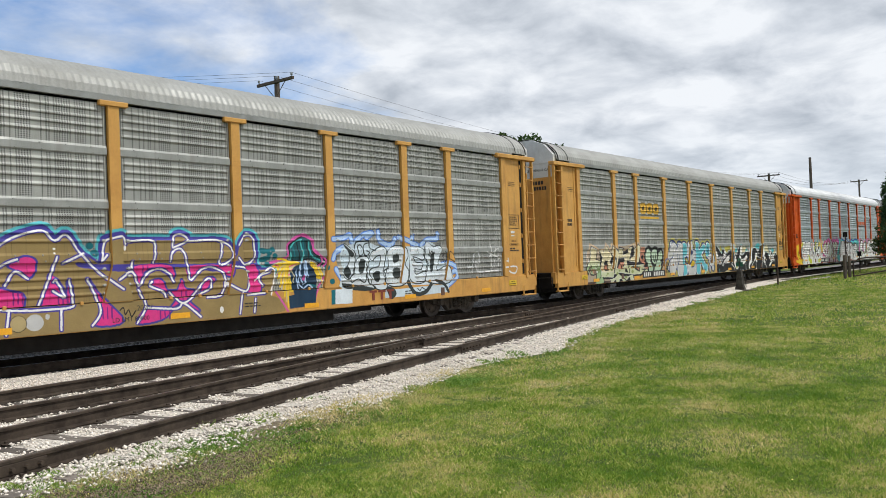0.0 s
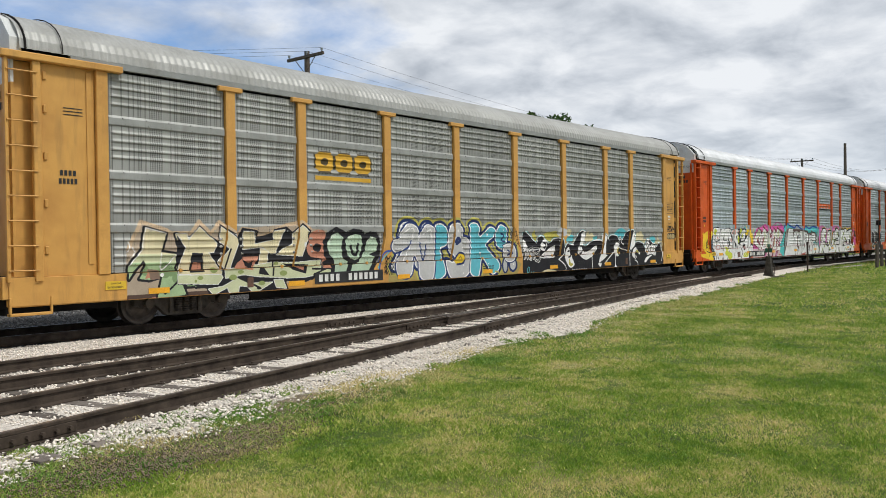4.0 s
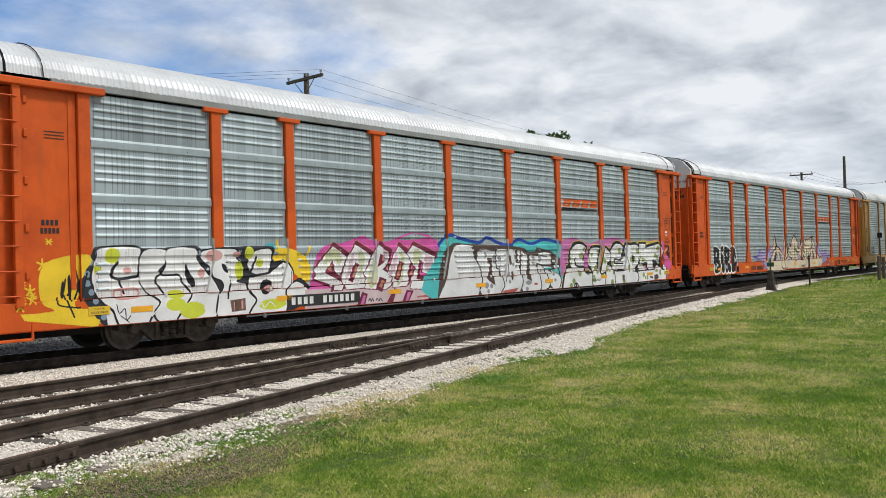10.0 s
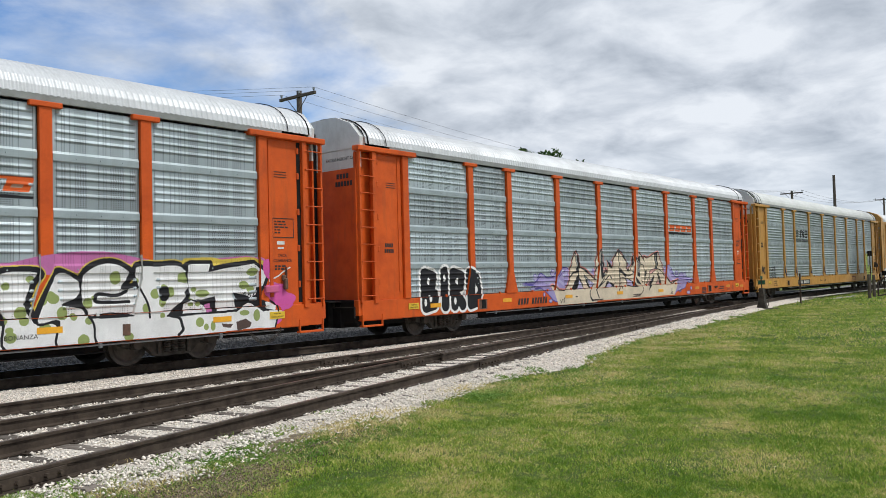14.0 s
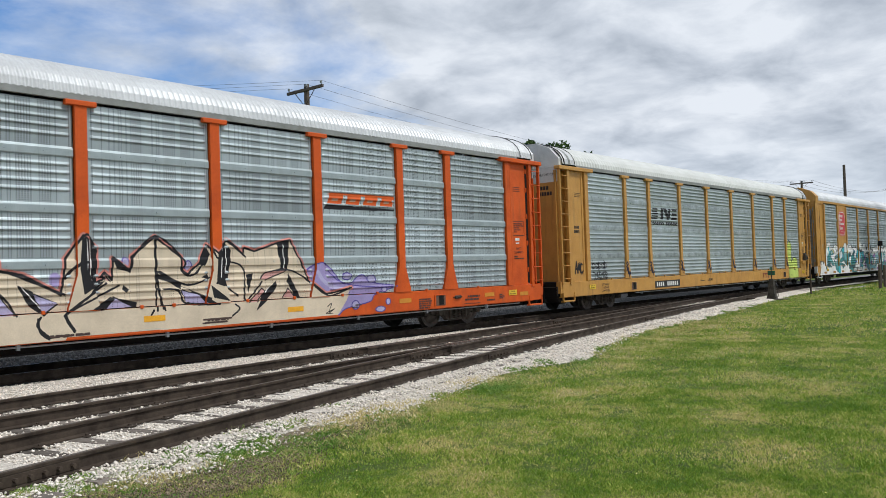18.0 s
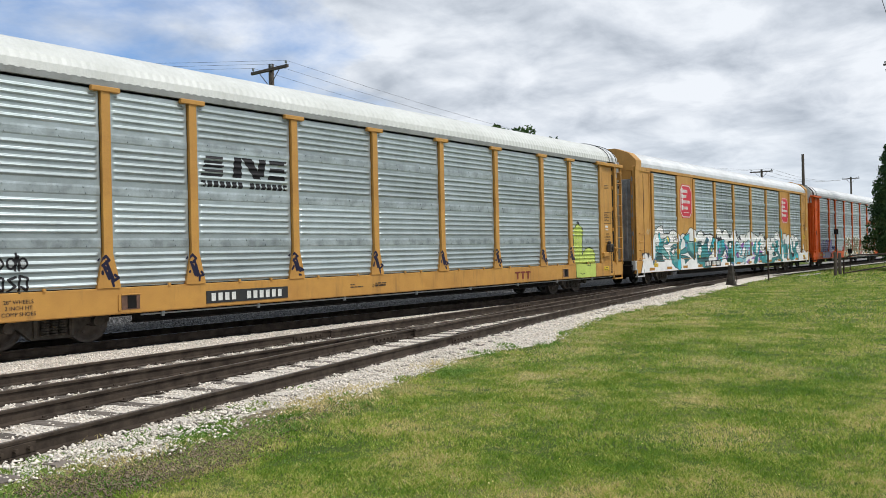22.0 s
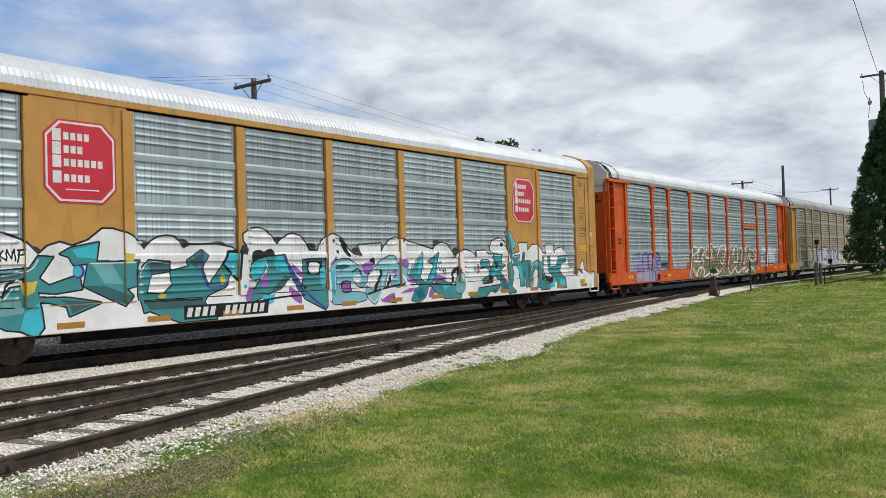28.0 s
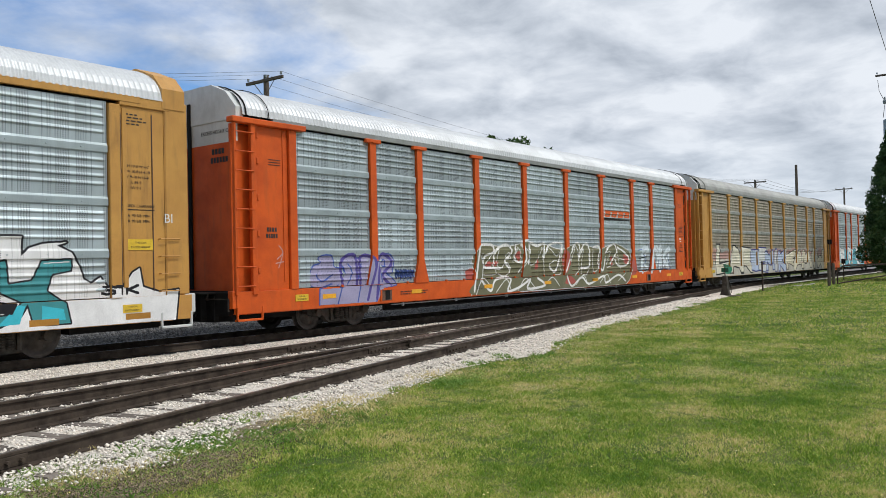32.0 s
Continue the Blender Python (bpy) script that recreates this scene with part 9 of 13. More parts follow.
    s.line(SALMON, 6, 0, -481, 126, -470, 128, -441, 111, -406, 108, -379, 120, -361, 144, -358, 184, -319, 241, -295, 219, -294, 187, -253, 180, -186, 142, -178, 189, -178, 206, -145, 251, -119, 228, -121, 161, -102, 170, -111, 173, -102, 181, -88, 166, -87, 207, -51, 181, -47, 210, 3, 250, 61, 209, 61, 183, 75, 173, 102, 195, 121, 234, 151, 214, 171, 244, 214, 214, 216, 228, 244, 220, 305, 238, 344, 246, 383, 179, 397, 149, 444, 117, 480, 119, 533, 129)
    s.area(CREAM, 0, -481, 126, -470, 128, -441, 111, -406, 108, -379, 120, -361, 144, -358, 184, -319, 241, -295, 219, -294, 187, -253, 180, -186, 142, -178, 189, -178, 206, -145, 251, -119, 228, -121, 161, -102, 170, -111, 173, -102, 181, -88, 166, -87, 207, -51, 181, -47, 210, 3, 250, 61, 209, 61, 183, 75, 173, 102, 195, 121, 234, 151, 214, 171, 244, 214, 214, 216, 228, 244, 220, 305, 238, 344, 246, 383, 179, 397, 149, 444, 117, 480, 119, 533, 129, 512, 97, 484, 64, 194, 63, -178, 64, -184, 52, -444, 60, -466, 102)
    s.area(INK, 0, -319, 238, -298, 219, -296, 172, -317, 170, -312, 211)
    s.area(INK, 0, -297, 170, -295, 150, -318, 109, -349, 109, -332, 131)
    s.area(INK, 0, -263, 161, -233, 144, -191, 125, -219, 104, -229, 118, -249, 136)
    s.area(INK, 0, -147, 249, -119, 227, -124, 153, -145, 140, -152, 189)
    s.area(INK, 0, -87, 206, -51, 181, -78, 187)
    s.area(INK, 0, -134, 109, -92, 134, -38, 121, -39, 111)
    s.area(INK, 0, 5, 177, 58, 150, 128, 122, 127, 109, 74, 143, 5, 167)
    s.area(INK, 0, 102, 192, 120, 231, 130, 214, 116, 190)
    s.area(INK, 0, 147, 218, 167, 239, 163, 154, 141, 150)
    s.area(INK, 0, 220, 169, 239, 171, 225, 127)
    s.area(INK, 0, 242, 87, 262, 122, 303, 154, 302, 136, 269, 106)
    s.area(INK, 0, 306, 238, 342, 243, 335, 178, 317, 176)
    s.area(INK, 0, 337, 170, 371, 112, 355, 113, 332, 150)
    s.area(INK, 0, -123, 157, -103, 164, -143, 127)
    s.area(INK, 0, 127, 149, 168, 120, 174, 113, 133, 122)
    s.area(INK, 0, -65, 156, -54, 147, -60, 140, -68, 147)
    s.area(INK, 0, 128, 161, 108, 166, 122, 173)
    s.area(LILAC2, 0, -313, 109, -292, 145, -269, 109)
    s.line(INK, 1.4, 0, -313, 109, -292, 145, -269, 109)
    s.area(SALMON2, 0, -241, 148, -195, 127, -213, 114)
    s.line(INK, 1.4, 0, -241, 148, -195, 127, -213, 114)
    s.area(SALMON2, 0, -116, 110, -86, 128, -45, 111)
    s.line(INK, 1.4, 0, -116, 110, -86, 128, -45, 111)
    s.area(LILAC2, 0, 61, 142, 113, 122, 119, 109, 73, 114)
    s.line(INK, 1.4, 0, 61, 142, 113, 122, 119, 109, 73, 114)
    s.area(SALMON2, 0, 256, 158, 271, 172, 333, 182, 325, 172, 271, 156)
    s.line(INK, 1.4, 0, 256, 158, 271, 172, 333, 182, 325, 172, 271, 156)
    s.area(SALMON2, 0, 224, 107, 262, 137, 270, 131, 246, 107)
    s.line(INK, 1.4, 0, 224, 107, 262, 137, 270, 131, 246, 107)
    s.area(SALMON2, 0, 319, 114, 335, 135, 355, 113)
    s.line(INK, 1.4, 0, 319, 114, 335, 135, 355, 113)
    s.area(SALMON2, 0, -114, 171, -105, 179, -91, 163)
    s.line(INK, 1.4, 0, -114, 171, -105, 179, -91, 163)
    s.line(INK, 2.2, 0, -481, 126, -470, 128, -441, 111, -406, 108, -379, 120, -361, 144, -358, 184, -319, 241, -295, 219, -294, 187, -253, 180, -186, 142, -178, 189, -178, 206, -145, 251, -119, 228, -121, 161, -102, 170, -111, 173, -102, 181, -88, 166, -87, 207, -51, 181, -47, 210, 3, 250, 61, 209, 61, 183, 75, 173, 102, 195, 121, 234, 151, 214, 171, 244, 214, 214, 216, 228, 244, 220, 305, 238, 344, 246, 383, 179, 397, 149, 444, 117, 480, 119, 533, 129)
    s.line(INK, 2, 1, -360, 152, -336, 166, -307, 170)
    s.line(INK, 2, 1, -298, 174, -297, 154, -279, 133, -265, 108)
    s.line(INK, 2, 1, -292, 186, -253, 179, -186, 141)
    s.line(INK, 2, 1, -177, 171, -158, 192, -140, 197)
    s.line(INK, 2, 1, -229, 100, -225, 76, -210, 63)
    s.line(INK, 2, 1, -74, 155, -171, 111, -179, 98, -164, 73)
    s.line(INK, 2, 1, 3, 247, 4, 102)
    s.line(INK, 2, 1, 5, 181, 74, 151, 128, 165)
    s.line(INK, 2, 1, 21, 102, 10, 140, 4, 145)
    s.line(INK, 2, 1, 61, 138, 79, 113, 127, 109)
    s.line(INK, 2, 1, 167, 199, 213, 183, 215, 119, 225, 112)
    s.line(INK, 2, 1, 162, 149, 198, 123)
    s.line(INK, 2, 1, 302, 176, 341, 176, 382, 159, 452, 112, 533, 129)
    s.line(INK, 2, 1, -10, 94, -4, 103)
    s.line(INK, 2, 1, 188, 105, 199, 95, 180, 81)
    s.line(INK, 2, 1, -176, 107, -126, 144)
    s.line(INK, 2, 1, 263, 152, 225, 113)
    s.line(WHT, 1, 1, -311, 236, -306, 207, -309, 179)
    s.line(WHT, 1, 1, -303, 162, -320, 130, -337, 113)
    s.line(WHT, 1, 1, -138, 245, -137, 189)
    s.line(WHT, 1, 1, -251, 152, -229, 127)
    s.line(WHT, 1, 1, 324, 234, 325, 182)
    s.line(WHT, 1, 1, 157, 228, 152, 160)
    s.line(WHT, 1, 1, 269, 127, 285, 142)
    s.line(INK, 1.1, 1, -435, 67, -429, 77, -425, 65)
    s.line(INK, 1.1, 1, -422, 68, -418, 78, -414, 66)
    s.line(INK, 1.1, 1, -411, 75, -402, 83, -407, 67)
    s.area(BROWNK, 0, -207, 68, -191, 69, -191, 64, -207, 64)
    s.area(BROWNK, 0, -185, 69, -168, 69, -169, 65, -185, 64)
    s.area(BROWNK, 0, -162, 69, -145, 69, -146, 65, -162, 65)
    s.line(BROWNK, 1.6, 1, 108, 77, 177, 77)
    s.line(BROWNK, 1.6, 1, 111, 70, 166, 70)
    s.line(INK, 1.1, 1, 451, 86, 464, 93, 455, 72, 472, 79, 446, 70, 467, 69)
    s.area(INK, 0, -316, 241, -296, 222, -297, 174, -314, 169, -315, 211)
    s.area(INK, 0, -299, 169, -315, 142, -346, 108, -313, 109, -291, 147, -297, 157)
    s.area(INK, 0, -263, 162, -236, 150, -220, 117, -191, 126, -218, 105, -244, 125)
    s.area(INK, 0, -139, 250, -119, 223, -125, 161, -100, 165, -142, 143, -135, 210)
    s.area(INK, 0, -113, 108, -86, 135, -39, 112, -103, 110)
    s.area(INK, 0, 167, 238, 183, 223, 173, 160, 161, 145, 138, 152, 156, 167)
    s.area(INK, 0, 10, 184, 61, 154, 57, 140, 103, 133, 148, 106, 122, 111, 72, 133, 13, 171)
    s.line(INK, 2.2, 1, -356, 153, -334, 169, -299, 170)
    s.line(INK, 2.2, 1, -294, 182, -283, 186, -237, 167, -180, 142)
    s.line(INK, 2.2, 1, -179, 174, -150, 199, -124, 199)
    s.line(INK, 2.2, 1, -100, 160, -168, 115, -178, 101, -163, 75)
    s.line(INK, 2.2, 1, 20, 144, 54, 140, 71, 113, 149, 108)
    s.line(INK, 2.2, 1, -224, 103, -230, 87, -208, 65)
    s.line(INK, 2.2, 1, 6, 252, 5, 181, 17, 105)
    s.line(INK, 2.2, 1, -355, 182, -318, 245, -295, 222, -295, 186)
    s.line(INK, 2.2, 1, -178, 205, -139, 253, -117, 221)
    s.line(INK, 2.2, 1, -46, 207, 5, 252, 67, 203, 62, 180, 81, 170, 105, 185, 124, 232, 149, 203, 172, 243, 220, 208)
    s.line(INK, 2.2, 1, -84, 210, -52, 185, -46, 207)
    s.area(LILAC2, 0, -307, 113, -295, 141, -268, 112)
    s.area(LILAC2, 0, -235, 144, -193, 127, -218, 109)
    s.area(LILAC2, 0, 61, 140, 99, 130, 118, 112, 71, 116)
    s.area(LILAC2, 0, -100, 111, -83, 130, -49, 113)
    s.line(WHT, 1, 1, -310, 233, -310, 186)
    s.line(WHT, 1, 1, -130, 242, -130, 167)
    s.line(WHT, 1, 1, 170, 229, 167, 173)
    s.line(WHT, 1, 1, -255, 158, -223, 119)

def letters_f(s):
    top1 = (-1335, 59, -1299, 136, -1285, 141, -1272, 143, -1258, 135, -1252, 117, -1240, 129, -1218, 161, -1214, 195, -1202, 219, -1184, 233, -1156, 248, -1135, 259, -1103, 263, -1093, 254, -1085, 241, -1085, 228, -1020, 227, -996, 241, -965, 245, -931, 233, -916, 219, -903, 205, -883, 222, -860, 229, -836, 222, -804, 233, -774, 256, -752, 256, -722, 248, -696, 233, -681, 215)
    top2 = (-669, 230, -648, 241, -628, 244, -611, 242, -599, 233, -587, 217, -570, 225, -499, 226, -511, 229, -487, 224, -457, 219, -435, 205, -413, 202, -408, 217, -428, 234, -429, 251, -399, 263, -381, 265, -360, 260, -339, 244, -326, 226, -308, 240, -291, 249, -271, 253, -248, 247, -232, 232, -218, 211, -187, 211, -182, 226, -172, 238, -146, 253, -123, 252, -101, 242, -82, 220, -59, 200, -27, 196, -28, 205, -38, 226, 54, 230, 55, 203)
    top3 = (67, 223, 94, 242, 117, 247, 154, 240, 291, 213, 300, 223, 316, 230, 334, 233, 358, 229, 379, 213, 395, 183, 406, 196, 421, 205, 441, 211, 462, 211, 489, 205, 515, 185, 517, 208, 574, 209, 578, 196, 606, 195, 611, 203, 598, 211, 599, 227, 611, 241, 642, 249, 661, 248, 683, 239, 702, 210, 711, 179, 732, 196, 777, 203, 778, 210, 771, 233, 828, 235, 831, 208, 862, 227, 897, 230, 927, 202, 962, 194, 963, 230, 1020, 230, 1018, 195)
    top4 = (1034, 209, 1059, 217, 1104, 220, 1085, 214, 1112, 200, 1128, 172, 1135, 150, 1150, 140, 1170, 152, 1185, 132, 1215, 128, 1240, 160, 1255, 168, 1262, 130, 1300, 118, 1342, 122, 1334, 56)
    s.line(INK, 4, 0, *top1, *top2[:2])
    s.line(INK, 4, 0, *top2, *top3[:2])
    s.line(INK, 4, 0, *top3, *top4[:2])
    s.line(INK, 4, 0, *top4)
    s.oval(-11.75, 2.42, 0.18, 0.12, DKSH)
    s.oval(-12.51, 1.31, 0.10, 0.15, DKSH)
    s.oval(-9.15, 2.14, 0.18, 0.08, DKSH)
    s.oval(-13.06, 1.38, 0.19, 0.06, DKSH)
    s.oval(-6.85, 2.25, 0.18, 0.10, DKSH)
    s.oval(-5.90, 2.28, 0.17, 0.11, DKSH)
    s.oval(-4.22, 2.14, 0.16, 0.14, DKSH)
    s.oval(-4.96, 2.26, 0.18, 0.08, DKSH)
    s.oval(-0.48, 2.05, 0.18, 0.15, DKSH)
    s.oval(2.00, 2.09, 0.26, 0.10, DKSH)
    s.oval(-2.15, 2.21, 0.20, 0.10, DKSH)
    s.oval(-3.21, 2.38, 0.14, 0.08, DKSH)
    s.oval(4.02, 2.07, 0.16, 0.13, DKSH)
    s.oval(3.07, 2.31, 0.18, 0.11, DKSH)
    s.oval(5.25, 1.99, 0.20, 0.12, DKSH)
    s.area(FBASE, 0, *top1, *top2, *top3, *top4, 1332, 58, -1335, 58)
    s.oval(-11.74, 2.08, 0.04, 0.05, DKSH)
    s.line(INK, 3.2, 0, -1174, 184, -1140, 171, -1129, 183, -1138, 231, -1123, 231, -1115, 203, -1075, 205, -1035, 217, -1018, 209, -1021, 194, -1036, 181, -1086, 182, -1095, 172, -1020, 125, -1032, 110, -1109, 140, -1089, 105, -1172, 106, -1169, 135, -1156, 142, -1169, 150, -1171, 169, -1174, 184)
    s.area(TEAL, 0, -1174, 184, -1140, 171, -1129, 183, -1138, 231, -1123, 231, -1115, 203, -1075, 205, -1035, 217, -1018, 209, -1021, 194, -1036, 181, -1086, 182, -1095, 172, -1020, 125, -1032, 110, -1109, 140, -1089, 105, -1172, 106, -1169, 135, -1156, 142, -1169, 150, -1171, 169)
    s.area(AQUA, 0, -1138, 231, -1123, 231, -1113, 195, -1132, 172)
    s.area(TEALD, 0, -1169, 130, -1141, 144, -1104, 132, -1090, 107, -1170, 107)
    s.area(FBASE, 0, -1083, 195, -1058, 199, -1060, 188, -1082, 184)
    s.area(AQUA2, 0, -1103, 171, -1023, 125, -1032, 113, -1106, 143)
    s.oval(-10.36, 2.04, 0.10, 0.12, OCHRE)
    s.line(NAVY2, 2.4, 1, -1016, 209, -1015, 195, -1033, 179)
    s.line(WHT2, 1, 1, -1172, 180, -1140, 167, -1156, 143)
    s.line(WHT2, 1, 1, -1112, 199, -1075, 201, -1036, 213)
    s.line(INK, 2, 1, -1172, 154, -1156, 145, -1104, 136)
    s.oval(-11.83, 1.20, 0.12, 0.29, NAVY2)
    s.oval(-11.84, 1.31, 0.09, 0.18, AQUA)
    s.oval(-11.83, 1.06, 0.07, 0.13, OCHRE)
    s.oval(-12.04, 1.04, 0.08, 0.15, INK)
    s.oval(-12.04, 1.04, 0.06, 0.12, TEALD)
    s.line(INK, 3.2, 0, -1004, 164, -977, 177, -920, 181, -904, 203, -874, 202, -902, 163, -882, 149, -824, 167, -818, 140, -870, 134, -906, 138, -903, 127, -843, 124, -780, 112, -844, 90, -850, 108, -883, 118, -900, 119, -894, 71, -909, 54, -937, 69, -962, 73, -1003, 95, -1008, 130, -1022, 149, -990, 137, -966, 130, -953, 146, -928, 150, -927, 164, -971, 160, -1002, 148, -1004, 164)
    s.area(TEAL, 0, -1004, 164, -977, 177, -920, 181, -904, 203, -874, 202, -902, 163, -882, 149, -824, 167, -818, 140, -870, 134, -906, 138, -903, 127, -843, 124, -780, 112, -844, 90, -850, 108, -883, 118, -900, 119, -894, 71, -909, 54, -937, 69, -962, 73, -1003, 95, -1008, 130, -1022, 149, -990, 137, -966, 130, -953, 146, -928, 150, -927, 164, -971, 160, -1002, 148)
    s.area(TEALD, 0, -1001, 170, -927, 177, -934, 166, -1000, 155)
    s.area(AQUA, 0, -929, 100, -902, 119, -895, 75, -908, 56, -937, 71)
    s.area(OCHRE, 0, -934, 156, -905, 158, -912, 138, -928, 131)
    s.area(AQUA2, 0, -990, 131, -935, 129, -929, 101, -979, 96)
    s.area(TEALD, 0, -863, 122, -787, 113, -840, 94, -843, 110)
    s.line(WHT2, 1, 1, -998, 165, -924, 176, -904, 197)
    s.line(INK, 2.2, 1, -966, 130, -956, 154, -927, 163)
    s.line(WHT2, 1, 1, -990, 134, -966, 126, -948, 146)
    s.line(INK, 3.2, 0, -860, 208, -839, 219, -782, 230, -788, 192, -747, 191, -695, 193, -704, 142, -727, 137, -712, 121, -728, 103, -814, 145, -805, 189, -834, 187, -843, 202, -860, 208)
    s.area(TEAL, 0, -860, 208, -839, 219, -782, 230, -788, 192, -747, 191, -695, 193, -704, 142, -727, 137, -712, 121, -728, 103, -814, 145, -805, 189, -834, 187, -843, 202)
    s.area(AQUA, 0, -836, 215, -784, 228, -787, 198, -826, 201)
    s.area(TEALD, 0, -771, 145, -712, 121, -726, 106, -750, 114, -813, 145)
    s.area(AQUA2, 0, -798, 189, -755, 188, -730, 146, -771, 149)
    s.oval(-8.24, 1.74, 0.12, 0.14, NAVY2)
    s.oval(-8.26, 1.74, 0.09, 0.10, AQUA)
    s.area(OCHRE, 0, -728, 209, -707, 206, -709, 189, -726, 191)
    s.line(WHT2, 1, 1, -800, 189, -702, 189)
    s.line(INK, 3.2, 0, -695, 169, -674, 193, -622, 189, -623, 170, -667, 165, -672, 141, -681, 126, -641, 121, -616, 139, -621, 170, -572, 179, -580, 192, -540, 214, -525, 202, -541, 175, -525, 135, -473, 193, -463, 166, -476, 133, -531, 113, -540, 100, -506, 62, -602, 61, -674, 89, -686, 86, -697, 123, -695, 169)
    s.area(TEAL, 0, -695, 169, -674, 193, -622, 189, -623, 170, -667, 165, -672, 141, -681, 126, -641, 121, -616, 139, -621, 170, -572, 179, -580, 192, -540, 214, -525, 202, -541, 175, -525, 135, -473, 193, -463, 166, -476, 133, -531, 113, -540, 100, -506, 62, -602, 61, -674, 89, -686, 86, -697, 123)
    s.area(TEALD, 0, -670, 190, -622, 188, -624, 169, -670, 167)
    s.area(TEALD, 0, -686, 108, -544, 107, -534, 90, -674, 90)
    s.area(FBASE, 0, -665, 162, -624, 165, -620, 142, -641, 126, -674, 130)
    s.area(TEALD, 0, -575, 191, -540, 212, -536, 197, -555, 172)
    s.line(NAVY2, 2.4, 1, -537, 210, -541, 173, -521, 131, -470, 136)
    s.oval(-6.41, 1.18, 0.10, 0.05, OCHRE)
    s.oval(-4.86, 1.48, 0.07, 0.12, OCHRE)
    s.line(WHT2, 1, 1, -691, 166, -672, 189, -624, 186)
    s.line(INK, 2, 1, -685, 109, -544, 107)
    s.line(INK, 6.8, 0, -466, 207, -437, 207, -444, 150, -479, 183, -466, 207)
    s.area(AQUA, 0, -466, 207, -437, 207, -444, 150, -479, 183)
    s.line(INK, 1.6, 0, -974, 216, -969, 196)
    s.line(INK, 1.6, 0, -977, 194, -963, 214)
    s.line(INK, 1.6, 0, -972, 206, -959, 197)
    s.line(INK, 1.6, 0, -959, 196, -956, 216, -950, 200, -943, 217, -943, 196)
    s.line(INK, 1.6, 0, -933, 216, -939, 193)
    s.line(INK, 1.6, 0, -937, 215, -926, 216)
    s.line(INK, 1.6, 0, -937, 206, -928, 207)
    s.oval(-3.81, 1.97, 0.22, 0.17, INK)
    s.oval(-3.48, 2.07, 0.15, 0.08, INK)
    s.oval(0.17, 1.81, 0.11, 0.11, INK)
    s.oval(4.10, 1.48, 0.14, 0.13, INK)
    s.oval(-1.37, 2.37, 0.04, 0.05, INK)
    s.oval(-1.16, 2.08, 0.05, 0.05, INK)
    s.oval(-2.36, 1.18, 0.06, 0.06, INK)
    s.oval(1.46, 2.38, 0.04, 0.04, INK)
    s.oval(6.67, 2.29, 0.10, 0.07, INK)
    s.area(INK, 1, -112, 246, -95, 236, -81, 217, -69, 195, -86, 200, -102, 223)
    s.oval(-3.79, 1.98, 0.22, 0.16, INK)
    s.oval(-3.45, 2.06, 0.13, 0.11, INK)
    s.line(INK, 3.2, 0, -407, 155, -401, 181, -365, 196, -302, 201, -290, 179, -242, 121, -240, 189, -162, 191, -162, 70, -170, 62, -239, 92, -278, 148, -303, 151, -330, 119, -409, 92, -420, 98, -390, 128, -375, 148, -396, 144, -407, 155)
    s.area(TEAL, 0, -407, 155, -401, 181, -365, 196, -302, 201, -290, 179, -242, 121, -240, 189, -162, 191, -162, 70, -170, 62, -239, 92, -278, 148, -303, 151, -330, 119, -409, 92, -420, 98, -390, 128, -375, 148, -396, 144)
    s.area(AQUA, 1, -395, 186, -361, 191, -375, 155, -402, 148)
    s.area(AQUA, 0, -376, 106, -336, 109, -343, 88, -374, 79)
    s.area(AQUA, 1, -328, 196, -305, 197, -284, 166, -316, 163, -331, 174)
    s.area(DTEAL, 0, -302, 198, -283, 179, -240, 118, -244, 103, -284, 156)
    s.area(TEALD, 0, -342, 120, -303, 150, -284, 145, -311, 119, -335, 112)
    s.area(VIO, 1, -420, 123, -396, 129, -414, 96, -425, 101)
    s.area(VIO, 1, -373, 153, -354, 155, -359, 125, -375, 131)
    s.area(VIO, 1, -277, 180, -241, 155, -241, 142, -269, 160)
    s.area(VIO, 1, -285, 124, -254, 104, -253, 81, -284, 98)
    s.line(NAVY2, 3, 1, -301, 195, -241, 114, -168, 63)
    s.line(INK, 2.4, 1, -409, 91, -318, 100, -239, 102)
    s.area(INK, 0, -229, 186, -173, 185, -177, 150, -227, 152)
    s.area(FBASE, 1, -219, 180, -186, 179, -191, 156, -218, 157)
    s.area(AQUA, 1, -182, 164, -162, 164, -163, 123, -179, 124)
    s.oval(-2.34, 1.20, 0.05, 0.04, INK)
    s.line(WHT2, 1.2, 1, -375, 148, -356, 168, -360, 188)
    s.line(WHT2, 1.2, 1, -284, 145, -265, 119, -252, 103)
    s.area(VIO, 1, -152, 176, -125, 196, -126, 175)
    s.area(VIO, 1, -28, 173, 14, 180, 9, 159, -12, 151)
    s.area(VIO, 0, -155, 81, -75, 86, -79, 71, -140, 73)
    s.area(VIO, 1, 133, 183, 171, 183, 167, 156)
    s.area(VIO, 1, 44, 72, 98, 92, 97, 66)
    s.area(VIO, 1, 133, 182, 171, 181, 160, 160, 139, 167)
    s.area(VIO, 1, 290, 138, 346, 130, 341, 117, 296, 113)
    s.area(VIO, 1, 269, 100, 305, 95, 260, 70)
    s.area(VIO, 1, -18, 176, 18, 176, 11, 151, -13, 146)
    s.area(VIO, 1, -155, 163, -126, 187, -134, 192)
    s.line(INK, 2.4, 1, -153, 160, -128, 184, -85, 190, -52, 177, -7, 143, -17, 117, -40, 116, -59, 128, -76, 131, -106, 130, -110, 103, -60, 102, -17, 94, -27, 76, -139, 74, -131, 107, -124, 141, -153, 160)
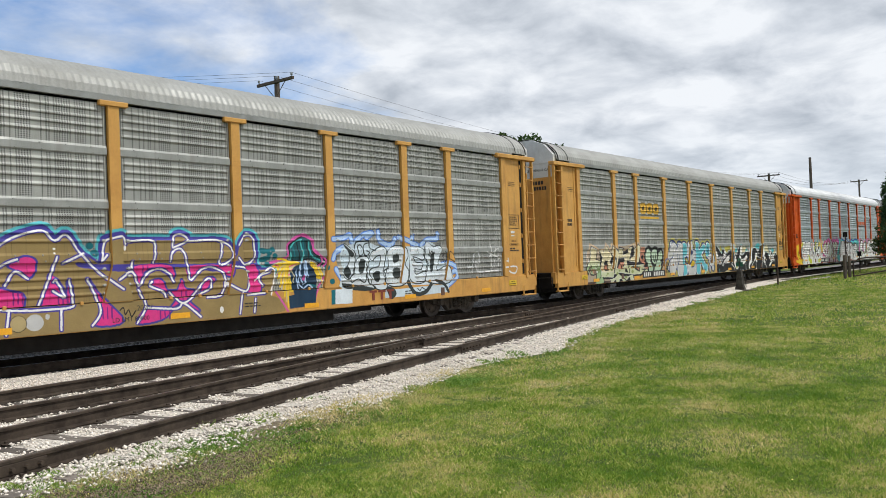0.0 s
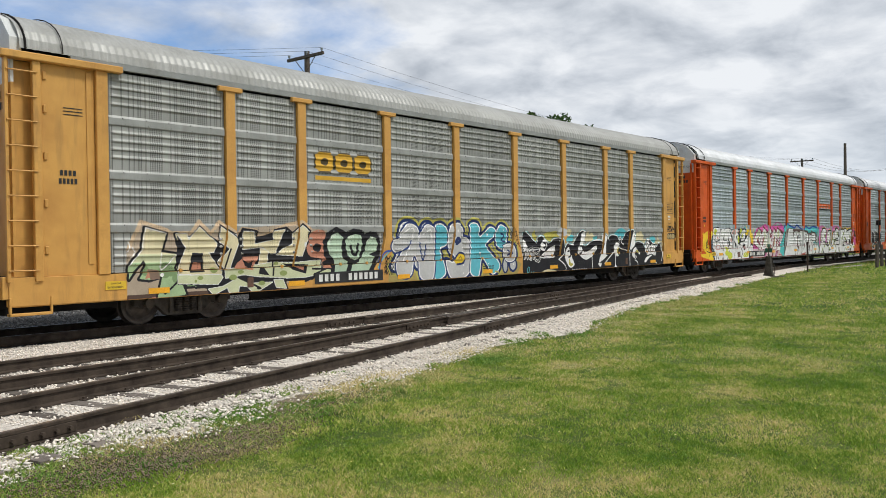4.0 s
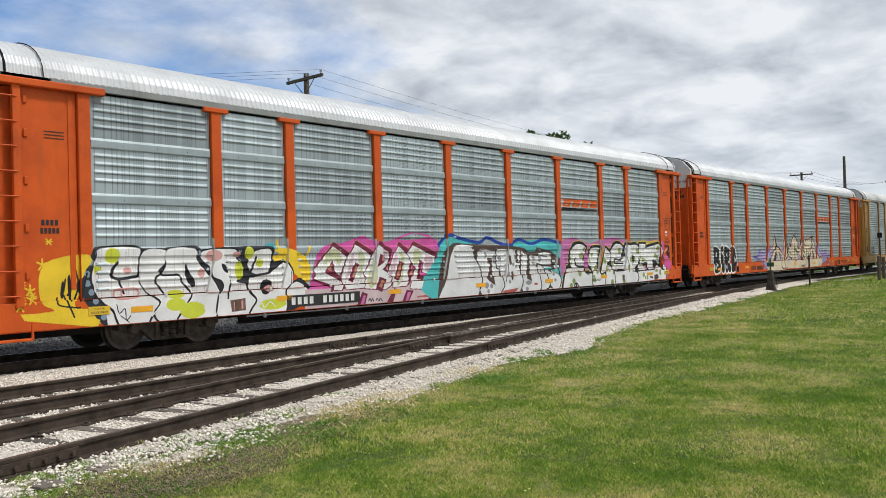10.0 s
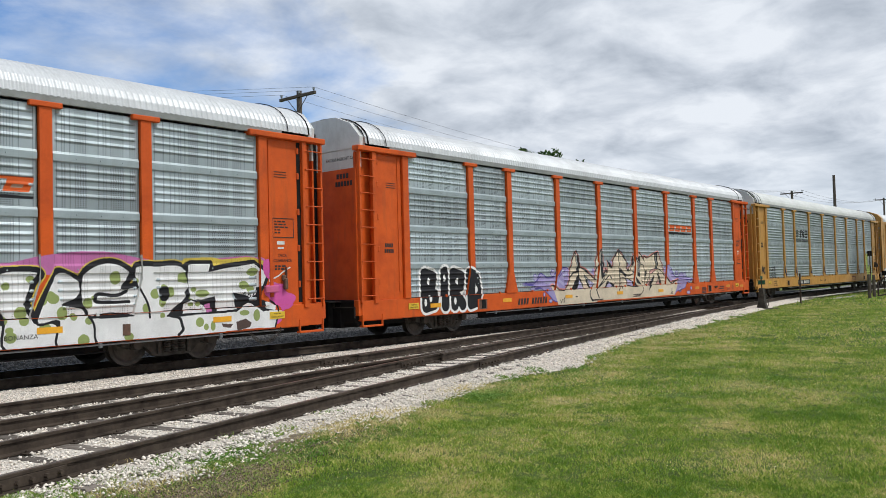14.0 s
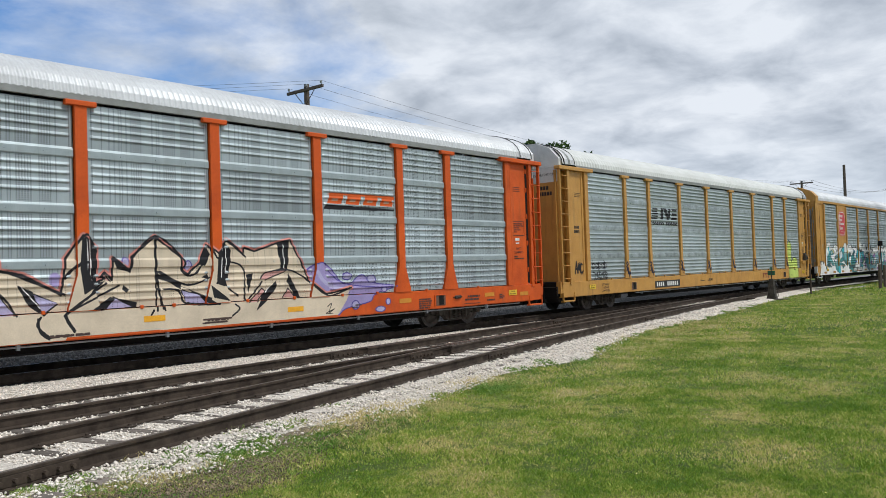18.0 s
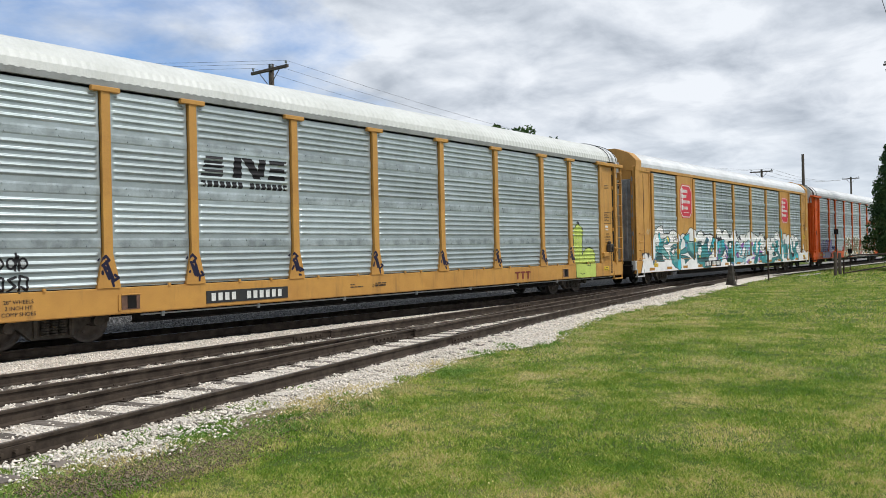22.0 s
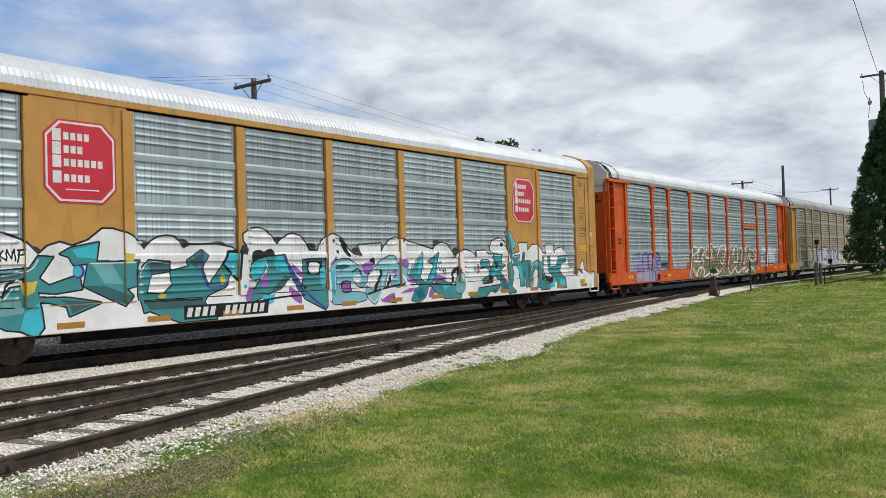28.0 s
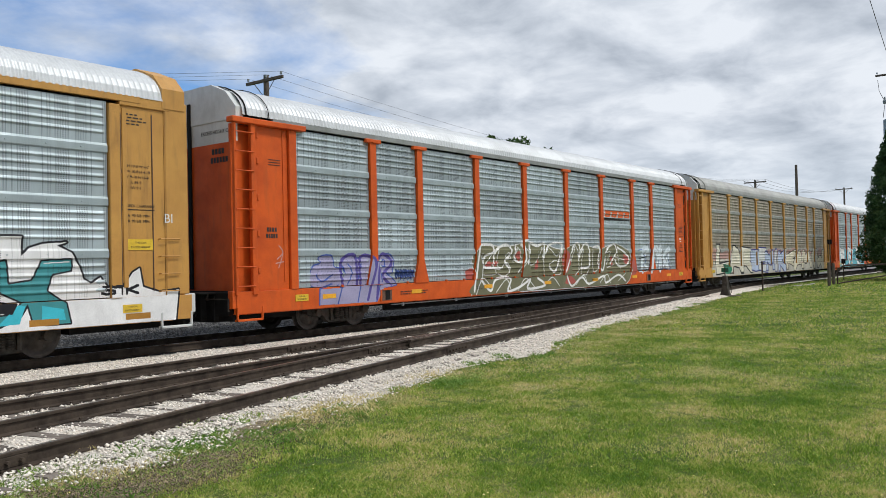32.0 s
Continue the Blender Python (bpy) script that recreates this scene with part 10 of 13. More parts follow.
    s.area(AQUAL, 1, -153, 160, -128, 184, -85, 190, -52, 177, -7, 143, -17, 117, -40, 116, -59, 128, -76, 131, -106, 130, -110, 103, -60, 102, -17, 94, -27, 76, -139, 74, -131, 107, -124, 141)
    s.area(SKYL, 1, -126, 177, -83, 184, -58, 173, -97, 171)
    s.area(DTEAL, 1, -123, 171, -97, 175, -69, 170, -103, 162, -124, 165)
    s.area(VIO, 1, -105, 128, -76, 130, -74, 105, -104, 104)
    s.line(INK, 2, 1, -105, 128, -76, 130, -74, 105, -104, 104, -105, 128)
    s.area(AQUA, 1, -150, 155, -137, 150, -136, 102, -144, 88)
    s.line(INK, 2.2, 1, -64, 154, -41, 163, -30, 144, -54, 135)
    s.line(SKYL, 1.6, 1, -80, 186, -30, 163, -10, 141)
    s.area(FBASE, 1, -59, 143, -30, 144, -37, 124, -54, 130)
    s.line(INK, 2.4, 1, -1, 146, 43, 179, 81, 195, 110, 194, 126, 174, 173, 149, 158, 133, 144, 116, 117, 107, 91, 122, 89, 144, 79, 148, 65, 110, 46, 100, 20, 65, -15, 94, -8, 114, 16, 105, 48, 144, 45, 160, 17, 158, -1, 146)
    s.area(AQUAL, 1, -1, 146, 43, 179, 81, 195, 110, 194, 126, 174, 173, 149, 158, 133, 144, 116, 117, 107, 91, 122, 89, 144, 79, 148, 65, 110, 46, 100, 20, 65, -15, 94, -8, 114, 16, 105, 48, 144, 45, 160, 17, 158)
    s.area(SKYL, 1, 42, 174, 81, 191, 108, 190, 123, 171, 80, 172)
    s.area(INK, 1, 16, 105, 45, 141, 45, 159, 55, 155, 54, 141, 25, 101)
    s.area(FBASE, 1, 11, 155, 42, 157, 44, 144, 16, 110, 1, 124, 8, 143)
    s.area(VIO, 1, 102, 155, 122, 157, 118, 137, 105, 135)
    s.area(INK, 0, 71, 107, 87, 142, 98, 138, 81, 109)
    s.area(FBASE, 0, 92, 144, 108, 145, 95, 126)
    s.area(FBASE, 0, 132, 143, 145, 139, 161, 121, 152, 119)
    s.line(INK, 3, 1, -9, 93, 65, 107, 144, 114)
    s.area(INK, 0, 84, 64, 100, 85, 110, 62)
    s.area(VIO, 0, 123, 89, 171, 103, 217, 103, 178, 90)
    s.line(WHT2, 1.4, 1, -9, 90, 19, 70, 53, 111, 74, 164)
    s.area(VIO, 1, 183, 143, 221, 149, 209, 117, 162, 123)
    s.line(INK, 2.4, 0, 166, 144, 236, 206, 238, 164, 223, 130, 251, 113, 291, 168, 262, 177, 316, 205, 299, 138, 277, 104, 258, 103, 243, 74, 212, 59, 177, 67, 193, 95, 217, 106, 200, 125, 166, 144)
    s.area(TEAL, 0, 166, 144, 236, 206, 238, 164, 223, 130, 251, 113, 291, 168, 262, 177, 316, 205, 299, 138, 277, 104, 258, 103, 243, 74, 212, 59, 177, 67, 193, 95, 217, 106, 200, 125)
    s.line(INK, 2.4, 0, 276, 97, 320, 125, 384, 103, 428, 100, 424, 62, 334, 65, 310, 77, 276, 97)
    s.area(TEAL, 0, 276, 97, 320, 125, 384, 103, 428, 100, 424, 62, 334, 65, 310, 77)
    s.area(AQUA, 0, 221, 183, 237, 200, 234, 165, 219, 133, 212, 142)
    s.area(AQUA, 0, 291, 163, 311, 199, 294, 138, 269, 109, 278, 139)
    s.area(DTEAL, 0, 192, 93, 228, 103, 240, 75, 212, 66)
    s.area(AQUA, 0, 320, 116, 367, 101, 335, 90)
    s.line(INK, 2.4, 1, 178, 112, 277, 109, 426, 102)
    s.area(INK, 0, 378, 147, 429, 152, 419, 133, 397, 109, 380, 113)
    s.line(WHT2, 1.2, 1, 169, 145, 232, 200)
    s.oval(-4.27, 1.30, 0.05, 0.05, AQUA)
    s.oval(3.21, 1.73, 0.08, 0.06, AQUA)
    s.oval(-0.91, 0.69, 0.04, 0.03, AQUA)
    s.oval(0.46, 0.76, 0.05, 0.03, AQUA)
    s.line(INK, 3.2, 0, 522, 88, 650, 94, 618, 71, 588, 78, 564, 61, 496, 59, 472, 61, 475, 68, 513, 71, 522, 88)
    s.area(TEAL, 0, 522, 88, 650, 94, 618, 71, 588, 78, 564, 61, 496, 59, 472, 61, 475, 68, 513, 71)
    s.line(INK, 3.2, 0, 547, 178, 584, 178, 596, 147, 627, 176, 615, 179, 612, 198, 666, 194, 665, 164, 687, 160, 651, 139, 689, 110, 691, 71, 656, 79, 650, 107, 623, 130, 598, 104, 545, 103, 551, 115, 583, 124, 593, 139, 578, 153, 543, 157, 539, 173, 547, 178)
    s.area(TEAL, 0, 547, 178, 584, 178, 596, 147, 627, 176, 615, 179, 612, 198, 666, 194, 665, 164, 687, 160, 651, 139, 689, 110, 691, 71, 656, 79, 650, 107, 623, 130, 598, 104, 545, 103, 551, 115, 583, 124, 593, 139, 578, 153, 543, 157, 539, 173)
    s.area(INK, 0, 582, 177, 591, 174, 603, 146, 597, 141)
    s.area(INK, 0, 592, 131, 613, 119, 596, 102, 547, 103, 583, 109)
    s.area(INK, 0, 624, 173, 646, 166, 639, 151, 626, 146)
    s.area(TEALD, 0, 651, 134, 684, 107, 685, 77, 662, 84, 658, 106)
    s.area(AQUA, 0, 615, 195, 662, 192, 660, 182, 621, 184)
    s.area(AQUA, 0, 627, 151, 645, 145, 613, 122, 604, 128)
    s.line(WHT2, 1, 1, 550, 175, 581, 174, 592, 148)
    s.line(WHT2, 1, 1, 618, 194, 660, 191)
    s.line(INK, 3.2, 0, 691, 269, 707, 275, 750, 239, 746, 219, 736, 216, 721, 176, 711, 191, 703, 239, 691, 269)
    s.area(AQUA, 0, 691, 269, 707, 275, 750, 239, 746, 219, 736, 216, 721, 176, 711, 191, 703, 239)
    s.area(TEALD, 0, 691, 268, 705, 239, 713, 191, 719, 177, 722, 205, 713, 244)
    s.line(SKYL, 1.4, 1, 710, 270, 745, 238, 738, 222)
    s.line(INK, 3.2, 0, 704, 160, 717, 171, 738, 130, 718, 86, 747, 67, 701, 63, 695, 87, 706, 120, 704, 160)
    s.area(TEAL, 0, 704, 160, 717, 171, 738, 130, 718, 86, 747, 67, 701, 63, 695, 87, 706, 120)
    s.line(INK, 3.2, 0, 742, 190, 776, 192, 772, 169, 790, 166, 802, 201, 813, 198, 804, 171, 852, 170, 847, 119, 838, 84, 816, 80, 810, 127, 803, 145, 805, 86, 776, 85, 771, 140, 758, 158, 730, 160, 742, 190)
    s.area(TEAL, 0, 742, 190, 776, 192, 772, 169, 790, 166, 802, 201, 813, 198, 804, 171, 852, 170, 847, 119, 838, 84, 816, 80, 810, 127, 803, 145, 805, 86, 776, 85, 771, 140, 758, 158, 730, 160)
    s.line(INK, 3.2, 0, 847, 137, 867, 164, 898, 172, 926, 159, 929, 134, 911, 77, 891, 78, 901, 135, 886, 148, 866, 131, 857, 83, 838, 78, 847, 137)
    s.area(TEAL, 0, 847, 137, 867, 164, 898, 172, 926, 159, 929, 134, 911, 77, 891, 78, 901, 135, 886, 148, 866, 131, 857, 83, 838, 78)
    s.line(INK, 3.2, 0, 926, 181, 947, 183, 941, 140, 952, 115, 947, 90, 1001, 87, 1019, 112, 978, 132, 975, 183, 992, 186, 995, 144, 1038, 149, 1057, 185, 1112, 187, 1111, 167, 1074, 161, 1064, 129, 1099, 105, 1107, 68, 1039, 69, 1028, 108, 1014, 85, 975, 68, 918, 67, 907, 83, 924, 116, 926, 181)
    s.area(TEAL, 0, 926, 181, 947, 183, 941, 140, 952, 115, 947, 90, 1001, 87, 1019, 112, 978, 132, 975, 183, 992, 186, 995, 144, 1038, 149, 1057, 185, 1112, 187, 1111, 167, 1074, 161, 1064, 129, 1099, 105, 1107, 68, 1039, 69, 1028, 108, 1014, 85, 975, 68, 918, 67, 907, 83, 924, 116)
    s.area(AQUA, 0, 759, 157, 786, 154, 793, 116, 784, 87, 778, 123)
    s.area(AQUA, 0, 1010, 106, 1024, 105, 1013, 72, 975, 71)
    s.area(AQUA, 0, 1054, 103, 1094, 95, 1098, 75, 1053, 74)
    s.area(TEALD, 0, 837, 165, 848, 164, 842, 120, 834, 87, 830, 120)
    s.area(TEALD, 0, 802, 195, 810, 198, 804, 171, 790, 164)
    s.area(INK, 0, 924, 116, 937, 134, 945, 106, 927, 97)
    s.area(INK, 0, 956, 118, 1011, 109, 1001, 90, 951, 95)
    s.area(AQUA, 0, 867, 160, 897, 167, 914, 158, 890, 153)
    s.line(WHT2, 1, 1, 744, 187, 773, 189, 769, 169)
    s.line(WHT2, 1, 1, 851, 137, 870, 159, 897, 167)
    s.line(WHT2, 1, 1, 1061, 181, 1108, 183)
    s.line(WHT2, 1, 1, 932, 176, 943, 179, 937, 140)
    s.area(INK, 1, 387, 150, 400, 156, 420, 151, 424, 141, 409, 132, 401, 106, 389, 109, 387, 136)
    s.area(FBASE, 1, 390, 138, 408, 140, 399, 113, 392, 119)
    s.line(INK, 2.4, 1, 398, 108, 411, 130, 427, 141, 442, 128, 443, 93, 425, 77, 398, 82, 398, 108)
    s.area(AQUA2, 1, 398, 108, 411, 130, 427, 141, 442, 128, 443, 93, 425, 77, 398, 82)
    s.oval(4.33, 1.28, 0.07, 0.10, SKYL)
    s.oval(8.49, 0.88, 0.07, 0.11, SALMON)
    s.oval(5.25, 1.51, 0.08, 0.16, INK)
    s.oval(5.25, 1.51, 0.06, 0.13, SALMON)
    s.oval(5.25, 1.51, 0.02, 0.07, INK)
    s.oval(5.07, 1.49, 0.07, 0.08, AQUA)
    s.line(INK, 1.5, 1, 535, 152, 558, 152)
    s.line(INK, 1.4, 1, 301, 163, 310, 153, 314, 162, 323, 148, 328, 160, 337, 145, 342, 159, 340, 138, 351, 154, 348, 135)
    s.area(INK, 0, -592, 65, -360, 65, -356, 95, -592, 95)

def letters_g(s):
    s.line(BLUEG, 3.5, 1, -1141, 114, -1141, 159, -1112, 170, -1117, 184, -1097, 190, -1071, 186, -1066, 161, -1042, 152, -1052, 115)
    s.area(LILG, 1, -1141, 114, -1141, 159, -1112, 170, -1117, 184, -1097, 190, -1071, 186, -1066, 161, -1042, 152, -1052, 115)
    s.line(BLUEG, 3.5, 1, -1023, 145, -1038, 175, -1011, 193, -977, 181, -952, 188, -927, 185, -916, 161, -931, 109, -1046, 110)
    s.area(LILG, 1, -1023, 145, -1038, 175, -1011, 193, -977, 181, -952, 188, -927, 185, -916, 161, -931, 109, -1046, 110)
    s.line(BLUEG, 3.5, 1, -907, 167, -869, 193, -835, 178, -845, 141, -870, 142, -828, 109, -936, 104)
    s.area(LILG, 1, -907, 167, -869, 193, -835, 178, -845, 141, -870, 142, -828, 109, -936, 104)
    s.area(LILG, 0, -1119, 106, -874, 109, -908, 64, -1121, 66)
    s.line(BLUEG, 2, 1, -1119, 107, -1121, 67)
    s.line(BLUEG, 2, 1, -1040, 109, -1056, 67)
    s.line(BLUEG, 2, 1, -971, 109, -983, 67)
    s.line(BLUEG, 2, 1, -895, 109, -910, 65)
    s.line(BLUEG, 2, 1, -1013, 168, -999, 145, -1015, 116)
    s.line(BLUEG, 2, 1, -963, 168, -981, 115)
    s.line(BLUEG, 2, 1, -886, 172, -875, 178, -871, 160, -892, 157, -889, 118)
    s.line(BLUEG, 2, 1, -1127, 142, -1109, 125, -1071, 141)
    s.line(BLUEG, 2, 1, -1072, 118, -1119, 107)
    s.line(BLUEG, 1.8, 1, -824, 125, -821, 148, -811, 131, -819, 147, -808, 140)
    s.line(BLUEG, 1.8, 1, -803, 125, -800, 147, -790, 130, -798, 146, -787, 140)
    s.line(BLUEG, 1.8, 1, -782, 124, -779, 147, -768, 130, -777, 146, -766, 139)
    s.line(BLUEG, 1.8, 1, -761, 123, -757, 146, -747, 129, -755, 145, -744, 139)
    s.line(BLUEG, 1.4, 1, -808, 119, -796, 129, -792, 118)
    s.line(BLUEG, 1.4, 1, -775, 119, -761, 130, -758, 119)
    s.line(SILVER, 1.2, 1, -1353, 148, -1329, 150, -1338, 127, -1354, 130)
    s.line(SILVER, 1.2, 1, -1357, 138, -1322, 142, -1350, 120)
    s.line(SILVER, 1.2, 1, -1329, 148, -1318, 126)
    s.line(SALMON2, 1.2, 1, -1245, 215, -1233, 199, -1251, 183)
    s.line(SALMON2, 1.2, 1, -1233, 194, -1247, 162)
    s.line(SALMON2, 1.2, 1, -1255, 173, -1230, 177)
    s.line(WHT2, 3, 1, -472, 64, -442, 114, -459, 172, -401, 219, -295, 213, -190, 221, -142, 236, -71, 221, -13, 222, 106, 204, 235, 226, 409, 207, 558, 226, 691, 184, 690, 104, 634, 61, 542, 60, 130, 61, -186, 63)
    s.area(OLIVE, 1, -472, 64, -442, 114, -459, 172, -401, 219, -295, 213, -190, 221, -142, 236, -71, 221, -13, 222, 106, 204, 235, 226, 409, 207, 558, 226, 691, 184, 690, 104, 634, 61, 542, 60, 130, 61, -186, 63)
    s.area(REDG, 1, -494, 139, -454, 145, -462, 115, -482, 119)
    s.area(REDG, 1, 124, 204, 167, 180, 154, 141, 120, 157)
    s.area(REDG, 1, -328, 150, -356, 161, -313, 167)
    s.area(REDG, 1, -207, 191, -176, 198, -194, 169)
    s.area(REDG, 1, 618, 167, 663, 175, 649, 140)
    s.area(REDG, 1, 122, 78, 152, 109, 204, 80)
    s.area(REDG, 1, 690, 99, 741, 147, 737, 103)
    s.line(WHT2, 1.8, 1, -407, 124, -330, 125, -349, 157, -399, 148, -362, 178, -325, 206)
    s.line(WHT2, 1.8, 1, -310, 206, -321, 157, -293, 145, -269, 163, -241, 141, -273, 117, -316, 125)
    s.line(WHT2, 1.8, 1, -268, 184, -252, 195, -239, 177, -261, 173, -268, 184)
    s.line(WHT2, 1.8, 1, -225, 162, -190, 213, -171, 161)
    s.line(WHT2, 1.8, 1, -112, 220, -117, 153, -67, 167, -31, 212, -22, 114)
    s.line(WHT2, 1.8, 1, 3, 220, 69, 181, 106, 212, 103, 165)
    s.line(WHT2, 1.8, 1, 15, 151, 68, 165, 99, 118, 46, 112)
    s.line(WHT2, 1.8, 1, 174, 156, 216, 220, 237, 131, 198, 108)
    s.line(WHT2, 1.8, 1, 272, 207, 254, 114, 312, 121, 319, 203)
    s.line(WHT2, 1.8, 1, 349, 203, 352, 120, 403, 136, 418, 194)
    s.line(WHT2, 1.8, 1, 448, 186, 501, 194, 464, 135, 528, 142)
    s.line(WHT2, 1.8, 1, 556, 211, 592, 124)
    s.line(WHT2, 1.8, 1, 531, 176, 661, 157)
    s.line(WHT2, 1.8, 1, -446, 63, -408, 113, -362, 81)
    s.line(WHT2, 1.8, 1, -334, 66, -273, 106, -246, 69)
    s.line(WHT2, 1.8, 1, -201, 67, -152, 106, -91, 71)
    s.line(WHT2, 1.8, 1, -25, 76, 28, 105, 78, 72)
    s.line(WHT2, 1.8, 1, 204, 72, 263, 106, 298, 68)
    s.line(WHT2, 1.8, 1, 398, 73, 462, 105, 490, 70)
    s.line(WHT2, 1.8, 1, 565, 77, 634, 105)
    s.line(WHT2, 1.8, 1, -174, 220, -122, 183, -197, 125)
    s.line(WHT2, 1.8, 1, -403, 192, -415, 113)
    s.line(PALE2, 6, 1, 793, 201, 878, 205, 813, 155, 869, 118, 772, 111)
    s.line(PALE2, 6, 1, 906, 108, 928, 210, 991, 205, 957, 116)
    s.line(PALE2, 6, 1, 1031, 209, 1022, 124, 1107, 180, 1073, 114)
    s.line(BLUEG, 1.6, 1, 769, 201, 866, 210)
    s.line(BLUEG, 1.6, 1, 816, 192, 849, 155, 785, 120)
    s.line(BLUEG, 1.6, 1, 881, 108, 903, 210)
    s.line(BLUEG, 1.6, 1, 1004, 200, 982, 116)
    s.line(BLUEG, 1.6, 1, 1082, 200, 1114, 122)
    s.line(BLUEG, 1.6, 1, 761, 111, 1127, 117)
    s.area(REDG, 1, -390, 153, -361, 168, -354, 148)
    s.area(REDG, 1, -204, 193, -181, 197, -186, 164)
    s.area(REDG, 1, -88, 140, -61, 172, -66, 138)
    s.area(REDG, 1, 112, 179, 164, 187, 149, 136, 119, 118)
    s.area(REDG, 1, 502, 176, 527, 162, 507, 133)
    s.area(REDG, 1, 626, 184, 673, 165, 648, 140)
    s.area(REDG, 1, 687, 160, 725, 155, 707, 108)
    s.area(REDG, 1, -493, 141, -457, 137, -464, 112, -494, 115)
    s.line(WHT, 4.2, 1, -456, 74, -430, 184, -415, 217, -359, 221, -338, 213, -346, 194, -389, 183, -398, 150, -348, 145, -305, 141)
    s.line(WHT, 4.2, 1, -340, 160, -331, 198, -271, 221, -234, 209, -243, 186, -274, 167, -246, 139)
    s.line(WHT, 4.2, 1, -203, 221, -213, 170, -151, 165, -156, 213, -171, 229, -131, 235, -117, 205, -136, 157)
    s.line(WHT, 4.2, 1, -115, 229, -67, 217, -16, 225, -28, 172, 18, 221, 107, 226, 96, 188, 56, 125, 14, 143)
    s.line(WHT, 4.2, 1, 128, 124, 159, 170, 209, 226, 247, 217, 235, 169, 277, 222, 316, 218, 321, 142, 252, 134)
    s.line(WHT, 4.2, 1, 356, 213, 408, 213, 393, 150, 423, 122, 460, 195, 538, 227, 558, 194, 500, 148)
    s.line(WHT, 4.2, 1, 571, 213, 671, 174, 657, 141, 577, 137, 545, 161)
    s.line(WHT, 4.2, 1, -420, 110, -366, 71, -336, 107, -247, 109, -265, 67, -187, 79, -123, 101, -141, 70, -25, 78, -73, 104)
    s.line(WHT, 4.2, 1, 136, 106, 171, 67, 249, 99, 307, 71, 432, 99, 451, 71, 563, 100, 629, 74)
    s.line(PALE2, 11, 1, 804, 109, 822, 203, 870, 208)
    s.line(PALE2, 11, 1, 901, 107, 935, 213, 985, 172, 1016, 218, 993, 110)
    s.line(PALE2, 11, 1, 1112, 208, 1039, 171, 1096, 118)
    s.line(DKGR, 2.5, 1, 779, 164, 855, 173)
    s.line(DKGR, 2.5, 1, 875, 107, 908, 203)
    s.line(DKGR, 2.5, 1, 1029, 213, 1029, 114)
    s.line(DKGR, 2.5, 1, 763, 115, 1104, 113)
    s.line(VIOLET, 4.5, 1, -1034, 115, -1041, 170, -1012, 191, -984, 182, -981, 114)
    s.line(VIOLET, 4.5, 1, -967, 116, -969, 182, -934, 188, -909, 168, -932, 106, -944, 72)
    s.line(VIOLET, 4.5, 1, -908, 73, -893, 181, -867, 190, -842, 167, -880, 136, -849, 109)
    s.line(NAVY4, 3, 1, -827, 128, -824, 149, -816, 130, -811, 147)
    s.line(NAVY4, 3, 1, -807, 128, -803, 148, -796, 130, -790, 147)
    s.line(NAVY4, 3, 1, -786, 127, -783, 148, -775, 129, -769, 146)
    s.line(NAVY4, 3, 1, -765, 126, -761, 148, -753, 129, -748, 146)



def paint_a(car):
    s = Spray(1)
    letters_a(s)
    s.lay(car, "yellow")


def paint_b(car):
    s = Spray(2)
    letters_b(s)
    s.tag(12.35, 13.0, 1.9, 2.15, INK, 0.016, 6)
    for k in range(3):
        s.oval(12.5 + 0.2 * k, 1.72, 0.2, 0.13, INK)
        s.oval(12.5 + 0.2 * k, 1.72, 0.17, 0.10, (0.42, 0.33, 0.16))
    s.lay(car, "yellow")


def paint_c(car):
    s = Spray(3)
    letters_c(s)
    s.lay(car, "orange")


def paint_d(car):
    s = Spray(4)
    bold = [[(0.0, 0.86), (0.0, 1.74)], [(0.0, 1.74), (0.34, 1.66), (0.30, 1.40), (0.04, 1.30), (0.40, 1.16), (0.34, 0.90), (0.0, 0.84)]], [[(0.84, 0.84), (0.86, 1.78)]], [[(1.26, 0.84), (1.26, 1.74), (1.62, 1.66), (1.58, 1.38), (1.28, 1.28), (1.62, 0.84)]], [[(2.02, 0.84), (2.02, 1.72), (2.34, 1.60), (2.42, 1.20), (2.28, 0.90), (2.02, 0.84)]]
    bold = [[[(x - 11.28, z) for x, z in path] for path in letter] for letter in bold]
    for width, tone in ((0.245, WHT), (0.170, INK)):
        for letter in bold:
            for path in letter:
                s.stroke(path, width, tone)
    for x, z in ((-11.12, 1.54), (-11.08, 1.06), (-9.86, 1.52), (-9.02, 1.26), (-11.30, 0.95), (-10.42, 1.62), (-10.0, 0.95)):
        s.oval(x, z, 0.055, 0.10, WHT)
    # salmon drips at the end of the car
    s.stroke([(13.08, 1.48), (13.16, 1.30), (13.10, 1.18), (13.22, 1.05)], 0.05, (0.62, 0.27, 0.22))
    s.stroke([(13.20, 1.40), (13.24, 1.12)], 0.035, (0.62, 0.27, 0.22))
    letters_d(s)
    s.lay(car, "orange")


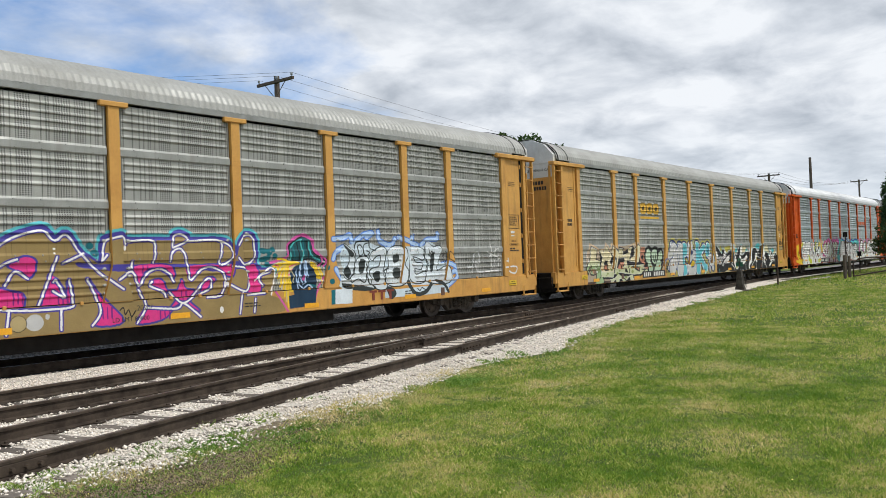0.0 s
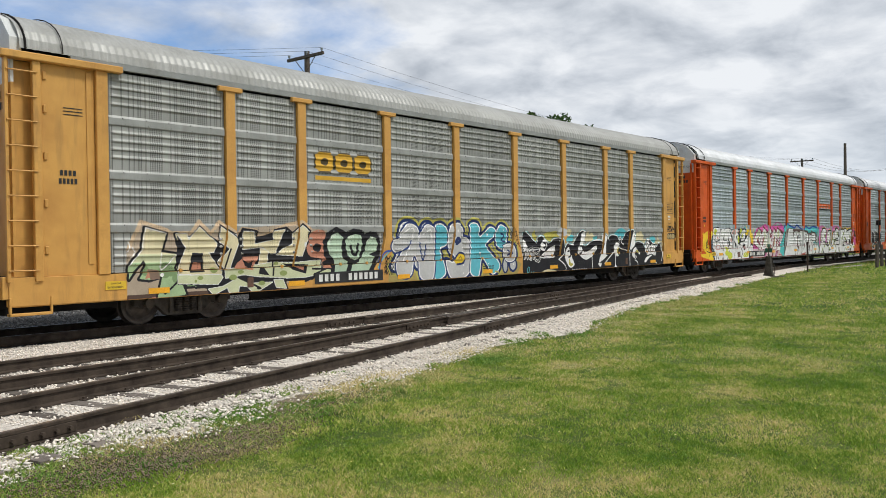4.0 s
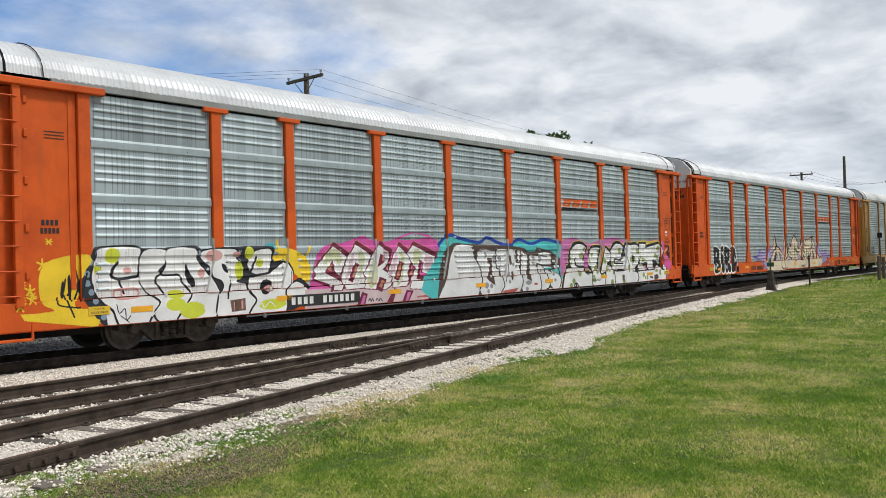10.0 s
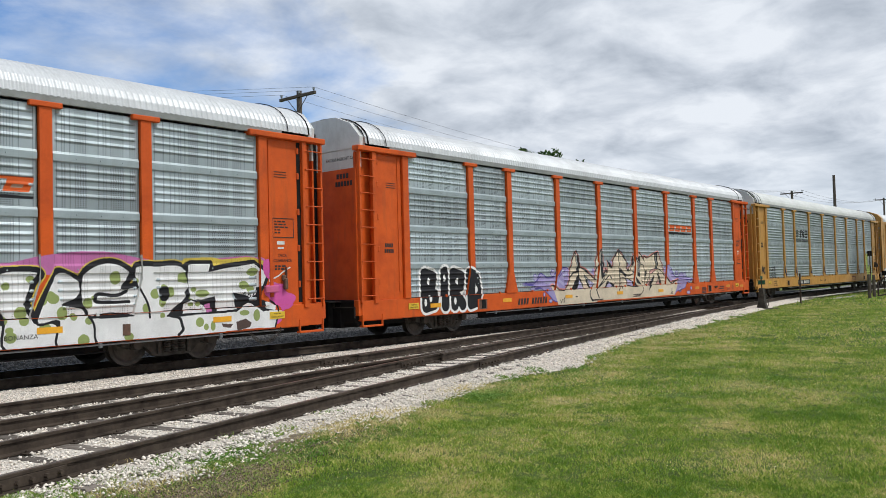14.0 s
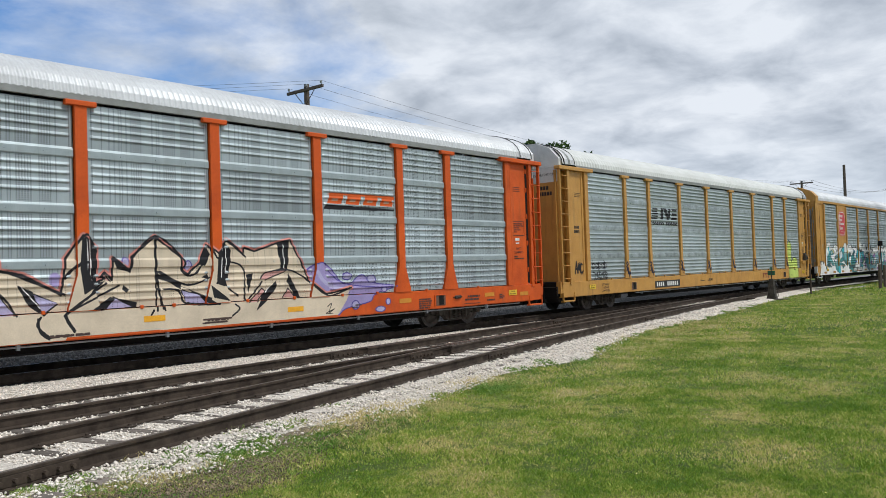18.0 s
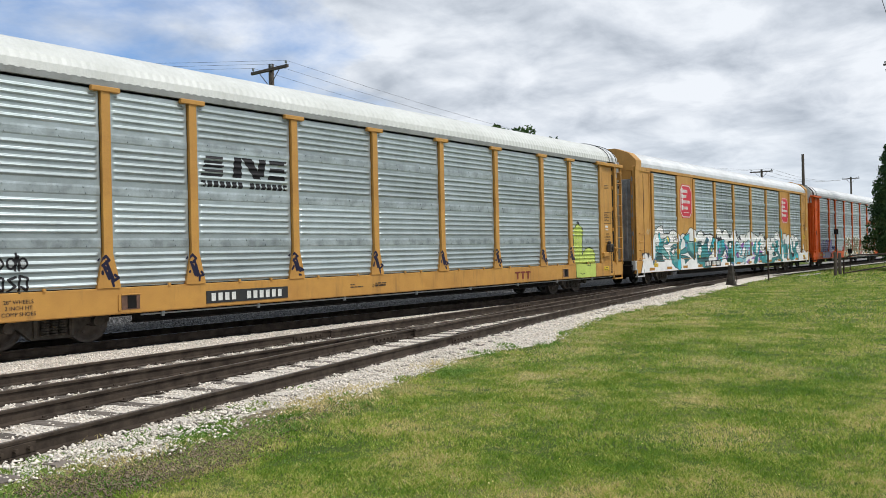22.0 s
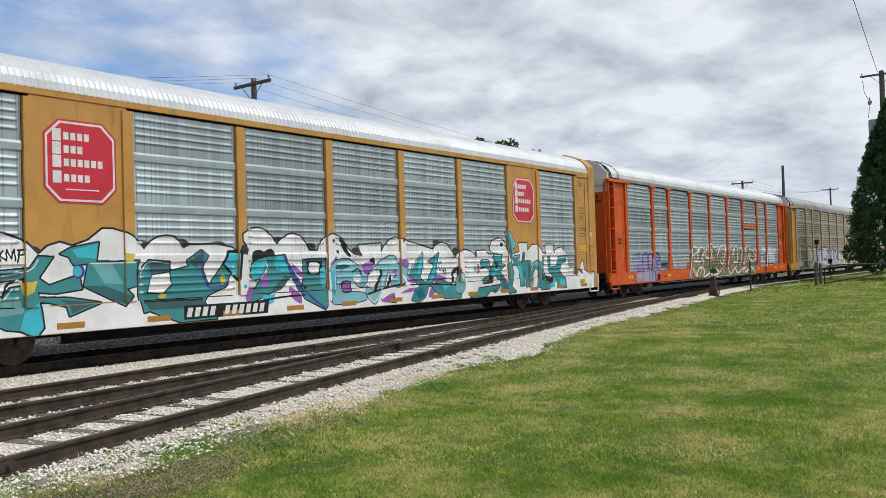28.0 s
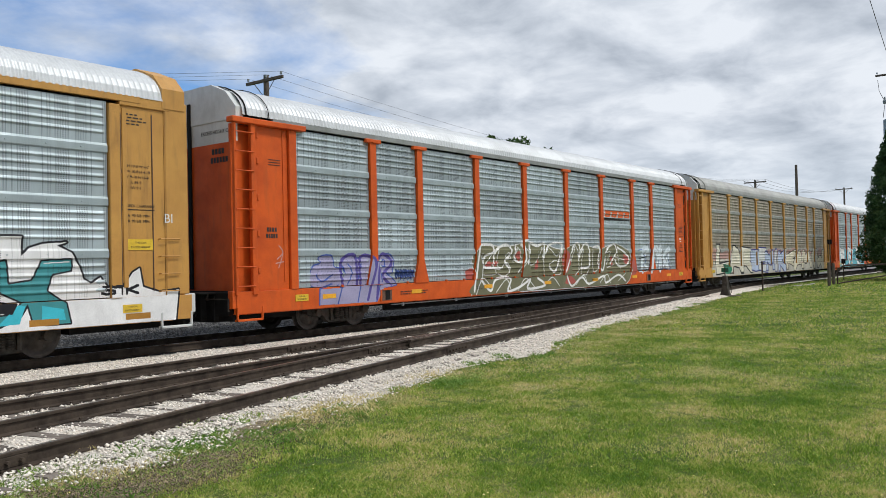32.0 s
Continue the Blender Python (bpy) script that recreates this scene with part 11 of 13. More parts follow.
def paint_e(car):
    s = Spray(5)
    for k in range(5):
        x = -11.68 + 0.21 * k
        s.oval(x + 0.09, 1.62, 0.09, 0.11, INK)
        s.oval(x + 0.09, 1.62, 0.05, 0.07, (0.42, 0.45, 0.45))
        s.stroke([(x + (0.18 if k % 2 else 0.0), 1.80 - 0.05 * (k % 3)), (x + (0.16 if k % 2 else 0.02), 1.50)], 0.022, INK)
        s.stroke([(x + 0.17, 1.38), (x + 0.03, 1.33), (x + 0.16, 1.22), (x + 0.02, 1.12)] if k % 2 else [(x, 1.10), (x + 0.03, 1.40), (x + 0.16, 1.36), (x + 0.15, 1.12), (x + 0.05, 1.20)], 0.022, INK)
    s.stroke([(-12.86, 1.38), (-12.76, 1.78), (-12.70, 1.40)], 0.034, INK)
    s.stroke([(-12.82, 1.52), (-12.70, 1.54)], 0.03, INK)
    s.stroke([(-12.67, 1.40), (-12.64, 1.72), (-12.59, 1.50), (-12.53, 1.74), (-12.52, 1.40)], 0.034, INK)
    s.stroke([(-12.37, 1.68), (-12.45, 1.72), (-12.49, 1.52), (-12.42, 1.36), (-12.33, 1.46)], 0.034, INK)
    for p in POSTS:
        for pts in (((-0.16, 1.62), (-0.06, 1.70), (0.0, 1.62), (-0.10, 1.55), (-0.02, 1.46), (0.04, 1.30)), ((-0.10, 1.56), (0.0, 1.28), (0.02, 1.50)), ((-0.04, 1.60), (0.08, 1.26), (0.16, 1.32), (0.10, 1.38)), ((0.07, 1.22), (0.09, 1.16)), ((-0.13, 1.36), (-0.11, 1.40))):
            s.stroke([(p + 1.15 * x + s.rng.uniform(-0.02, 0.02), z + s.rng.uniform(-0.03, 0.03)) for x, z in pts], 0.027, (0.010, 0.010, 0.035))
    lime = (0.50, 0.61, 0.14)
    s.line(INK, 3.5, 0, 949, 61, 948, 102, 941, 151, 939, 240, 974, 262, 1009, 242, 999, 139, 1010, 151, 1031, 166, 1059, 171, 1088, 165, 1103, 146, 1102, 54, 949, 61)
    s.area(lime, 0, 949, 61, 948, 102, 941, 151, 939, 240, 974, 262, 1009, 242, 999, 139, 1010, 151, 1031, 166, 1059, 171, 1088, 165, 1103, 146, 1102, 54)
    s.oval(9.74, 2.66, 0.10, 0.05, INK)
    s.line(INK, 1.4, 1, 1028, 119, 1044, 108, 1052, 118, 1059, 102, 1029, 106)
    s.line(INK, 1.2, 1, 979, 77, 994, 72, 1014, 75)
    s.lay(car, "gold")


def paint_f(car):
    s = Spray(6)
    letters_f(s)
    for k in range(14):
        x = -12.5 + 1.9 * k
        s.poly([(x, 0.66), (x + 0.55, 0.66), (x + 0.55, 0.78), (x, 0.78)], (0.40, 0.19, 0.03))
    s.word("STK", 11.72, 12.5, 1.16, 1.36, 0.024, [INK], WHT, 0.0, square=True, jitter=0.02, tall=0)
    s.tag(-12.6, -12.0, 2.2, 2.5, (0.55, 0.45, 0.3), 0.016, 5)
    s.lay(car, "boxed")


def paint_g(car):
    s = Spray(7)
    letters_g(s)
    s.lay(car, "orange")


def paint_h(car):
    s = Spray(8)
    s.cloud(-11.5, 11.5, 1.75, 0.3, (0.40, 0.25, 0.22), 0.6, 0.5)
    s.cloud(-11.5, 11.5, 1.35, 0.3, (0.50, 0.47, 0.41), 0.6, 0.5)
    s.word("LAR", -11.3, -5.6, 0.75, 2.1, 0.22, [(0.68, 0.64, 0.52)], INK, 0.07, shine=WHT, jitter=0.25, overlap=0.2, square=True)
    s.word("SEMIK", -5.5, 1.4, 0.75, 2.0, 0.18, [(0.45, 0.52, 0.68), (0.62, 0.62, 0.60)], (0.03, 0.04, 0.20), 0.07, shine=WHT, jitter=0.25, overlap=0.2, square=True)
    s.word("KAMIW", 1.6, 11.4, 0.75, 1.95, 0.20, [(0.68, 0.62, 0.48)], (0.06, 0.045, 0.04), 0.06, shine=WHT, jitter=0.25, overlap=0.2, square=True)
    s.oval(-9.6, 0.95, 0.7, 0.25, (0.03, 0.20, 0.12))
    s.lay(car, "tan")


def paint_i(car):
    s = Spray(9)
    s.cloud(-11.3, -3.0, 1.7, 0.3, (0.16, 0.46, 0.55), 0.5, 0.5)
    s.word("BURGOL", -11.3, -2.8, 0.7, 2.1, 0.16, [WHT, (0.14, 0.46, 0.56)], (0.03, 0.06, 0.12), 0.04, jitter=0.25, overlap=0.25, square=True)
    s.lay(car, "orange")


for _car, _fn in zip(CARS, (paint_a, paint_b, paint_c, paint_d, paint_e, paint_f, paint_g, paint_h, paint_i)):
    _fn(_car)

# ---- ties, joints and ballast stones ----
TIE_X = []


def build_ties():
    for v in range(3):
        rng = random.Random(40 + v)
        bm = boxes([(-0.115, 0.115, -0.5, 0.5, -0.17, 0.0)], 0.012)
        for vert in bm.verts:
            vert.co.z += (rng.random() - 0.5) * 0.012
            vert.co.x += (rng.random() - 0.5) * 0.02
        me = bpy.data.meshes.new("tie")
        bm.to_mesh(me)
        bm.free()
        me.materials.append(TIE)
        MESHES["tie%d" % v] = me
    plate = box_mesh("tie_plate", [(-0.10, 0.10, -0.16, 0.16, -0.176, -0.160), (-0.06, -0.03, -0.10, -0.075, -0.165, -0.135), (0.03, 0.06, 0.075, 0.10, -0.165, -0.135)], RAIL, 0.004)
    rng = random.Random(5)

    def tie(x, ya, yb, slope):
        m = Matrix.Translation((x, (ya + yb) / 2, -0.176 - 0.008 * rng.random())) @ pose(0, 0, 0, 0, 0, math.degrees(math.atan(slope)) + rng.uniform(-1.2, 1.2)) @ Matrix.Diagonal((1, abs(yb - ya), 1, 1))
        link("tie", MESHES["tie%d" % rng.randrange(3)], TRACK_SIDE, "", m)
    x = -3.0
    while x < 38:
        TIE_X.append(x)
        s = (near_rail(x + 0.1) - near_rail(x - 0.1)) / 0.2
        if x < 12.5:
            tie(x, near_rail(x) - 0.55, near_inner(x) + 0.50, s)
            tie(x + 0.2, far_inner(x) - 0.50, far_outer(x) + 0.55, 0.1)
        else:
            tie(x, near_rail(x) - 0.55, far_outer(x) + 0.55, s * 0.8)
        if -1 < x < 20:
            for fn in (near_rail, near_inner) + ((far_inner, far_outer) if x < 14 else ()):
                link("tie_plate", plate, TRACK_SIDE, "", Matrix.Translation((x, fn(x), 0)) @ pose(0, 0, 0, 0, 0, math.degrees(math.atan(s))))
        x += 0.56 + 0.05 * rng.random()
    # joint bars with bolts
    def joint(fn, x):
        s = (fn(x + 0.1) - fn(x - 0.1)) / 0.2
        j = link("joint_bar", box_mesh("joint_bar", [(-0.46, 0.46, -0.036, -0.012, -0.145, -0.040), (-0.46, 0.46, 0.012, 0.036, -0.145, -0.040)], RAIL, 0.006), TRACK_SIDE, "", Matrix.Translation((x, fn(x), 0)) @ pose(0, 0, 0, 0, 0, math.degrees(math.atan(s))))
        if "joint_bolt" not in MESHES:
            MESHES["joint_bolt"] = mesh_from("joint_bolt", *tube([(0, 0.03, 0), (0, -0.075, 0)], 0.022, 6), RAIL)
        for k in range(6):
            link("joint_bolt", MESHES["joint_bolt"], j, "", Matrix.Translation((-0.375 + 0.15 * k, 0, -0.092)))
    for fn, x in ((near_rail, 3.25), (near_rail, 13.3), (near_inner, 12.5), (far_outer, 12.0), (near_rail, 24.0), (far_outer, 22.0), (near_inner, 20.5)):
        joint(fn, x)
    # cast frog where the inner rails cross, with wing and guard rails
    fx = 15.4
    fy = near_inner(fx)
    rail(lambda x: near_inner(x) - 0.11, 13.6, 16.6, TRACK_SIDE, 0.6, -0.002)
    rail(lambda x: far_inner(x) + 0.11 if x < 17 else near_inner(x) + 0.3, 13.4, 16.8, TRACK_SIDE, 0.6, -0.002)
    rail(lambda x: near_rail(x) + 0.14, 13.4, 17.2, TRACK_SIDE, 0.6, -0.002)
    rail(lambda x: far_outer(x) - 0.14, 12.6, 16.6, TRACK_SIDE, 0.6, -0.002)
    link("frog", box_mesh("frog", [(-1.0, 1.0, -0.13, 0.13, -0.15, -0.02), (-0.4, 1.2, -0.05, 0.05, -0.05, 0.0)], surface("rust_red_casting", (0.13, 0.06, 0.04), (0.07, 0.035, 0.025), 0.75, 0.1), 0.01), TRACK_SIDE, "rusty cast frog of the turnout", Matrix.Translation((fx, fy + 0.05, 0)) @ pose(0, 0, 0, 0, 0, 9.5))
    for k in range(3):
        x = 36.6 + 0.7 * k
        link("switch_rod", box_mesh("switch_rod", [(-0.03, 0.03, -1.0, 0.9, -0.15, -0.11)], RAIL, 0.005), TRACK_SIDE, "", Matrix.Translation((x, near_rail(x) + 0.6, 0)))


build_ties()


def scatter_mesh(name, verts, faces, material, label, category):
    """Joined small pieces from arrays: verts (n, 3), faces (m, 3)."""
    me = bpy.data.meshes.new(name)
    me.vertices.add(len(verts))
    me.vertices.foreach_set("co", verts.astype(np.float32).ravel())
    me.loops.add(faces.size)
    me.loops.foreach_set("vertex_index", faces.astype(np.int32).ravel())
    me.polygons.add(len(faces))
    me.polygons.foreach_set("loop_start", np.arange(0, faces.size, 3, dtype=np.int32))
    me.materials.append(material)
    me.update(calc_edges=True)
    me.validate()
    return tagged(new(name, me), label, category, kind="stuff")


def build_stones():
    rs = np.random.RandomState(7)
    pts = []
    # stretches of the plan, nearest to the lawn first: x range, stones to the square metre
    for x0, x1, dens in ((1.2, 6.5, 900), (6.5, 12.0, 560), (12.0, 20.0, 210), (20.0, 36.0, 60)):
        n = int((x1 - x0) * 9.2 * dens)
        x = rs.uniform(x0, x1, n)
        lo = np.array([ballast_edge(v) for v in x])
        y = lo - 0.25 + rs.rand(n) * (15.55 - lo + 0.25)
        edge = y - lo
        keep = (edge > 0.15) | (rs.rand(n) < np.clip((edge + 0.25) / 0.4, 0, 1) * 0.6)
        pts.append(np.c_[x, y, edge][keep])
    p = np.concatenate(pts)
    keep = np.ones(len(p), bool)
    rails_y = [np.array([fn(v) for v in p[:, 0]]) for fn in (near_rail, near_inner, far_inner, far_outer)]
    for ry in rails_y:
        keep &= np.abs(p[:, 1] - ry) > 0.085
    # thinner over the ties
    tx = np.array(TIE_X)
    def over(shift):
        u = p[:, 0] + shift
        spot = np.searchsorted(tx, u)
        return np.minimum(np.abs(u - tx[np.clip(spot - 1, 0, len(tx) - 1)]), np.abs(u - tx[np.clip(spot, 0, len(tx) - 1)])) < 0.13
    bend = 0.252 - 0.00348 * p[:, 0]
    near_side = over(bend * (p[:, 1] - rails_y[0] - 0.73))
    far_side = over(0.1 * (p[:, 1] - rails_y[3] + 0.73) - 0.2)
    on_tie = np.where((p[:, 0] < 12.5) & (p[:, 1] > (rails_y[1] + rails_y[2]) / 2), far_side, near_side)
    between = ((p[:, 1] > rails_y[0] - 0.36) & (p[:, 1] < rails_y[1] + 0.4)) | ((p[:, 1] > rails_y[2] - 0.4) & (p[:, 1] < rails_y[3] + 0.5))
    keep &= ~(on_tie & between) | (rs.rand(len(p)) < 0.14)
    # sparser in the weedy dirt patch
    dirt = sum(np.exp(-(((p[:, 0] - a) / ra) ** 2 + ((p[:, 1] - b) / rb) ** 2)) for a, b, ra, rb in ((5.9, 7.4, 0.8, 0.25), (6.5, 7.62, 0.5, 0.2), (3.65, 7.05, 0.4, 0.25), (4.4, 6.5, 0.5, 0.3), (3.4, 6.6, 0.6, 0.3)))
    keep &= rs.rand(len(p)) > dirt * 0.62
    soil = p[(rs.rand(len(p)) < dirt * 1.2) & ~between]
    p = p[keep]
    n = len(p)
    far = np.clip((p[:, 0] - 10) / 20, 0, 1)
    r = (0.009 + 0.021 * rs.rand(n) ** 1.7) * (1 + 0.8 * far)
    base = np.array([(1, 0, 0), (-1, 0, 0), (0, 1, 0), (0, -1, 0), (0, 0, 1), (0, 0, -1)], float)
    v = base[None] * r[:, None, None] * rs.uniform(0.6, 1.35, (n, 6, 1))
    v += rs.uniform(-0.35, 0.35, (n, 6, 3)) * r[:, None, None]
    a = rs.rand(n) * 6.283
    c, s = np.cos(a)[:, None], np.sin(a)[:, None]
    v = np.stack([v[..., 0] * c - v[..., 1] * s, v[..., 0] * s + v[..., 1] * c, v[..., 2] * 0.6], -1)
    z = np.where(p[:, 2] < 0.35, -0.225 + 0.1 * p[:, 2], np.where(p[:, 1] < np.array([near_rail(v) for v in p[:, 0]]) - 0.05, -0.168, -0.188))
    z = z + rs.uniform(-0.012, 0.022, n)
    v += np.c_[p[:, 0], p[:, 1], z][:, None, :]
    f = np.array([(0, 2, 4), (2, 1, 4), (1, 3, 4), (3, 0, 4), (2, 0, 5), (1, 2, 5), (3, 1, 5), (0, 3, 5)])
    faces = (np.arange(n)[:, None, None] * 6 + f[None]).reshape(-1, 3)
    scatter_mesh("ballast_stones", v.reshape(-1, 3), faces, STONE, "loose pale crushed stones lying between the rails", "gravel")
    for a, b, ra, rb in ((5.9, 7.4, 0.6, 0.2), (6.5, 7.62, 0.4, 0.16), (3.65, 7.05, 0.35, 0.2), (4.4, 6.5, 0.45, 0.25), (3.4, 6.5, 0.55, 0.25), (5.0, 6.9, 0.35, 0.2)):
        q = int(14000 * ra * rb)
        soil = np.r_[soil, np.c_[rs.normal(a, ra, q), rs.normal(b, rb, q), np.zeros(q)]]
    # brown soil crumbs where weeds have come up through the stones
    k = len(soil)
    q = base[None] * rs.uniform(0.005, 0.012, (k, 1, 1)) * rs.uniform(0.6, 1.3, (k, 6, 1)) + np.c_[soil[:, :2] + rs.uniform(-0.05, 0.05, (k, 2)), np.full(k, -0.222)][:, None, :]
    scatter_mesh("soil_crumbs", q.reshape(-1, 3), (np.arange(k)[:, None, None] * 6 + f[None]).reshape(-1, 3), surface("brown_soil", (0.28, 0.215, 0.135), (0.13, 0.10, 0.065), 0.95, island=0.5), "brown crumbs of soil among the stones", "soil")
    # bare brown soil that shows through where the stones are thin
    def bare(a, b):
        d = sum(math.exp(-(((a - c) / ra) ** 2 + ((b - e) / rb) ** 2)) for c, e, ra, rb in ((5.9, 7.4, 0.8, 0.25), (6.5, 7.62, 0.5, 0.2), (3.65, 7.05, 0.4, 0.25), (4.4, 6.5, 0.5, 0.3), (3.4, 6.5, 0.6, 0.3), (5.0, 6.9, 0.35, 0.2)))
        return min(d, 1.0) + 0.55 * noise.noise((a * 4, b * 4, 2)) + 0.4 * noise.noise((a * 13, b * 13, 7))
    gx, gy = np.arange(2.4, 8.2, 0.05), np.arange(5.7, 8.3, 0.05)
    sv = []
    for b in gy:
        for a in gx:
            e, rr = ballast_edge(a), near_rail(a)
            level = np.interp(b, (e - 0.15, e + 0.25, rr - 0.3, rr), (-0.29, -0.21, -0.175, -0.175))
            sv.append((a, b, level + 0.05 * (bare(a, b) - 0.62)))
    m = len(gx)
    sf = np.array([(j * m + i, j * m + i + 1, (j + 1) * m + i + 1, j * m + i, (j + 1) * m + i + 1, (j + 1) * m + i) for j in range(len(gy) - 1) for i in range(m - 1)]).reshape(-1, 3)
    scatter_mesh("bare_soil", np.array(sv), sf, surface("trackside_soil", (0.25, 0.20, 0.125), (0.10, 0.08, 0.05), 0.95, scale=20, fine=90, bump=1.0, dist=0.02), "bare brown soil at the edge of the ballast", "soil")
    # grey stones under the train
    n = 22000
    x, y = rs.uniform(0, 34, n), rs.uniform(17.5, 25.5, n)
    r = rs.uniform(0.025, 0.055, n)
    v = base[None] * r[:, None, None] * rs.uniform(0.6, 1.35, (n, 6, 1)) + rs.uniform(-0.3, 0.3, (n, 6, 3)) * r[:, None, None]
    v += np.c_[x, y, np.full(n, -0.195)][:, None, :]
    faces = (np.arange(n)[:, None, None] * 6 + f[None]).reshape(-1, 3)
    scatter_mesh("dark_stones", v.reshape(-1, 3), faces, surface("grey_ballast_stone", (0.165, 0.16, 0.155), (0.05, 0.048, 0.046), 0.9, island=0.5), "loose grey stones of the running track's ballast", "gravel")


build_stones()


# ---- lawn ----
def grass_material(name, tones, straw):
    m = bpy.data.materials.new(name)
    m.use_nodes = True
    add = node_tree(m.node_tree)
    co = add("ShaderNodeTexCoord").outputs["Object"]
    geo = add("ShaderNodeNewGeometry")
    n1 = add("ShaderNodeTexNoise", ins={"Vector": co, "Scale": 0.85, "Detail": 9.0, "Roughness": 0.72}).outputs[0]
    rnd = geo.outputs["Random Per Island"]
    n1 = add("ShaderNodeMath", operation="MULTIPLY", ins={0: n1, 1: 1.3}).outputs[0]
    k = add("ShaderNodeMath", operation="MULTIPLY_ADD", ins={0: rnd, 1: 0.27, 2: n1}).outputs[0]
    k = add("ShaderNodeMath", operation="SUBTRACT", ins={0: k, 1: 0.262}).outputs[0]
    base = ramp(add, k, [(0.38, tones[0]), (0.51, tones[1]), (0.61, tones[2]), (0.70, straw)])
    sh = add("ShaderNodeBsdfPrincipled", ins={"Base Color": base, "Roughness": 0.62, "Specular IOR Level": 0.25})
    tr = add("ShaderNodeBsdfTranslucent", ins={"Color": base})
    mix = add("ShaderNodeMixShader", ins={0: 0.30, 1: sh.outputs[0], 2: tr.outputs[0]})
    add("ShaderNodeOutputMaterial", ins={"Surface": mix.outputs[0]})
    return m


GRASS = grass_material("grass_blades", ((0.150, 0.275, 0.032), (0.330, 0.440, 0.064), (0.53, 0.54, 0.140)), (0.74, 0.61, 0.29))
WEED = grass_material("weed_leaves", ((0.13, 0.26, 0.045), (0.22, 0.34, 0.065), (0.34, 0.42, 0.11)), (0.52, 0.48, 0.20))


def blades(p, h, w, rs, lean=0.5):
    """Bent blades: two triangles each, from roots p (n, 3)."""
    n = len(p)
    a = rs.rand(n) * 6.283
    b = rs.rand(n) * 6.283
    side = np.c_[np.cos(a), np.sin(a), np.zeros(n)] * w[:, None]
    bend = np.c_[np.cos(b), np.sin(b), np.zeros(n)] * (h * lean * rs.rand(n))[:, None]
    up = np.c_[np.zeros(n), np.zeros(n), h]
    v = np.stack([p - side, p + side, p + up * 0.6 + bend * 0.35 + side * 0.7, p + up * (1 - 0.15 * rs.rand(n))[:, None] + bend], 1)
    f = np.array([(0, 1, 2), (0, 2, 3)])
    return v.reshape(-1, 3), (np.arange(n)[:, None, None] * 4 + f[None]).reshape(-1, 3)


def trackside_z(x, y):
    """Level of the ground or of the stones at (x, y)."""
    e, r = ballast_edge(x), near_rail(x)
    return float(np.interp(y, (e - 0.15, e + 0.25, r - 0.3, r), (-0.25, -0.205, -0.175, -0.175))) - 0.01


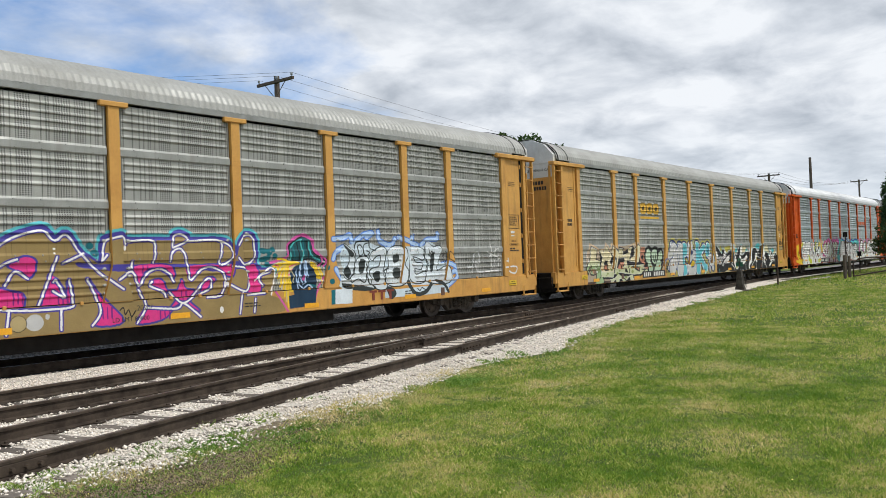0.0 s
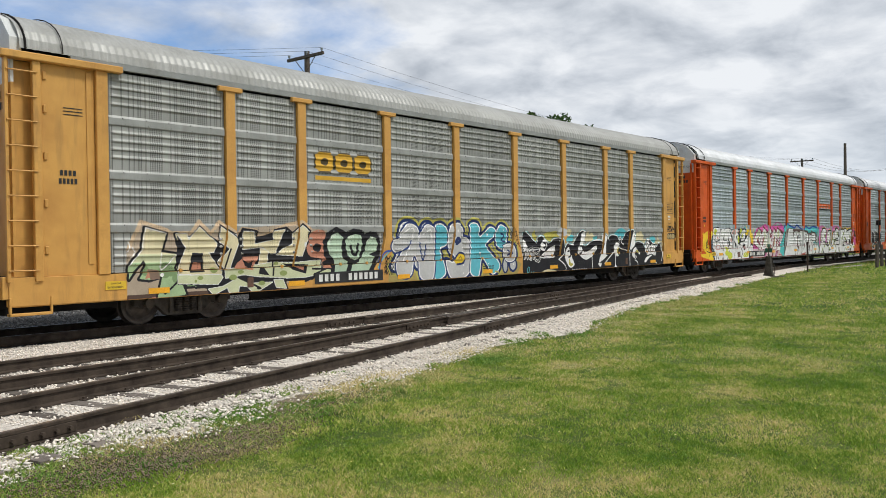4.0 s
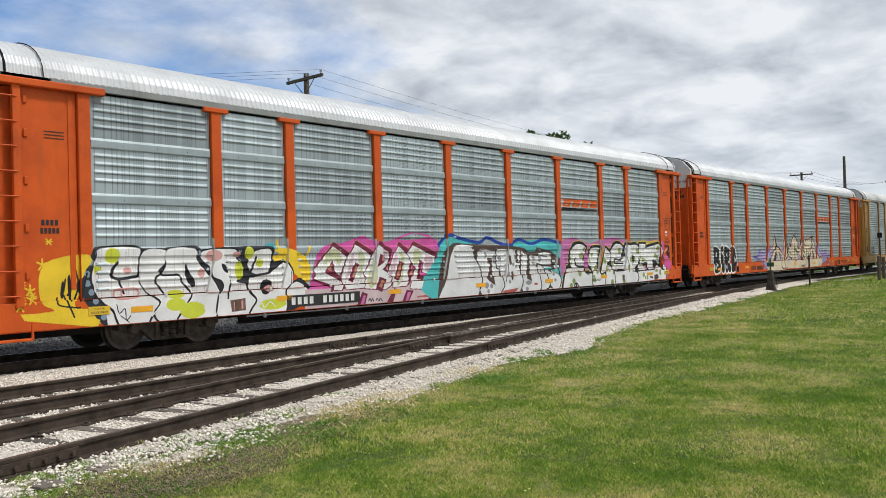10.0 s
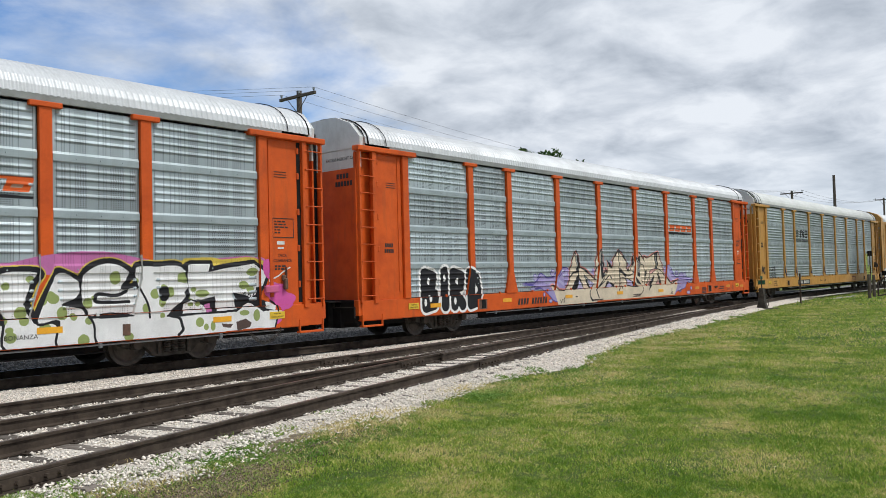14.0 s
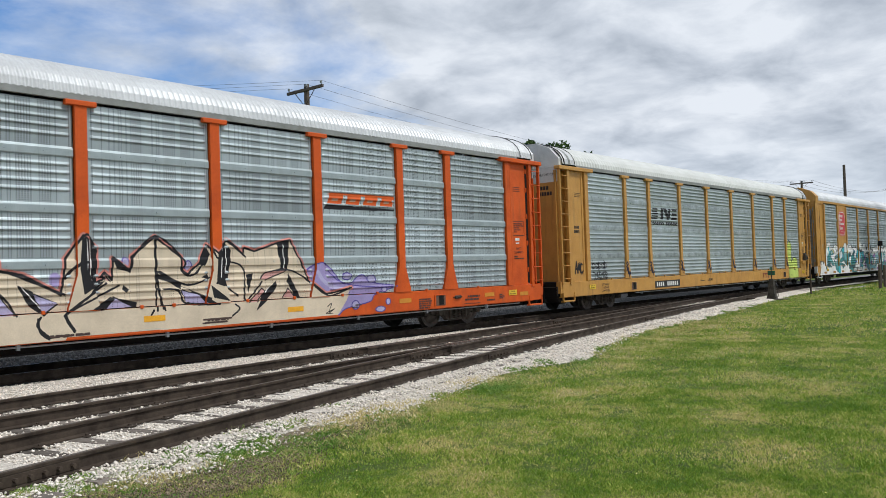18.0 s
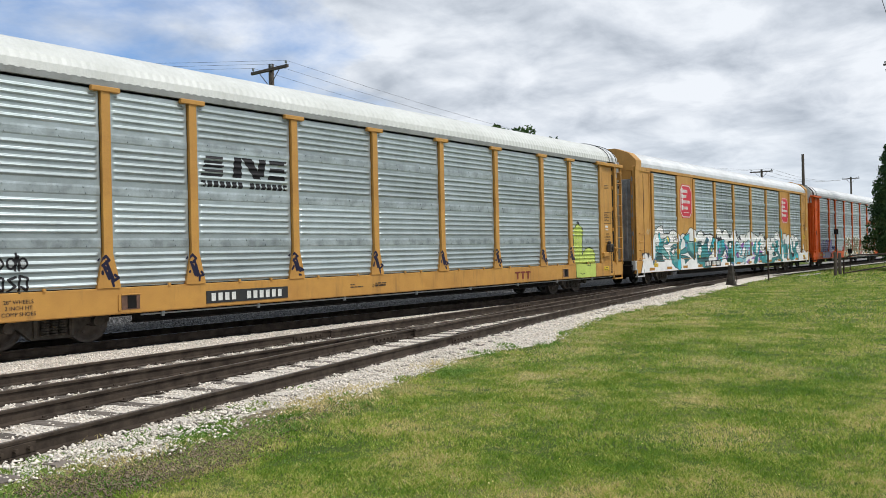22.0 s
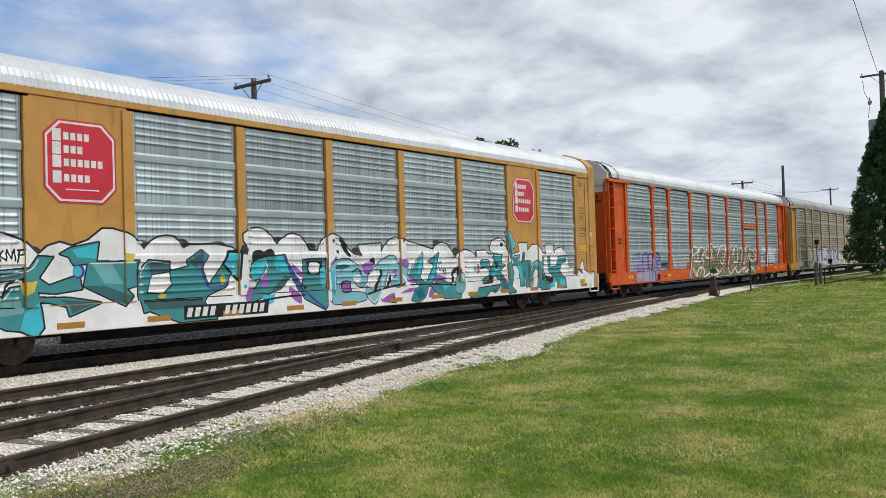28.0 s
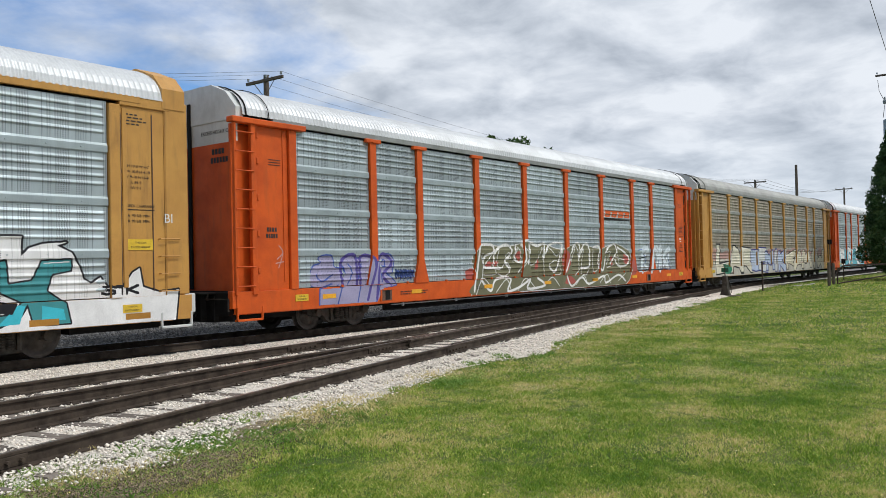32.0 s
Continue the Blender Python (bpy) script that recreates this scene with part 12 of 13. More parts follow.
def build_lawn():
    rs = np.random.RandomState(11)
    vs, fs, o = [], [], 0
    for r0, r1, dens, hgt, wid in ((4.2, 8.0, 6800, 0.038, 0.0034), (8.0, 13.0, 2900, 0.042, 0.0052), (13.0, 22.0, 1000, 0.046, 0.0075), (22.0, 45.0, 190, 0.055, 0.016), (45.0, 80.0, 26, 0.075, 0.045)):
        area = 0.5 * (r1 * r1 - r0 * r0) * radians(78)
        n = int(area * dens)
        r = np.sqrt(rs.uniform(r0 * r0, r1 * r1, n))
        t = np.radians(rs.uniform(2, 80, n))
        x, y = r * np.cos(t), r * np.sin(t)
        e = np.array([ballast_edge(v) for v in x]) - 0.02
        patch = np.array([noise.noise((a * 1.3, b * 1.3, 0)) for a, b in zip(x, y)])
        patch2 = np.array([noise.noise((a * 4.5, b * 4.5, 5)) for a, b in zip(x, y)])
        inside = e - y + patch * 0.36 + patch2 * 0.36
        keep = (inside > 0) & (rs.rand(n) < np.clip(0.25 + inside * 0.9, 0, 1))
        keep &= rs.rand(n) < 0.80 + 0.5 * patch2
        x, y, patch, patch2 = x[keep], y[keep], patch[keep], patch2[keep]
        k = len(x)
        h = hgt * (0.75 + 0.55 * rs.rand(k)) * (1 + 0.55 * patch + 0.45 * patch2)
        z = np.array([ground_z(a, b) for a, b in zip(x, y)]) - 0.01
        v, f = blades(np.c_[x, y, z], np.maximum(h, 0.02), np.full(k, wid), rs, 0.9)
        vs.append(v)
        fs.append(f + o)
        o += len(v)
    scatter_mesh("lawn_grass", np.concatenate(vs), np.concatenate(fs), GRASS, "short mown grass with straw-coloured patches", "grass")
    # taller weeds and grass along the stones, and between them
    vs, fs, o = [], [], 0
    clumps = []
    for k in range(120):
        x = rs.uniform(1.8, 34) if k > 50 else rs.uniform(2.2, 9.5)
        clumps.append((x, ballast_edge(x) + rs.uniform(-0.45, 0.02), rs.uniform(0.03, 0.085)))
    for x, y, n in ((3.1, 7.85, 4), (3.3, 7.41, 9), (3.5, 7.57, 7), (3.6, 7.11, 10), (4.1, 7.49, 10), (3.9, 7.05, 9), (3.8, 6.5, 12), (4.0, 6.43, 9), (4.4, 6.63, 12), (4.9, 7.64, 7), (4.92, 7.45, 16), (5.04, 7.30, 14), (5.5, 7.55, 14), (5.8, 7.72, 10), (6.3, 8.0, 8), (5.47, 7.0, 16), (5.85, 7.05, 14), (6.2, 7.3, 14), (6.6, 7.5, 12), (10.4, 7.8, 22), (11.0, 8.1, 14), (15.4, 8.7, 14), (13.5, 8.2, 10), (5.1, 6.99, 12),
                    (4.5, 6.37, 10), (3.2, 6.9, 10), (2.8, 7.2, 8), (3.1, 6.5, 10), (4.9, 6.61, 12), (5.6, 7.0, 9), (6.6, 7.3, 6), (8.6, 7.5, 8), (10.5, 8.0, 12), (10.9, 8.2, 6), (12.4, 8.8, 5), (13.4, 8.95, 6), (16.3, 9.15, 9), (19.8, 10.2, 5), (5.7, 8.2, 3), (7.6, 8.5, 4)):
        for _ in range(n + n // 4):
            clumps.append((x + rs.normal(0, 0.16), y + rs.normal(0, 0.13), rs.uniform(0.02, 0.07)))
    for k in range(26):
        x = rs.uniform(2.6, 5.6)
        clumps.append((x, ballast_edge(x) + 0.62 * rs.rand() ** 1.6 - 0.1, rs.uniform(0.025, 0.06)))
    for k in range(45):              # low mixed growth over the bare soil
        x = rs.uniform(4.6, 7.6)
        clumps.append((x, ballast_edge(x) + 0.5 * rs.rand() ** 1.4 - 0.15, rs.uniform(0.015, 0.045)))
    for x, y, h in clumps:
        k = int(rs.uniform(24, 60))
        rad = rs.uniform(0.06, 0.18)
        a, q = rs.rand(k) * 6.283, np.sqrt(rs.rand(k)) * rad
        px, py = x + np.cos(a) * q, y + np.sin(a) * q
        v, f = blades(np.c_[px, py, [trackside_z(a, b) for a, b in zip(px, py)]], 0.75 * h * (0.5 + rs.rand(k)), np.full(k, 0.0042 + 0.0004 * x), rs, 1.3)
        vs.append(v)
        fs.append(f + o)
        o += len(v)
    scatter_mesh("trackside_weeds", np.concatenate(vs), np.concatenate(fs), WEED, "green weeds growing along the edge of the ballast", "weeds")
    # dry straw along the edge of the stones
    n = 4200
    x = 1.8 + 30 * rs.rand(n) ** 1.6
    gap = rs.normal(0, 0.16, n)
    y = np.array([ballast_edge(v) for v in x]) - 0.12 + gap
    keep = np.array([noise.noise((a * 0.9, b * 2.0, 9)) for a, b in zip(x, y)]) > 0.12
    x, y = x[keep], y[keep]
    for a, b, ra, rb, k in ((4.1, 7.0, 0.25, 0.15, 260), (7.3, 7.84, 0.35, 0.12, 420), (8.1, 8.05, 0.4, 0.12, 300), (4.4, 6.3, 0.3, 0.15, 200), (6.0, 7.06, 0.3, 0.12, 220), (4.2, 8.0, 0.15, 0.08, 60), (10.7, 8.55, 0.6, 0.14, 520), (22.7, 10.3, 1.6, 0.4, 500), (11.8, 6.2, 0.9, 0.25, 380), (10.2, 6.6, 0.5, 0.15, 240), (14.6, 8.0, 0.9, 0.3, 800), (17.0, 8.7, 1.0, 0.4, 1500), (19.5, 9.4, 1.2, 0.5, 1900), (23.5, 10.2, 1.8, 0.6, 2400), (16.0, 7.2, 1.3, 0.5, 900), (12.2, 8.0, 0.5, 0.25, 420), (7.0, 7.3, 0.5, 0.2, 380), (3.9, 6.75, 0.4, 0.15, 260), (7.36, 7.63, 0.45, 0.14, 900), (6.6, 7.42, 0.3, 0.1, 320), (10.87, 8.7, 0.5, 0.16, 500), (21.7, 10.0, 1.4, 0.3, 1200)):
        x = np.r_[x, rs.normal(a, ra, k)]
        y = np.r_[y, rs.normal(b, rb, k)]
    n = len(x)
    v, f = blades(np.c_[x, y, [trackside_z(a, b) for a, b in zip(x, y)]], 0.022 + np.where(x < 9, 0.05, 0.026) * rs.rand(n), 0.0026 + 0.00028 * x, rs, 1.1)
    scatter_mesh("dry_grass", v, f, grass_material("dry_straw", ((0.46, 0.41, 0.15), (0.62, 0.52, 0.22), (0.74, 0.62, 0.31)), (0.80, 0.69, 0.42)), "dry straw-coloured grass along the edge of the ballast", "grass")
    # clover and broad small leaves, in low patches among the blades and at the edge of the stones
    spots = []
    for k in range(1500):
        r, t = math.sqrt(rs.uniform(26, 330)), radians(rs.uniform(6, 78))
        x, y = r * math.cos(t), r * math.sin(t)
        if y < ballast_edge(x) - 0.05 and noise.noise((x * 0.7, y * 0.7, 31)) > -0.05:
            spots.append((x, y, rs.uniform(0.06, 0.26), 30))
    for x, y, h in clumps[::2]:
        spots.append((x, y, rs.uniform(0.05, 0.14), 22))
    c = np.concatenate([np.c_[rs.normal(x, rad, n), rs.normal(y, rad, n)] for x, y, rad, n in spots])
    n = len(c)
    far = np.hypot(c[:, 0], c[:, 1])
    tilt, turn = rs.uniform(-0.5, 0.5, (n, 2)), rs.rand(n) * 6.283
    size = rs.uniform(0.004, 0.009, n) * (0.7 + 0.06 * far)
    quad = np.array([(1, 0), (0, 0.8), (-1, 0), (0, -0.8)])
    u = quad[None, :, 0] * np.cos(turn)[:, None] - quad[None, :, 1] * np.sin(turn)[:, None]
    w = quad[None, :, 0] * np.sin(turn)[:, None] + quad[None, :, 1] * np.cos(turn)[:, None]
    v = np.stack([u, w, u * tilt[:, :1] + w * tilt[:, 1:]], -1) * size[:, None, None]
    v += np.c_[c, np.full(n, -0.252) + rs.uniform(0.008, 0.03, n)][:, None, :]
    f = np.array([(0, 1, 2), (0, 2, 3)])
    scatter_mesh("lawn_clover", v.reshape(-1, 3), (np.arange(n)[:, None, None] * 4 + f[None]).reshape(-1, 3), WEED, "low clover leaves in patches among the grass", "clover")
    # small yellow and white blossoms
    n = 420
    r = np.sqrt(rs.uniform(25, 300, n))
    t = np.radians(rs.uniform(5, 76, n))
    x, y = r * np.cos(t), r * np.sin(t)
    keep = y < np.array([ballast_edge(v) for v in x]) - 0.1
    x, y = x[keep], y[keep]
    n = len(x)
    base = np.array([(1, 0, 0), (-0.5, 0.87, 0), (-0.5, -0.87, 0), (0, 0, 0.6)]) * 0.009
    v = base[None] * rs.uniform(0.7, 1.4, (n, 1, 1)) + np.c_[x, y, np.full(n, -0.27) + rs.uniform(0.04, 0.075, n)][:, None, :]
    f = np.array([(0, 1, 3), (1, 2, 3), (2, 0, 3)])
    scatter_mesh("lawn_blossoms", v.reshape(-1, 3), (np.arange(n)[:, None, None] * 4 + f[None]).reshape(-1, 3), surface("yellow_petal", (0.75, 0.62, 0.08), (0.75, 0.70, 0.45), 0.7), "tiny yellow blossoms in the grass", "flowers")


build_lawn()

# ---- trackside things and distance ----
def switch_stand():
    t = thing("switch_stand", "dark switch stand with a small green target on the ballast", "switch stand", Matrix.Translation((39.5, 13.45, -0.22)))
    prof = [(-0.24, 0.0), (0.24, 0.0), (0.15, 0.25), (0.09, 0.95), (-0.09, 0.95), (-0.15, 0.25)]
    me = mesh_from("pedestal", *prism([(a, z) for a, z in prof], -0.13, 0.13), CAST)
    link("pedestal", me, t)
    link("mast", mesh_from("mast", *tube([(0, 0, 0.88), (0, 0, 1.5)], 0.025, 8), CAST), t)
    link("target", box_mesh("target", [(-0.01, 0.01, -0.17, 0.17, 1.12, 1.32), (-0.15, 0.15, -0.01, 0.01, 1.36, 1.52)], GREENSIGN, 0.004), t, "green painted target plate")
    link("lever", mesh_from("lever", *tube([(0.12, -0.12, 0.75), (0.2, -0.2, 0.45), (0.22, -0.2, 0.1)], 0.02, 6), CAST), t)
    link("foot_tie", box_mesh("foot_tie", [(-0.14, 0.14, -0.7, 1.4, -0.12, 0.015)], TIE, 0.01), t)


def posts_and_gate():
    t = thing("marker_post", "thin rusty marker post in the grass", "post", Matrix.Translation((45.4, 13.45, -0.27)))
    link("shaft", box_mesh("marker_shaft", [(-0.045, 0.045, -0.035, 0.035, -0.2, 1.62)], RUSTPIPE, 0.01), t)
    for x, y, h in ((53.8, 12.0, 1.42), (55.2, 12.05, 1.36)):
        t = thing("gate_post", "dark wooden gate post", "post", Matrix.Translation((x, y, -0.27)), "gate posts")
        link("shaft", mesh_from("gate_shaft", *tube([(0, 0, -0.2), (0, 0, h * 0.98), (0, 0, h)], [0.095, 0.09, 0.075], 10), WOODPOLE), t)
    g = thing("pipe_gate", "rusty pipe gate beside the track", "gate", Matrix.Translation((55.2, 12.05, -0.27)))
    end = (3.0, -6.2)
    link("frame_pipe", mesh_from("frame_pipe", *tube([(0.1, -0.2, 0.05), (0.1, -0.2, 0.9), (0.25, -0.5, 1.17), (0.5, -1.0, 1.22), (end[0], end[1], 1.22)], 0.045, 8), RUSTPIPE), g)
    link("brace_pipe", mesh_from("brace_pipe", *tube([(0.12, -0.25, 0.1), (end[0], end[1], 1.15)], 0.04, 8), RUSTPIPE), g)
    link("end_pipe", mesh_from("end_pipe", *tube([(end[0], end[1], -0.1), (end[0], end[1], 1.26)], 0.05, 8), surface("faded_yellow_pipe", (0.30, 0.26, 0.07), None, 0.6)), g, "faded yellow end post")
    for x, y, h, w in ((62.0, 13.72, 2.95, 0.14), (65.5, 13.6, 1.55, 0.14)):
        t = thing("track_sign", "small dark sign on a thin post by the track", "sign", Matrix.Translation((x, y, -0.27)), "track signs")
        link("pole", mesh_from("sign_pole", *tube([(0, 0, -0.2), (0, 0, h)], 0.035, 8), RUSTPIPE), t)
        link("plate", box_mesh("sign_plate%.1f" % h, [(-0.03, 0.03, -w, w, h - 0.35, h)], BLACK, 0.01), t)
    # pale gravel patch where a service path meets the track
    verts = [(55.0, 13.75, -0.235)] + [(55.0 + 3.2 * math.cos(a) * (1 + 0.25 * math.sin(3 * a)), 13.75 + 0.38 * math.sin(a) * (1 + 0.3 * math.cos(2 * a)), -0.255) for a in [2 * math.pi * k / 28 for k in range(28)]]
    faces = [(0, 1 + k, 1 + (k + 1) % 28) for k in range(28)]
    tagged(link("path", mesh_from("path", verts, faces, surface("path_gravel", (0.36, 0.34, 0.32), (0.25, 0.235, 0.22), 0.95, bump=0.8))), "pale gravel path in the grass", "path", kind="structure")


def utility_pole(x, y, top, arm, label, arm_len=2.6, yaw=0.0, arms=1, radius=0.15):
    t = thing("utility_pole", label, "utility pole", pose(x, y, -0.3, 0, 0, yaw), "utility poles")
    h = top + 0.3
    link("pole", mesh_from("pole", *tube([(0, 0, -0.5), (0, 0, h * 0.5), (0, 0, h)], [radius * 1.25, radius * 1.1, radius * 0.85], 10), WOODPOLE), t)
    for k in range(arms if arm else 0):
        z = h - 0.28 - 0.75 * k
        a = link("crossarm", box_mesh("crossarm%.1f" % arm_len, [(-0.17, -0.05, -arm_len / 2, arm_len / 2, -0.07, 0.07)], WOODPOLE, 0.012), t, "", Matrix.Translation((0, 0, z)))
        for dy in (-arm_len / 2 + 0.12, -0.12, arm_len / 2 - 0.12):
            if "insulator" not in MESHES:
                MESHES["insulator"] = mesh_from("insulator", *tube([(0, 0, 0.05), (0, 0, 0.12), (0, 0, 0.14), (0, 0, 0.24), (0, 0, 0.26)], [0.02, 0.02, 0.055, 0.06, 0.03], 8), STEELGREY)
            link("insulator", MESHES["insulator"], a, "", Matrix.Translation((-0.11, dy, 0.0)))
        for s in (-1, 1):
            link("brace", mesh_from("brace", *tube([(-0.12, s * 0.75, -0.04), (-0.12, s * 0.05, -0.75)], 0.018, 6), WOODPOLE), a)
    return t


def wire(a, b, sag, r=0.006):
    pts = [(a[0] + (b[0] - a[0]) * k / 14, a[1] + (b[1] - a[1]) * k / 14, a[2] + (b[2] - a[2]) * k / 14 - sag * 4 * (k / 14) * (1 - k / 14)) for k in range(15)]
    tagged(link("overhead_wire", mesh_from("overhead_wire", *tube(pts, r, 5), WIRE)), "thin dark overhead wire between utility poles", "wire", "overhead wires")


def pole_line():
    px, py, top = 25.6, 30.2, 10.75
    t = utility_pole(px, py, top, True, "weathered wooden utility pole with one crossarm behind the train")
    link("cutout", mesh_from("cutout", *tube([(0, 0, 0), (0, 0, 0.16), (0, 0, 0.2), (0, 0, 0.5)], [0.05, 0.09, 0.05, 0.05], 8), STEELGREY), t, "grey cutout fuse", Matrix.Translation((-0.3, -0.55, top - 1.45)))
    utility_pole(100.2, 30.2, 10.7, True, "distant wooden utility pole with a crossarm")
    utility_pole(118.5, 30.2, 14.0, False, "tall bare wooden pole in the distance", radius=0.2)
    utility_pole(147.5, 30.2, 12.6, True, "distant wooden utility pole with a crossarm")
    for dy in (-1.18, -0.12, 1.18):
        z = top - 0.02
        wire((px - 0.1, py + dy, z), (-18.4, 63.8 + dy, z + 0.2), 1.0)
        wire((px - 0.1, py + dy, z), (100.1, py + dy, 10.7), 1.6)
        wire((100.1, py + dy, 10.7), (147.4, py + dy, 12.5), 1.0, 0.012)
    # near pole with transformer behind the cedar
    x, y, top = 69.6, 10.35, 15.4
    t = utility_pole(x, y, top, True, "grey wooden utility pole with a crossarm and a transformer", 2.9, 0.0, radius=0.21)
    for dy in (0.75,):
        v, f = tube([(0, 0, 0), (0, 0, 0.05), (0, 0, 1.3), (0, 0, 1.38)], [0.30, 0.40, 0.40, 0.2], 16)
        link("transformer", mesh_from("transformer", v, f, STEELGREY), t, "grey steel transformer can", Matrix.Translation((-0.1, 0.62, top - 4.7)))
        link("transformer", mesh_from("transformer", v, f, STEELGREY), t, "grey steel transformer can", Matrix.Translation((-0.1, -0.7, top - 4.7)))
    link("lightning_arrester", mesh_from("lightning_arrester", *tube([(0, 0, 0), (0, 0, 0.25), (0, 0, 0.3), (0, 0, 0.55)], [0.1, 0.16, 0.06, 0.06], 8), STEELGREY), t, "", Matrix.Translation((-0.2, 0.85, top - 2.2)))
    link("jumper", mesh_from("jumper", *tube([(-0.1, 1.3, top - 0.3), (-0.2, 1.2, top - 1.2), (-0.2, 0.85, top - 2.0)], 0.02, 5), WIRE), t)
    link("jumper", mesh_from("jumper", *tube([(-0.2, 0.85, top - 2.2), (-0.15, 1.0, top - 3.2)], 0.02, 5), WIRE), t)
    wire((69.5, 10.6, 15.3), (8.0, 5.5, 22.0), 0.5, 0.02)


def leaf_cloud(centres, radii, count, size, rs, flat=0.7):
    """Leaf-shaped triangles strewn through clumps."""
    k = rs.randint(0, len(centres), count)
    d = rs.normal(size=(count, 3))
    d /= np.linalg.norm(d, axis=1)[:, None]
    p = centres[k] + d * (radii[k] * (0.55 + 0.5 * rs.rand(count)))[:, None] * np.array([1, 1, flat])
    a, b = rs.normal(size=(count, 3)), rs.normal(size=(count, 3))
    a /= np.linalg.norm(a, axis=1)[:, None]
    b = np.cross(a, b)
    b /= np.linalg.norm(b, axis=1)[:, None]
    s = size * (0.6 + 0.8 * rs.rand(count))[:, None]
    v = np.stack([p - a * s, p + b * s * 0.45, p + a * s, p - b * s * 0.45], 1)
    f = np.array([(0, 1, 2), (0, 2, 3)])
    return v.reshape(-1, 3), (np.arange(count)[:, None, None] * 4 + f[None]).reshape(-1, 3)


CEDAR_LEAF = grass_material("cedar_foliage", ((0.022, 0.055, 0.018), (0.038, 0.085, 0.026), (0.06, 0.115, 0.036)), (0.09, 0.14, 0.045))
TREE_LEAF = grass_material("tree_leaves", ((0.035, 0.075, 0.018), (0.05, 0.10, 0.025), (0.08, 0.14, 0.035)), (0.11, 0.17, 0.05))
BARK = surface("tree_bark", (0.11, 0.085, 0.065), (0.06, 0.045, 0.035), 0.95, bump=0.8)


def plant(name, x, y, label, leaves, material, trunk, limbs):
    t = thing(name, label, "tree", Matrix.Translation((x, y, -0.3)))
    pieces = [tube(*trunk, 9)] + [tube(l, [0.09, 0.05, 0.02], 6) for l in limbs]
    link("trunk", mesh_from("trunk", *join(*pieces), BARK), t)
    v, f = leaves
    me = bpy.data.meshes.new("crown")
    me.vertices.add(len(v))
    me.vertices.foreach_set("co", v.astype(np.float32).ravel())
    me.loops.add(f.size)
    me.loops.foreach_set("vertex_index", f.astype(np.int32).ravel())
    me.polygons.add(len(f))
    me.polygons.foreach_set("loop_start", np.arange(0, f.size, 3, dtype=np.int32))
    me.materials.append(material)
    me.update(calc_edges=True)
    link("crown", me, t)
    return t


def trees():
    rs = np.random.RandomState(21)
    # cedar: dense cone of drooping sprays
    c, r = [], []
    h = 13.0
    for k in range(560):
        u = rs.rand() ** 0.8
        z = 0.9 + u * (h - 0.9)
        wid = 3.5 * (1 - u) ** 0.72 * (0.82 + 0.25 * rs.rand()) * min(1, 0.55 + u * 4)
        a = rs.rand() * 6.283
        c.append((math.cos(a) * wid, math.sin(a) * wid, z))
        r.append(0.30 + 0.38 * (1 - u))
    leaves = leaf_cloud(np.array(c), np.array(r), 70000, 0.12, rs, 1.1)
    limbs = [[(0, 0, z), (math.cos(a) * 1.0, math.sin(a) * 1.0, z + 0.2), (math.cos(a) * 2.2 * (1 - z / h), math.sin(a) * 2.2 * (1 - z / h), z + 0.2)] for z, a in zip(np.linspace(0.8, 8, 16), np.linspace(0, 40, 16))]
    plant("cedar_tree", 66.0, 9.15, "dense dark green cedar standing behind the gate", leaves, CEDAR_LEAF, ([(0, 0, 0), (0.05, 0, 3), (0, 0, 9)], [0.28, 0.2, 0.04]), limbs)
    # broadleaf trees behind the train, only the tops show
    for x, y, top, wid in ((51.0, 34.0, 11.7, 2.3), (54.2, 33.0, 10.85, 1.2)):
        c, r = [], []
        for k in range(46):
            a, q = rs.rand() * 6.283, math.sqrt(rs.rand()) * wid
            z = top - 0.6 - 3.6 * rs.rand() * (0.35 + q / wid)
            c.append((math.cos(a) * q, math.sin(a) * q, z))
            r.append(0.35 + 0.4 * rs.rand())
        limbs = [[(0, 0, top * 0.45), (math.cos(a) * 0.8, math.sin(a) * 0.8, top * 0.62), (math.cos(a) * 1.5, math.sin(a) * 1.5, top * 0.82)] for a in np.linspace(0, 5.5, 6)]
        plant("leafy_tree", x, y, "leafy green tree behind the train", leaf_cloud(np.array(c), np.array(r), 5200, 0.16, rs, 0.8), TREE_LEAF, ([(0, 0, 0), (0.1, 0, top * 0.4), (0, 0.1, top * 0.8)], [0.3, 0.22, 0.06]), limbs)


switch_stand()
posts_and_gate()
pole_line()
trees()

# ---- stencils, plates, reflectors and emblems on the cars ----
def bar_rows(x, z, widths, h, gap, depth=0.004):
    """Small flat bars in a row from x, standing at height z: writing too small to read."""
    out = []
    for w in widths:
        out.append((x, x + w, -depth, 0.0, z, z + h))
        x += w + gap
    return out


def stencil(name, items, material, car, y, label=""):
    ob = link(name, box_mesh("%s_%d" % (name, len(MESHES)), items, material, 0.0), car, label, Matrix.Translation((0, y, 0)))
    ob["kind"] = "stuff"


def side_text(text, size, material, car, x, z, y=FACE - 0.006):
    me = TEXTS[(text, size)].copy()
    me.materials.clear()
    me.materials.append(material)
    link("stencil", me, car, "", pose(x, y, z, 90, 0, 0))["kind"] = "stuff"


def table_rows(x, z, rows, rng, h=0.035, w=0.5):
    items = []
    for k in range(rows):
        ws = [rng.uniform(0.05, 0.13) for _ in range(rng.randrange(2, 5))]
        items += bar_rows(x, z - 0.065 * k, ws, h, 0.03)
    return items


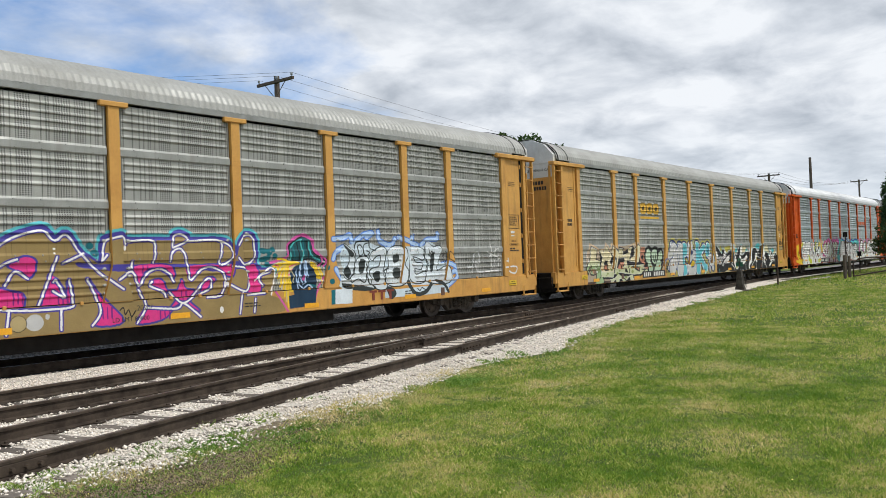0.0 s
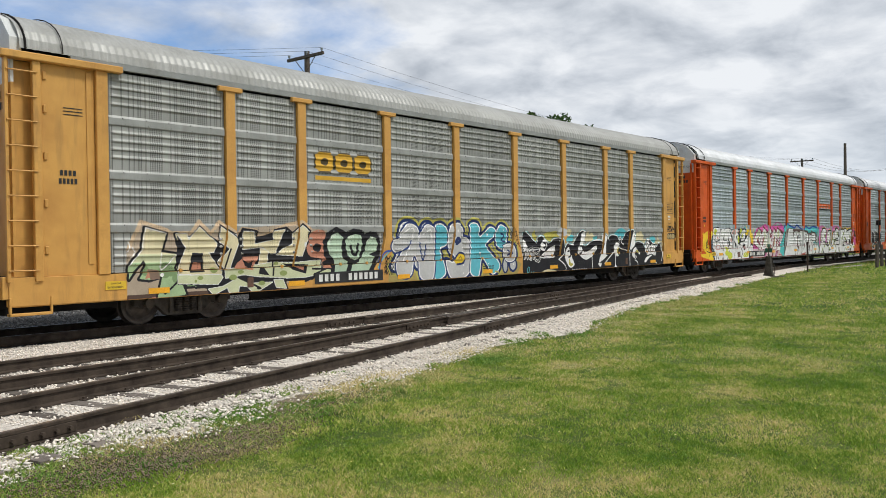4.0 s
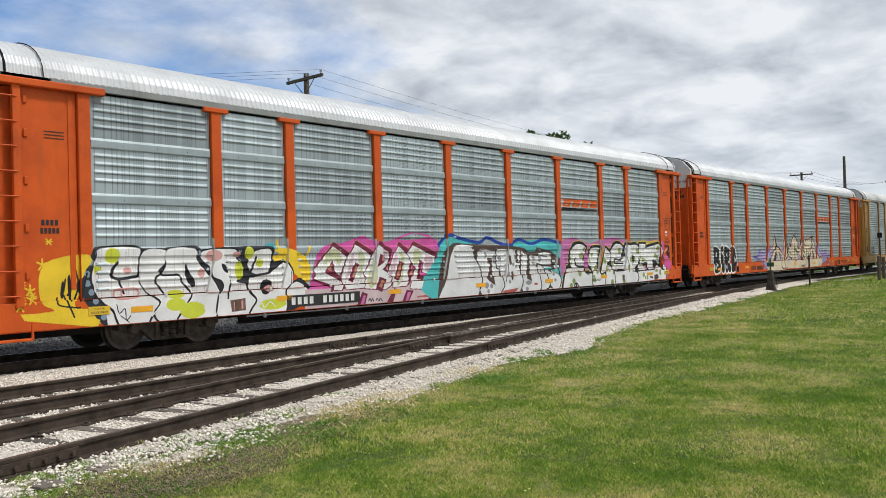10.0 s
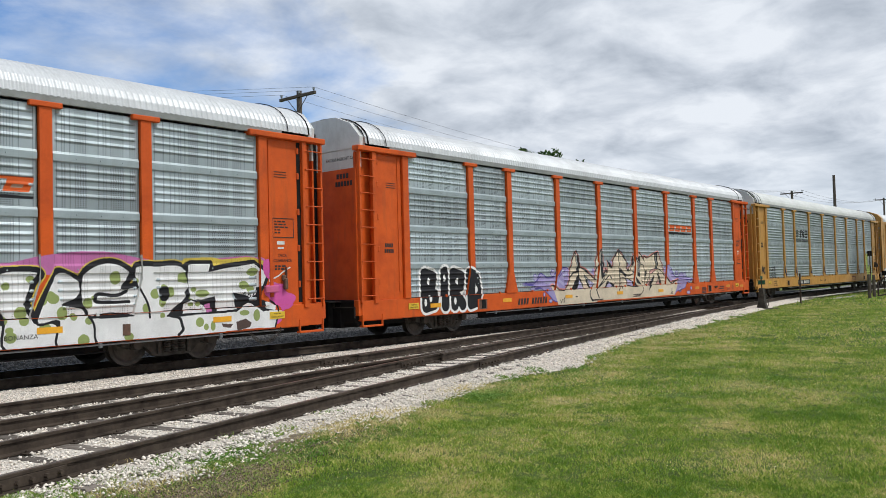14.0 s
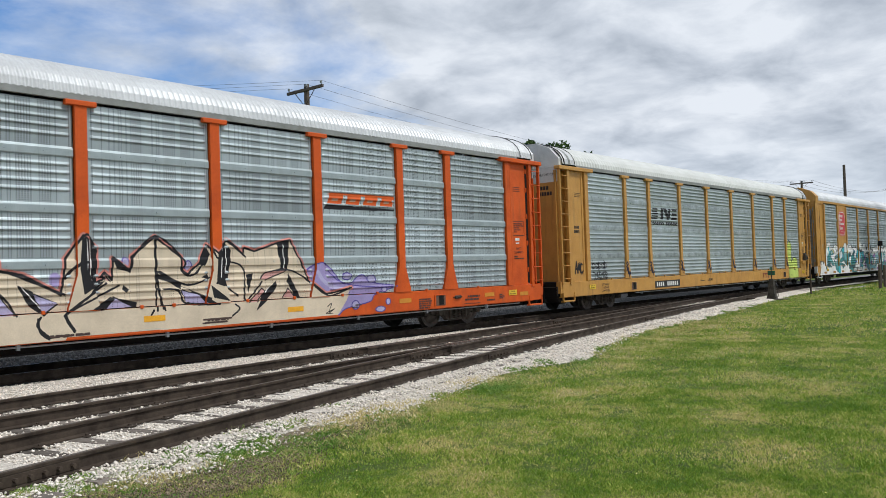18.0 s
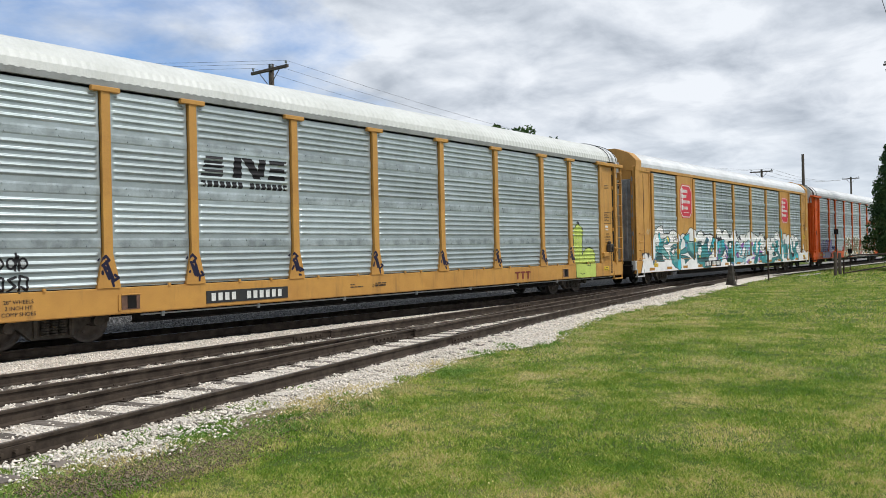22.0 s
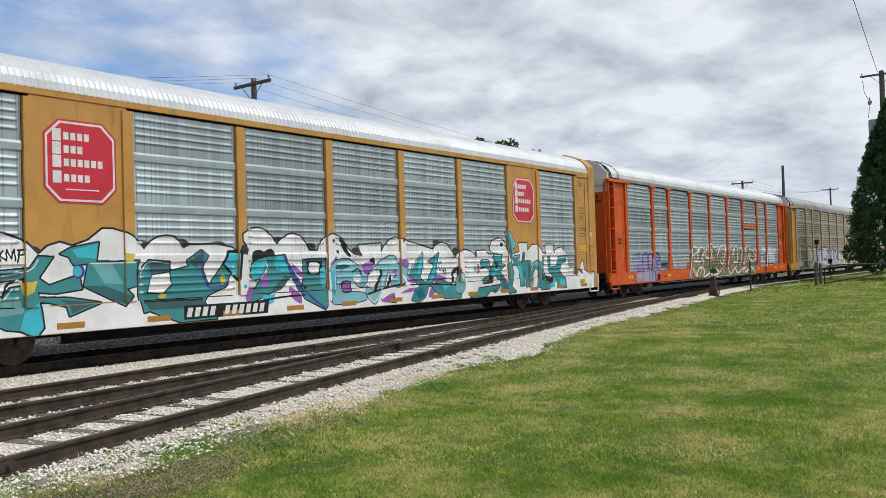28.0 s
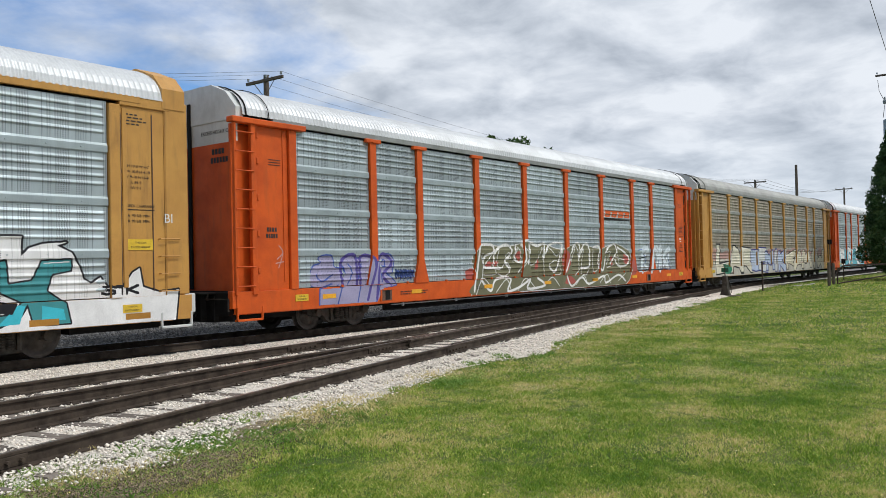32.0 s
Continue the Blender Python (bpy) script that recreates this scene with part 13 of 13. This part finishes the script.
def dress(car, style, seed):
    rng = random.Random(seed)
    dark = DARKTXT
    for s in (-1, 1):
        # end door wording
        if style != "boxed" and style != "tan":
            for yy in (-0.80, 0.95):
                me = TEXTS[("EXCESS HEIGHT CAR", 0.125)].copy()
                me.materials.clear()
                me.materials.append(dark)
                link("stencil", me, car, "", pose(-13.626 if s < 0 else 13.626, yy, 4.78, 90, 0, -90 * (1 if s < 0 else -1)))["kind"] = "stuff"
            ids = bar_rows(0, 0, [0.09] * 4, 0.13, 0.03) + bar_rows(-0.05, -0.2, [0.08] * 6, 0.13, 0.03)
            nb = link("number_marking", box_mesh("endbars_%s_%d" % (style, s), ids, dark, 0.0), car, "", pose(-13.624 if s < 0 else 13.624, -0.62 if s < 0 else 0.62, 4.30, 0, 0, -90 * (1 if s < 0 else -1)))
            nb["kind"] = "stuff"
            stencil("small_print", [(s * 12.55 - 0.18, s * 12.55 + 0.18, -0.004, 0, 4.18 - 0.06 * k, 4.195 - 0.06 * k) for k in range(3)], dark, car, FACE - 0.004)
            if s < 0:
                zn = 2.48 if style == "orange" else 2.94
                stencil("number_marking", bar_rows(-12.81, zn, [0.055] * 4, 0.10, 0.025) + bar_rows(-12.83, zn - 0.15, [0.05] * 5, 0.10, 0.022), dark, car, FACE - 0.004)
            else:
                t = table_rows(12.36, 3.02, 5, rng, 0.03)
                fr = [(12.30, 12.92, -0.004, 0, 3.10, 3.115), (12.30, 12.92, -0.004, 0, 2.66, 2.675), (12.30, 12.315, -0.004, 0, 2.66, 3.115), (12.905, 12.92, -0.004, 0, 2.66, 3.115)]
                stencil("data_table", t + fr, dark, car, FACE - 0.004)
                stencil("white_label", [(12.42, 12.64, -0.004, 0, 2.50, 2.58), (12.44, 12.62, -0.004, 0, 2.40, 2.44)], LIGHTTXT, car, FACE - 0.004)
                side_text("DECK", 0.095, dark, car, 12.58, 2.22)
                side_text("CLEARANCE", 0.095, dark, car, 12.58, 2.10)
                if style != "gold":
                    stencil("small_print", table_rows(12.35, 1.98, 2, rng, 0.04), dark, car, FACE - 0.004)
    # yellow reflectors and plates on the sill
    for x in (-10.92, -7.40, -3.76, -0.08, 3.56, 7.22, 10.88):
        w, faded = 0.23, car is CARS[3] and x > 6
        if style in ("orange", "yellow"):
            link("reflector", box_mesh("reflector" + ("_faded" if faded else ""), [(-w, w, -0.006, 0, 0, 0.115)], REFLECT_OLD if faded else REFLECT, 0.0), car, "", Matrix.Translation((x + rng.uniform(-0.05, 0.05), SILL_FACE - 0.006, (0.66 if style == "yellow" else 0.81) + rng.uniform(-0.015, 0.015))))
    for x in (-11.8, 12.12 if car is CARS[3] else 12.35):
        p = link("height_plate", box_mesh("height_plate", [(-0.21, 0.21, -0.008, 0, 0.0, 0.16)], surface("yellow_plate", (0.75, 0.50, 0.03), None, 0.5), 0.0), car, "yellow warning plate", Matrix.Translation((x, SILL_FACE - 0.007, 0.80)))
        for txt, dz in (("THIS CAR", 0.10), ("EXCESS HEIGHT", 0.03)):
            me = TEXTS[(txt, 0.048)].copy()
            me.materials.clear()
            me.materials.append(dark)
            link("stencil", me, p, "", pose(0, -0.010, dz, 90, 0, 0))["kind"] = "stuff"
    if style in ("gold", "orange", "yellow"):
        for k in range(0 if car in CARS[2:4] else 4):
            x = rng.uniform(-9, 9)
            stencil("small_print", table_rows(x, 0.86, 2, rng, 0.025), dark, car, SILL_FACE - 0.008)
        for x in (-10.4, -7.8, -6.0, -5.1, -3.6, -2.2, -0.3, 0.4, 2.2, 3.5, 5.0, 6.2, 8.1, 10.4):
            link("latch", box_mesh("latch_" + ("sprayed" if car is CARS[2] else style), [(-0.032, 0.032, -0.03, 0.02, 1.08, 1.15)], WHITE if car is CARS[2] else STYLE[style][0], 0.01), car, "", Matrix.Translation((x, SILL_FACE, 0)))


def number_plate(car, x, white=True):
    p = link("number_board", box_mesh("number_board", [(-1.15, 1.15, -0.006, 0, 0.66, 0.93)], DARKTXT, 0.0), car, "black board with white characters", Matrix.Translation((x, SILL_FACE - 0.006, 0)))
    for k in range(11):
        if k != 4:
            link("character_bar", box_mesh("character_bar", [(0, 0.11, -0.004, 0, 0.71, 0.88)], LIGHTTXT, 0.0), p, "", Matrix.Translation((-1.02 + 0.18 * k + (0.06 if k > 4 else 0), -0.008, 0)))


def number_bars(car, x0, x1, material):
    """Slanting bars in place of the car's number, painted straight on the sill."""
    step = (x1 - x0) / 11
    verts, faces = [], []
    for k in range(11):
        if k != 4:
            a, o = x0 + step * k, len(verts)
            verts += [(a, 0, 0.70), (a + step * 0.62, 0, 0.70), (a + step * 0.62 + 0.05, 0, 0.90), (a + 0.05, 0, 0.90)]
            verts += [(x, 0.006, z) for x, _, z in verts[o:o + 4]]
            faces += [(o, o + 1, o + 2, o + 3)] + [(o + i, o + 4 + i, o + 4 + (i + 1) % 4, o + (i + 1) % 4) for i in range(4)]
    ob = link("number_marking", mesh_from("number_marking", verts, faces, material), car, "", Matrix.Translation((0, SILL_FACE - 0.010, 0)))
    ob["kind"] = "stuff"


def sill_blocks(car, x):
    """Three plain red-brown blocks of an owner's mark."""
    red = surface("red_brown_mark", (0.20, 0.035, 0.02), None, 0.6)
    it = []
    for k in range(3):
        a = x + 0.33 * k
        it += [(a, a + 0.29, -0.004, 0, 0.90, 0.955), (a + 0.10, a + 0.19, -0.004, 0, 0.70, 0.90)]
    stencil("owner_mark", it, red, car, SILL_FACE - 0.008)


def slanted_mark(car, style):
    """Railway emblem as plain shapes: slanted orange bars over a black sweep."""
    s = Spray(31, 2.95)
    org = (0.62, 0.10, 0.012)
    for k in range(4):
        a = 4.62 + 0.60 * k
        s.poly([(a, 3.36), (a + 0.46, 3.36), (a + 0.56, 3.60), (a + 0.10, 3.60)], org)
        s.poly([(a + 0.14, 3.43), (a + 0.34, 3.43), (a + 0.37, 3.49), (a + 0.17, 3.49)], (0.45, 0.30, 0.22))
    s.poly([(4.62, 3.58), (6.95, 3.58), (6.97, 3.63), (4.75, 3.63)], org)
    s.poly([(4.50, 3.22), (6.95, 3.24), (6.97, 3.29), (4.58, 3.33)], INK)
    s.lay(car, style, True)


def striped_mark(car):
    s = Spray(32, 2.95)
    for k in range(5):
        z = 3.44 + 0.095 * k
        s.poly([(-6.95 + 0.03 * k, z), (-6.38, z), (-6.34, z + 0.06), (-6.92 + 0.03 * k, z + 0.06)], INK)
    s.poly([(-6.1, 3.44), (-5.85, 3.44), (-5.85, 3.90), (-6.05, 3.90)], INK)
    s.poly([(-5.85, 3.90), (-5.55, 3.90), (-5.30, 3.44), (-5.50, 3.44)], INK)
    s.poly([(-5.42, 3.50), (-5.22, 3.50), (-5.14, 3.90), (-5.34, 3.90)], INK)
    for z0, x0 in ((3.80, -5.06), (3.62, -5.06), (3.44, -5.10)):
        s.poly([(x0, z0), (x0 + 0.52, z0), (x0 + 0.55, z0 + 0.10), (x0 + 0.03, z0 + 0.10)], INK)
    for k in range(15):
        a = -6.95 + 0.165 * k
        if k != 7:
            s.poly([(a, 3.20), (a + 0.12, 3.20), (a + 0.13, 3.34), (a + 0.01, 3.34)], INK)
    s.lay(car, "gold", True)


def block_mark(car):
    s = Spray(33, 2.95)
    ylw = (0.66, 0.38, 0.04)
    s.poly([(-6.72, 3.16), (-4.86, 3.16), (-4.86, 3.26), (-6.72, 3.26)], ylw)
    for k in range(3):
        a = -6.72 + 0.64 * k
        s.poly([(a - 0.03, 3.34), (a + 0.60, 3.34), (a + 0.60, 3.86), (a - 0.03, 3.86)], (0.07, 0.05, 0.02))
        s.poly([(a + 0.01, 3.38), (a + 0.56, 3.38), (a + 0.56, 3.82), (a + 0.01, 3.82)], ylw)
        for dx, dz in ((0.0, 3.84), (0.57, 3.84), (0.0, 3.36), (0.57, 3.36)):
            s.oval(a + dx, dz, 0.09, 0.07, (0.36, 0.365, 0.345))
        s.oval(a + 0.29, 3.60, 0.12, 0.09, (0.07, 0.05, 0.02))
    s.lay(car, "yellow", True)


def octagon(car, x, wide):
    """Red eight-sided railway emblem with a white rim; its wording as plain white bars."""
    def ring(w, h, c):
        return [(-w, -h + c), (-w + c, -h), (w - c, -h), (w, -h + c), (w, h - c), (w - c, h), (-w + c, h), (-w, h - c)]
    def plate(pts, y):
        n = len(pts)
        v = [(a, y, b) for a, b in pts] + [(a, y + 0.006, b) for a, b in pts]
        return v, [tuple(range(n)), tuple(range(n, 2 * n))[::-1]] + [((i + 1) % n, i, n + i, n + (i + 1) % n) for i in range(n)]
    top = FACE - 0.03
    m = Matrix.Translation((x, 0, 3.84)) @ Matrix.Diagonal((1.05, 1, 1.05, 1))
    e = link("emblem", mesh_from("emblem", *plate(ring(0.70, 0.76, 0.27), top - 0.008), RED), car, "red eight-sided emblem with white rim", m)
    link("emblem_rim", mesh_from("emblem_rim", *plate(ring(0.665, 0.725, 0.255), top - 0.011), LIGHTTXT), e)
    link("emblem_field", mesh_from("emblem_field", *plate(ring(0.625, 0.685, 0.24), top - 0.014), RED), e)
    it = []
    rows = ((0.42, 4), (0.18, 3), (-0.06, 6), (-0.34, 4)) if wide else ((0.42, 4), (0.18, 3), (-0.06, 6), (-0.34, 5))
    for z, n in rows:
        it.append((-0.54, -0.38, -0.004, 0, z - 0.06, z + 0.16))
        for k in range(n):
            a = -0.33 + 0.13 * k
            it.append((a, a + 0.095, -0.004, 0, z - 0.03, z + 0.105))
    if wide:
        it.append((-0.30, 0.34, -0.004, 0, -0.52, -0.50))
    link("emblem_lettering", box_mesh("emblem_bars%d" % wide, it, LIGHTTXT, 0.0), e, "", Matrix.Translation((0, top - 0.015, 0)))["kind"] = "stuff"


def boxed_details(car):
    rng = random.Random(9)
    octagon(car, -8.15, True)
    octagon(car, 8.15, False)
    for k, row in enumerate(("EXH 19-0 W 4-7", "EXW 10-8 H 4-10", "EW 9-10 H 16-8", "IL 89-9", "IW 9-1")):
        side_text(row, 0.085, DARKTXT, car, 12.50, 3.72 - 0.11 * k)
    side_text("AAR DECK CLEARANCE", 0.075, DARKTXT, car, 12.52, 2.92)
    stencil("rule", [(12.15, 12.92, -0.004, 0, 2.86, 2.875)], DARKTXT, car, FACE - 0.004)
    side_text("A  90 5/8  MIN", 0.08, DARKTXT, car, 12.55, 2.72)
    side_text("B  93 5/8  MIN", 0.08, DARKTXT, car, 12.55, 2.61)
    side_text("BI", 0.27, LIGHTTXT, car, 13.22, 2.62, -1.585)
    stencil("small_print", table_rows(12.25, 4.78, 4, rng, 0.025), DARKTXT, car, FACE - 0.004)
    p = link("height_plate", box_mesh("height_plate_side", [(-0.30, 0.30, -0.008, 0, 0, 0.22)], MATS["yellow_plate"], 0.0), car, "yellow warning plate", Matrix.Translation((12.58, FACE - 0.003, 2.05)))
    for txt, dz in (("THIS CAR", 0.13), ("EXCESS HEIGHT", 0.04)):
        me = TEXTS[(txt, 0.06)].copy()
        me.materials.clear()
        me.materials.append(DARKTXT)
        link("stencil", me, p, "", pose(0, -0.010, dz, 90, 0, 0))["kind"] = "stuff"
    # smooth outer corner skins, grey steel end doors with a white sheet, folded ribs between
    white = surface("chalky_white_sheet", (0.52, 0.50, 0.42), (0.42, 0.40, 0.33), 0.6, streak=0.3, scale=2.0)
    mottled = surface("mottled_grey_zinc", (0.30, 0.33, 0.36), (0.16, 0.18, 0.21), 0.5, 0.4, scale=3.5, streak=0.3)
    for s in (-1, 1):
        def ex(a, b):
            return (a, b) if s > 0 else (-b, -a)
        link("corner_skin", box_mesh("corner_skin%d" % s, [(*ex(13.15, 13.72), -1.585, -1.50, 1.10, 5.17), (*ex(13.66, 13.72), -1.585, -1.44, 1.10, 5.17)], GOLD, 0.03), car, "rounded golden yellow corner")
        for nm, y0, y1, mt in (("outer_leaf", -1.43, -0.86, mottled), ("white_leaf", -0.84, -0.36, white), ("inner_leaf", -0.34, 0.46, white), ("far_leaf", 0.48, 1.40, ROOF_OLD)):
            items = [(*ex(13.60, 13.66), y0, y1, 1.12, 4.62)]
            if nm != "white_leaf":
                items += [(*ex(13.66, 13.70), y0 + d, y0 + d + 0.07, 1.2, 4.56) for d in ((0.06, 0.26, 0.46) if nm == "outer_leaf" else (0.05, 0.21, 0.37, 0.53, 0.69))]
            link("end_door_leaf", box_mesh(nm + str(s), items, mt, 0.012), car, "grey folded end door leaf" if nm != "white_leaf" else "chalky white end door sheet")
        link("seam", box_mesh("seam%d" % s, [(*ex(12.86, 12.88), FACE - 0.012, FACE, 1.2, 4.85), (*ex(12.16, 12.18), FACE - 0.010, FACE, 1.2, 4.80)], BROWN, 0.0), car)
        link("door_bolt", box_mesh("door_bolt%d" % s, [(*ex(13.70, 13.74), 0.02, 0.06, 1.3, 1.9), (*ex(13.70, 13.75), -0.10, 0.18, 1.86, 1.92), (*ex(13.68, 13.74), -0.2, 0.3, 1.22, 1.28)], CAST, 0.0), car)
        for k in range(5):
            link("door_hinge", box_mesh("door_hinge%d" % s, [(*ex(13.70, 13.76), -1.46, -1.40, -0.09, 0.09)], STEELGREY, 0.008), car, "", Matrix.Translation((0, 0, 1.5 + 0.78 * k)))
        plate = link("height_sign", box_mesh("height_sign%d" % s, [(*ex(13.70, 13.712), -0.84, -0.40, 4.92, 5.36)], LIGHTTXT, 0.0), car, "white sign with black wording")
        for txt, z in (("EXCESS", 5.22), ("HEIGHT", 5.09), ("CAR", 4.96)):
            me = TEXTS[(txt, 0.11)].copy()
            me.materials.clear()
            me.materials.append(DARKTXT)
            link("stencil", me, plate, "", pose(s * 13.716, -0.62, z, 90, 0, 90 * s))["kind"] = "stuff"
        link("number_marking", box_mesh("leafbars%d" % s, [(*ex(13.664, 13.668), -0.80 + 0.1 * k, -0.74 + 0.1 * k, z, z + 0.11) for z, n in ((4.42, 4), (4.24, 4)) for k in range(n)], DARKTXT, 0.0), car)["kind"] = "stuff"
        link("small_print", box_mesh("leafprint%d" % s, [(*ex(13.664, 13.668), -0.72, -0.72 + 0.16 + 0.05 * (k % 3), 3.0 - 0.075 * k, 3.035 - 0.075 * k) for k in range(16) if k not in (9, 10)], DARKTXT, 0.0), car)["kind"] = "stuff"


def hand_brake(car, paint, small=False):
    """Brake housing with its lever and chain on the smooth corner panel."""
    h = link("hand_brake", box_mesh("brake_housing_small", [(-0.05, 0.05, -0.10, 0, 1.46, 1.72), (-0.09, 0.02, -0.06, 0, 1.66, 1.80), (0.02, 0.05, -0.07, 0, 1.72, 1.98)], OILY, 0.02) if small else box_mesh("brake_housing", [(-0.16, 0.16, -0.20, 0, 1.52, 1.86), (-0.05, 0.05, -0.24, -0.2, 1.60, 1.78), (-0.08, 0.10, -0.12, 0, 1.86, 1.96)], CAST, 0.04), car, "dirty cast hand brake housing with chain", Matrix.Translation((12.62, FACE, 0)))
    if small:
        for k in range(22):          # slack chain under the end of the sill
            u = k / 21
            link("chain_link", MESHES["chain_link"], h, "", pose(-1.07 + 0.84 * u, -0.12, 0.53 - 1.0 * u * (1 - u) + 0.04 * u, 0, 50 - 100 * u, 90 * (k % 2)))
        link("brake_step", box_mesh("brake_step_" + paint.name, [(11.98, 12.36, FACE - 0.16, FACE, 1.40, 1.56)], surface("pink_overspray", (0.55, 0.10, 0.28), (0.50, 0.12, 0.16), 0.6, scale=5.0), 0.02), car, "box step covered with pink paint")
        return
    link("lever", mesh_from("lever", *tube([(0.05, -0.24, 1.72), (0.22, -0.26, 1.66), (0.34, -0.24, 1.50), (0.33, -0.22, 1.40)], 0.022, 7), YELLOW), h, "yellow lever")
    for k in range(12):
        z = 1.50 - 0.07 * k
        if "chain_link" not in MESHES:
            MESHES["chain_link"] = mesh_from("chain_link", *tube([(0.025, 0, -0.03), (0.025, 0, 0.03), (-0.025, 0, 0.03), (-0.025, 0, -0.03), (0.025, 0, -0.03)], 0.010, 5), CAST)
        link("chain_link", MESHES["chain_link"], h, "", pose(0.0, -0.15, z, 0, 0, 90 * (k % 2)))
    link("brake_step", box_mesh("brake_step_" + paint.name, [(11.98, 12.42, FACE - 0.16, FACE, 1.34, 1.52)], paint, 0.02), car, "painted box step")


def shorten_end(car, by):
    """This car's pulled-in far end: everything on it stands further back."""
    for ob in car.children:
        if ob.type == "MESH" and not ob.name.startswith(("coupler", "brake_hose", "end_beam", "truck")):
            if ob.location.x + min(v.co.x for v in ob.data.vertices) > 11.55:
                ob.location.x -= by


STYLES = ("yellow", "yellow", "orange", "orange", "gold", "boxed", "orange", "tan", "orange", "orange")
for _k, (_car, _st) in enumerate(zip(CARS, STYLES)):
    dress(_car, _st, 50 + _k)
block_mark(CARS[1])
for _k in (2, 3, 6, 8):
    slanted_mark(CARS[_k], "orange")
striped_mark(CARS[4])
boxed_details(CARS[5])
hand_brake(CARS[4], GOLD)
hand_brake(CARS[2], ORANGE, True)
for _txt, _z in (("A 89 MIN", 1.99), ("B 94 MIN", 1.88)):
    side_text(_txt, 0.095, DARKTXT, CARS[4], 12.58, _z)
shorten_end(CARS[4], 0.42)
for _txt, _z in (("28\" WHEELS", 0.90), ("2 INCH HT", 0.79), ("COMP SHOES", 0.68)):
    side_text(_txt, 0.10, DARKTXT, CARS[4], -10.86, _z, SILL_FACE - 0.006)
number_plate(CARS[1], -5.68)
number_plate(CARS[2], -6.2)
number_plate(CARS[4], -5.75)
number_bars(CARS[5], -5.86, -3.67, LIGHTTXT)
number_bars(CARS[3], -6.85, -5.12, DARKTXT)
sill_blocks(CARS[0], 5.6)
sill_blocks(CARS[4], 5.3)
side_text("LD LMT 80000", 0.13, DARKTXT, CARS[0], -1.2, 0.70, SILL_FACE - 0.006)
side_text("2020/", 0.15, DARKTXT, CARS[0], -0.9, 0.90, SILL_FACE - 0.006)
side_text("LD LMT 80000", 0.09, DARKTXT, CARS[4], -1.4, 0.78, SILL_FACE - 0.006)
side_text("L-89-4", 0.12, DARKTXT, CARS[5], 6.2, 0.90, SILL_FACE - 0.006)
side_text("GLH18A", 0.15, DARKTXT, CARS[5], 6.3, 0.73, SILL_FACE - 0.006)
side_text("BONANZA", 0.12, DARKTXT, CARS[2], 6.7, 0.74, SILL_FACE - 0.006)



def sill_wording(car):
    """Rows of small dark wording and the release valve on the orange sill."""
    rng = random.Random(81)
    for x0, x1, z, rows, h in ((7.78, 8.32, 0.885, 5, 0.036), (9.76, 10.56, 0.885, 2, 0.055), (10.80, 11.18, 0.735, 1, 0.050), (11.42, 11.70, 0.865, 3, 0.034), (5.30, 5.62, 0.86, 2, 0.032), (-3.30, -3.06, 0.86, 1, 0.035), (-2.09, -1.35, 0.70, 1, 0.045), (1.05, 1.75, 0.76, 2, 0.03)):
        it = []
        for k in range(rows):
            x, end = x0 + (0.12 if rows == 2 and k == 0 else 0.0), x1 - rng.uniform(0.0, 0.14)
            while x < end - 0.04:
                w = min(rng.uniform(0.05, 0.15), end - x)
                it.append((x, x + w, -0.004, 0, z - 1.62 * h * k - h, z - 1.62 * h * k))
                x += w + 0.025
        stencil("small_print", it, BROWN, car, SILL_FACE - 0.008)
    stencil("small_print", [(9.72, 10.46, -0.004, 0, 0.645, 0.660)], BROWN, car, SILL_FACE - 0.008)
    link("release_valve", box_mesh("release_valve", [(-0.13, 0.13, -0.05, 0, 0.82, 0.91), (-0.20, 0.20, -0.03, 0, 0.85, 0.88), (-0.05, 0.05, -0.07, -0.05, 0.84, 0.89)], CAST, 0.012), car, "grimy cast release valve", Matrix.Translation((9.42, SILL_FACE, 0)))
    link("reflector", box_mesh("reflector_faded_end", [(12.50, 12.95, -0.006, 0, 0.77, 0.885)], REFLECT_OLD, 0.0), car, "faded reflector", Matrix.Translation((0, SILL_FACE - 0.006, 0)))


sill_wording(CARS[3])

# ---- what moves ----
RUN = ((0, -0.00), (2, 9.60), (4.5, 21.72), (6, 29.08), (7.5, 36.45), (9, 43.65), (10.5, 50.95), (12, 58.38), (14, 68.23), (16.5, 80.56), (18.5, 90.41), (20.5, 100.28), (22.5, 110.20), (24.5, 120.00), (26.5, 129.85), (28.5, 139.83), (30.5, 149.75), (32, 157.08))


def run_at(t):
    """How far the train has gone at t seconds."""
    for (t0, a), (t1, b) in zip(RUN, RUN[1:]):
        if t <= t1:
            return a + (b - a) * (t - t0) / (t1 - t0)
    return RUN[-1][1]


def motions():
    for car in CARS:
        x, y, z = car.location
        walk(car, [(t, pose(x - s, y, z)) for t, s in RUN])
    for w in WHEELS:
        x, y, z = w.location
        walk(w, [(0.1 * k, pose(x, y, z, 0, -math.degrees(run_at(0.1 * k) / 0.425), 0)) for k in range(321)])


motions()
